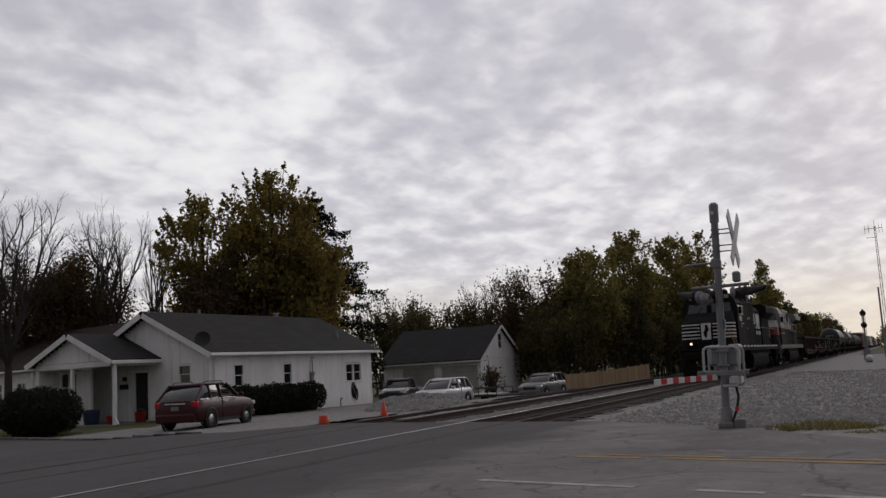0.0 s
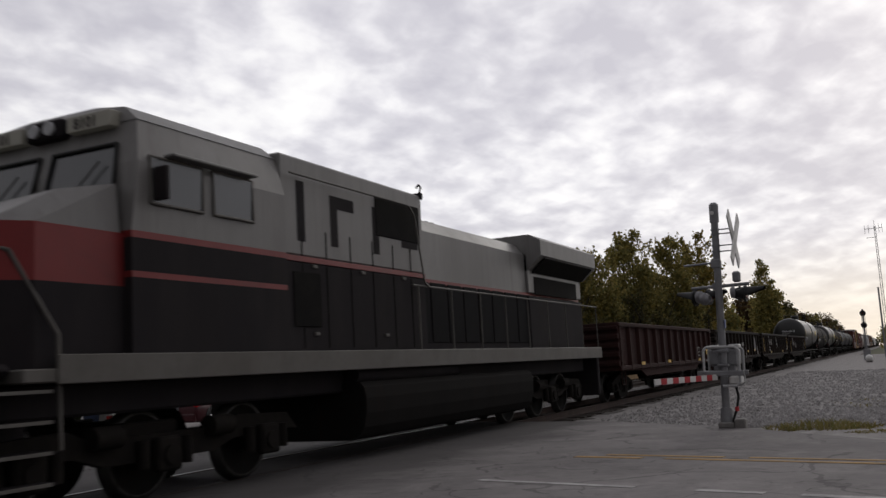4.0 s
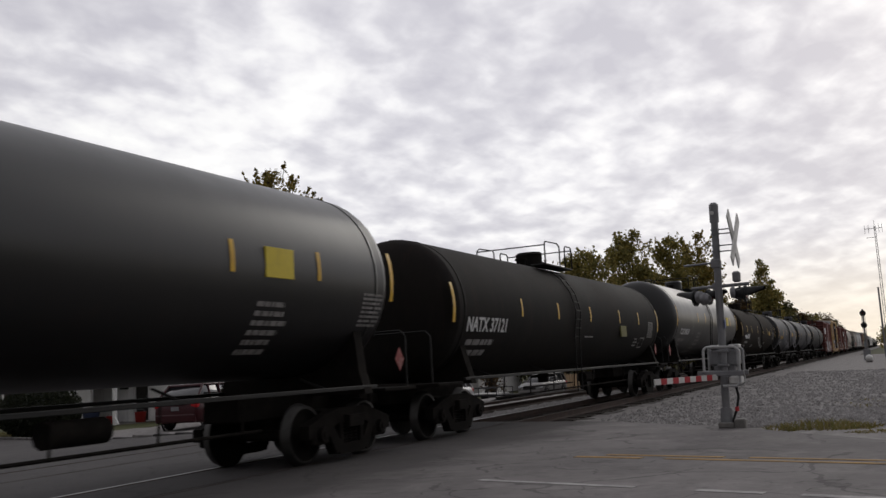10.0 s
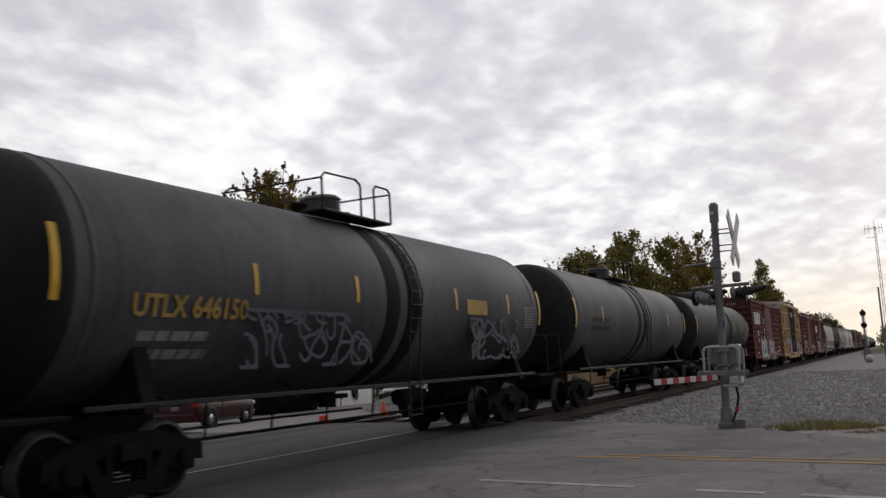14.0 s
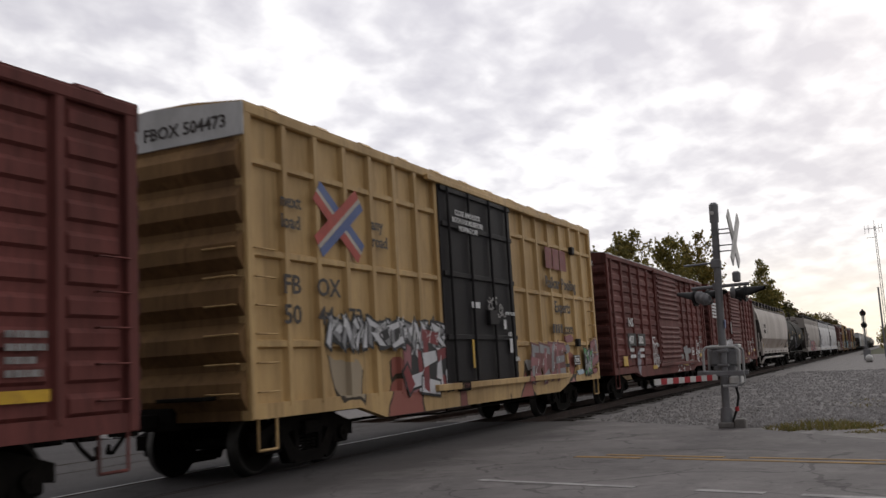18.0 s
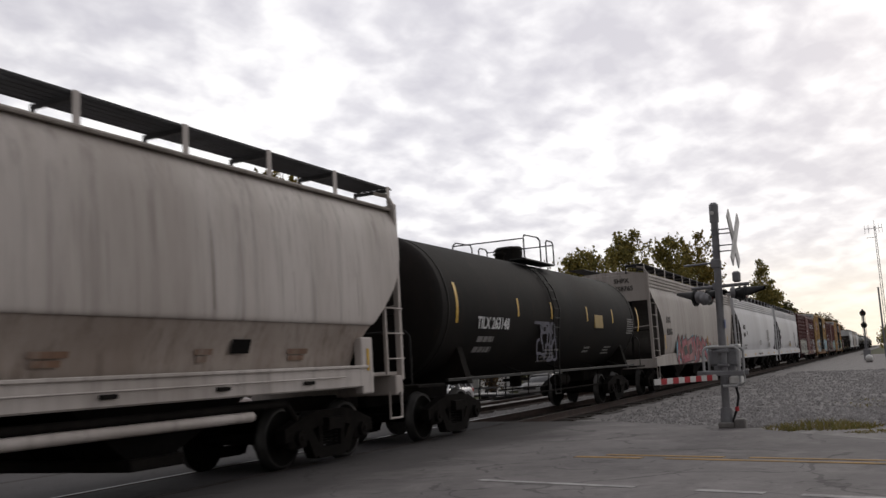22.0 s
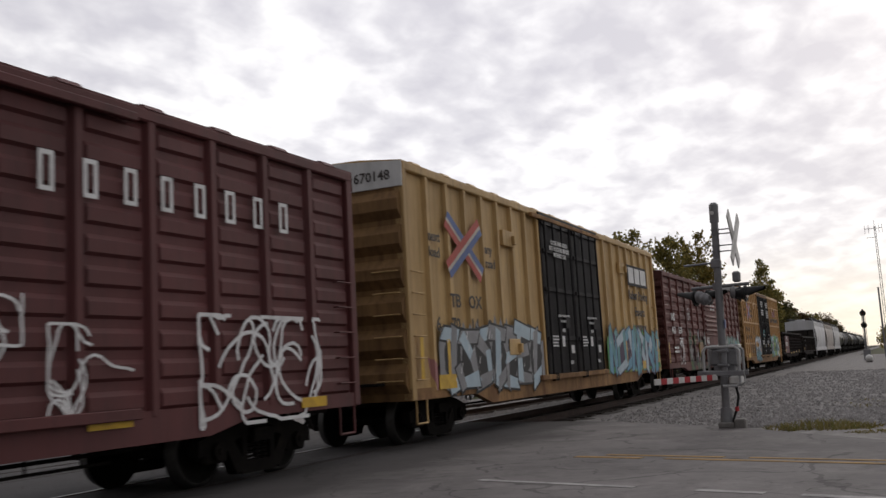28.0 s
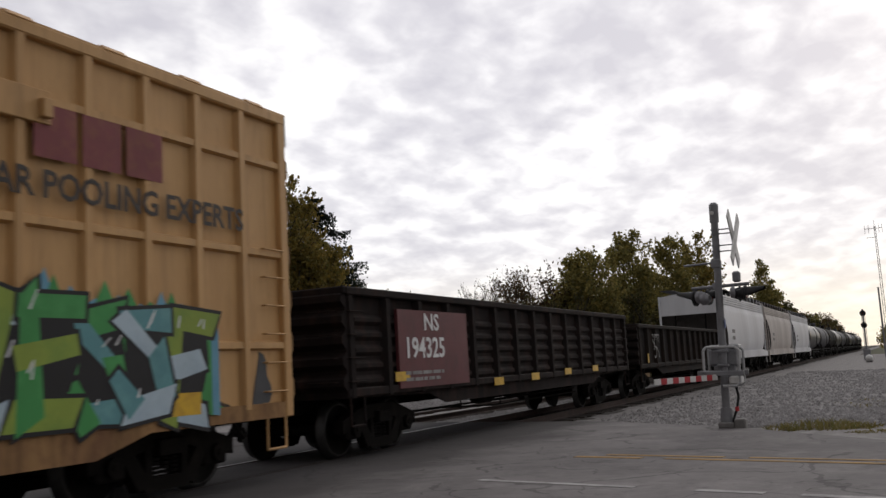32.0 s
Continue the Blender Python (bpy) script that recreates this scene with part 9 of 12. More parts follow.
def hopper(label, u0, u1, mat, sill=None, grooves=True, bulge=0.10, group="covered hoppers", top=4.32, flanks=None, rounded=False):
    """Covered hopper with rounded sides, sloping ends and a roof walk."""
    car, h = begin_car("covered_hopper", label, "covered hopper", u0, u1, group)
    flanks, sill = flanks or mat, sill or mat
    # levels: height, half width, how far the side stops short of the front and of the rear end
    if rounded:
        runs = [[(1.40, 1.34, 1.95, 1.60), (1.70, 1.42, 1.88, 1.50), (1.95, 1.52, 1.80, 1.36), (2.09, 1.58, 1.74, 1.25)],
                [(2.09, 1.60, 1.74, 1.25), (2.16, 1.625, 1.70, 1.15), (2.45, 1.63, 1.45, 0.78), (2.8, 1.62, 1.20, 0.42), (3.2, 1.60, 0.95, 0.22), (3.6, 1.56, 0.62, 0.14), (3.85, 1.50, 0.32, 0.14), (4.0, 1.44, 0.18, 0.16), (4.12, 1.36, 0.15, 0.15)]]
    else:
        b = bulge
        runs = [[(z, x, e, e) for z, x, e in ((1.30, 1.40, 2.05), (1.45, 1.49, 1.78), (1.75, 1.52 + b * 0.4, 1.55), (2.15, 1.50 + b * 0.9, 1.48), (2.6, 1.50 + b, 1.28), (3.0, 1.50 + b * 0.9, 0.95),
                 (3.3, 1.50 + b * 0.7, 0.48), (3.42, 1.50 + b * 0.6, 0.30), (3.55, 1.49 + b * 0.5, 0.20), (3.82, 1.47, 0.14))]]
    runs = [eased(r) for r in runs]
    levels = [q for r in runs for q in r]
    for run in runs:
        side = Geo()
        for s in (1, -1):
            vv = [(s * x, y, z) for z, x, e0, e1 in run for y in (-h + e0, h - e1)]
            side.add(vv, [(2 * k, 2 * k + 1, 2 * k + 3, 2 * k + 2) for k in range(len(run) - 1)], 0, True)
        if run is runs[-1]:
            part("side_wall", side, flanks, car)
        else:
            part("lower_flank", side, M_FLANK_DUSTY_SHADED, car, "lower flank dusted brown with road dirt")
    for s in (-1, 1):
        vv = [(q * x, -h + e0 if s < 0 else h - e1, z) for z, x, e0, e1 in levels for q in (1, -1)]
        g = Geo()
        for k in range(len(levels) - 1):
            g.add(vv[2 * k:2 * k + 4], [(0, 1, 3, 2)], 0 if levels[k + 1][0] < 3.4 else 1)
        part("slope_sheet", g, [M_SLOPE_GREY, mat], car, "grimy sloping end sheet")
    # weld seams down the sides, stained by run-off
    for i in range(10 if mat is M_HOPPER or rounded else 0):
        y, w = (i - 4.5) * 1.70 + (0.22 if rounded else 0.0), 0.012 if mat is M_HOPPER else 0.006
        g = Geo()
        for (z0, x0, _, _), (z1, x1, _, _) in zip(levels, levels[1:]):
            if 1.5 < z0 < z1 < 3.6 and (not rounded or 2.2 < z0 < 2.75 + 0.12 * (i % 4)):
                g.add([(x0 + 0.003, y - w, z0), (x0 + 0.003, y + w, z0), (x1 + 0.003, y + w, z1), (x1 + 0.003, y - w, z1)], [(0, 1, 2, 3)])
        part("weld_seam", g, M_SEAM, car)
    # upper side strip with its long grooves, then the arched roof
    y0 = h - 0.14
    if grooves:
        for j in range(4):
            z = 3.80 + j * 0.125
            part("roof_flange", Geo().prism([(1.45 - j * 0.012, z), (1.52 - j * 0.014, z + 0.03), (1.52 - j * 0.014, z + 0.085), (1.45 - j * 0.012, z + 0.115)], "y", -y0, y0), mat, car)
    if rounded:
        part("roof_side", Geo().prism([(-1.36, 4.02), (1.36, 4.02), (1.36, 4.12), (0.8, top + 0.07), (0, top + 0.10), (-0.8, top + 0.07), (-1.36, 4.12)], "y", -y0, y0), mat, car)
        part("roof_flange", Geo().prism([(1.33, 4.10), (1.46, 4.09), (1.47, 4.115), (1.46, 4.14), (1.33, 4.15)], "y", -y0, y0), M_SEAM, car)
    else:
        part("roof_side", Geo().prism([(-1.47, 3.80), (1.47, 3.80), (1.43, top), (0.8, top + 0.10), (0, top + 0.13), (-0.8, top + 0.10), (-1.43, top)], "y", -y0, y0), mat, car)
    part("end_gable", Geo().box(-1.44, 1.44, -y0 - 0.03, -y0, 3.35, top, 0.01), mat, car)
    part("end_gable", Geo().box(-1.44, 1.44, y0, y0 + 0.03, 3.35, top, 0.01), mat, car)
    # roof walk on brackets, open grating
    zw = top + 0.33
    for x0, x1 in ((0.76, 1.38), (-1.38, -0.76)):
        g = Geo()
        for k in range(6):
            x = x0 + 0.01 + k * (x1 - x0 - 0.02) / 5
            q = 0.03 if k in (0, 5) else 0.016
            g.add([(x - 0.006, y, z) for y in (-h - 0.05, h + 0.05) for z in (zw - q, zw)] + [(x + 0.006, y, z) for y in (-h - 0.05, h + 0.05) for z in (zw - q, zw)],
                  [(0, 1, 3, 2), (4, 5, 7, 6), (0, 2, 6, 4), (1, 3, 7, 5)])
        if rounded:
            for k in range(int(2 * h / 0.07)):
                y = -h + k * 0.07
                g.box(x0, x1, y, y + 0.03, zw - 0.022, zw - 0.002)
        else:
            g.box(x0, x1, -h - 0.04, h + 0.04, zw - 0.016, zw - 0.004)
        part("running_board", g, M_WALK, car, "galvanised roof walk grating")
    br = shared(("walk_bracket", top, mat.name), lambda: Geo().box(1.375, 1.39, -0.05, 0.05, top - 0.06, zw + 0.01), mat)
    arm = shared(("walk_arm", top), lambda: Geo().box(0.70, 1.375, -0.02, 0.02, zw - 0.09, zw - 0.03).box(0.70, 0.74, -0.02, 0.02, top + 0.02, zw - 0.03), M_WALK)
    n = 11
    for i in range(n + 1):
        at = Matrix.Translation((0, -h + 0.1 + i * (2 * h - 0.2) / n, 0))
        part("walk_bracket", br, None, car, "", at)
        part("walk_arm", arm, None, car, "", at)
    for i in range(4):
        part("hatch", Geo().box(-0.45, 0.45, -h + 2.2 + i * (2 * h - 4.4) / 3 - 0.9, -h + 2.2 + i * (2 * h - 4.4) / 3 + 0.9, top + 0.08, top + 0.24, 0.03), mat, car)
    # side sill, end frames, ladders
    for s in (1, -1):
        x0, x1 = sorted((s * 1.44, s * 1.59))
        if rounded:
            part("side_sill", Geo().box(x0, x1, -h + 2.0, h - 1.42, 1.13, 1.46, 0.02), sill, car)
            part("sill_flange", Geo().box(min(x0, s * 1.62), max(x1, s * 1.62), -h + 2.0, h - 1.42, 1.42, 1.465, 0.008), sill, car)
            for y in (-h + 1.98, h - 1.40):
                part("jacking_plate", Geo().box(x0, x1, y - 0.17, y + 0.17, 1.02, 1.90, 0.02), sill, car)
            reflectors(car, [(-h + 1.98, 1.62), (h - 1.40, 1.55)], 1.592, 0.07, 0.34)
            for a, b in ((-h, -h + 1.85), (h - 1.27, h)):
                part("shear_plate", Geo().box(min(0, s * 1.42), max(0, s * 1.42), a, b, 1.28, 1.34, 0.01), sill, car)
            continue
        part("side_sill", Geo().prism([(-h, 1.0), (h, 1.0), (h, 1.30), (h - 2.3, 1.42), (-h + 2.3, 1.42), (-h, 1.30)], "x", x0, x1), sill, car)
    for s in (-1, 1):
        y = s * (h - 0.10)
        for x in (1.46, -1.46):
            part("end_post", Geo().box(x - 0.05, x + 0.05, y - 0.045, y + 0.045, 1.2, top + 0.02, 0.01), mat, car)
        part("end_post", Geo().tube([(1.46, y, top), (1.36, y, top + 0.18), (1.12, y, top + 0.26)], 0.04, 6), mat, car)
        part("end_sill", Geo().box(-1.5, 1.5, min(y, y - s * 0.25), max(y, y - s * 0.25), 0.95, 1.28, 0.02), mat, car)
        g = Geo()
        for x in (-0.75, 0.75):
            g.tube([(x, y, 1.28), (x, y - s * 0.25, 3.4)], 0.05, 6)
        g.tube([(-1.46, y, 2.3), (1.46, y, 2.3)], 0.02, 6)
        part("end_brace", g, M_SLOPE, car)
        a, b = (y + 0.04, y + 0.62) if s < 0 else (y - 0.62, y - 0.04)
        rungs(car, 3 if rounded else 5, a, b, 1.55, 1.55, 0.42, mat)
        part("ladder_stile", Geo().box(1.52, 1.57, (b if s < 0 else a) - 0.025, (b if s < 0 else a) + 0.025, 1.3, 2.47 if rounded else 3.3), mat, car)
        stirrup(car, (a + b) / 2, 1.52, mat, 1.0)
        part("end_handrail", Geo().tube([(1.45, y, 2.45), (0.2, y, 2.35)], 0.018, 5), mat, car)
    # hopper bays and outlet gates
    for i in range(3):
        yc = (i - 1) * (h - 3.2) * 0.62
        g = Geo()
        for dx in (-0.72, 0.72):
            w = (h - 3.2) * 0.28
            g.add([(dx - 0.72, yc - w, 1.32), (dx + 0.72, yc - w, 1.32), (dx + 0.72, yc + w, 1.32), (dx - 0.72, yc + w, 1.32),
                   (dx - 0.35, yc - 0.35, 0.50), (dx + 0.35, yc - 0.35, 0.50), (dx + 0.35, yc + 0.35, 0.50), (dx - 0.35, yc + 0.35, 0.50)],
                  [(0, 1, 5, 4), (1, 2, 6, 5), (2, 3, 7, 6), (3, 0, 4, 7), (4, 5, 6, 7)])
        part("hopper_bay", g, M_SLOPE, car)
        part("outlet_gate", Geo().box(-1.2, 1.2, yc - 0.45, yc + 0.45, 0.38, 0.52, 0.02), M_TRUCK, car)
    part("air_pipe", Geo().tube([(1.35, -h + 4.2, 0.72), (1.42, -h + 3.4, 0.98), (1.42, h - 3.4, 0.98), (1.3, h - 3.0, 0.75)], 0.05, 8), M_TRUCK, car)
    centre_sill(car, h + 0.1, 0.72, 1.0)
    for y in (-h + 1.75, h - 1.75):
        add_truck(car, y)
    add_couplers(car, h + 0.6)
    return car, h, (u0 + u1) / 2


M_WALK = paint("walk_grating_dark", (0.055, 0.055, 0.058), (0.035, 0.034, 0.034), rough=0.6, metal=0.3)
# ---- locomotives ----
M_LOCO_BLACK = paint("locomotive_black", spec=0.05, color=(0.0075, 0.0075, 0.0085), second=(0.012, 0.0115, 0.012), rough=0.75, scale=1.2, streak=0.3, grime=(0.022, 0.019, 0.016), grime_amount=0.35)
M_LOCO_GREY = paint("locomotive_grey", (0.17, 0.165, 0.16), (0.135, 0.13, 0.127), rough=0.45, scale=1.2, streak=0.3, grime=(0.10, 0.09, 0.085), grime_amount=0.35)
M_LOCO_DARK = paint("locomotive_charcoal", spec=0.06, color=(0.018, 0.016, 0.018), second=(0.026, 0.023, 0.024), rough=0.75, scale=1.2, streak=0.3)
M_LOCO_RED = paint("locomotive_red", (0.16, 0.014, 0.014), (0.12, 0.012, 0.012), rough=0.42, scale=1.5, grime_amount=0.2)
M_LOCO_SILVER = paint("locomotive_sill_grey", (0.10, 0.094, 0.086), (0.07, 0.066, 0.06), rough=0.6, scale=1.5, grime=(0.07, 0.06, 0.05), grime_amount=0.5)
M_LOCO_WHITE = paint("locomotive_white", (0.62, 0.61, 0.60), (0.50, 0.49, 0.48), rough=0.5, scale=4.0, grime=(0.22, 0.2, 0.19), grime_amount=0.4)
M_RAIL_GOLD = paint("worn_yellow_handrail", (0.34, 0.20, 0.06), (0.26, 0.16, 0.06), rough=0.55, bump=0)
M_TANKGREY = paint("fuel_tank_dusty", (0.011, 0.0105, 0.010), (0.008, 0.0075, 0.007), rough=0.85, spec=0.05, streak=0.3, scale=1.2, grime=(0.017, 0.015, 0.014), grime_amount=0.5)
M_GLASS = pane("cab_glass", (0.010, 0.012, 0.014), 0.2)
M_LAMP = glow("lit_headlight", (1.0, 0.58, 0.40), 2.2)
M_LAMP_OFF = paint("lamp_glass", (0.35, 0.35, 0.36), rough=0.2, bump=0)
M_NUMBER = glow("number_board", (0.20, 0.19, 0.16), 0.05)


def six_wheel_truck(car, y):
    if "six" not in SHARED:
        g = Geo()
        g.box(-1.0, 1.0, -0.45, 0.45, 0.62, 0.92, 0.03)
        tr = part("truck", g, M_TRUCK, car, "grimy six-wheel locomotive truck")
        for s in (-1, 1):
            x0, x1 = sorted((s * 1.02, s * 1.16))
            g = Geo().prism([(-2.75, 0.62), (-2.5, 0.86), (-1.4, 0.90), (-1.1, 0.78), (1.1, 0.78), (1.4, 0.90), (2.5, 0.86), (2.75, 0.62), (2.3, 0.66), (1.3, 0.60), (0.9, 0.48), (-0.9, 0.48), (-1.3, 0.60), (-2.3, 0.66)], "x", x0, x1)
            part("side_frame", g, M_TRUCK, tr)
            for k in (-1.95, 0.0, 1.95):
                xo = s * 1.16
                part("journal_box", Geo().box(min(xo, xo + s * 0.14), max(xo, xo + s * 0.14), k - 0.20, k + 0.20, 0.34, 0.74, 0.03).cyl((xo + s * 0.14, k, 0.53), (xo + s * 0.17, k, 0.53), 0.12, n=12), M_TRUCK, tr)
                for d in (-0.36, 0.36):
                    part("spring", Geo().cyl((s * 1.20, k + d, 0.40), (s * 1.20, k + d, 0.72), 0.075, n=10), M_TRUCK, tr)
            part("brake_cylinder", Geo().cyl((s * 1.22, -1.15, 0.80), (s * 1.22, -0.75, 0.80), 0.13, n=12).cyl((s * 1.22, 0.75, 0.80), (s * 1.22, 1.15, 0.80), 0.13, n=12), M_TRUCK, tr)
        me = wheelset_geo(0.533).mesh("wheelset", [M_WHEEL, M_TREAD])
        for k in (-1.95, 0.0, 1.95):
            part("wheelset", me, None, tr, "rolling locomotive wheelset", Matrix.Translation((0, k, 0.533)))
        SHARED["six"] = tr
    else:
        tr = copy_thing(SHARED["six"], Matrix.Identity(4))
        tr.parent = car
    tr.matrix_basis = Matrix.Translation((0, y, 0))
    for o in tr.children:
        if o.name.startswith("wheelset"):
            WHEELS.setdefault(("six", round(o.matrix_basis.translation.y, 2)), []).append(o)


def clad(geo_fn, car, name, scheme, cuts):
    """A hull piece painted in level bands: geo_fn(z0, z1) gives the piece between two heights."""
    for (z0, z1), m in cuts:
        part(name, geo_fn(z0, z1), m, car)


def locomotive(label, uc, black, lit):
    car = thing("locomotive", label, "locomotive", "locomotives")
    car.matrix_basis = pose(0, uc, 0)
    TRAIN.append((car, uc))
    up = M_LOCO_BLACK if black else M_LOCO_GREY
    mid = M_LOCO_BLACK if black else M_LOCO_DARK
    W = 1.52                                       # half width at the walkways
    # underframe and walkway
    part("underframe", Geo().box(-1.1, 1.1, -9.9, 10.2, 1.05, 1.42, 0.03), M_LOCO_BLACK if black else M_LOCO_DARK, car)
    part("walkway", Geo().box(-W, W, -9.0, 10.7, 1.42, 1.56, 0.015), M_LOCO_BLACK if black else M_LOCO_SILVER, car)
    part("walkway_edge", Geo().box(W - 0.02, W + 0.03, -8.6, 10.6, 1.40, 1.70, 0.01), M_LOCO_BLACK if black else M_LOCO_SILVER, car)
    if black:
        st = shared(("sill_stripe",), lambda: Geo().box(W + 0.031, W + 0.037, -0.42, 0.42, 1.60, 1.70), M_LOCO_WHITE)
        for i in range(13):
            part("sill_stripe", st, None, car, "", Matrix.Translation((0, -7.6 + i * 1.46, 0)))
    # front platform, pilot and plow
    part("front_platform", Geo().box(-1.38, 1.38, -9.6, -9.0, 1.50, 1.62, 0.05), mid, car)
    part("pilot", Geo().box(-1.30, 1.30, -9.58, -9.36, 0.55, 1.52, 0.08), mid, car)
    g = Geo().prism([(-1.34, -9.5), (0, -9.95), (1.34, -9.5), (1.34, -9.43), (0, -9.85), (-1.34, -9.43)], "z", 0.12, 0.78)
    part("snow_plow", g, M_LOCO_BLACK, car, "battered black snow plow")
    part("rear_pilot", Geo().box(-1.4, 1.4, 10.55, 10.75, 0.35, 1.5, 0.03), mid, car)
    part("rear_platform", Geo().box(-W, W, 10.2, 10.8, 1.5, 1.6, 0.02), mid, car)
    # nose: low hood with chamfered front corners and sloping top
    def nose(z0, z1, top=False):
        g = Geo()
        xs, xf = 1.38, 1.12
        if not top:
            g.prism([(-xs, -7.5), (-xs, -8.75), (-xf, -9.1), (xf, -9.1), (xs, -8.75), (xs, -7.5)], "z", z0, z1)
        return g
    clad(nose, car, "nose", None, [((1.56, 2.1), mid), ((2.1, 3.05), mid if black else M_LOCO_RED)] if black else [((1.56, 2.45), mid), ((2.45, 2.62), M_LOCO_RED), ((2.62, 3.05), M_LOCO_RED)])
    g = Geo()
    lo = [(-1.38, -7.6, 3.05), (-1.38, -8.75, 3.05), (-1.12, -9.1, 3.05), (1.12, -9.1, 3.05), (1.38, -8.75, 3.05), (1.38, -7.6, 3.05)]
    hi = [(-1.32, -7.6, 3.62), (-1.22, -8.35, 3.46), (-0.85, -8.80, 3.22), (0.85, -8.80, 3.22), (1.22, -8.35, 3.46), (1.32, -7.6, 3.62)]
    g.add(lo + hi, [(i, (i + 1) % 6, 6 + (i + 1) % 6, 6 + i) for i in range(6)] + [(6, 7, 8), (6, 8, 9), (6, 9, 10), (6, 10, 11)])
    part("nose_top", g, up, car)
    part("nose_door", Geo().box(-0.95, -0.42, -9.15, -9.10, 1.66, 2.1, 0.01), mid, car)
    if black:
        # white bands round the nose with a white panel in the middle
        for i in range(5):
            z = 2.20 + i * 0.185
            t = 0.075
            off = 0.006
            e = -7.70
            part("nose_stripe", Geo().box(-1.12, -0.34, -9.1 - off, -9.095, z - t / 2, z + t / 2).box(0.36, 1.12, -9.1 - off, -9.095, z - t / 2, z + t / 2), M_LOCO_WHITE, car)
            for s in (-1, 1):
                g = Geo()
                a, b = (s * 1.12, -9.1), (s * 1.38, -8.75)
                n = Vector((b[1] - a[1], -(b[0] - a[0]), 0)).normalized() * (1 if s > 0 else -1)
                if n.y > 0:
                    n = -n
                p = [(a[0] + n.x * off, a[1] + n.y * off), (b[0] + n.x * off, b[1] + n.y * off), (b[0], b[1]), (a[0], a[1])]
                g.prism(p, "z", z - t / 2, z + t / 2)
                x0, x1 = sorted((s * 1.38, s * (1.38 + off)))
                g.box(x0, x1, -8.75, e, z - t / 2, z + t / 2)
                part("nose_stripe", g, M_LOCO_WHITE, car)
        part("nose_panel", Geo().box(-0.26, 0.28, -9.107, -9.095, 2.10, 3.0), M_LOCO_WHITE, car, "white nose panel with dark abstract emblem")
        part("nose_emblem", Geo().prism([(-0.10, 2.25), (0.02, 2.2), (0.06, 2.5), (0.16, 2.62), (0.10, 2.88), (-0.02, 2.92), (-0.06, 2.66), (-0.16, 2.5)], "y", -9.113, -9.107), M_LOCO_BLACK, car)
    # cab
    def cab_piece(z0, z1):
        g = Geo()
        def half(z):
            return 1.50 if z < 3.9 else 1.50 - (z - 3.9) * 0.28
        def front(z):
            return -7.550 if z < 3.5 else -7.550 + (z - 3.5) * 0.28
        v = [(-half(z0), front(z0), z0), (half(z0), front(z0), z0), (half(z0), -4.6, z0), (-half(z0), -4.6, z0),
             (-half(z1), front(z1), z1), (half(z1), front(z1), z1), (half(z1), -4.6, z1), (-half(z1), -4.6, z1)]
        return g.add(v, [(0, 1, 5, 4), (1, 2, 6, 5), (2, 3, 7, 6), (3, 0, 4, 7), (0, 1, 2, 3), (4, 5, 6, 7)])
    bands = [((1.56, 3.0), mid), ((3.0, 3.9), mid), ((3.9, 4.44), mid)] if black else [((1.56, 2.55), mid), ((2.55, 2.62), M_LOCO_RED), ((2.62, 3.0), mid), ((3.0, 3.08), M_LOCO_RED), ((3.08, 3.9), up), ((3.9, 4.44), up)]
    clad(cab_piece, car, "cab", None, bands)
    g = Geo().add([(-1.36, -7.300, 4.44), (1.36, -7.300, 4.44), (1.36, -4.55, 4.44), (-1.36, -4.55, 4.44), (-1.12, -7.240, 4.64), (1.12, -7.240, 4.64), (1.12, -4.6, 4.64), (-1.12, -4.6, 4.64),
                   (-0.55, -7.150, 4.74), (0.55, -7.150, 4.74), (0.55, -4.6, 4.74), (-0.55, -4.6, 4.74)],
                  [(0, 1, 5, 4), (1, 2, 6, 5), (2, 3, 7, 6), (3, 0, 4, 7), (4, 5, 9, 8), (5, 6, 10, 9), (6, 7, 11, 10), (7, 4, 8, 11), (8, 9, 10, 11)])
    part("cab_roof", g, up, car)
    for x0, x1 in ((-1.22, -0.12), (0.12, 1.22)):
        f = part("windshield", Geo().add([(x0, -7.535, 3.60), (x1, -7.535, 3.60), (x1 * 0.93, -7.375, 4.15), (x0 * 0.93, -7.375, 4.15)], [(0, 1, 2, 3)]), M_GLASS, car, "dark cab windshield")
        part("wiper", Geo().tube([((x0 + x1) / 2, -7.600, 3.60), ((x0 + x1) / 2 + 0.3, -7.500, 3.95)], 0.012, 4), M_HANDRAIL_BLACK, f)
        part("window_frame", Geo().tube([(x0, -7.550, 3.59), (x1, -7.550, 3.59), (x1 * 0.93, -7.390, 4.16), (x0 * 0.93, -7.390, 4.16), (x0, -7.550, 3.59)], 0.025, 5), M_HANDRAIL_BLACK, f)
    for y0, y1 in ((-7.25, -6.35), (-6.15, -5.35)):
        w = part("side_window", Geo().box(1.47, 1.512, y0, y1, 3.42, 3.98, 0.01), M_GLASS, car)
        part("window_frame", Geo().tube([(1.52, y0, 3.42), (1.52, y1, 3.42), (1.50, y1, 3.98), (1.50, y0, 3.98), (1.52, y0, 3.42)], 0.022, 5), M_LOCO_SILVER, w)
    part("window_awning", Geo().box(1.48, 1.66, -7.0, -5.4, 4.0, 4.04, 0.01), up, car)
    part("mirror", Geo().box(1.53, 1.72, -7.220, -7.160, 3.45, 3.85, 0.01), mid, car)
    # headlights and number boards over the windshield
    lamp = M_LAMP if lit else M_LAMP_OFF
    part("headlight_housing", Geo().box(-0.30, 0.30, -7.460, -7.150, 4.36, 4.60, 0.03), mid, car)
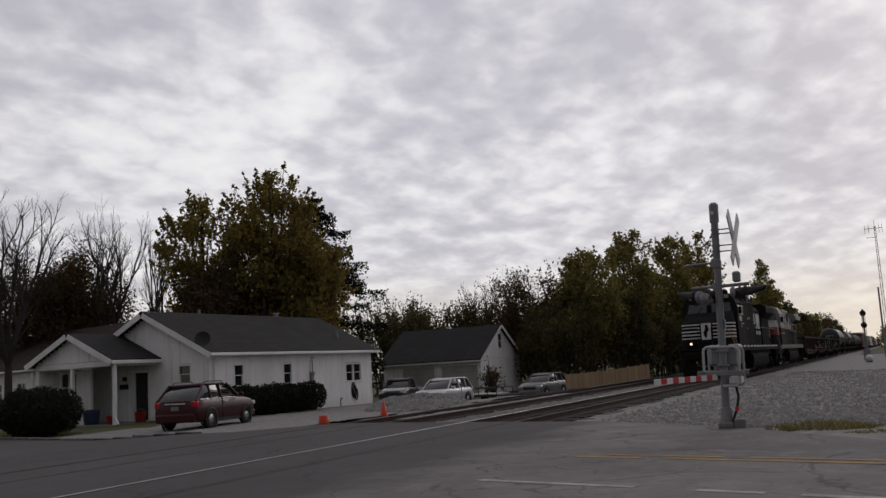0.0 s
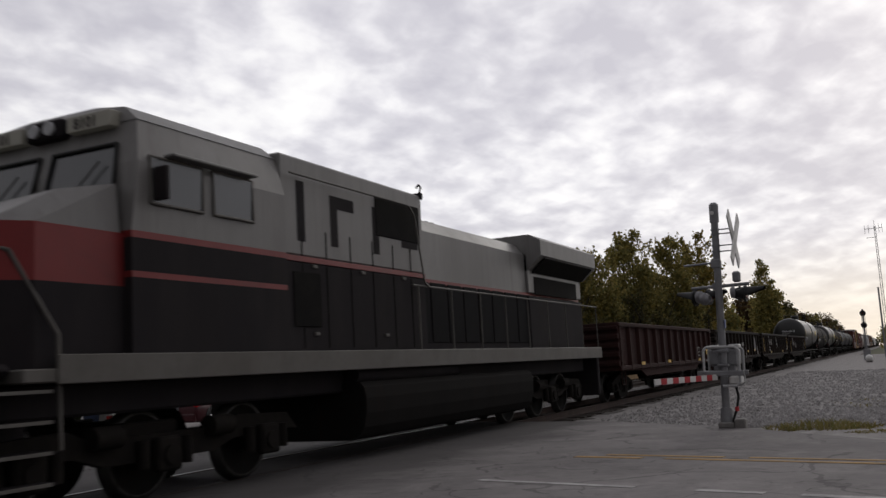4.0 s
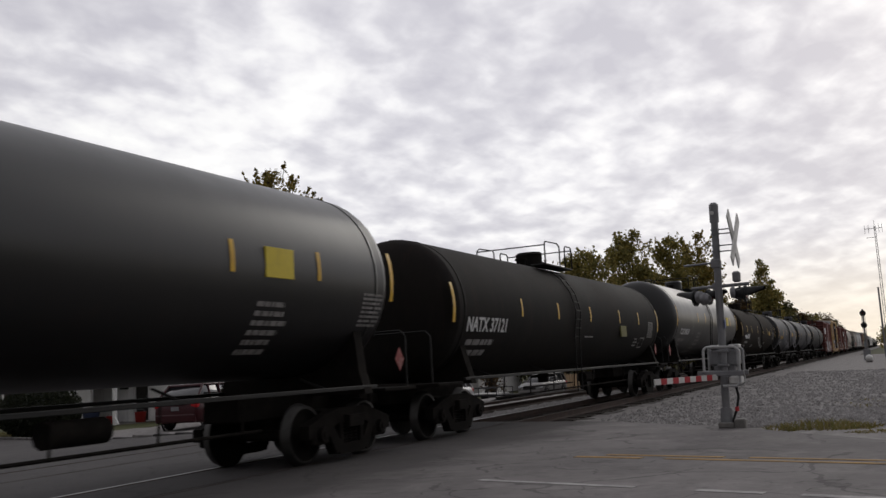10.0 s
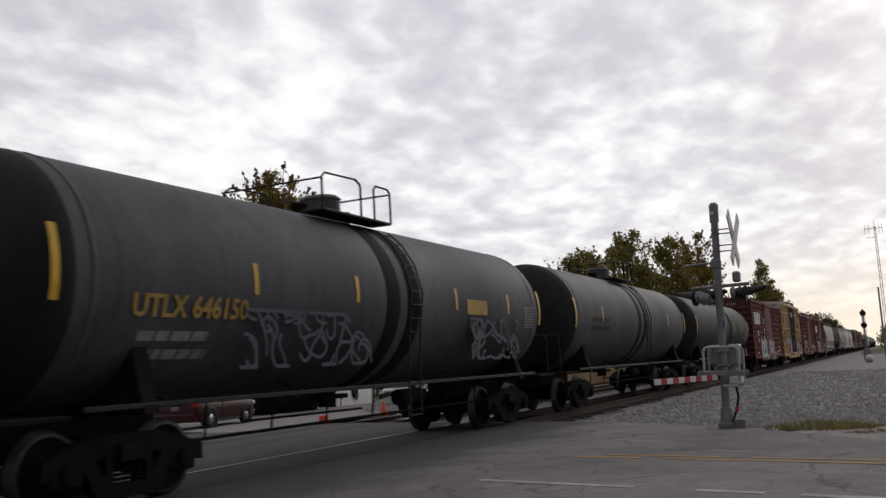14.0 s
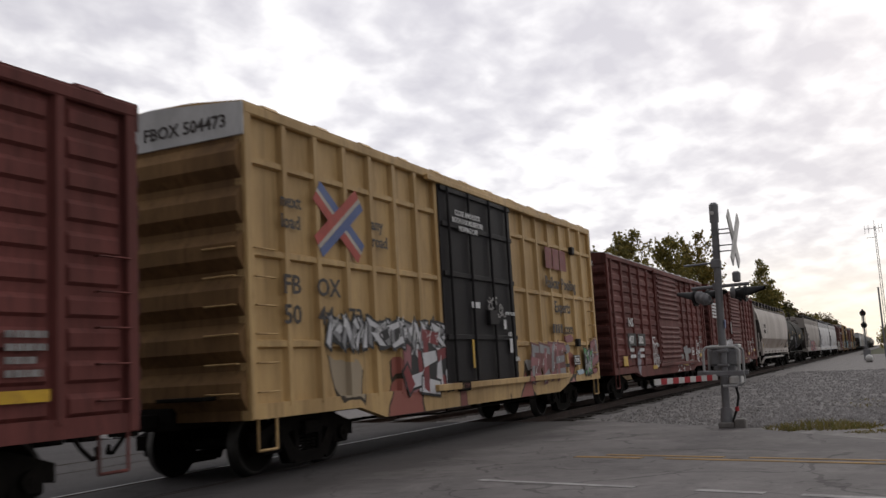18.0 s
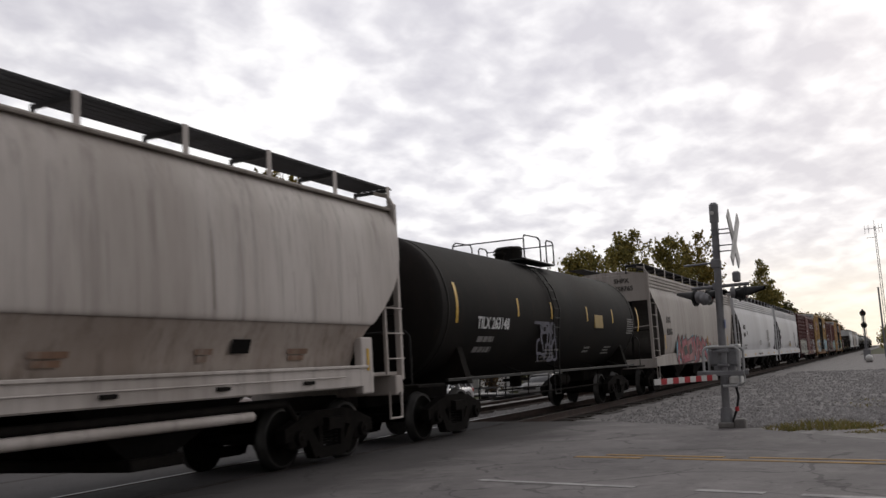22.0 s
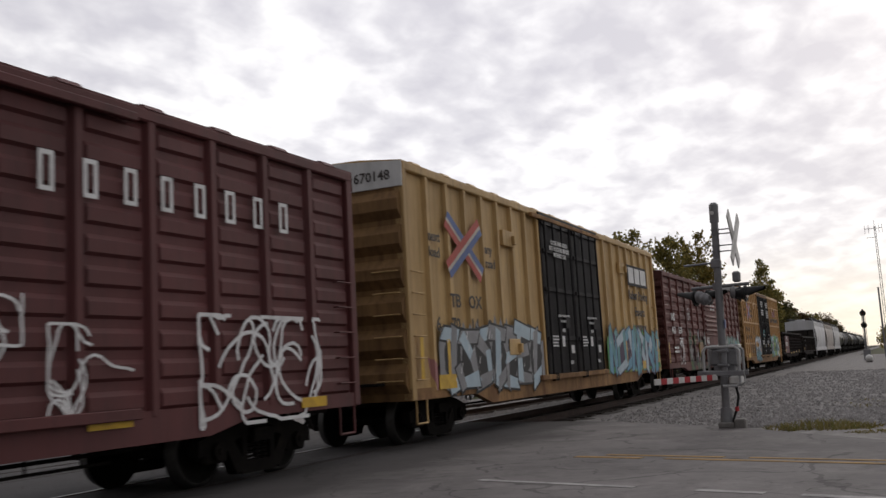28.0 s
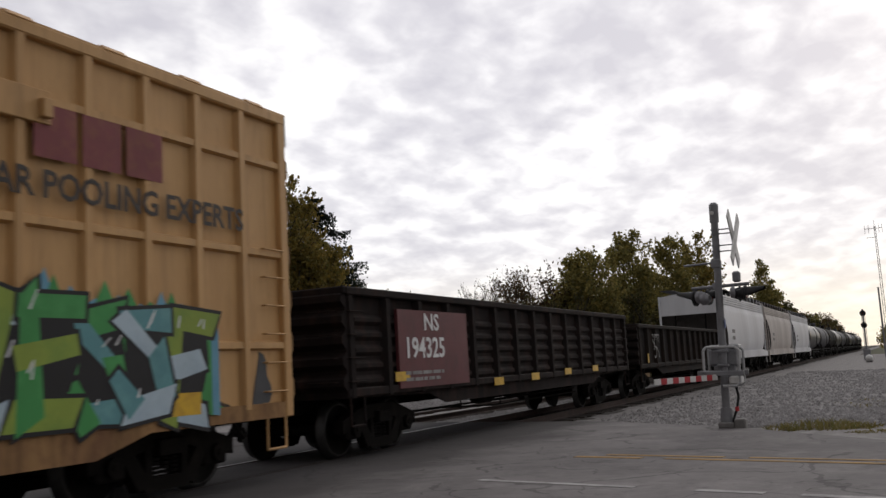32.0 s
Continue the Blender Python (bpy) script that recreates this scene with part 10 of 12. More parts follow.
    for x in (-0.13, 0.13):
        part("headlight", Geo().cyl((x, -7.500, 4.48), (x, -7.460, 4.48), 0.085, n=14), lamp, car, "lit round headlight" if lit else "unlit round headlight")
    for s in (-1, 1):
        x0, x1 = sorted((s * 0.38, s * 1.08))
        nb = part("number_board", Geo().box(x0, x1, -7.440, -7.250, 4.38, 4.58, 0.01), M_NUMBER, car, "small lit number board")
        part("lettering", text_mesh("9691" if black else "8101", 0.19, M_DARK_INK if not black else M_LOCO_BLACK), None, nb, "", Matrix.Translation((x0 + 0.12, -7.445, 4.41)) @ FACE_FRONT)
    part("horn", Geo().cyl((0.3, -4.9, 4.70), (0.3, -5.3, 4.72), 0.04, 0.09, n=8).cyl((0.45, -4.9, 4.70), (0.45, -5.25, 4.72), 0.04, 0.08, n=8), M_LOCO_SILVER, car)
    part("antenna_dome", Geo().cyl((-0.2, -6.2, 4.62), (-0.2, -6.2, 4.74), 0.16, 0.10, n=12).box(0.2, 0.6, -6.8, -6.4, 4.62, 4.70, 0.02), up, car)
    # ditch lights on the front platform
    for x in (-0.78, 0.76):
        part("ditch_light", Geo().cyl((x, -9.50, 1.90), (x, -9.28, 1.90), 0.12, n=14), mid, car)
        part("ditch_light_lens", Geo().cyl((x, -9.52, 1.90), (x, -9.50, 1.90), 0.062, n=14), lamp, car, "lit ditch light" if lit else "")
    # tall equipment cab behind the driver, then the long hood
    part("equipment_cab", Geo().box(-1.42, 1.42, -4.6, -0.15, 1.56 if black else 3.08, 4.55, 0.03), up, car)
    part("cab_lip", Geo().box(-1.45, 1.45, -0.22, -0.12, 4.48, 4.60, 0.01).tube([(1.40, -0.17, 4.60), (1.44, -0.17, 4.70), (1.40, -0.17, 4.76), (1.34, -0.17, 4.70)], 0.018, 5), mid, car)
    if not black:
        part("equipment_cab", Geo().box(-1.42, 1.42, -4.6, -0.15, 1.56, 3.0, 0.02), mid, car)
        part("belt_stripe", Geo().box(-1.43, 1.43, -4.6, -0.15, 3.0, 3.08), M_LOCO_RED, car)
        part("name_blocks", Geo().box(1.421, 1.426, -4.2, -4.0, 3.3, 4.2).box(1.421, 1.426, -3.3, -3.1, 3.3, 4.1).box(1.421, 1.426, -3.1, -2.6, 3.9, 4.1).box(1.421, 1.426, -2.0, -1.8, 3.3, 4.1).box(1.421, 1.426, -1.0, -0.4, 3.5, 4.1), M_LOCO_DARK, car)
    for y in (-4.1, -3.45, -2.75, -2.05, -1.35, -0.7):
        part("panel_seam", Geo().box(1.418, 1.428, y - 0.012, y + 0.012, 1.75, 3.5, 0.002), M_SLOPE, car)
    for y, z in ((-3.8, 2.95), (-2.4, 2.95), (-1.0, 2.95), (-3.8, 1.95), (-1.7, 1.95)):
        part("latch", Geo().box(1.42, 1.45, y - 0.06, y + 0.06, z - 0.025, z + 0.025, 0.006), M_LOCO_SILVER, car)
    if black:
        for y, z in ((-2.9, 3.32), (-1.75, 3.30), (-0.55, 3.28)):
            part("notice", Geo().box(1.421, 1.426, y - 0.09, y + 0.09, z - 0.035, z + 0.035), M_X_RED, car)
        part("notice", Geo().box(1.421, 1.426, -2.3, -2.16, 3.28, 3.42), M_LOCO_WHITE, car)
        part("notice", Geo().box(1.421, 1.426, -3.35, -3.15, 2.66, 2.74), M_LOCO_WHITE, car)
    part("air_intake_grille", Geo().box(1.40, 1.435, -1.9, -0.3, 3.62, 4.30, 0.01), M_SLOPE, car)
    part("cab_step_door", Geo().box(1.42, 1.436, -4.35, -3.65, 2.05, 2.85, 0.01), M_SLOPE, car)
    hx = 1.05
    def hood(z0, z1):
        return Geo().prism([(-hx, z0), (hx, z0), (hx, z1), (-hx, z1)], "y", -0.15, 6.1)
    if black:
        part("long_hood", hood(1.56, 4.02), mid, car)
    else:
        part("long_hood", hood(1.56, 3.0), mid, car)
        part("belt_stripe", Geo().prism([(-hx - 0.003, 3.0), (hx + 0.003, 3.0), (hx + 0.003, 3.08), (-hx - 0.003, 3.08)], "y", -0.15, 10.3), M_LOCO_RED, car)
        part("long_hood", hood(3.08, 4.02), up, car)
    part("hood_roof", Geo().prism([(-hx, 4.02), (hx, 4.02), (0.82, 4.30), (-0.82, 4.30)], "y", -0.15, 6.1), up, car)
    part("exhaust_stack", Geo().box(-0.45, 0.45, 3.3, 4.9, 4.2, 4.56 if black else 4.4, 0.02), M_LOCO_DARK if not black else M_LOCO_BLACK, car)
    for k in (1.3, 1.75, 2.0):
        part("roof_fitting", Geo().cyl((0.5, k, 4.15), (0.5, k, 4.40), 0.14, 0.10, n=10), mid, car)
    dm = shared(("hood_door",), lambda: Geo().box(hx, hx + 0.02, -0.34, 0.34, 1.85, 2.75 if not black else 3.02, 0.01), mid)
    for i in range(13):
        part("hood_door", dm, None, car, "", Matrix.Translation((0, 0.35 + i * 0.77, 0)))
    # radiator section with overhanging wings
    rx = 1.5
    part("radiator_hood", Geo().box(-1.12, 1.12, 6.1, 10.35, 1.56 if black else 3.08, 4.05, 0.02), up if not black else mid, car)
    if not black:
        part("radiator_hood", Geo().box(-1.12, 1.12, 6.1, 10.35, 1.56, 3.0, 0.02), mid, car)
    g = Geo().prism([(-1.1, 3.62), (1.1, 3.62), (rx, 3.98), (rx, 4.36), (1.2, 4.52), (-1.2, 4.52), (-rx, 4.36), (-rx, 3.98)], "y", 6.1, 10.75)
    part("radiator_wing", g, up, car)
    part("radiator_grille", Geo().prism([(1.13, 3.60), (1.48, 3.93), (1.50, 3.91), (1.15, 3.58)], "y", 6.4, 10.4), M_SLOPE, car)
    part("radiator_grille", Geo().box(1.12, 1.14, 6.5, 9.9, 3.05, 3.5, 0.01), M_SLOPE, car)
    if black:
        for k in range(5):
            part("rear_stripe", Geo().box(0.3, 1.123, 10.352, 10.358, 2.25 + k * 0.16, 2.32 + k * 0.16).box(1.121, 1.126, 10.0 + 0.03 * k, 10.352, 2.25 + k * 0.16, 2.32 + k * 0.16), M_LOCO_WHITE, car)
        # long striped emblem and name blocks on the hood
        for k in range(5):
            part("hood_stripe", Geo().box(hx + 0.021, hx + 0.025, 0.5, 3.75, 3.10 + k * 0.142, 3.215 + k * 0.142), M_LOCO_WHITE, car)
        for k in range(9):
            part("panel_seam", Geo().box(hx + 0.0255, hx + 0.029, 0.88 + k * 0.38, 0.90 + k * 0.38, 3.02, 3.86), M_SLOPE, car)
        for a, b in ((3.86, 4.56), (4.68, 5.3)):
            part("painted_mark", Geo().prism([(a - 0.04, 3.08), (b - 0.04, 3.08), (b + 0.04, 3.79), (a + 0.04, 3.79)], "x", hx + 0.021, hx + 0.025), M_LOCO_WHITE, car, "white block emblem")
        for row, (n, z) in enumerate(((7, 2.78), (8, 2.40))):
            for i in range(n):
                a = 3.45 + i * 0.28
                part("letter_block", Geo().box(hx + 0.022, hx + 0.026, a, a + 0.18, z + 0.02, z + 0.26), M_LOCO_WHITE, car)
        letter(car, "9691", 0.30, -6.85, 3.07, 1.505, M_WHITE_INK, squeeze=1.25)
        bars(car, [(-6.3, -6.1, 2.90, 2.95), (-5.9, -5.5, 2.9, 2.94), (-3.6, -3.5, 3.2, 3.3)], M_WHITE_INK, 1.506)
        part("notice", Geo().box(1.505, 1.509, -6.4, -5.95, 2.72, 2.82), M_X_RED, car)
    # fuel tank, trucks, handrails and steps
    ft = Geo().prism([(-1.38, 0.36), (-1.2, 0.30), (1.2, 0.30), (1.38, 0.36), (1.48, 0.50), (1.53, 0.72), (1.54, 0.95), (1.51, 1.12), (1.42, 1.21), (-1.42, 1.21), (-1.51, 1.12), (-1.54, 0.95), (-1.53, 0.72), (-1.48, 0.50)], "y", -2.65, 4.85)
    part("fuel_tank", ft, M_TANKGREY, car, "dusty grey fuel tank")
    part("air_reservoir", Geo().cyl((1.25, -2.6, 1.32), (1.25, 1.2, 1.32), 0.14, n=12), mid, car)
    for y in (-6.75, 6.95):
        six_wheel_truck(car, y)
    add_couplers(car, 11.15)
    hr = M_HANDRAIL_BLACK if black else M_LOCO_SILVER
    part("long_handrail", Geo().tube([(1.50, -0.8, 2.84), (1.50, 10.5, 2.84)], 0.02, 6), M_LOCO_SILVER, car)
    sm = shared(("stanchion", black), lambda: Geo().cyl((1.50, 0, 1.56), (1.50, 0, 2.84), 0.018, n=6), hr)
    for i in range(9):
        part("stanchion", sm, None, car, "", Matrix.Translation((0, -0.6 + i * 1.38, 0)))
    part("stanchion", Geo().tube([(1.53, -4.5, 4.25), (1.54, -0.9, 4.25), (1.54, -0.7, 4.1), (1.54, -0.4, 2.9), (1.52, -0.2, 2.84)], 0.018, 6), hr, car)
    gold = M_RAIL_GOLD if black else M_LOCO_SILVER
    for pts in ([(1.46, -8.50, 0.75), (1.48, -8.55, 1.9), (1.25, -8.95, 2.75), (0.95, -9.14, 2.85)], [(1.46, -9.28, 0.75), (1.47, -9.38, 1.9), (1.2, -9.52, 2.6), (0.8, -9.60, 2.72)]):
        part("step_handrail", Geo().tube(pts, 0.022, 6), gold, car)
    part("front_handrail", Geo().tube([(-1.3, -9.60, 1.6), (-1.3, -9.60, 2.72), (-0.35, -9.60, 2.72), (-0.35, -9.60, 1.6)], 0.02, 6), hr, car)
    part("front_handrail", Geo().tube([(0.35, -9.60, 1.6), (0.35, -9.60, 2.72), (0.85, -9.60, 2.72), (0.85, -9.60, 1.6)], 0.02, 6), hr, car)
    for i in range(4):
        z = 0.42 + i * 0.30
        part("step", Geo().box(1.02, 1.50, -9.70, -8.60, z, z + 0.035, 0.005), mid, car)
        part("step_edge", Geo().box(1.50, 1.515, -9.65, -8.65, z, z + 0.035), gold, car)
    part("step_well", Geo().box(0.95, 1.02, -9.75, -8.55, 0.4, 1.5, 0.01), mid, car)
    part("brake_hose", Geo().tube([(-0.5, -10.05, 0.95), (-0.35, -10.25, 0.72), (0.1, -10.40, 0.68), (0.45, -10.20, 0.85), (0.7, -10.05, 1.0)], 0.03, 6), M_RAIL_GOLD if black else M_TRUCK, car)
    return car


locomotive("black road locomotive with white nose stripes and lit headlights", -208.6, True, True)
locomotive("grey, charcoal and red road locomotive, headlights off", -186.4, False, False)
# ---- the train in running order (places along the train, in metres) ----
RNG = random.Random(7)
PAL_WHITE = [(0.45, 0.46, 0.48), (0.30, 0.31, 0.34), (0.55, 0.55, 0.55), (0.10, 0.09, 0.10), (0.35, 0.16, 0.17)]
PAL_PINK = [(0.42, 0.20, 0.20), (0.45, 0.45, 0.46), (0.30, 0.09, 0.08), (0.20, 0.06, 0.06), (0.36, 0.30, 0.22)]
PAL_CREAM = [(0.42, 0.42, 0.36), (0.50, 0.50, 0.43), (0.33, 0.33, 0.29), (0.15, 0.06, 0.06), (0.46, 0.45, 0.40)]
PAL_BLUEGREEN = [(0.22, 0.40, 0.46), (0.15, 0.30, 0.38), (0.10, 0.26, 0.08), (0.30, 0.48, 0.52), (0.35, 0.40, 0.08), (0.05, 0.06, 0.12)]
PAL_GREEN = [(0.05, 0.28, 0.07), (0.16, 0.27, 0.36), (0.07, 0.38, 0.10), (0.20, 0.22, 0.05), (0.26, 0.38, 0.45), (0.03, 0.05, 0.07)]
PAL_MURAL = [(0.045, 0.10, 0.05), (0.05, 0.085, 0.045), (0.20, 0.085, 0.06), (0.07, 0.15, 0.08), (0.05, 0.03, 0.03), (0.06, 0.12, 0.05), (0.14, 0.13, 0.11), (0.11, 0.12, 0.05)]
PAL_MINT = [(0.20, 0.34, 0.26), (0.26, 0.40, 0.32), (0.14, 0.22, 0.18), (0.24, 0.11, 0.08), (0.30, 0.30, 0.30), (0.10, 0.12, 0.13)]
PAL_RED = [(0.22, 0.045, 0.05), (0.16, 0.05, 0.06), (0.30, 0.08, 0.09), (0.10, 0.03, 0.04), (0.12, 0.26, 0.36)]

S_WHITE = paint("spray_white", (0.60, 0.60, 0.62), (0.50, 0.50, 0.53), rough=0.55, scale=3.0, bump=0, grime_amount=0.2)
S_PALE = paint("spray_pale_blue", (0.42, 0.52, 0.58), (0.34, 0.44, 0.52), rough=0.55, scale=3.0, bump=0, grime_amount=0.2)
S_SKY = paint("spray_sky_blue", (0.12, 0.30, 0.42), (0.18, 0.38, 0.48), rough=0.55, scale=3.0, bump=0, grime_amount=0.2)
S_TEAL = paint("spray_teal", (0.10, 0.26, 0.28), (0.16, 0.36, 0.36), rough=0.55, scale=3.0, bump=0, grime_amount=0.2)
S_GREEN = paint("spray_green", (0.05, 0.26, 0.07), (0.08, 0.34, 0.10), rough=0.55, scale=3.0, bump=0, grime_amount=0.2)
S_GREEN2 = paint("spray_lime", (0.24, 0.32, 0.05), (0.18, 0.28, 0.05), rough=0.55, scale=3.0, bump=0, grime_amount=0.2)
S_GREY = paint("spray_grey", (0.22, 0.22, 0.23), (0.30, 0.30, 0.31), rough=0.55, scale=3.0, bump=0, grime_amount=0.2)
S_ORANGE = paint("spray_orange", (0.42, 0.17, 0.06), (0.46, 0.24, 0.10), rough=0.55, scale=3.0, bump=0, grime_amount=0.2)
S_PINK = paint("spray_pink", (0.30, 0.11, 0.12), (0.22, 0.08, 0.09), rough=0.55, scale=3.0, bump=0, grime_amount=0.3)
S_RED = paint("spray_red", (0.22, 0.03, 0.035), (0.15, 0.026, 0.03), rough=0.55, scale=3.0, bump=0, grime_amount=0.3)
S_CREAM = paint("spray_cream", (0.42, 0.41, 0.34), (0.34, 0.33, 0.28), rough=0.55, scale=3.0, bump=0, grime_amount=0.3)
S_MINT = paint("spray_mint", (0.20, 0.32, 0.25), (0.14, 0.24, 0.19), rough=0.55, scale=3.0, bump=0, grime_amount=0.3)
S_CREAM_BROWN = paint("spray_tan", (0.30, 0.19, 0.11), (0.22, 0.14, 0.085), rough=0.6, scale=3.0, bump=0, grime_amount=0.3)
S_YELLOWLINE = paint("spray_yellow", (0.45, 0.33, 0.05), (0.38, 0.27, 0.05), rough=0.6, scale=3.0, bump=0, grime_amount=0.3)
M_SILL_RUST = paint("rusty_yellow_sill", (0.33, 0.19, 0.085), (0.17, 0.085, 0.05), rough=0.75, scale=2.2, streak=0.35, grime=(0.06, 0.035, 0.025), grime_amount=0.7, spec=0.12)
M_FADED_GREY = paint("faded_grey_patch", (0.16, 0.16, 0.165), (0.06, 0.06, 0.062), rough=0.7, scale=4.0, grime_amount=0.6)
S_NAVY = paint("spray_navy", (0.02, 0.035, 0.08), rough=0.55, bump=0)
S_PINKLINE = paint("spray_dull_red", (0.16, 0.05, 0.05), rough=0.55, bump=0)
S_PURPLE = paint("spray_purple", (0.045, 0.025, 0.07), rough=0.55, bump=0)
S_CRIMSON = paint("spray_crimson", (0.30, 0.05, 0.075), (0.24, 0.04, 0.06), rough=0.55, scale=3.0, bump=0, grime_amount=0.2)
S_LINE = paint("spray_black", (0.012, 0.012, 0.014), rough=0.55, bump=0)

# gondolas
# gondolas behind the engines
car, h, uc = gondola("oxide-red steel gondola loaded with scrap, dark and dusty", -173.9, -157.95, M_GON_RED, 13)
reflectors(car, [(-5.2, 1.15), (-1.2, 1.15), (4.75, 1.12)], 1.585)
reflectors(car, [(6.6, 1.42)], 1.585, 0.34, 0.22)
bars(car, [(4.45, 4.48, 1.28, 1.64), (4.95, 4.98, 1.28, 1.64), (4.48, 4.95, 1.28, 1.31), (4.48, 4.95, 1.61, 1.64), (4.48, 4.95, 1.42, 1.45), (4.70, 4.73, 1.45, 1.61)], M_DIM_INK, 1.586)
stencil_block(car, 6.3, 1.1, 1.586, RNG, M_DIM_INK, 1, 0.7, 0.12)
scribble(car, 7.2, 1.2, 0.3, 0.4, 1.587, M_DIM_INK, RNG, 3, 0.03)
car, h, uc = gondola("black steel gondola with white numbers, scrap load", -156.6, -140.5, M_GON, 13)
letter(car, "197 68", 0.36, -6.15, 1.34, 1.585, M_DIM_INK, squeeze=1.25)
letter(car, "NS", 0.26, -6.1, 1.82, 1.585, M_DIM_INK, squeeze=1.25)
stencil_block(car, -3.2, 1.55, 1.586, RNG, M_DIM_INK, 2)
striped_mark(car, 0.3, 1.75, 0.75, 1.586, M_DIM_INK)
reflectors(car, [(-7.1, 1.3), (-2.6, 1.3), (0.3, 1.3), (2.6, 1.35), (5.4, 1.4)], 1.585)
part("spray_splash", Geo().prism([(5.28, 1.38), (6.02, 1.38), (6.02, 1.75), (5.92, 2.08), (5.68, 2.26), (5.46, 2.16), (5.30, 1.85)], "x", 1.584, 1.5865), M_FADED_GREY, car, "worn pale painted patch")
bars(car, [(5.36, 5.94, 1.46, 1.50), (5.36, 5.94, 1.78, 1.82), (5.36, 5.40, 1.50, 1.78), (5.90, 5.94, 1.50, 1.78), (5.63, 5.67, 1.50, 1.78)], M_DIM_INK, 1.588)
bars(car, text_lines(6.4, 1.62, 0.5, 0.26, 3, RNG, 0.1), M_DIM_INK, 1.587)
for k in range(4):
    block_letters(car, 1, 6.45 + k * 0.17, 1.16, 0.17, 0.2, 1.587, M_DIM_INK)
scribble(car, 1.5, 1.0, 0.3, 0.6, 1.587, M_DIM_INK, RNG, 3, 0.03)
car, h, uc = gondola("dusty black gondola with worn white numbers", -138.95, -122.95, M_GON, 13)
letter(car, "194428", 0.40, -4.8, 1.70, 1.585, M_CHALK, squeeze=1.2)
letter(car, "NS", 0.22, -4.8, 2.14, 1.585, M_CHALK, squeeze=1.25)
stencil_block(car, -4.6, 1.6, 1.586, RNG, M_DIM_INK, 2)
reflectors(car, [(-3.6, 1.22), (3.8, 1.22)], 1.585)
bars(car, [(7.02, 7.06, 1.34, 1.64), (7.36, 7.40, 1.34, 1.64), (7.06, 7.36, 1.34, 1.38), (7.06, 7.36, 1.60, 1.64), (7.06, 7.36, 1.46, 1.48)], M_WHITE_INK, 1.586)
reflectors(car, [(-7.4, 1.7), (7.52, 1.75)], 1.585, 0.08, 0.9)
scribble(car, -0.3, 1.5, 0.6, 0.7, 1.587, M_DIM_INK, RNG, 4, 0.03)
car, h, uc = gondola("dark brown-black gondola with chalked numbers", -121.7, -105.5, M_GON_RUST, 13)
letter(car, "194080", 0.34, -5.2, 1.62, 1.585, M_CHALK, squeeze=1.15)
letter(car, "NS", 0.26, -5.2, 2.02, 1.585, M_CHALK, squeeze=1.25)
letter(car, "263", 0.42, -2.9, 1.45, 1.585, M_CHALK)
reflectors(car, [(-6.6, 1.6), (6.9, 1.7)], 1.585, 0.08, 0.9)
scribble(car, 5.0, 1.1, 0.7, 1.0, 1.587, M_CHALK, RNG, 5, 0.03)

# black tank cars
M_DIAMOND = paint("white_placard", (0.62, 0.60, 0.60), (0.50, 0.42, 0.42), rough=0.5, scale=8, bump=0)
M_DIAMOND_RED = paint("red_placard", (0.22, 0.03, 0.03), (0.30, 0.16, 0.15), rough=0.5, scale=9, bump=0)


def tank_lettering(car, uc, r, cz, mark, number, y, z, cap, mat, sq=0.95):
    if mark:
        shell_letter(car, mark + " " + number, cap, y, z, r, cz, mat, sq)
    else:
        g = Geo()
        x = math.sqrt(r * r - (z + cap / 2 - cz) ** 2) + 0.008
        for i in range(4):
            g.box(x, x + 0.004, y + i * cap * 0.75, y + i * cap * 0.75 + cap * 0.5, z, z + cap)
        part("letter_block", g, mat, car)
        shell_letter(car, number, cap, y + cap * 3.3, z, r, cz, mat, sq)
    on_shell(car, r, cz, y, z, M_DIM_INK, text_lines(y + 0.2, z - 0.12, cap * 5.2, 0.42, 2, RNG))


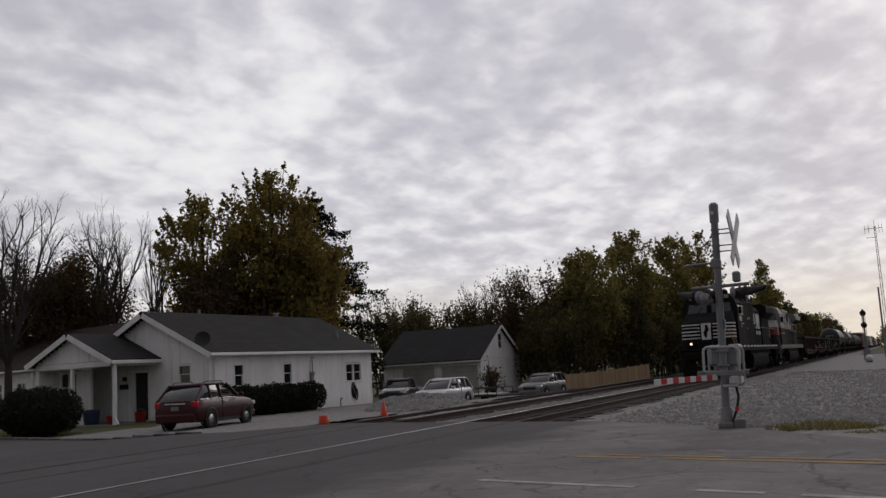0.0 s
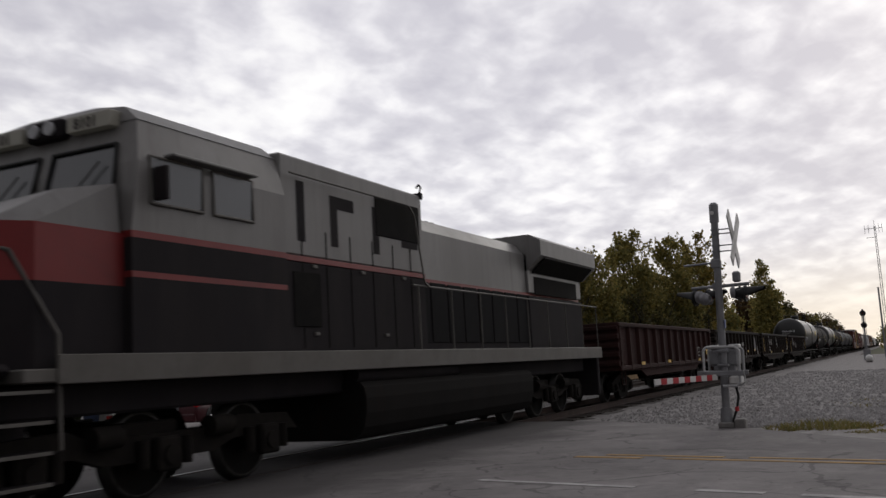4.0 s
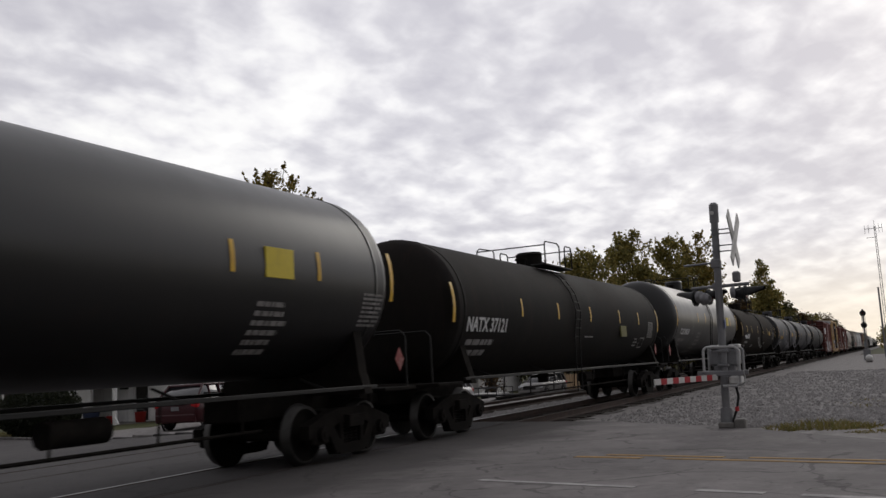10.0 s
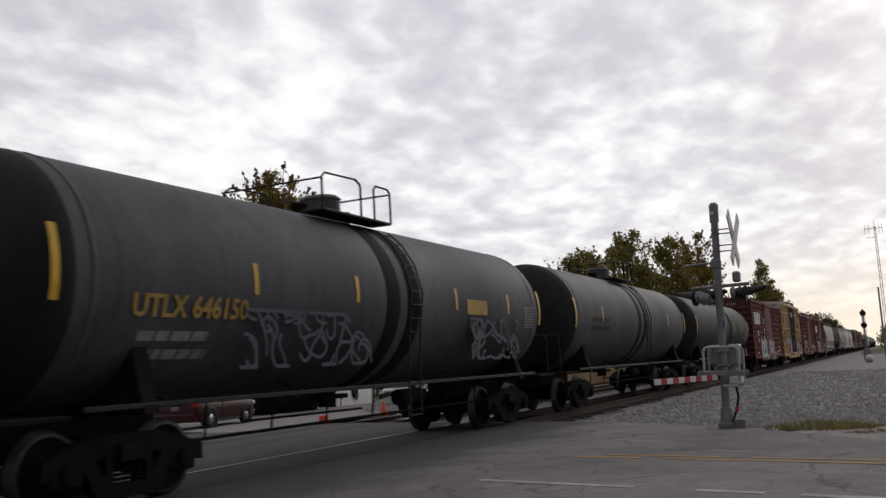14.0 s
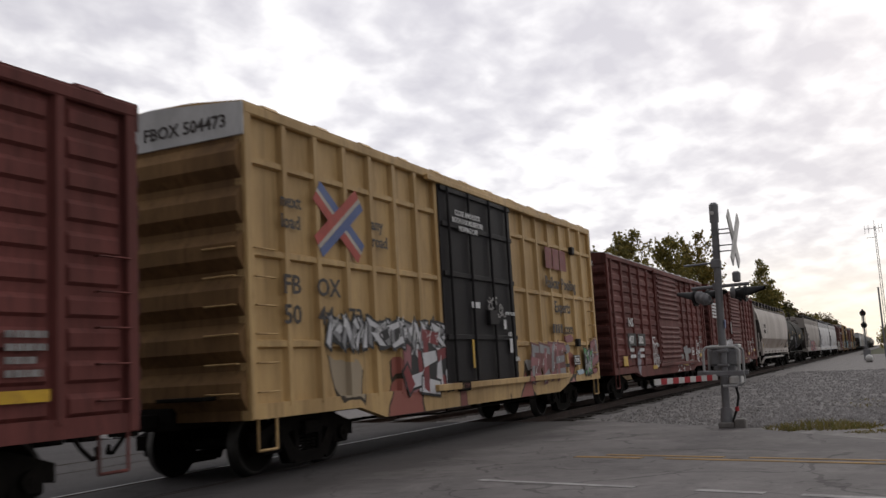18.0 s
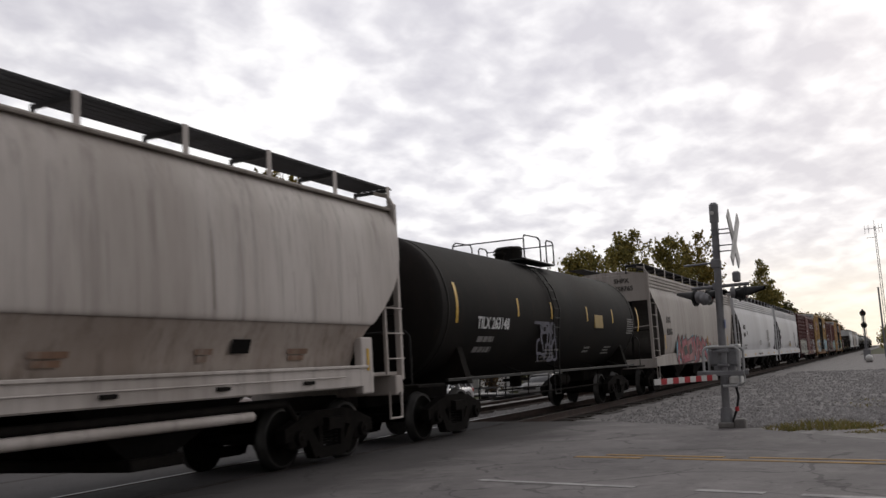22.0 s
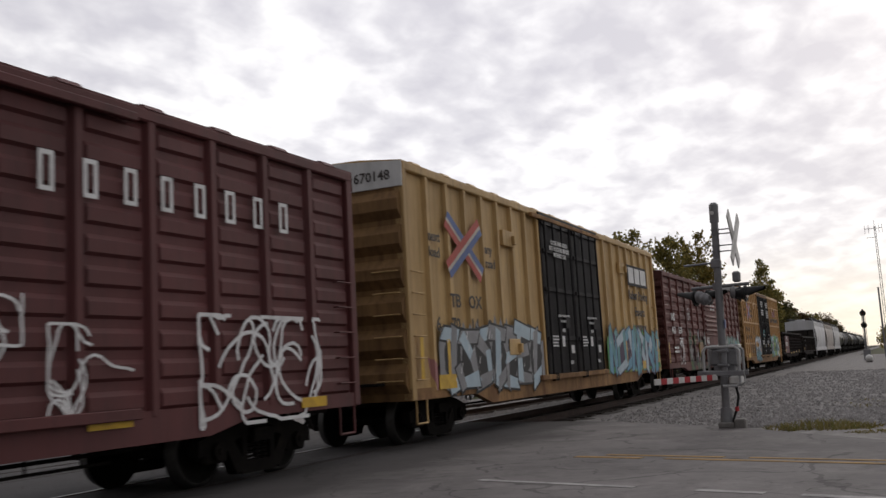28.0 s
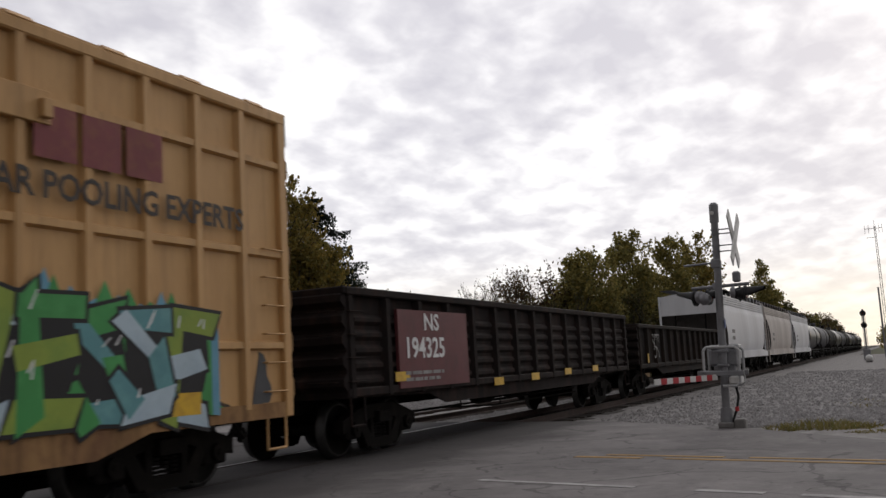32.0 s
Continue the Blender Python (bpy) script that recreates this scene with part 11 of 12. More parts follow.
for u0, u1, num, st in ((-104.7, -85.8, "290120", (-103.1, -87.1)), (-65.5, -46.9, "290139", (-63.8, -48.2))):
    r, cz = 1.53, 2.86
    car, hc, uc = tank_car("glossy black tank car with white numbers and yellow reflector strips", u0, u1, r, cz, M_TANK_GLOSS, stripes=[(st[0], True), (st[1], True), (st[0] + 4.4, False), (st[0] + 6.2, False), (st[1] - 4.2, False), (st[1] - 2.2, False)], dome=-0.8, climb=0.62, bogie=1.12)
    tank_lettering(car, uc, r, cz, "TCLX", num, st[0] - uc + 0.78, 2.18, 0.24, M_WHITE_INK)
    part("yellow_notice", Geo().box(r - 0.035, r + 0.008, st[1] - uc - 3.5, st[1] - uc - 2.85, 2.70, 3.12, 0.005), M_YEL_SIGN, car)
    on_shell(car, r, cz, 0, 0, M_DIM_INK, text_lines(st[0] - uc + 4.6, 2.32, 1.0, 0.9, 6, RNG) + text_lines(st[1] - uc - 3.6, 2.40, 0.8, 0.75, 6, RNG) + text_lines(st[1] - uc - 0.9, 2.62, 0.62, 0.55, 8, RNG, 0.1))
    on_shell(car, r, cz, 0, 0, M_DIM_INK, [(st[0] - uc + 3.2, st[0] - uc + 3.5, 2.22, 2.25), (st[0] - uc + 3.2, st[0] - uc + 3.5, 2.52, 2.55), (st[0] - uc + 3.2, st[0] - uc + 3.23, 2.25, 2.52), (st[0] - uc + 3.47, st[0] - uc + 3.5, 2.25, 2.52)])
    placard(car, st[1] - uc + 0.55, 1.55, 1.30, M_DIAMOND_RED)
    placard(car, st[0] - uc - 0.9, 1.55, 1.30, M_DIAMOND_RED)
    t = part("lettering", text_mesh("TCLX " + num, 0.21, M_WHITE_INK), None, car, "", Matrix.Translation((-0.62, -hc + 0.93, 3.02)) @ FACE_FRONT)
    bars_g = Geo().box(-0.62, 0.2, -hc + 0.93, -hc + 0.934, 2.90, 2.94).box(-0.62, 0.0, -hc + 0.93, -hc + 0.934, 2.80, 2.84)
    part("stencil", bars_g, M_DIM_INK, car)

r, cz = 1.46, 2.56
car, hc, uc = tank_car("flat black tank car with large white numbers", -85.8, -65.5, r, cz, M_TANK, stripes=[(-84.5, True), (-67.1, True), (-80.8, False), (-78.2, False), (-75.4, False), (-72.3, False), (-69.9, False)], dome=-0.95, climb=-0.22, bogie=1.12)
tank_lettering(car, uc, r, cz, "NATX", "37121", -83.87 - uc, 2.06, 0.30, M_WHITE_INK)
on_shell(car, r, cz, 0, 0, M_DIM_INK, text_lines(-68.6 - uc, 2.55, 0.75, 0.55, 8, RNG, 0.1) + text_lines(-70.2 - uc, 2.0, 0.5, 0.3, 3, RNG))
part("notice", Geo().box(r - 0.03, r + 0.008, -72.25 - uc, -71.6 - uc, 2.02, 2.36, 0.005), paint("olive_notice", (0.16, 0.15, 0.05)), car)
on_shell(car, r, cz, 0, 0, M_DIM_INK, [(-75.8 - uc, -75.0 - uc, 1.98, 2.02), (-69.4 - uc, -68.85 - uc, 1.98, 2.01), (-69.4 - uc, -68.85 - uc, 1.68, 1.71), (-69.4 - uc, -69.36 - uc, 1.71, 1.98), (-68.89 - uc, -68.85 - uc, 1.71, 1.98)])
placard(car, -66.9 - uc, 1.6, 1.25, M_DIAMOND_RED)

r, cz = 1.475, 2.585
car, hc, uc = tank_car("dusty brown-black tank car with white lettering", -46.9, -28.1, r, cz, M_TANK_BROWN, stripes=[(-45.6, True), (-29.3, True), (-43.7, False), (-41.6, False), (-38.85, False), (-36.1, False), (-33.8, False), (-31.6, False)], dome=-0.7, bogie=1.12)
tank_lettering(car, uc, r, cz, "", "96230", -44.50 - uc, 2.10, 0.28, M_WHITE_INK)
on_shell(car, r, cz, 0, 0, M_DIM_INK, text_lines(-30.9 - uc, 2.6, 0.6, 0.5, 8, RNG, 0.1) + text_lines(-41.0 - uc, 1.75, 1.1, 0.16, 2, RNG) + text_lines(-35.4 - uc, 1.9, 0.7, 0.4, 4, RNG))
part("notice", Geo().box(r - 0.03, r + 0.008, -33.2 - uc, -32.5 - uc, 2.35, 2.62, 0.005), M_YEL_INK, car)
scribble(car, -39.4 - uc, 1.65, 1.1, 0.5, r + 0.01, M_CHALK, RNG, 8, 0.045)

r, cz = 1.50, 2.59
car, hc, uc = tank_car("dull grey tank car stained black round its middle", -28.1, -11.1, r, cz, M_TANK_GREY, M_TANK, 2, stripes=[(-26.8, True), (-12.5, True), (-23.5, False), (-20.9, False), (-17.2, False), (-14.5, False)], dome=-0.45, mat_head=M_TANK_DIRTY)
tank_lettering(car, uc, r, cz, "UTLX", "646150", -25.72 - uc, 2.12, 0.27, M_YEL_INK)
part("notice", Geo().box(r - 0.03, r + 0.008, -16.7 - uc, -15.7 - uc, 2.38, 2.68, 0.005), M_YEL_INK, car)
on_shell(car, r, cz, 0, 0, M_DIM_INK, text_lines(-13.5 - uc, 2.65, 0.6, 0.5, 8, RNG, 0.1))
M_LILAC = paint("lilac_spray", (0.06, 0.057, 0.085), (0.035, 0.035, 0.05), rough=0.6, bump=0)
scribble(car, -24.0 - uc, 1.5, 3.4, 0.75, r + 0.01, M_LILAC, RNG, 22, 0.035)
scribble(car, -16.6 - uc, 1.5, 2.6, 0.8, r + 0.01, M_LILAC, RNG, 18, 0.04)

car, hc, uc = tank_car("plain grey tank car with dark stained band", -11.1, 6.2, r, cz, M_TANK_GREY, M_TANK, 2, stripes=[(-9.6, True), (4.9, True), (-7.0, False), (1.8, False)], mat_head=M_TANK_DIRTY)
on_shell(car, r, cz, 0, 0, M_TANK_DIRTY, text_lines(-8.2 - uc, 2.6, 2.2, 0.5, 2, RNG))
car, hc, uc = tank_car("sooty dark grey tank car", 6.2, 25.5, 1.50, 2.57, M_TANK_DIRTY, stripes=[(7.7, True), (23.75, True), (18.3, False), (21.0, False)])
on_shell(car, 1.50, 2.57, 0, 0, M_DIM_INK, text_lines(22.3 - uc, 2.45, 0.75, 0.5, 7, RNG, 0.1) + text_lines(17.6 - uc, 2.0, 0.7, 0.6, 5, RNG))
placard(car, 22.45 - uc, 1.30, 1.42, M_DIAMOND, 0.22)
letter(car, "3257", 0.11, 22.33 - uc, 1.26, 1.433, S_LINE)

# brown boxcars and a yellow one
mr = sprayed("boxcar_sprayed_white", M_RED, PAL_WHITE, -4.9, 3.3, 0.0, 1.7, 1.7, 1.5, cover=0.2)
car, h, uc = boxcar("brown-red boxcar with white striped emblem, panelled door and spray paint", 25.5, 40.95, M_RED, sprayed("door_sprayed", M_DOOR_RED, PAL_PINK, -4.9, 3.3, 0.0, 1.6, 4.2, 1.2, cover=0.15), (31.64, 35.05), 4.50, 4.70, 5, 5, "panelled", lower=mr)
striped_mark(car, -7.0, 3.38, 3.0, 1.575, M_WHITE_INK)
letter(car, "NS", 0.30, -5.8, 2.3, 1.575, M_WHITE_INK, squeeze=1.3)
letter(car, "411", 0.27, -5.84, 1.86, 1.575, M_WHITE_INK, squeeze=1.2)
letter(car, "042", 0.27, -4.62, 1.86, 1.575, M_WHITE_INK, squeeze=1.2)
reflectors(car, [(-6.4, 1.22), (-3.0, 1.1), (-1.0, 1.1), (2.6, 1.12), (4.3, 1.2), (6.2, 1.3)], 1.58, 0.62, 0.12)
stencil_block(car, 6.0, 1.95, 1.575, RNG, M_DIM_INK, 4, 0.5, 0.5)
bars(car, [(5.3, 5.34, 1.2, 1.55), (5.6, 5.64, 1.2, 1.55), (5.3, 5.64, 1.2, 1.23), (5.3, 5.64, 1.52, 1.55)], M_WHITE_INK, 1.576)
for i in range(6):
    bars(car, [(-2.4 + 0.1 * (i % 2), -2.2 + 0.12 * (i % 3), 2.2 + 0.22 * i, 2.32 + 0.22 * i)], M_WHITE_INK, 1.577, "paint_patch")
t = part("lettering", text_mesh("411042", 0.2, M_DIM_INK), None, car, "", Matrix.Translation((0.1, -h - 0.045, 4.22)) @ FACE_FRONT)
tag_piece(car, -4.6, 0.85, 3.6, 1.25, 1.583, 4, [S_GREY, S_WHITE], S_LINE, 21, [S_PINK])
tag_piece(car, -1.0, 0.95, 2.9, 1.05, 1.64, 3, [S_GREY, S_PINK, S_WHITE], S_LINE, 22)

my = sprayed("yellow_sprayed_red", M_YELLOW, PAL_PINK, -7.0, 7.6, 0.0, 1.5, 2.9, 1.1, cover=0.2)
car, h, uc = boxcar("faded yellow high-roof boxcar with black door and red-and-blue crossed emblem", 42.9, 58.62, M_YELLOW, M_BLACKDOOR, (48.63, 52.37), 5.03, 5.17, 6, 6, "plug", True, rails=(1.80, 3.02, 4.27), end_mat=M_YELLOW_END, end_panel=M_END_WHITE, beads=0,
                    zbot=0.82, sill_mid=0.62, group="yellow high-roof boxcars", lower=my)
for b, z in (("next", 3.72), ("load", 3.42)):
    letter(car, b, 0.20, -7.1, z, 1.576, M_DARK_INK)
for b, z in (("any", 3.66), ("road", 3.38)):
    letter(car, b, 0.20, -4.6, z, 1.576, M_DARK_INK)
cross_mark(car, -5.57, 3.65, 0.98, 0.98, 1.577)
letter(car, "FB", 0.27, -7.09, 2.50, 1.576, M_DARK_INK, squeeze=1.1)
letter(car, "OX", 0.27, -6.26, 2.50, 1.576, M_DARK_INK, squeeze=1.1)
for s, y in (("50", -7.10), ("44", -6.25), ("73", -5.42)):
    letter(car, s, 0.27, y, 2.08, 1.576, M_DARK_INK, squeeze=1.15)
tag_piece(car, -3.5, 0.95, 2.1, 1.15, 1.583, 3, [S_RED, S_WHITE], S_LINE, 23, [S_PINK, S_WHITE])
tag_piece(car, -6.0, 1.75, 3.8, 0.42, 1.583, 7, [S_WHITE, S_GREY], S_LINE, 24)
tag_piece(car, 2.5, 0.95, 2.3, 0.85, 1.583, 3, [S_PINK, S_GREY], S_PINKLINE, 25)
tag_piece(car, 6.5, 1.0, 0.62, 0.66, 1.583, 2, [S_GREEN, S_GREY], S_LINE, 33)
tag_piece(car, 7.2, 1.2, 0.5, 0.7, 1.583, 1, [S_GREY, S_PINK], S_PINKLINE, 34)
for y, z, w, k, m in ((5.3, 1.92, 0.34, 0.10, S_PINK), (5.1, 1.66, 0.2, 0.12, S_GREY), (6.1, 1.05, 0.3, 0.07, S_PALE), (7.4, 1.05, 0.2, 0.08, S_PINK)):
    part("spray_splash", Geo().prism([(y + w * math.cos(q * 0.5236) * (1 + 0.2 * math.sin(q * 2.7)), z + k * math.sin(q * 0.5236) * (1 + 0.25 * math.sin(q * 4.1))) for q in range(12)], "x", 1.55, 1.5825), m, car)
part("data_plate", Geo().box(1.575, 1.580, 5.62, 6.10, 1.24, 1.50), M_DARK_INK, car, "black data panel with white frame")
bars(car, [(5.64, 5.67, 1.26, 1.48), (6.05, 6.08, 1.26, 1.48), (5.64, 6.08, 1.26, 1.28), (5.64, 6.08, 1.46, 1.48), (5.74, 5.86, 1.32, 1.42), (5.9, 6.0, 1.32, 1.42)], M_WHITE_INK, 1.5805)
bars(car, text_lines(4.8, 1.32, 0.55, 0.16, 1, RNG), M_DARK_INK, 1.577)
part("lettering", text_mesh("FBOX 504473", 0.25, M_DARK_INK), None, car, "", Matrix.Translation((-0.15, -h - 0.035, 4.72)) @ FACE_FRONT)
for b, z in (("CLOSE AND LOCK", 4.28), ("BOTH DOORS BEFORE", 4.13), ("MOVING CAR", 3.98)):
    letter(car, b, 0.105, -0.92, z, 1.684, M_WHITE_INK, align="CENTER")
for b, y, z, c in (("OPEN CLOSE", 0.75, 2.40, 0.07), ("ASD", 0.85, 1.95, 0.09), ("SEAL", 1.2, 1.42, 0.09)):
    letter(car, b, c, y, z, 1.684, M_WHITE_INK)
scribble(car, -0.1, 2.35, 1.0, 0.4, 1.652, M_DIM_INK, RNG, 9, 0.03)
bars(car, [(-0.9, -0.5, 2.5, 2.62), (0.72, 0.86, 2.1, 2.3), (1.0, 1.15, 1.6, 1.9)], M_WHITE_INK, 1.651, "door_label")
reflectors(car, [(-0.95, 1.6)], 1.652, 0.09, 0.55)
g = Geo()
for k, w in enumerate((0.12, 0.12, 0.16)):
    g.box(1.575, 1.579, 3.9 + k * 0.55, 4.38 + k * 0.55, 3.66, 4.19)
part("painted_mark", g, M_MAROON, car, "faded maroon emblem")
for b, z in (("Railcar Pooling", 3.18), ("Experts", 2.58)):
    letter(car, b, 0.29, 4.97, z, 1.576, M_DARK_INK, align="CENTER", squeeze=1.0)
bars(car, [(4.1 + i * 0.2, 4.24 + i * 0.2, 2.06, 2.28) for i in range(4)], M_DARK_INK, 1.577)
letter(car, ".com", 0.29, 4.92, 2.04, 1.576, M_DARK_INK)
for y, z in ((6.0, 4.15), (6.0, 1.72)):
    part("roof_hatch_bracket", Geo().box(1.55, 1.66, y - 0.15, y + 0.05, z, z + 0.2, 0.01), M_BLACKDOOR, car)

M_SMEARED = paint("wiped_white_paint", (0.30, 0.25, 0.24), (0.15, 0.06, 0.055), rough=0.7, scale=5.0, streak=0.3, grime=(0.14, 0.05, 0.045), grime_amount=0.6, bump=0)
ms = sprayed("boxcar_sprayed_light", M_RED, PAL_WHITE, -6.2, -4.4, 0.9, 1.8, 6.1, 1.6, cover=0.2)
for u0, u1, d0, d1, num, mark, low in ((60.2, 75.85, 66.45, 69.91, "407382", False, ms),
                                     (77.25, 92.75, 83.34, 86.46, "407145", True, sprayed("boxcar_sprayed_low", M_RED, PAL_WHITE + PAL_PINK[:1], -6.0, -0.9, 0.0, 1.45, 8.3, 1.4, cover=0.2))):
    car, h, uc = boxcar("brown-red boxcar with ribbed door and white numbers" + (" and striped emblem" if mark else ""), u0, u1, M_RED, M_DOOR_RED, (d0, d1), 4.52, 4.70, 5, 5, "ribbed", roof_mat=M_ROOF if not mark else M_RED, lower=low, narrow=0.43)
    letter(car, "NS", 0.28, -5.8, 2.34, 1.575, M_WHITE_INK, squeeze=1.3)
    for a, b in ((-5.98, -4.98), (-4.74, -3.72)):
        part("paint_patch", Geo().box(1.574, 1.577, a, b, 1.72, 2.12), S_LINE, car, "black patch under the number")
    letter(car, num[:3], 0.25, -5.88, 1.80, 1.579, M_WHITE_INK, squeeze=1.2)
    letter(car, num[3:], 0.25, -4.66, 1.80, 1.579, M_WHITE_INK, squeeze=1.2)
    bars(car, text_lines(-5.85, 1.68, 0.7, 0.4, 2, RNG) + text_lines(-4.6, 1.68, 0.6, 0.4, 2, RNG), M_WHITE_INK, 1.579)
    scribble(car, -2.7, 1.0, 0.9, 1.0, 1.58, M_WHITE_INK, RNG, 10, 0.028)
    if not mark:
        scribble(car, 5.1, 1.05, 0.8, 0.9, 1.58, M_WHITE_INK, RNG, 7, 0.028)
    reflectors(car, [(-6.5, 1.25)] if mark else [(-6.5, 1.25), (6.6, 1.35)], 1.58, 0.5, 0.3)
    reflectors(car, [(-2.6, 0.98), (2.9, 0.98)], 1.58, 0.6, 0.12)
    e = 5.22 if mark else 4.2
    bars(car, [(e, e + 0.03, 1.32, 1.62), (e + 0.47, e + 0.5, 1.32, 1.62), (e, e + 0.5, 1.32, 1.35), (e, e + 0.5, 1.59, 1.62), (e + 0.1, e + 0.22, 1.4, 1.52), (e + 0.27, e + 0.4, 1.4, 1.52)], M_WHITE_INK, 1.576)
    part("lettering", text_mesh(num, 0.21, M_WHITE_INK), None, car, "", Matrix.Translation((0.55, -h - 0.045, 4.18)) @ FACE_FRONT)
    for y, z, w, k, m in ((3.0, 1.55, 0.42, 0.16, S_GREY), (3.1, 1.25, 0.34, 0.22, M_DIM_INK), (3.6, 1.5, 0.5, 0.12, S_GREY), (4.05, 1.05, 0.45, 0.10, S_GREY), (2.2, 1.28, 0.36, 0.10, M_DIM_INK), (6.25, 1.35, 0.34, 0.26, S_PINKLINE)) if not mark else ():
        part("spray_splash", Geo().prism([(y + w * math.cos(q * 0.5236) * (1 + 0.2 * math.sin(q * 2.7)), z + k * math.sin(q * 0.5236) * (1 + 0.25 * math.sin(q * 4.1))) for q in range(12)], "x", 1.566, 1.5705), m, car)
    bars(car, text_lines(5.95, 2.12, 0.75, 0.32, 3, RNG) + text_lines(6.0, 1.62, 0.6, 0.26, 3, RNG) + text_lines(6.05, 1.12, 0.6, 0.12, 1, RNG), M_DIM_INK, 1.577)
    scribble(car, 3.55 if mark else 1.2, 0.74, 1.75 if mark else 2.6, 0.2, 1.566, M_WHITE_INK, RNG, 12, 0.02)
    reflectors(car, [(4.25, 1.22), (6.6, 1.41)] if mark else [(2.45, 1.02), (6.15, 1.30)], 1.579, 0.55, 0.13)
    if mark:
        striped_mark(car, -7.0, 3.38, 2.92, 1.575, M_WHITE_INK)
        tag_piece(car, -3.7, 0.88, 2.9, 1.15, 1.583, 3, [S_GREY, S_WHITE], S_LINE, 31, [S_PINK])
        for a, b, z0, z1 in ((4.2, 4.72, 1.86, 1.95), (4.24, 4.70, 1.66, 1.82), (4.2, 4.66, 1.44, 1.6), (4.3, 4.74, 1.3, 1.4), (4.98, 5.9, 1.83, 1.93), (5.0, 5.5, 1.72, 1.8)):
            part("paint_patch", Geo().box(1.55, 1.5645, a, b, z0, z1, 0.004), M_SMEARED, car, "wiped white paint over red")
        part("door_stop", Geo().box(1.58, 1.62, d0 - uc - 0.1, d0 - uc - 0.02, 2.3, 2.9), M_WHITE_INK, car)

# covered hoppers and a tank
car, h, uc = hopper("pale grey covered hopper with black numbers, rounded sides", 93.9, 113.0, M_HOPPER_TAN, grooves=False, bulge=0.12, top=4.2, rounded=True)
letter(car, "TCMX", 0.27, -6.5, 2.80, 1.634, M_DARK_INK, squeeze=0.9)
letter(car, "451004", 0.27, -6.6, 2.44, 1.634, M_DARK_INK, squeeze=0.9)
bars(car, text_lines(-4.9, 2.75, 0.4, 0.3, 3, RNG), M_FAINT_INK, 1.634)
for i in range(8):
    part("gate_latch", Geo().box(1.59, 1.64, -6.6 + i * 1.85, -6.36 + i * 1.85, 1.22, 1.27, 0.01), M_TRUCK, car)
part("grab_rail", Geo().tube([(1.63, -6.7, 1.30), (1.63, 7.4, 1.30)], 0.012, 5), M_HOPPER_TAN, car)
M_RUST_SPOT = paint("rust_bleed", (0.22, 0.13, 0.085), (0.33, 0.27, 0.23), rough=0.8, scale=5.0, streak=0.2, grime_amount=0.4, bump=0)
for y, w, k in ((-6.3, 0.45, 0.16), (-2.6, 0.4, 0.13), (1.9, 0.5, 0.20), (4.3, 0.32, 0.16), (6.2, 0.5, 0.18), (-4.5, 0.3, 0.12)):
    for q in (0, 1):
        z = 1.72 - q * 0.09 - k * 0.3
        part("rust_stain", Geo().add([(1.355 + (zz - 1.40) * 0.28 + 0.012, yy, zz) for zz in (z, z + 0.07) for yy in (y + q * 0.05, y + w - q * 0.08)], [(0, 1, 3, 2)]), M_RUST_SPOT, car, "brown rust bleeding through the paint")
part("data_plate", Geo().add([(1.362 + (zz - 1.40) * 0.30 + 0.012, yy, zz) for zz in (1.68, 1.86) for yy in (4.95, 5.33)], [(0, 1, 3, 2)]), M_SLOPE, car, "dark framed notice")
part("side_pipe", Geo().tube([(1.3, -6.6, 0.5), (1.42, -6.0, 0.86), (1.42, 5.4, 0.86)], 0.07, 8), M_HOPPER_TAN, car)

r, cz = 1.48, 2.55
car, hc, uc = tank_car("black tank car with yellow reflector strips and white numbers", 113.1, 130.7, r, cz, M_TANK, stripes=[(115.3, True), (129.66, True), (118.6, False), (120.9, False), (123.9, False), (126.5, False)], dome=-0.35, climb=-0.5)
tank_lettering(car, uc, r, cz, "TILX", "263148", 116.3 - uc, 2.12, 0.25, M_WHITE_INK)
part("notice", Geo().box(r - 0.03, r + 0.008, 124.6 - uc, 125.4 - uc, 2.25, 2.62, 0.005), paint("tan_notice", (0.38, 0.27, 0.10)), car)
on_shell(car, r, cz, 0, 0, M_DIM_INK, text_lines(128.2 - uc, 2.6, 0.8, 0.5, 7, RNG, 0.1) + text_lines(121.0 - uc, 1.7, 1.2, 0.35, 4, RNG) + text_lines(124.2 - uc, 1.75, 0.8, 0.2, 2, RNG) + text_lines(126.2 - uc, 1.75, 0.8, 0.25, 3, RNG))
scribble(car, 119.6 - uc, 1.4, 1.4, 0.9, r + 0.01, M_LILAC, RNG, 12, 0.05)

sh = sprayed("hopper_sprayed", M_HOPPER, PAL_RED, -3.1, 2.6, 0.0, 2.1, 3.3, 1.5, line=(0.02, 0.03, 0.06), cover=0.2)
car, h, uc = hopper("dusty grey covered hopper with red and blue spray paint", 131.46, 150.1, M_HOPPER, flanks=sh, sill=sh)
letter(car, "SHPX", 0.24, -7.35, 2.56, 1.606, M_DARK_INK, squeeze=0.95)
letter(car, "458765", 0.24, -7.36, 2.12, 1.606, M_DARK_INK, squeeze=0.95)
part("lettering", text_mesh("SHPX", 0.23, M_DARK_INK), None, car, "", Matrix.Translation((0.25, -h + 0.09, 4.02)) @ FACE_FRONT)
part("lettering", text_mesh("458765", 0.23, M_DARK_INK), None, car, "", Matrix.Translation((0.25, -h + 0.09, 3.74)) @ FACE_FRONT)
reflectors(car, [(-7.75, 1.85), (-3.9, 1.85), (0.9, 1.85), (4.1, 1.8), (6.6, 1.9)], 1.607, 0.09, 0.55)
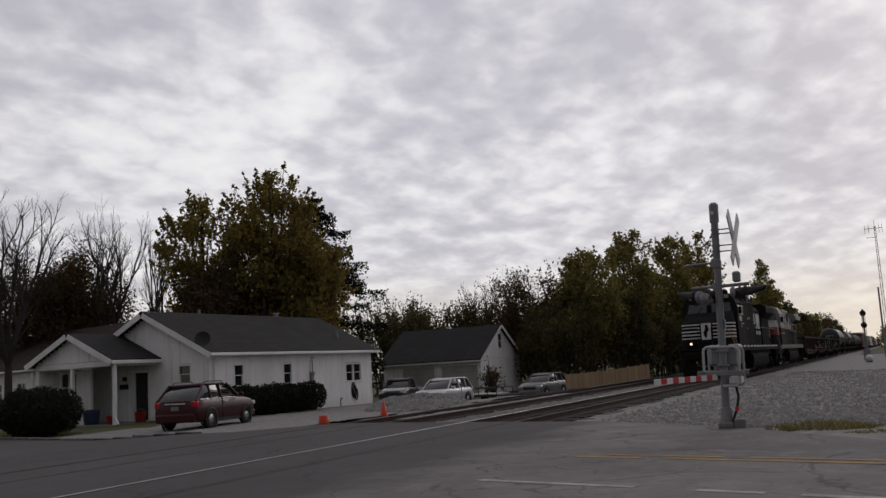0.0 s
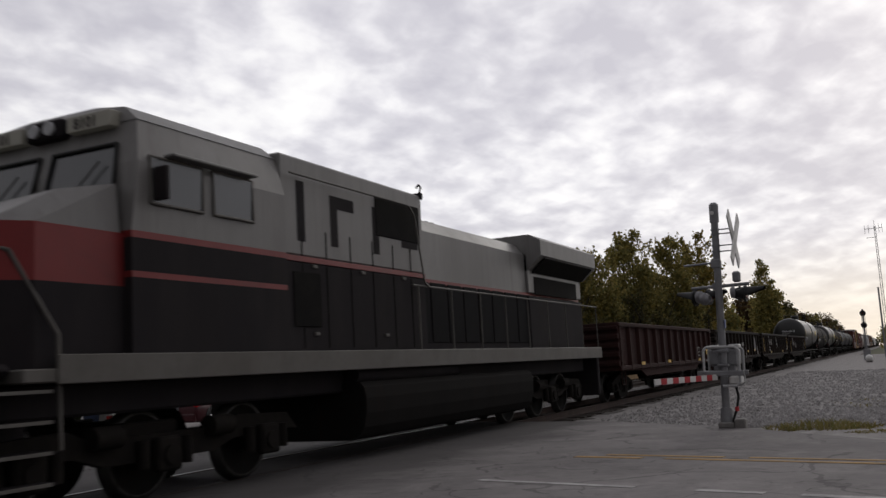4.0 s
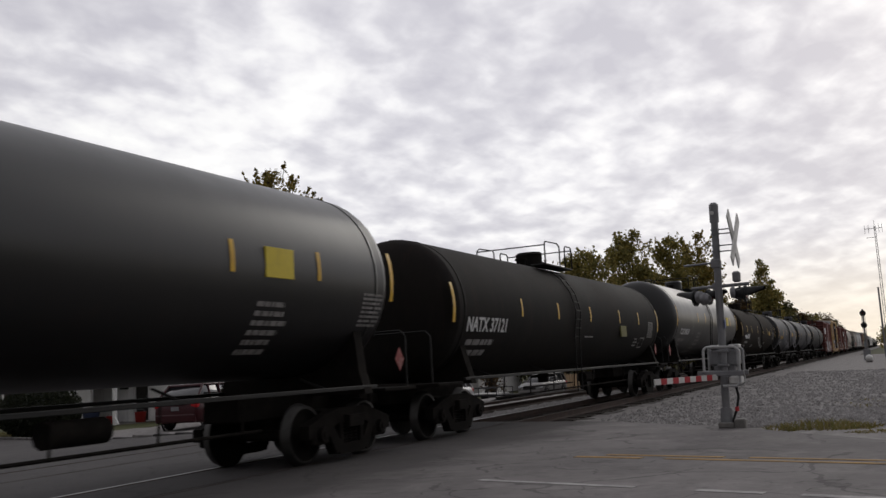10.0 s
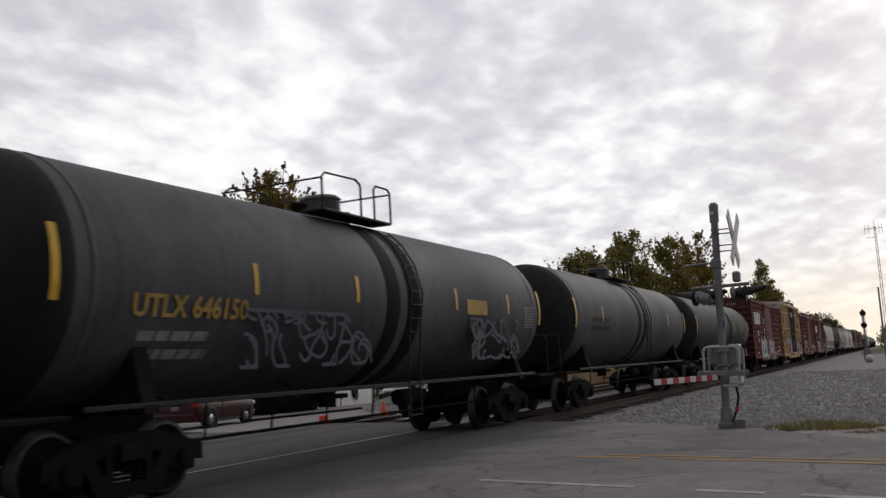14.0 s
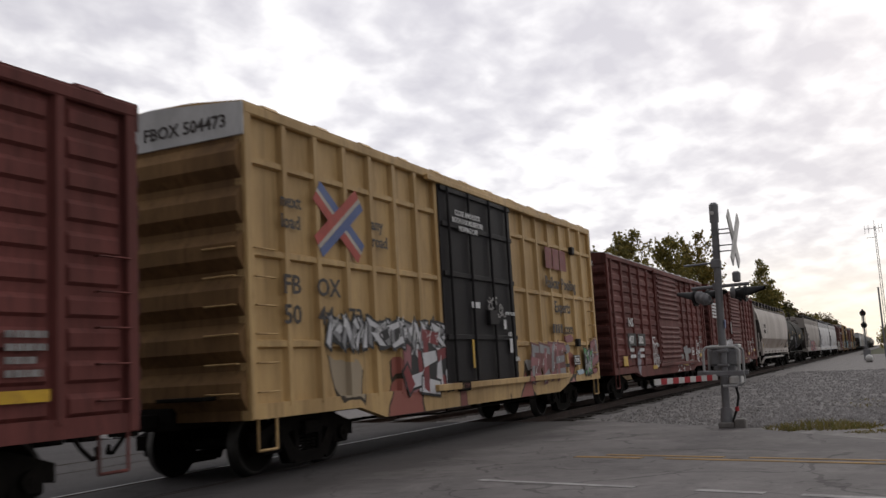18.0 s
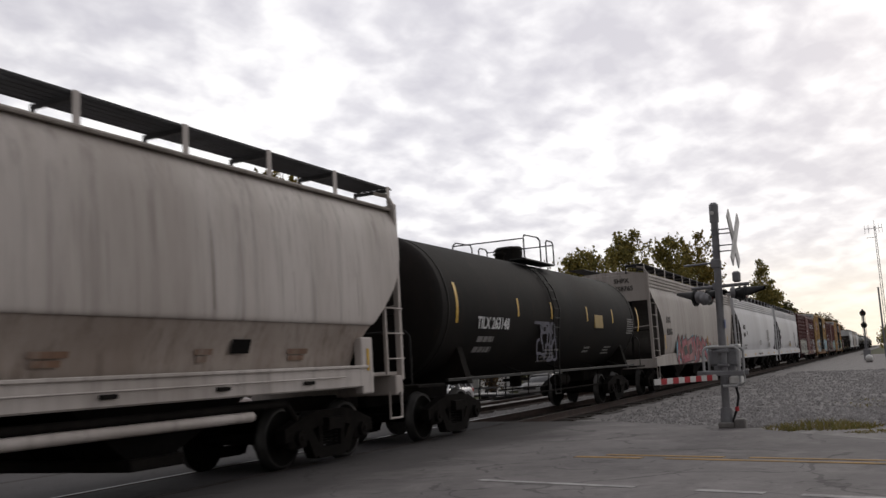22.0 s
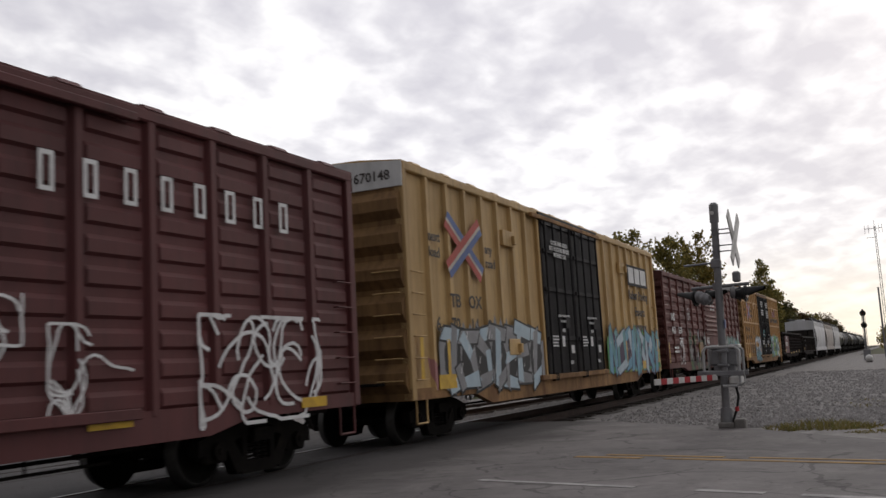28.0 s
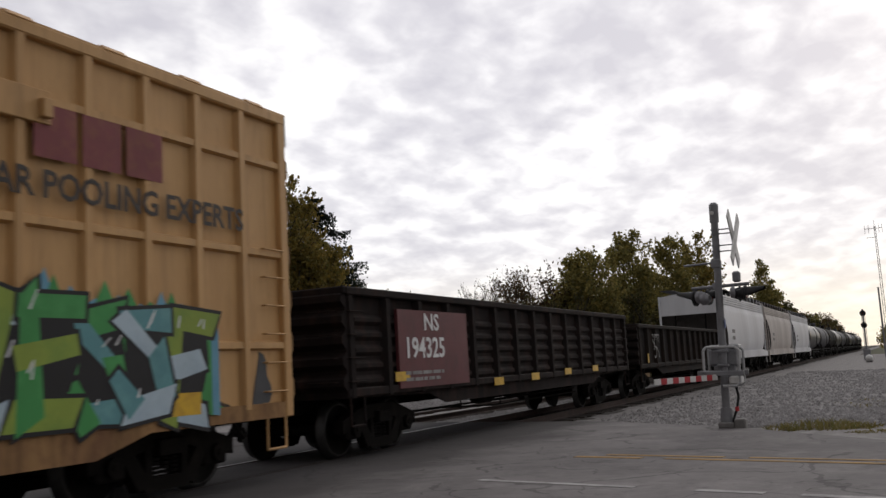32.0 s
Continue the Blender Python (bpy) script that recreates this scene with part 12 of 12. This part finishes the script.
tag_piece(car, -5.7, 1.08, 6.1, 0.95, 1.607, 4, [S_CRIMSON, S_RED, S_CRIMSON, S_PINK], S_LINE, 26, [S_SKY])
scribble(car, 0.7, 1.5, 0.8, 0.35, 1.609, S_LINE, RNG, 8, 0.03)
for y, z, w, k in ((1.75, 1.55, 0.5, 0.16), (1.5, 1.72, 0.3, 0.14), (0.2, 1.22, 0.7, 0.12), (1.3, 1.20, 0.9, 0.10), (2.6, 1.18, 0.6, 0.12)):
    part("spray_splash", Geo().prism([(y + w * math.cos(q * 0.5236) * 0.5, z + k * math.sin(q * 0.5236)) for q in range(12)], "x", 1.605, 1.6085), S_PINK, car)
scribble(car, 2.3, 1.5, 0.6, 0.35, 1.606, M_DARK_INK, RNG, 6, 0.02)
bars(car, text_lines(4.7, 2.2, 1.1, 0.8, 8, RNG) + text_lines(-6.0, 1.55, 0.8, 0.25, 2, RNG), M_FAINT_INK, 1.606)
bars(car, [(5.5, 5.56, 1.5, 1.9), (6.0, 6.06, 1.5, 1.9), (5.5, 6.06, 1.5, 1.54), (5.5, 6.06, 1.86, 1.9)], M_WHITE_INK, 1.601)
for u0, u1, mark, num in ((151.15, 170.0, "BNGX", "60072"), (171.25, 188.15, "AEX", "18101")):
    car, h, uc = hopper("white covered hopper with black numbers, clean sides", u0, u1, M_HOPPER_WHITE)
    letter(car, mark, 0.25, -7.22, 2.60, 1.606, M_DARK_INK, squeeze=0.95)
    letter(car, num, 0.25, -7.22, 2.16, 1.606, M_DARK_INK, squeeze=0.95)
    part("lettering", text_mesh(mark, 0.23, M_DARK_INK), None, car, "", Matrix.Translation((0.45, -h + 0.09, 4.05)) @ FACE_FRONT)
    part("lettering", text_mesh(num, 0.23, M_DARK_INK), None, car, "", Matrix.Translation((0.45, -h + 0.09, 3.77)) @ FACE_FRONT)
    bars(car, text_lines(-7.2, 1.75, 1.1, 0.3, 2, RNG) + text_lines(3.6, 2.7, 1.3, 0.75, 8, RNG) + text_lines(-0.4, 2.0, 0.8, 0.3, 4, RNG, 0), M_FAINT_INK, 1.606)
    if mark == "BNGX":
        bars(car, [(-5.80, -5.78, 2.28, 2.52), (-5.60, -5.58, 2.28, 2.52), (-5.80, -5.58, 2.28, 2.30), (-5.80, -5.58, 2.50, 2.52)], M_DARK_INK, 1.606)
        letter(car, "C", 0.09, -5.73, 2.33, 1.606, M_DARK_INK)
    bars(car, [(4.3, 5.0, 1.52, 1.86)], M_FAINT_INK, 1.603, "data_plate")
    bars(car, [(-1.4 + i * 0.2, -1.27 + i * 0.2, 1.1, 1.22) for i in range(10)] if mark == "BNGX" else [(-0.5, 0.4, 1.55, 1.8)], M_FAINT_INK if mark == "BNGX" else M_YEL_INK, 1.603)
    reflectors(car, [(-7.2, 1.14), (-2.9, 1.16), (0.4, 1.16), (3.8, 1.16), (7.0, 1.14)], 1.592, 0.6, 0.09)

# brown and yellow boxcars at the rear
mc = sprayed("brown_sprayed_cream", M_BROWN, PAL_CREAM, -9.3, -2.0, 0.0, 1.8, 5.4, 1.0, cover=0.25)
car, h, uc = boxcar("dark maroon boxcar with white name blocks and cream spray paint", 189.5, 208.06, paint("maroon_paint", (0.115, 0.034, 0.034), (0.085, 0.030, 0.030), rough=0.6, scale=1.6, streak=0.22, grime=(0.04, 0.025, 0.024), grime_amount=0.4), M_DOOR_RED, (197.24, 200.44), 4.50, 4.70, 6, 6, "ribbed", lower=sprayed("maroon_sprayed", MATS["maroon_paint"] if "maroon_paint" in MATS else M_BROWN, PAL_CREAM, -9.3, -2.0, 0.0, 1.8, 5.4, 1.0, cover=0.25))
block_letters(car, 8, 3.28, 3.33, 0.42, 0.575, 1.577, M_WHITE_INK)
tag_piece(car, -8.9, 0.9, 6.6, 1.2, 1.583, 6, [S_CREAM, S_CREAM, S_GREY], S_LINE, 27, [S_CREAM])
scribble(car, 1.9, 1.6, 1.2, 0.7, 1.58, M_WHITE_INK, RNG, 9, 0.022)
scribble(car, 3.4, 1.0, 1.2, 1.0, 1.58, M_WHITE_INK, RNG, 9, 0.022)
scribble(car, 5.6, 0.8, 2.6, 1.35, 1.58, M_WHITE_INK, RNG, 16, 0.035)
reflectors(car, [(-4.6, 0.95), (1.2, 0.92), (4.2, 0.98), (8.0, 0.98)], 1.58, 0.62, 0.14)
bars(car, [(-1.3, -0.7, 2.9, 3.02), (-1.2, -0.8, 2.68, 2.78), (-0.8, -0.3, 2.72, 2.78)], M_WHITE_INK, 1.65, "door_label")

my2 = sprayed("yellow_sprayed_blue", M_YELLOW, PAL_BLUEGREEN, 2.6, 9.3, 0.0, 1.6, 1.2, 1.25, cover=0.25)
my2 = sprayed("yellow_sprayed_blue_grey", my2, PAL_WHITE + [(0.05, 0.05, 0.06)], -8.7, -2.6, 0.0, 1.6, 9.5, 1.3, cover=0.3)
mt2 = sprayed("deep_yellow_sprayed_green", M_YELLOW2, PAL_GREEN, 2.7, 9.0, 0.0, 1.7, 7.7, 1.25, cover=0.25)
mt2 = sprayed("deep_yellow_sprayed_white", mt2, [(0.60, 0.62, 0.64), (0.50, 0.52, 0.55), (0.30, 0.50, 0.62), (0.06, 0.06, 0.07)], -5.7, -2.6, 0.0, 1.5, 3.9, 1.6, cover=0.25)
for u0, u1, d0, d1, low, body, rails, second, pls in (
        (209.8, 228.8, 216.73, 221.58, my2, M_YELLOW, (), "67", ("6", "70", "14", "8")),
        (250.6, 269.55, 257.55, 262.53, mt2, M_YELLOW2, (1.78, 3.02, 4.27), "63", ("63", "90", "94"))):
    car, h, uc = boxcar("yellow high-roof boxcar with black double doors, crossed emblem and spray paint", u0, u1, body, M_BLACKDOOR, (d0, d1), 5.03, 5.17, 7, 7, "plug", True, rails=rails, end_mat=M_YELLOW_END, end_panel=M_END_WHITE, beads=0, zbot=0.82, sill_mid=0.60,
                        group="yellow high-roof boxcars", lower=low, double_door=True, sill_mat=M_SILL_RUST)
    for b, z in (("next", 3.70), ("load", 3.40)):
        letter(car, b, 0.20, -8.62, z, 1.576, M_DARK_INK)
    for b, z in (("any", 3.68), ("road", 3.38)):
        letter(car, b, 0.20, -5.98, z, 1.576, M_DARK_INK)
    cross_mark(car, -7.0, 3.70, 1.0 if rails else 1.30, 0.95 if rails else 1.15, 1.577)
    y = -8.63 if rails else -7.80
    letter(car, "TB", 0.26, y, 2.50, 1.576, M_DARK_INK, squeeze=1.15)
    letter(car, "OX", 0.26, y + 0.85, 2.50, 1.576, M_DARK_INK, squeeze=1.15)
    y = -8.64 if len(pls) == 3 else -8.45
    for s in pls:
        letter(car, s, 0.26, y, 2.04, 1.576, M_DARK_INK, squeeze=1.1)
        y += 0.88 if len(s) == 2 else 0.66
    part("lettering", text_mesh("TBOX " + "".join(pls), 0.25, M_DARK_INK), None, car, "", Matrix.Translation((-0.15, -h - 0.035, 4.72)) @ FACE_FRONT)
    a, b_ = d0 - uc, d1 - uc
    w = (b_ - a) / 2
    if rails:
        for k, lines in ((0, ("CLOSE THIS DOOR", "BEFORE CLOSING", "MAIN DOOR", "", "CIERRE ESTA PUERTA", "ANTES DE CERRAR", "LA PUERTA PRINCIPAL")),
                         (1, ("CLOSE AND LOCK", "BOTH DOORS BEFORE", "MOVING CAR", "", "CIERRE Y PONGA", "SEGURO EN AMBAS", "PUERTAS ANTES DE", "MOVER EL CARRO"))):
            for i, b in enumerate(lines):
                if b:
                    letter(car, b, 0.10, a + (k + 0.55) * w, 4.42 - i * 0.135, 1.684, M_WHITE_INK, align="CENTER")
        M_TEAL = paint("teal_spray", (0.12, 0.34, 0.36), rough=0.6, bump=0)
        scribble(car, a + 0.8, 2.2, 1.2, 0.45, 1.665, M_TEAL, RNG, 12, 0.03)
        reflectors(car, [(a + 1.0, 1.65), (a + w + 0.8, 1.65)], 1.66, 0.14, 0.14)
    else:
        for i, b in enumerate(("CLOSE AND LOCK", "BOTH DOORS BEFORE", "MOVING CAR")):
            letter(car, b, 0.11, a + 0.5 * w, 4.25 - i * 0.15, 1.684, M_WHITE_INK, align="CENTER")
        for k in (0, 1):
            letter(car, "OPEN THIS DOOR FIRST", 0.06, a + (k + 0.5) * w, 2.45, 1.684, M_WHITE_INK, align="CENTER")
    for k in (0, 1):
        letter(car, "OPEN CLOSE", 0.06, a + (k + 0.48) * w, 2.32, 1.684, M_WHITE_INK, align="CENTER")
        letter(car, "ASD", 0.085, a + (k + 0.42) * w, 2.08, 1.684, M_WHITE_INK)
        letter(car, "SEAL", 0.085, a + (k + 0.62) * w, 1.28, 1.684, M_WHITE_INK)
        bars(car, [(a + (k + 0.42) * w, a + (k + 0.50) * w, 1.72, 1.98), (a + (k + 0.7) * w, a + (k + 0.8) * w, 1.55, 1.75)] + text_lines(a + (k + 0.12) * w, 2.0, 0.5, 0.3, 4, RNG), M_WHITE_INK, 1.661, "door_label")
    if rails:
        g = Geo()
        for k in range(2):
            g.box(1.575, 1.579, 5.2 + k * 0.62, 5.74 + k * 0.62, 3.66, 4.22)
        g.box(1.575, 1.579, 6.44, 7.0, 3.66, 4.22)
        part("painted_mark", g, M_MAROON, car, "faded maroon emblem")
        letter(car, "RAILCAR POOLING EXPERTS", 0.29, 6.10, 3.26, 1.578, M_DARK_INK, align="CENTER", squeeze=0.92)
    else:
        part("painted_mark", Geo().box(1.574, 1.577, 5.72, 8.30, 3.68, 4.36), M_BLACKDOOR, car, "black name board")
        g = Geo()
        for k in range(2):
            g.box(1.578, 1.582, 5.88 + k * 0.78, 6.52 + k * 0.78, 3.77, 4.28)
        g.box(1.578, 1.582, 7.44, 8.16, 3.77, 4.28)
        part("painted_mark", g, M_WHITE_INK, car, "white block emblem on black")
        letter(car, "Railcar Pooling", 0.30, 6.96, 3.24, 1.576, M_DARK_INK, align="CENTER")
        letter(car, "Experts", 0.30, 7.02, 2.70, 1.576, M_DARK_INK, align="CENTER")
        bars(car, [(6.2 + i * 0.23, 6.36 + i * 0.23, 2.18, 2.40) for i in range(7)], M_DARK_INK, 1.577)
        reflectors(car, [(-9.1, 1.55), (-8.0, 1.5), (-5.4, 1.5), (4.9, 1.5), (9.2, 1.55)], 1.58, 0.12, 0.75)
    reflectors(car, [(-8.1, 1.10), (7.2, 1.10)], 1.58, 0.75, 0.26)
    if rails:
        tag_piece(car, -5.0, 0.92, 2.3, 1.3, 1.582, 4, [S_WHITE, S_PALE], S_LINE, 5, [S_SKY, S_ORANGE])
        tag_piece(car, -5.0, 0.72, 2.2, 0.55, 1.588, 3, [S_SKY, S_TEAL], S_LINE, 6)
        tag_piece(car, 3.1, 0.92, 4.6, 1.4, 1.582, 5, [S_GREEN, S_TEAL, S_PALE, S_GREEN2], S_LINE, 7, [S_SKY, S_GREEN])
        scribble(car, -7.6, 1.25, 0.75, 0.6, 1.59, M_DARK_INK, RNG, 8, 0.022)
        scribble(car, -6.6, 1.25, 0.6, 0.7, 1.59, M_DARK_INK, RNG, 8, 0.022)
        scribble(car, -5.9, 2.35, 0.7, 0.45, 1.59, M_DARK_INK, RNG, 6, 0.025)
    else:
        tag_piece(car, 2.95, 0.88, 6.2, 1.32, 1.582, 5, [S_SKY, S_TEAL, S_PALE], S_PURPLE, 8, [S_GREEN, S_GREEN2, S_GREEN2, S_TEAL])
        tag_piece(car, -8.2, 0.9, 5.2, 1.3, 1.582, 5, [S_PALE, S_GREY], S_LINE, 9, [S_GREY])
    for y, z in ((-4.4, 4.1), (-4.4, 1.7), (5.3, 4.15)):
        part("corner_bracket", Geo().box(1.5, 1.6, y - 0.55, y + 0.1, z - 0.15, z + 0.2, 0.01).box(1.6, 1.68, y - 0.06, y + 0.06, z - 0.1, z + 0.1, 0.01), body, car)

mn = sprayed("brown_sprayed_mural", M_BROWN, PAL_MURAL, -5.1, -1.1, 0.0, 2.1, 5.3, 1.5, line=(0.035, 0.05, 0.035), cover=0.86)
mn = sprayed("brown_sprayed_mint", mn, PAL_MINT, 1.9, 9.0, 0.0, 1.7, 6.6, 1.1, cover=0.3)
car, h, uc = boxcar("dark brown boxcar with white numbers, green mural and mint spray paint", 230.2, 248.9, M_BROWN, M_BROWN, (238.15, 241.35), 4.50, 4.68, 5, 5, "pressed", lower=mn)
letter(car, "NS", 0.30, -8.38, 2.68, 1.575, M_WHITE_INK, squeeze=1.3)
letter(car, "463", 0.27, -8.4, 2.18, 1.575, M_WHITE_INK, squeeze=1.25)
letter(car, "559", 0.27, -7.18, 2.18, 1.575, M_WHITE_INK, squeeze=1.25)
tag_piece(car, 2.0, 0.85, 6.6, 1.2, 1.583, 6, [S_MINT, S_GREY, S_TEAL], S_LINE, 28, [S_MINT])
part("paint_patch", Geo().box(1.50, 1.578, -2.92, -2.18, 1.42, 1.86), S_CREAM_BROWN, car, "tan painted panel in the mural")
part("paint_patch", Geo().box(1.572, 1.579, -3.06, -2.98, 1.2, 1.75), S_YELLOWLINE, car)
part("paint_patch", Geo().box(1.50, 1.575, -3.92, -3.52, 0.98, 1.22), S_LINE, car)
for cy, cz, ry, rz in ((-2.75, 2.14, 0.32, 0.30), (-2.7, 1.12, 0.24, 0.28), (-3.35, 1.2, 0.16, 0.34)):
    part("spray_splash", Geo().prism([(cy + ry * math.cos(k * 0.5236) * (1 + 0.12 * math.sin(k * 2.3)), cz + rz * math.sin(k * 0.5236)) for k in range(12)], "x", 1.534, 1.5375), S_GREY, car)
ring = Geo()
for k in range(20):
    c0, c1 = k * math.pi / 10, (k + 1) * math.pi / 10
    ring.prism([(-4.75 + q * math.cos(c), 3.02 + q * math.sin(c)) for q, c in ((0.25, c0), (0.25, c1), (0.225, c1), (0.225, c0))], "x", 1.536, 1.5385)
part("painted_ring", ring, M_WHITE_INK, car, "thin white painted circle")
letter(car, "PLATE", 0.085, -4.89, 2.98, 1.537, M_WHITE_INK)
letter(car, "C", 0.11, -4.79, 2.84, 1.537, M_WHITE_INK)
scribble(car, -1.25, 1.75, 0.6, 0.3, 1.605, M_WHITE_INK, RNG, 9, 0.025)
scribble(car, -1.2, 1.15, 0.5, 0.4, 1.605, M_WHITE_INK, RNG, 9, 0.025)
bars(car, text_lines(-8.3, 1.7, 1.0, 0.3, 2, RNG) + text_lines(0.3, 3.6, 1.3, 0.3, 2, RNG), M_WHITE_INK, 1.6)
scribble(car, -7.2, 1.0, 0.8, 1.0, 1.58, M_WHITE_INK, RNG, 10, 0.028)
scribble(car, 8.0, 1.2, 0.7, 1.2, 1.58, M_WHITE_INK, RNG, 8, 0.025)
reflectors(car, [(-9.15, 1.45), (9.2, 1.45), (3.1, 1.4), (6.9, 1.4)], 1.58, 0.10, 0.75)
for y, z in ((-4.95, 1.42), (-1.62, 1.95)):
    g = Geo().prism([(y + 0.42 * (1.0 if i % 2 == 0 else 0.42) * math.sin(i * math.pi / 5), z + 0.45 * (1.0 if i % 2 == 0 else 0.42) * math.cos(i * math.pi / 5)) for i in range(10)], "x", 1.578, 1.582)
    part("painted_star", g, M_DIM_INK, car, "pale sprayed star")
part("lettering", text_mesh("463559", 0.2, M_WHITE_INK), None, car, "", Matrix.Translation((0.35, -h - 0.045, 4.18)) @ FACE_FRONT)

# gondolas, hoppers and tanks that follow
car, h, uc = gondola("dark rusty gondola with corrugated sides and a red number panel", 271.0, 287.6, M_GON_RUST, 14, 2.68, "corrugated", load=False)
part("paint_patch", Geo().box(1.53, 1.590, -6.7, -3.9, 1.05, 2.38), M_PATCH, car, "fresh red number panel")
letter(car, "NS", 0.30, -5.75, 2.04, 1.594, M_WHITE_INK, squeeze=1.2)
letter(car, "194325", 0.36, -6.5, 1.56, 1.594, M_WHITE_INK, squeeze=1.05)
bars(car, text_lines(-6.5, 1.35, 1.6, 0.22, 2, RNG), M_DIM_INK, 1.594)
reflectors(car, [(-6.6, 1.25), (-2.4, 1.02), (-0.2, 1.05), (2.2, 1.1), (4.6, 1.12)], 1.586, 0.5, 0.16)
car, h, uc = gondola("black empty gondola with worn white lettering", 289.1, 304.9, M_GON, 13, 2.45, load=False)
reflectors(car, [(-6.8, 1.3)], 1.586, 0.16, 0.3)
scribble(car, -6.0, 1.3, 1.0, 0.8, 1.588, M_DIM_INK, RNG, 5, 0.03)
for u0, u1 in ((306.3, 324.0), (325.0, 342.6), (343.6, 361.2)):
    car, h, uc = hopper("pale grey covered hopper, dusty", u0, u1, M_HOPPER_WHITE if u0 < 310 or u0 > 340 else M_HOPPER_TAN)
    bars(car, text_lines(-6.0, 2.6, 1.3, 0.7, 2, RNG), M_FAINT_INK, 1.606)
u = 362.2
for i in range(11):
    car, hc, uc = tank_car("black tank car with grey sheen", u, u + 17.8, 1.48, 2.58, (M_TANK_GLOSS, M_TANK_GREY, M_TANK)[i % 3], stripes=[(u + 1.6, True), (u + 16.2, True)])
    u += 17.8

# ---- ties under the rails ----
tie_data = Geo().box(-1.3, 1.3, -0.115, 0.115, -0.35, -0.172, 0.012).mesh("tie", M_TIE)
rng = random.Random(9)
for track, cx in TRACKS:
    y = road_edge(cx) + 0.5
    while y < 78:
        part("tie", tie_data, None, track, "", Matrix.Translation((cx + rng.uniform(-0.05, 0.05), y, rng.uniform(-0.012, 0.008))) @ Matrix.Rotation(rng.uniform(-0.02, 0.02), 4, "Z"))
        y += 0.53


# ---- movement: the whole train rolls towards -y ----
def rolled(t):
    """Distance along the track at t seconds, nought at 16 s."""
    x = (t - 16.0) / 16.0
    return 266.745 * x - 6.289 * x ** 2 - 3.293 * x ** 3 + 1.805 * x ** 4 - 0.38 * max(0.0, 2.0 - t) ** 2


def motions():
    for ob, place in TRAIN:
        walk(ob, [(t, pose(0, place - rolled(t), 0)) for t in range(0, 33)])
    for (kind, y), obs in WHEELS.items():
        r = 0.457 if kind == "freight" else 0.533
        first = obs[0]
        walk(first, [(k / FPS, Matrix.Translation((0, y, r)) @ Matrix.Rotation(rolled(k / FPS) / r, 4, "X")) for k in range(0, 32 * FPS + 1)])
        keys = first.animation_data
        for ob in obs[1:]:
            ob.rotation_mode = "QUATERNION"
            own = ob.animation_data_create()
            own.action = keys.action
            own.action_slot = keys.action_slot


motions()
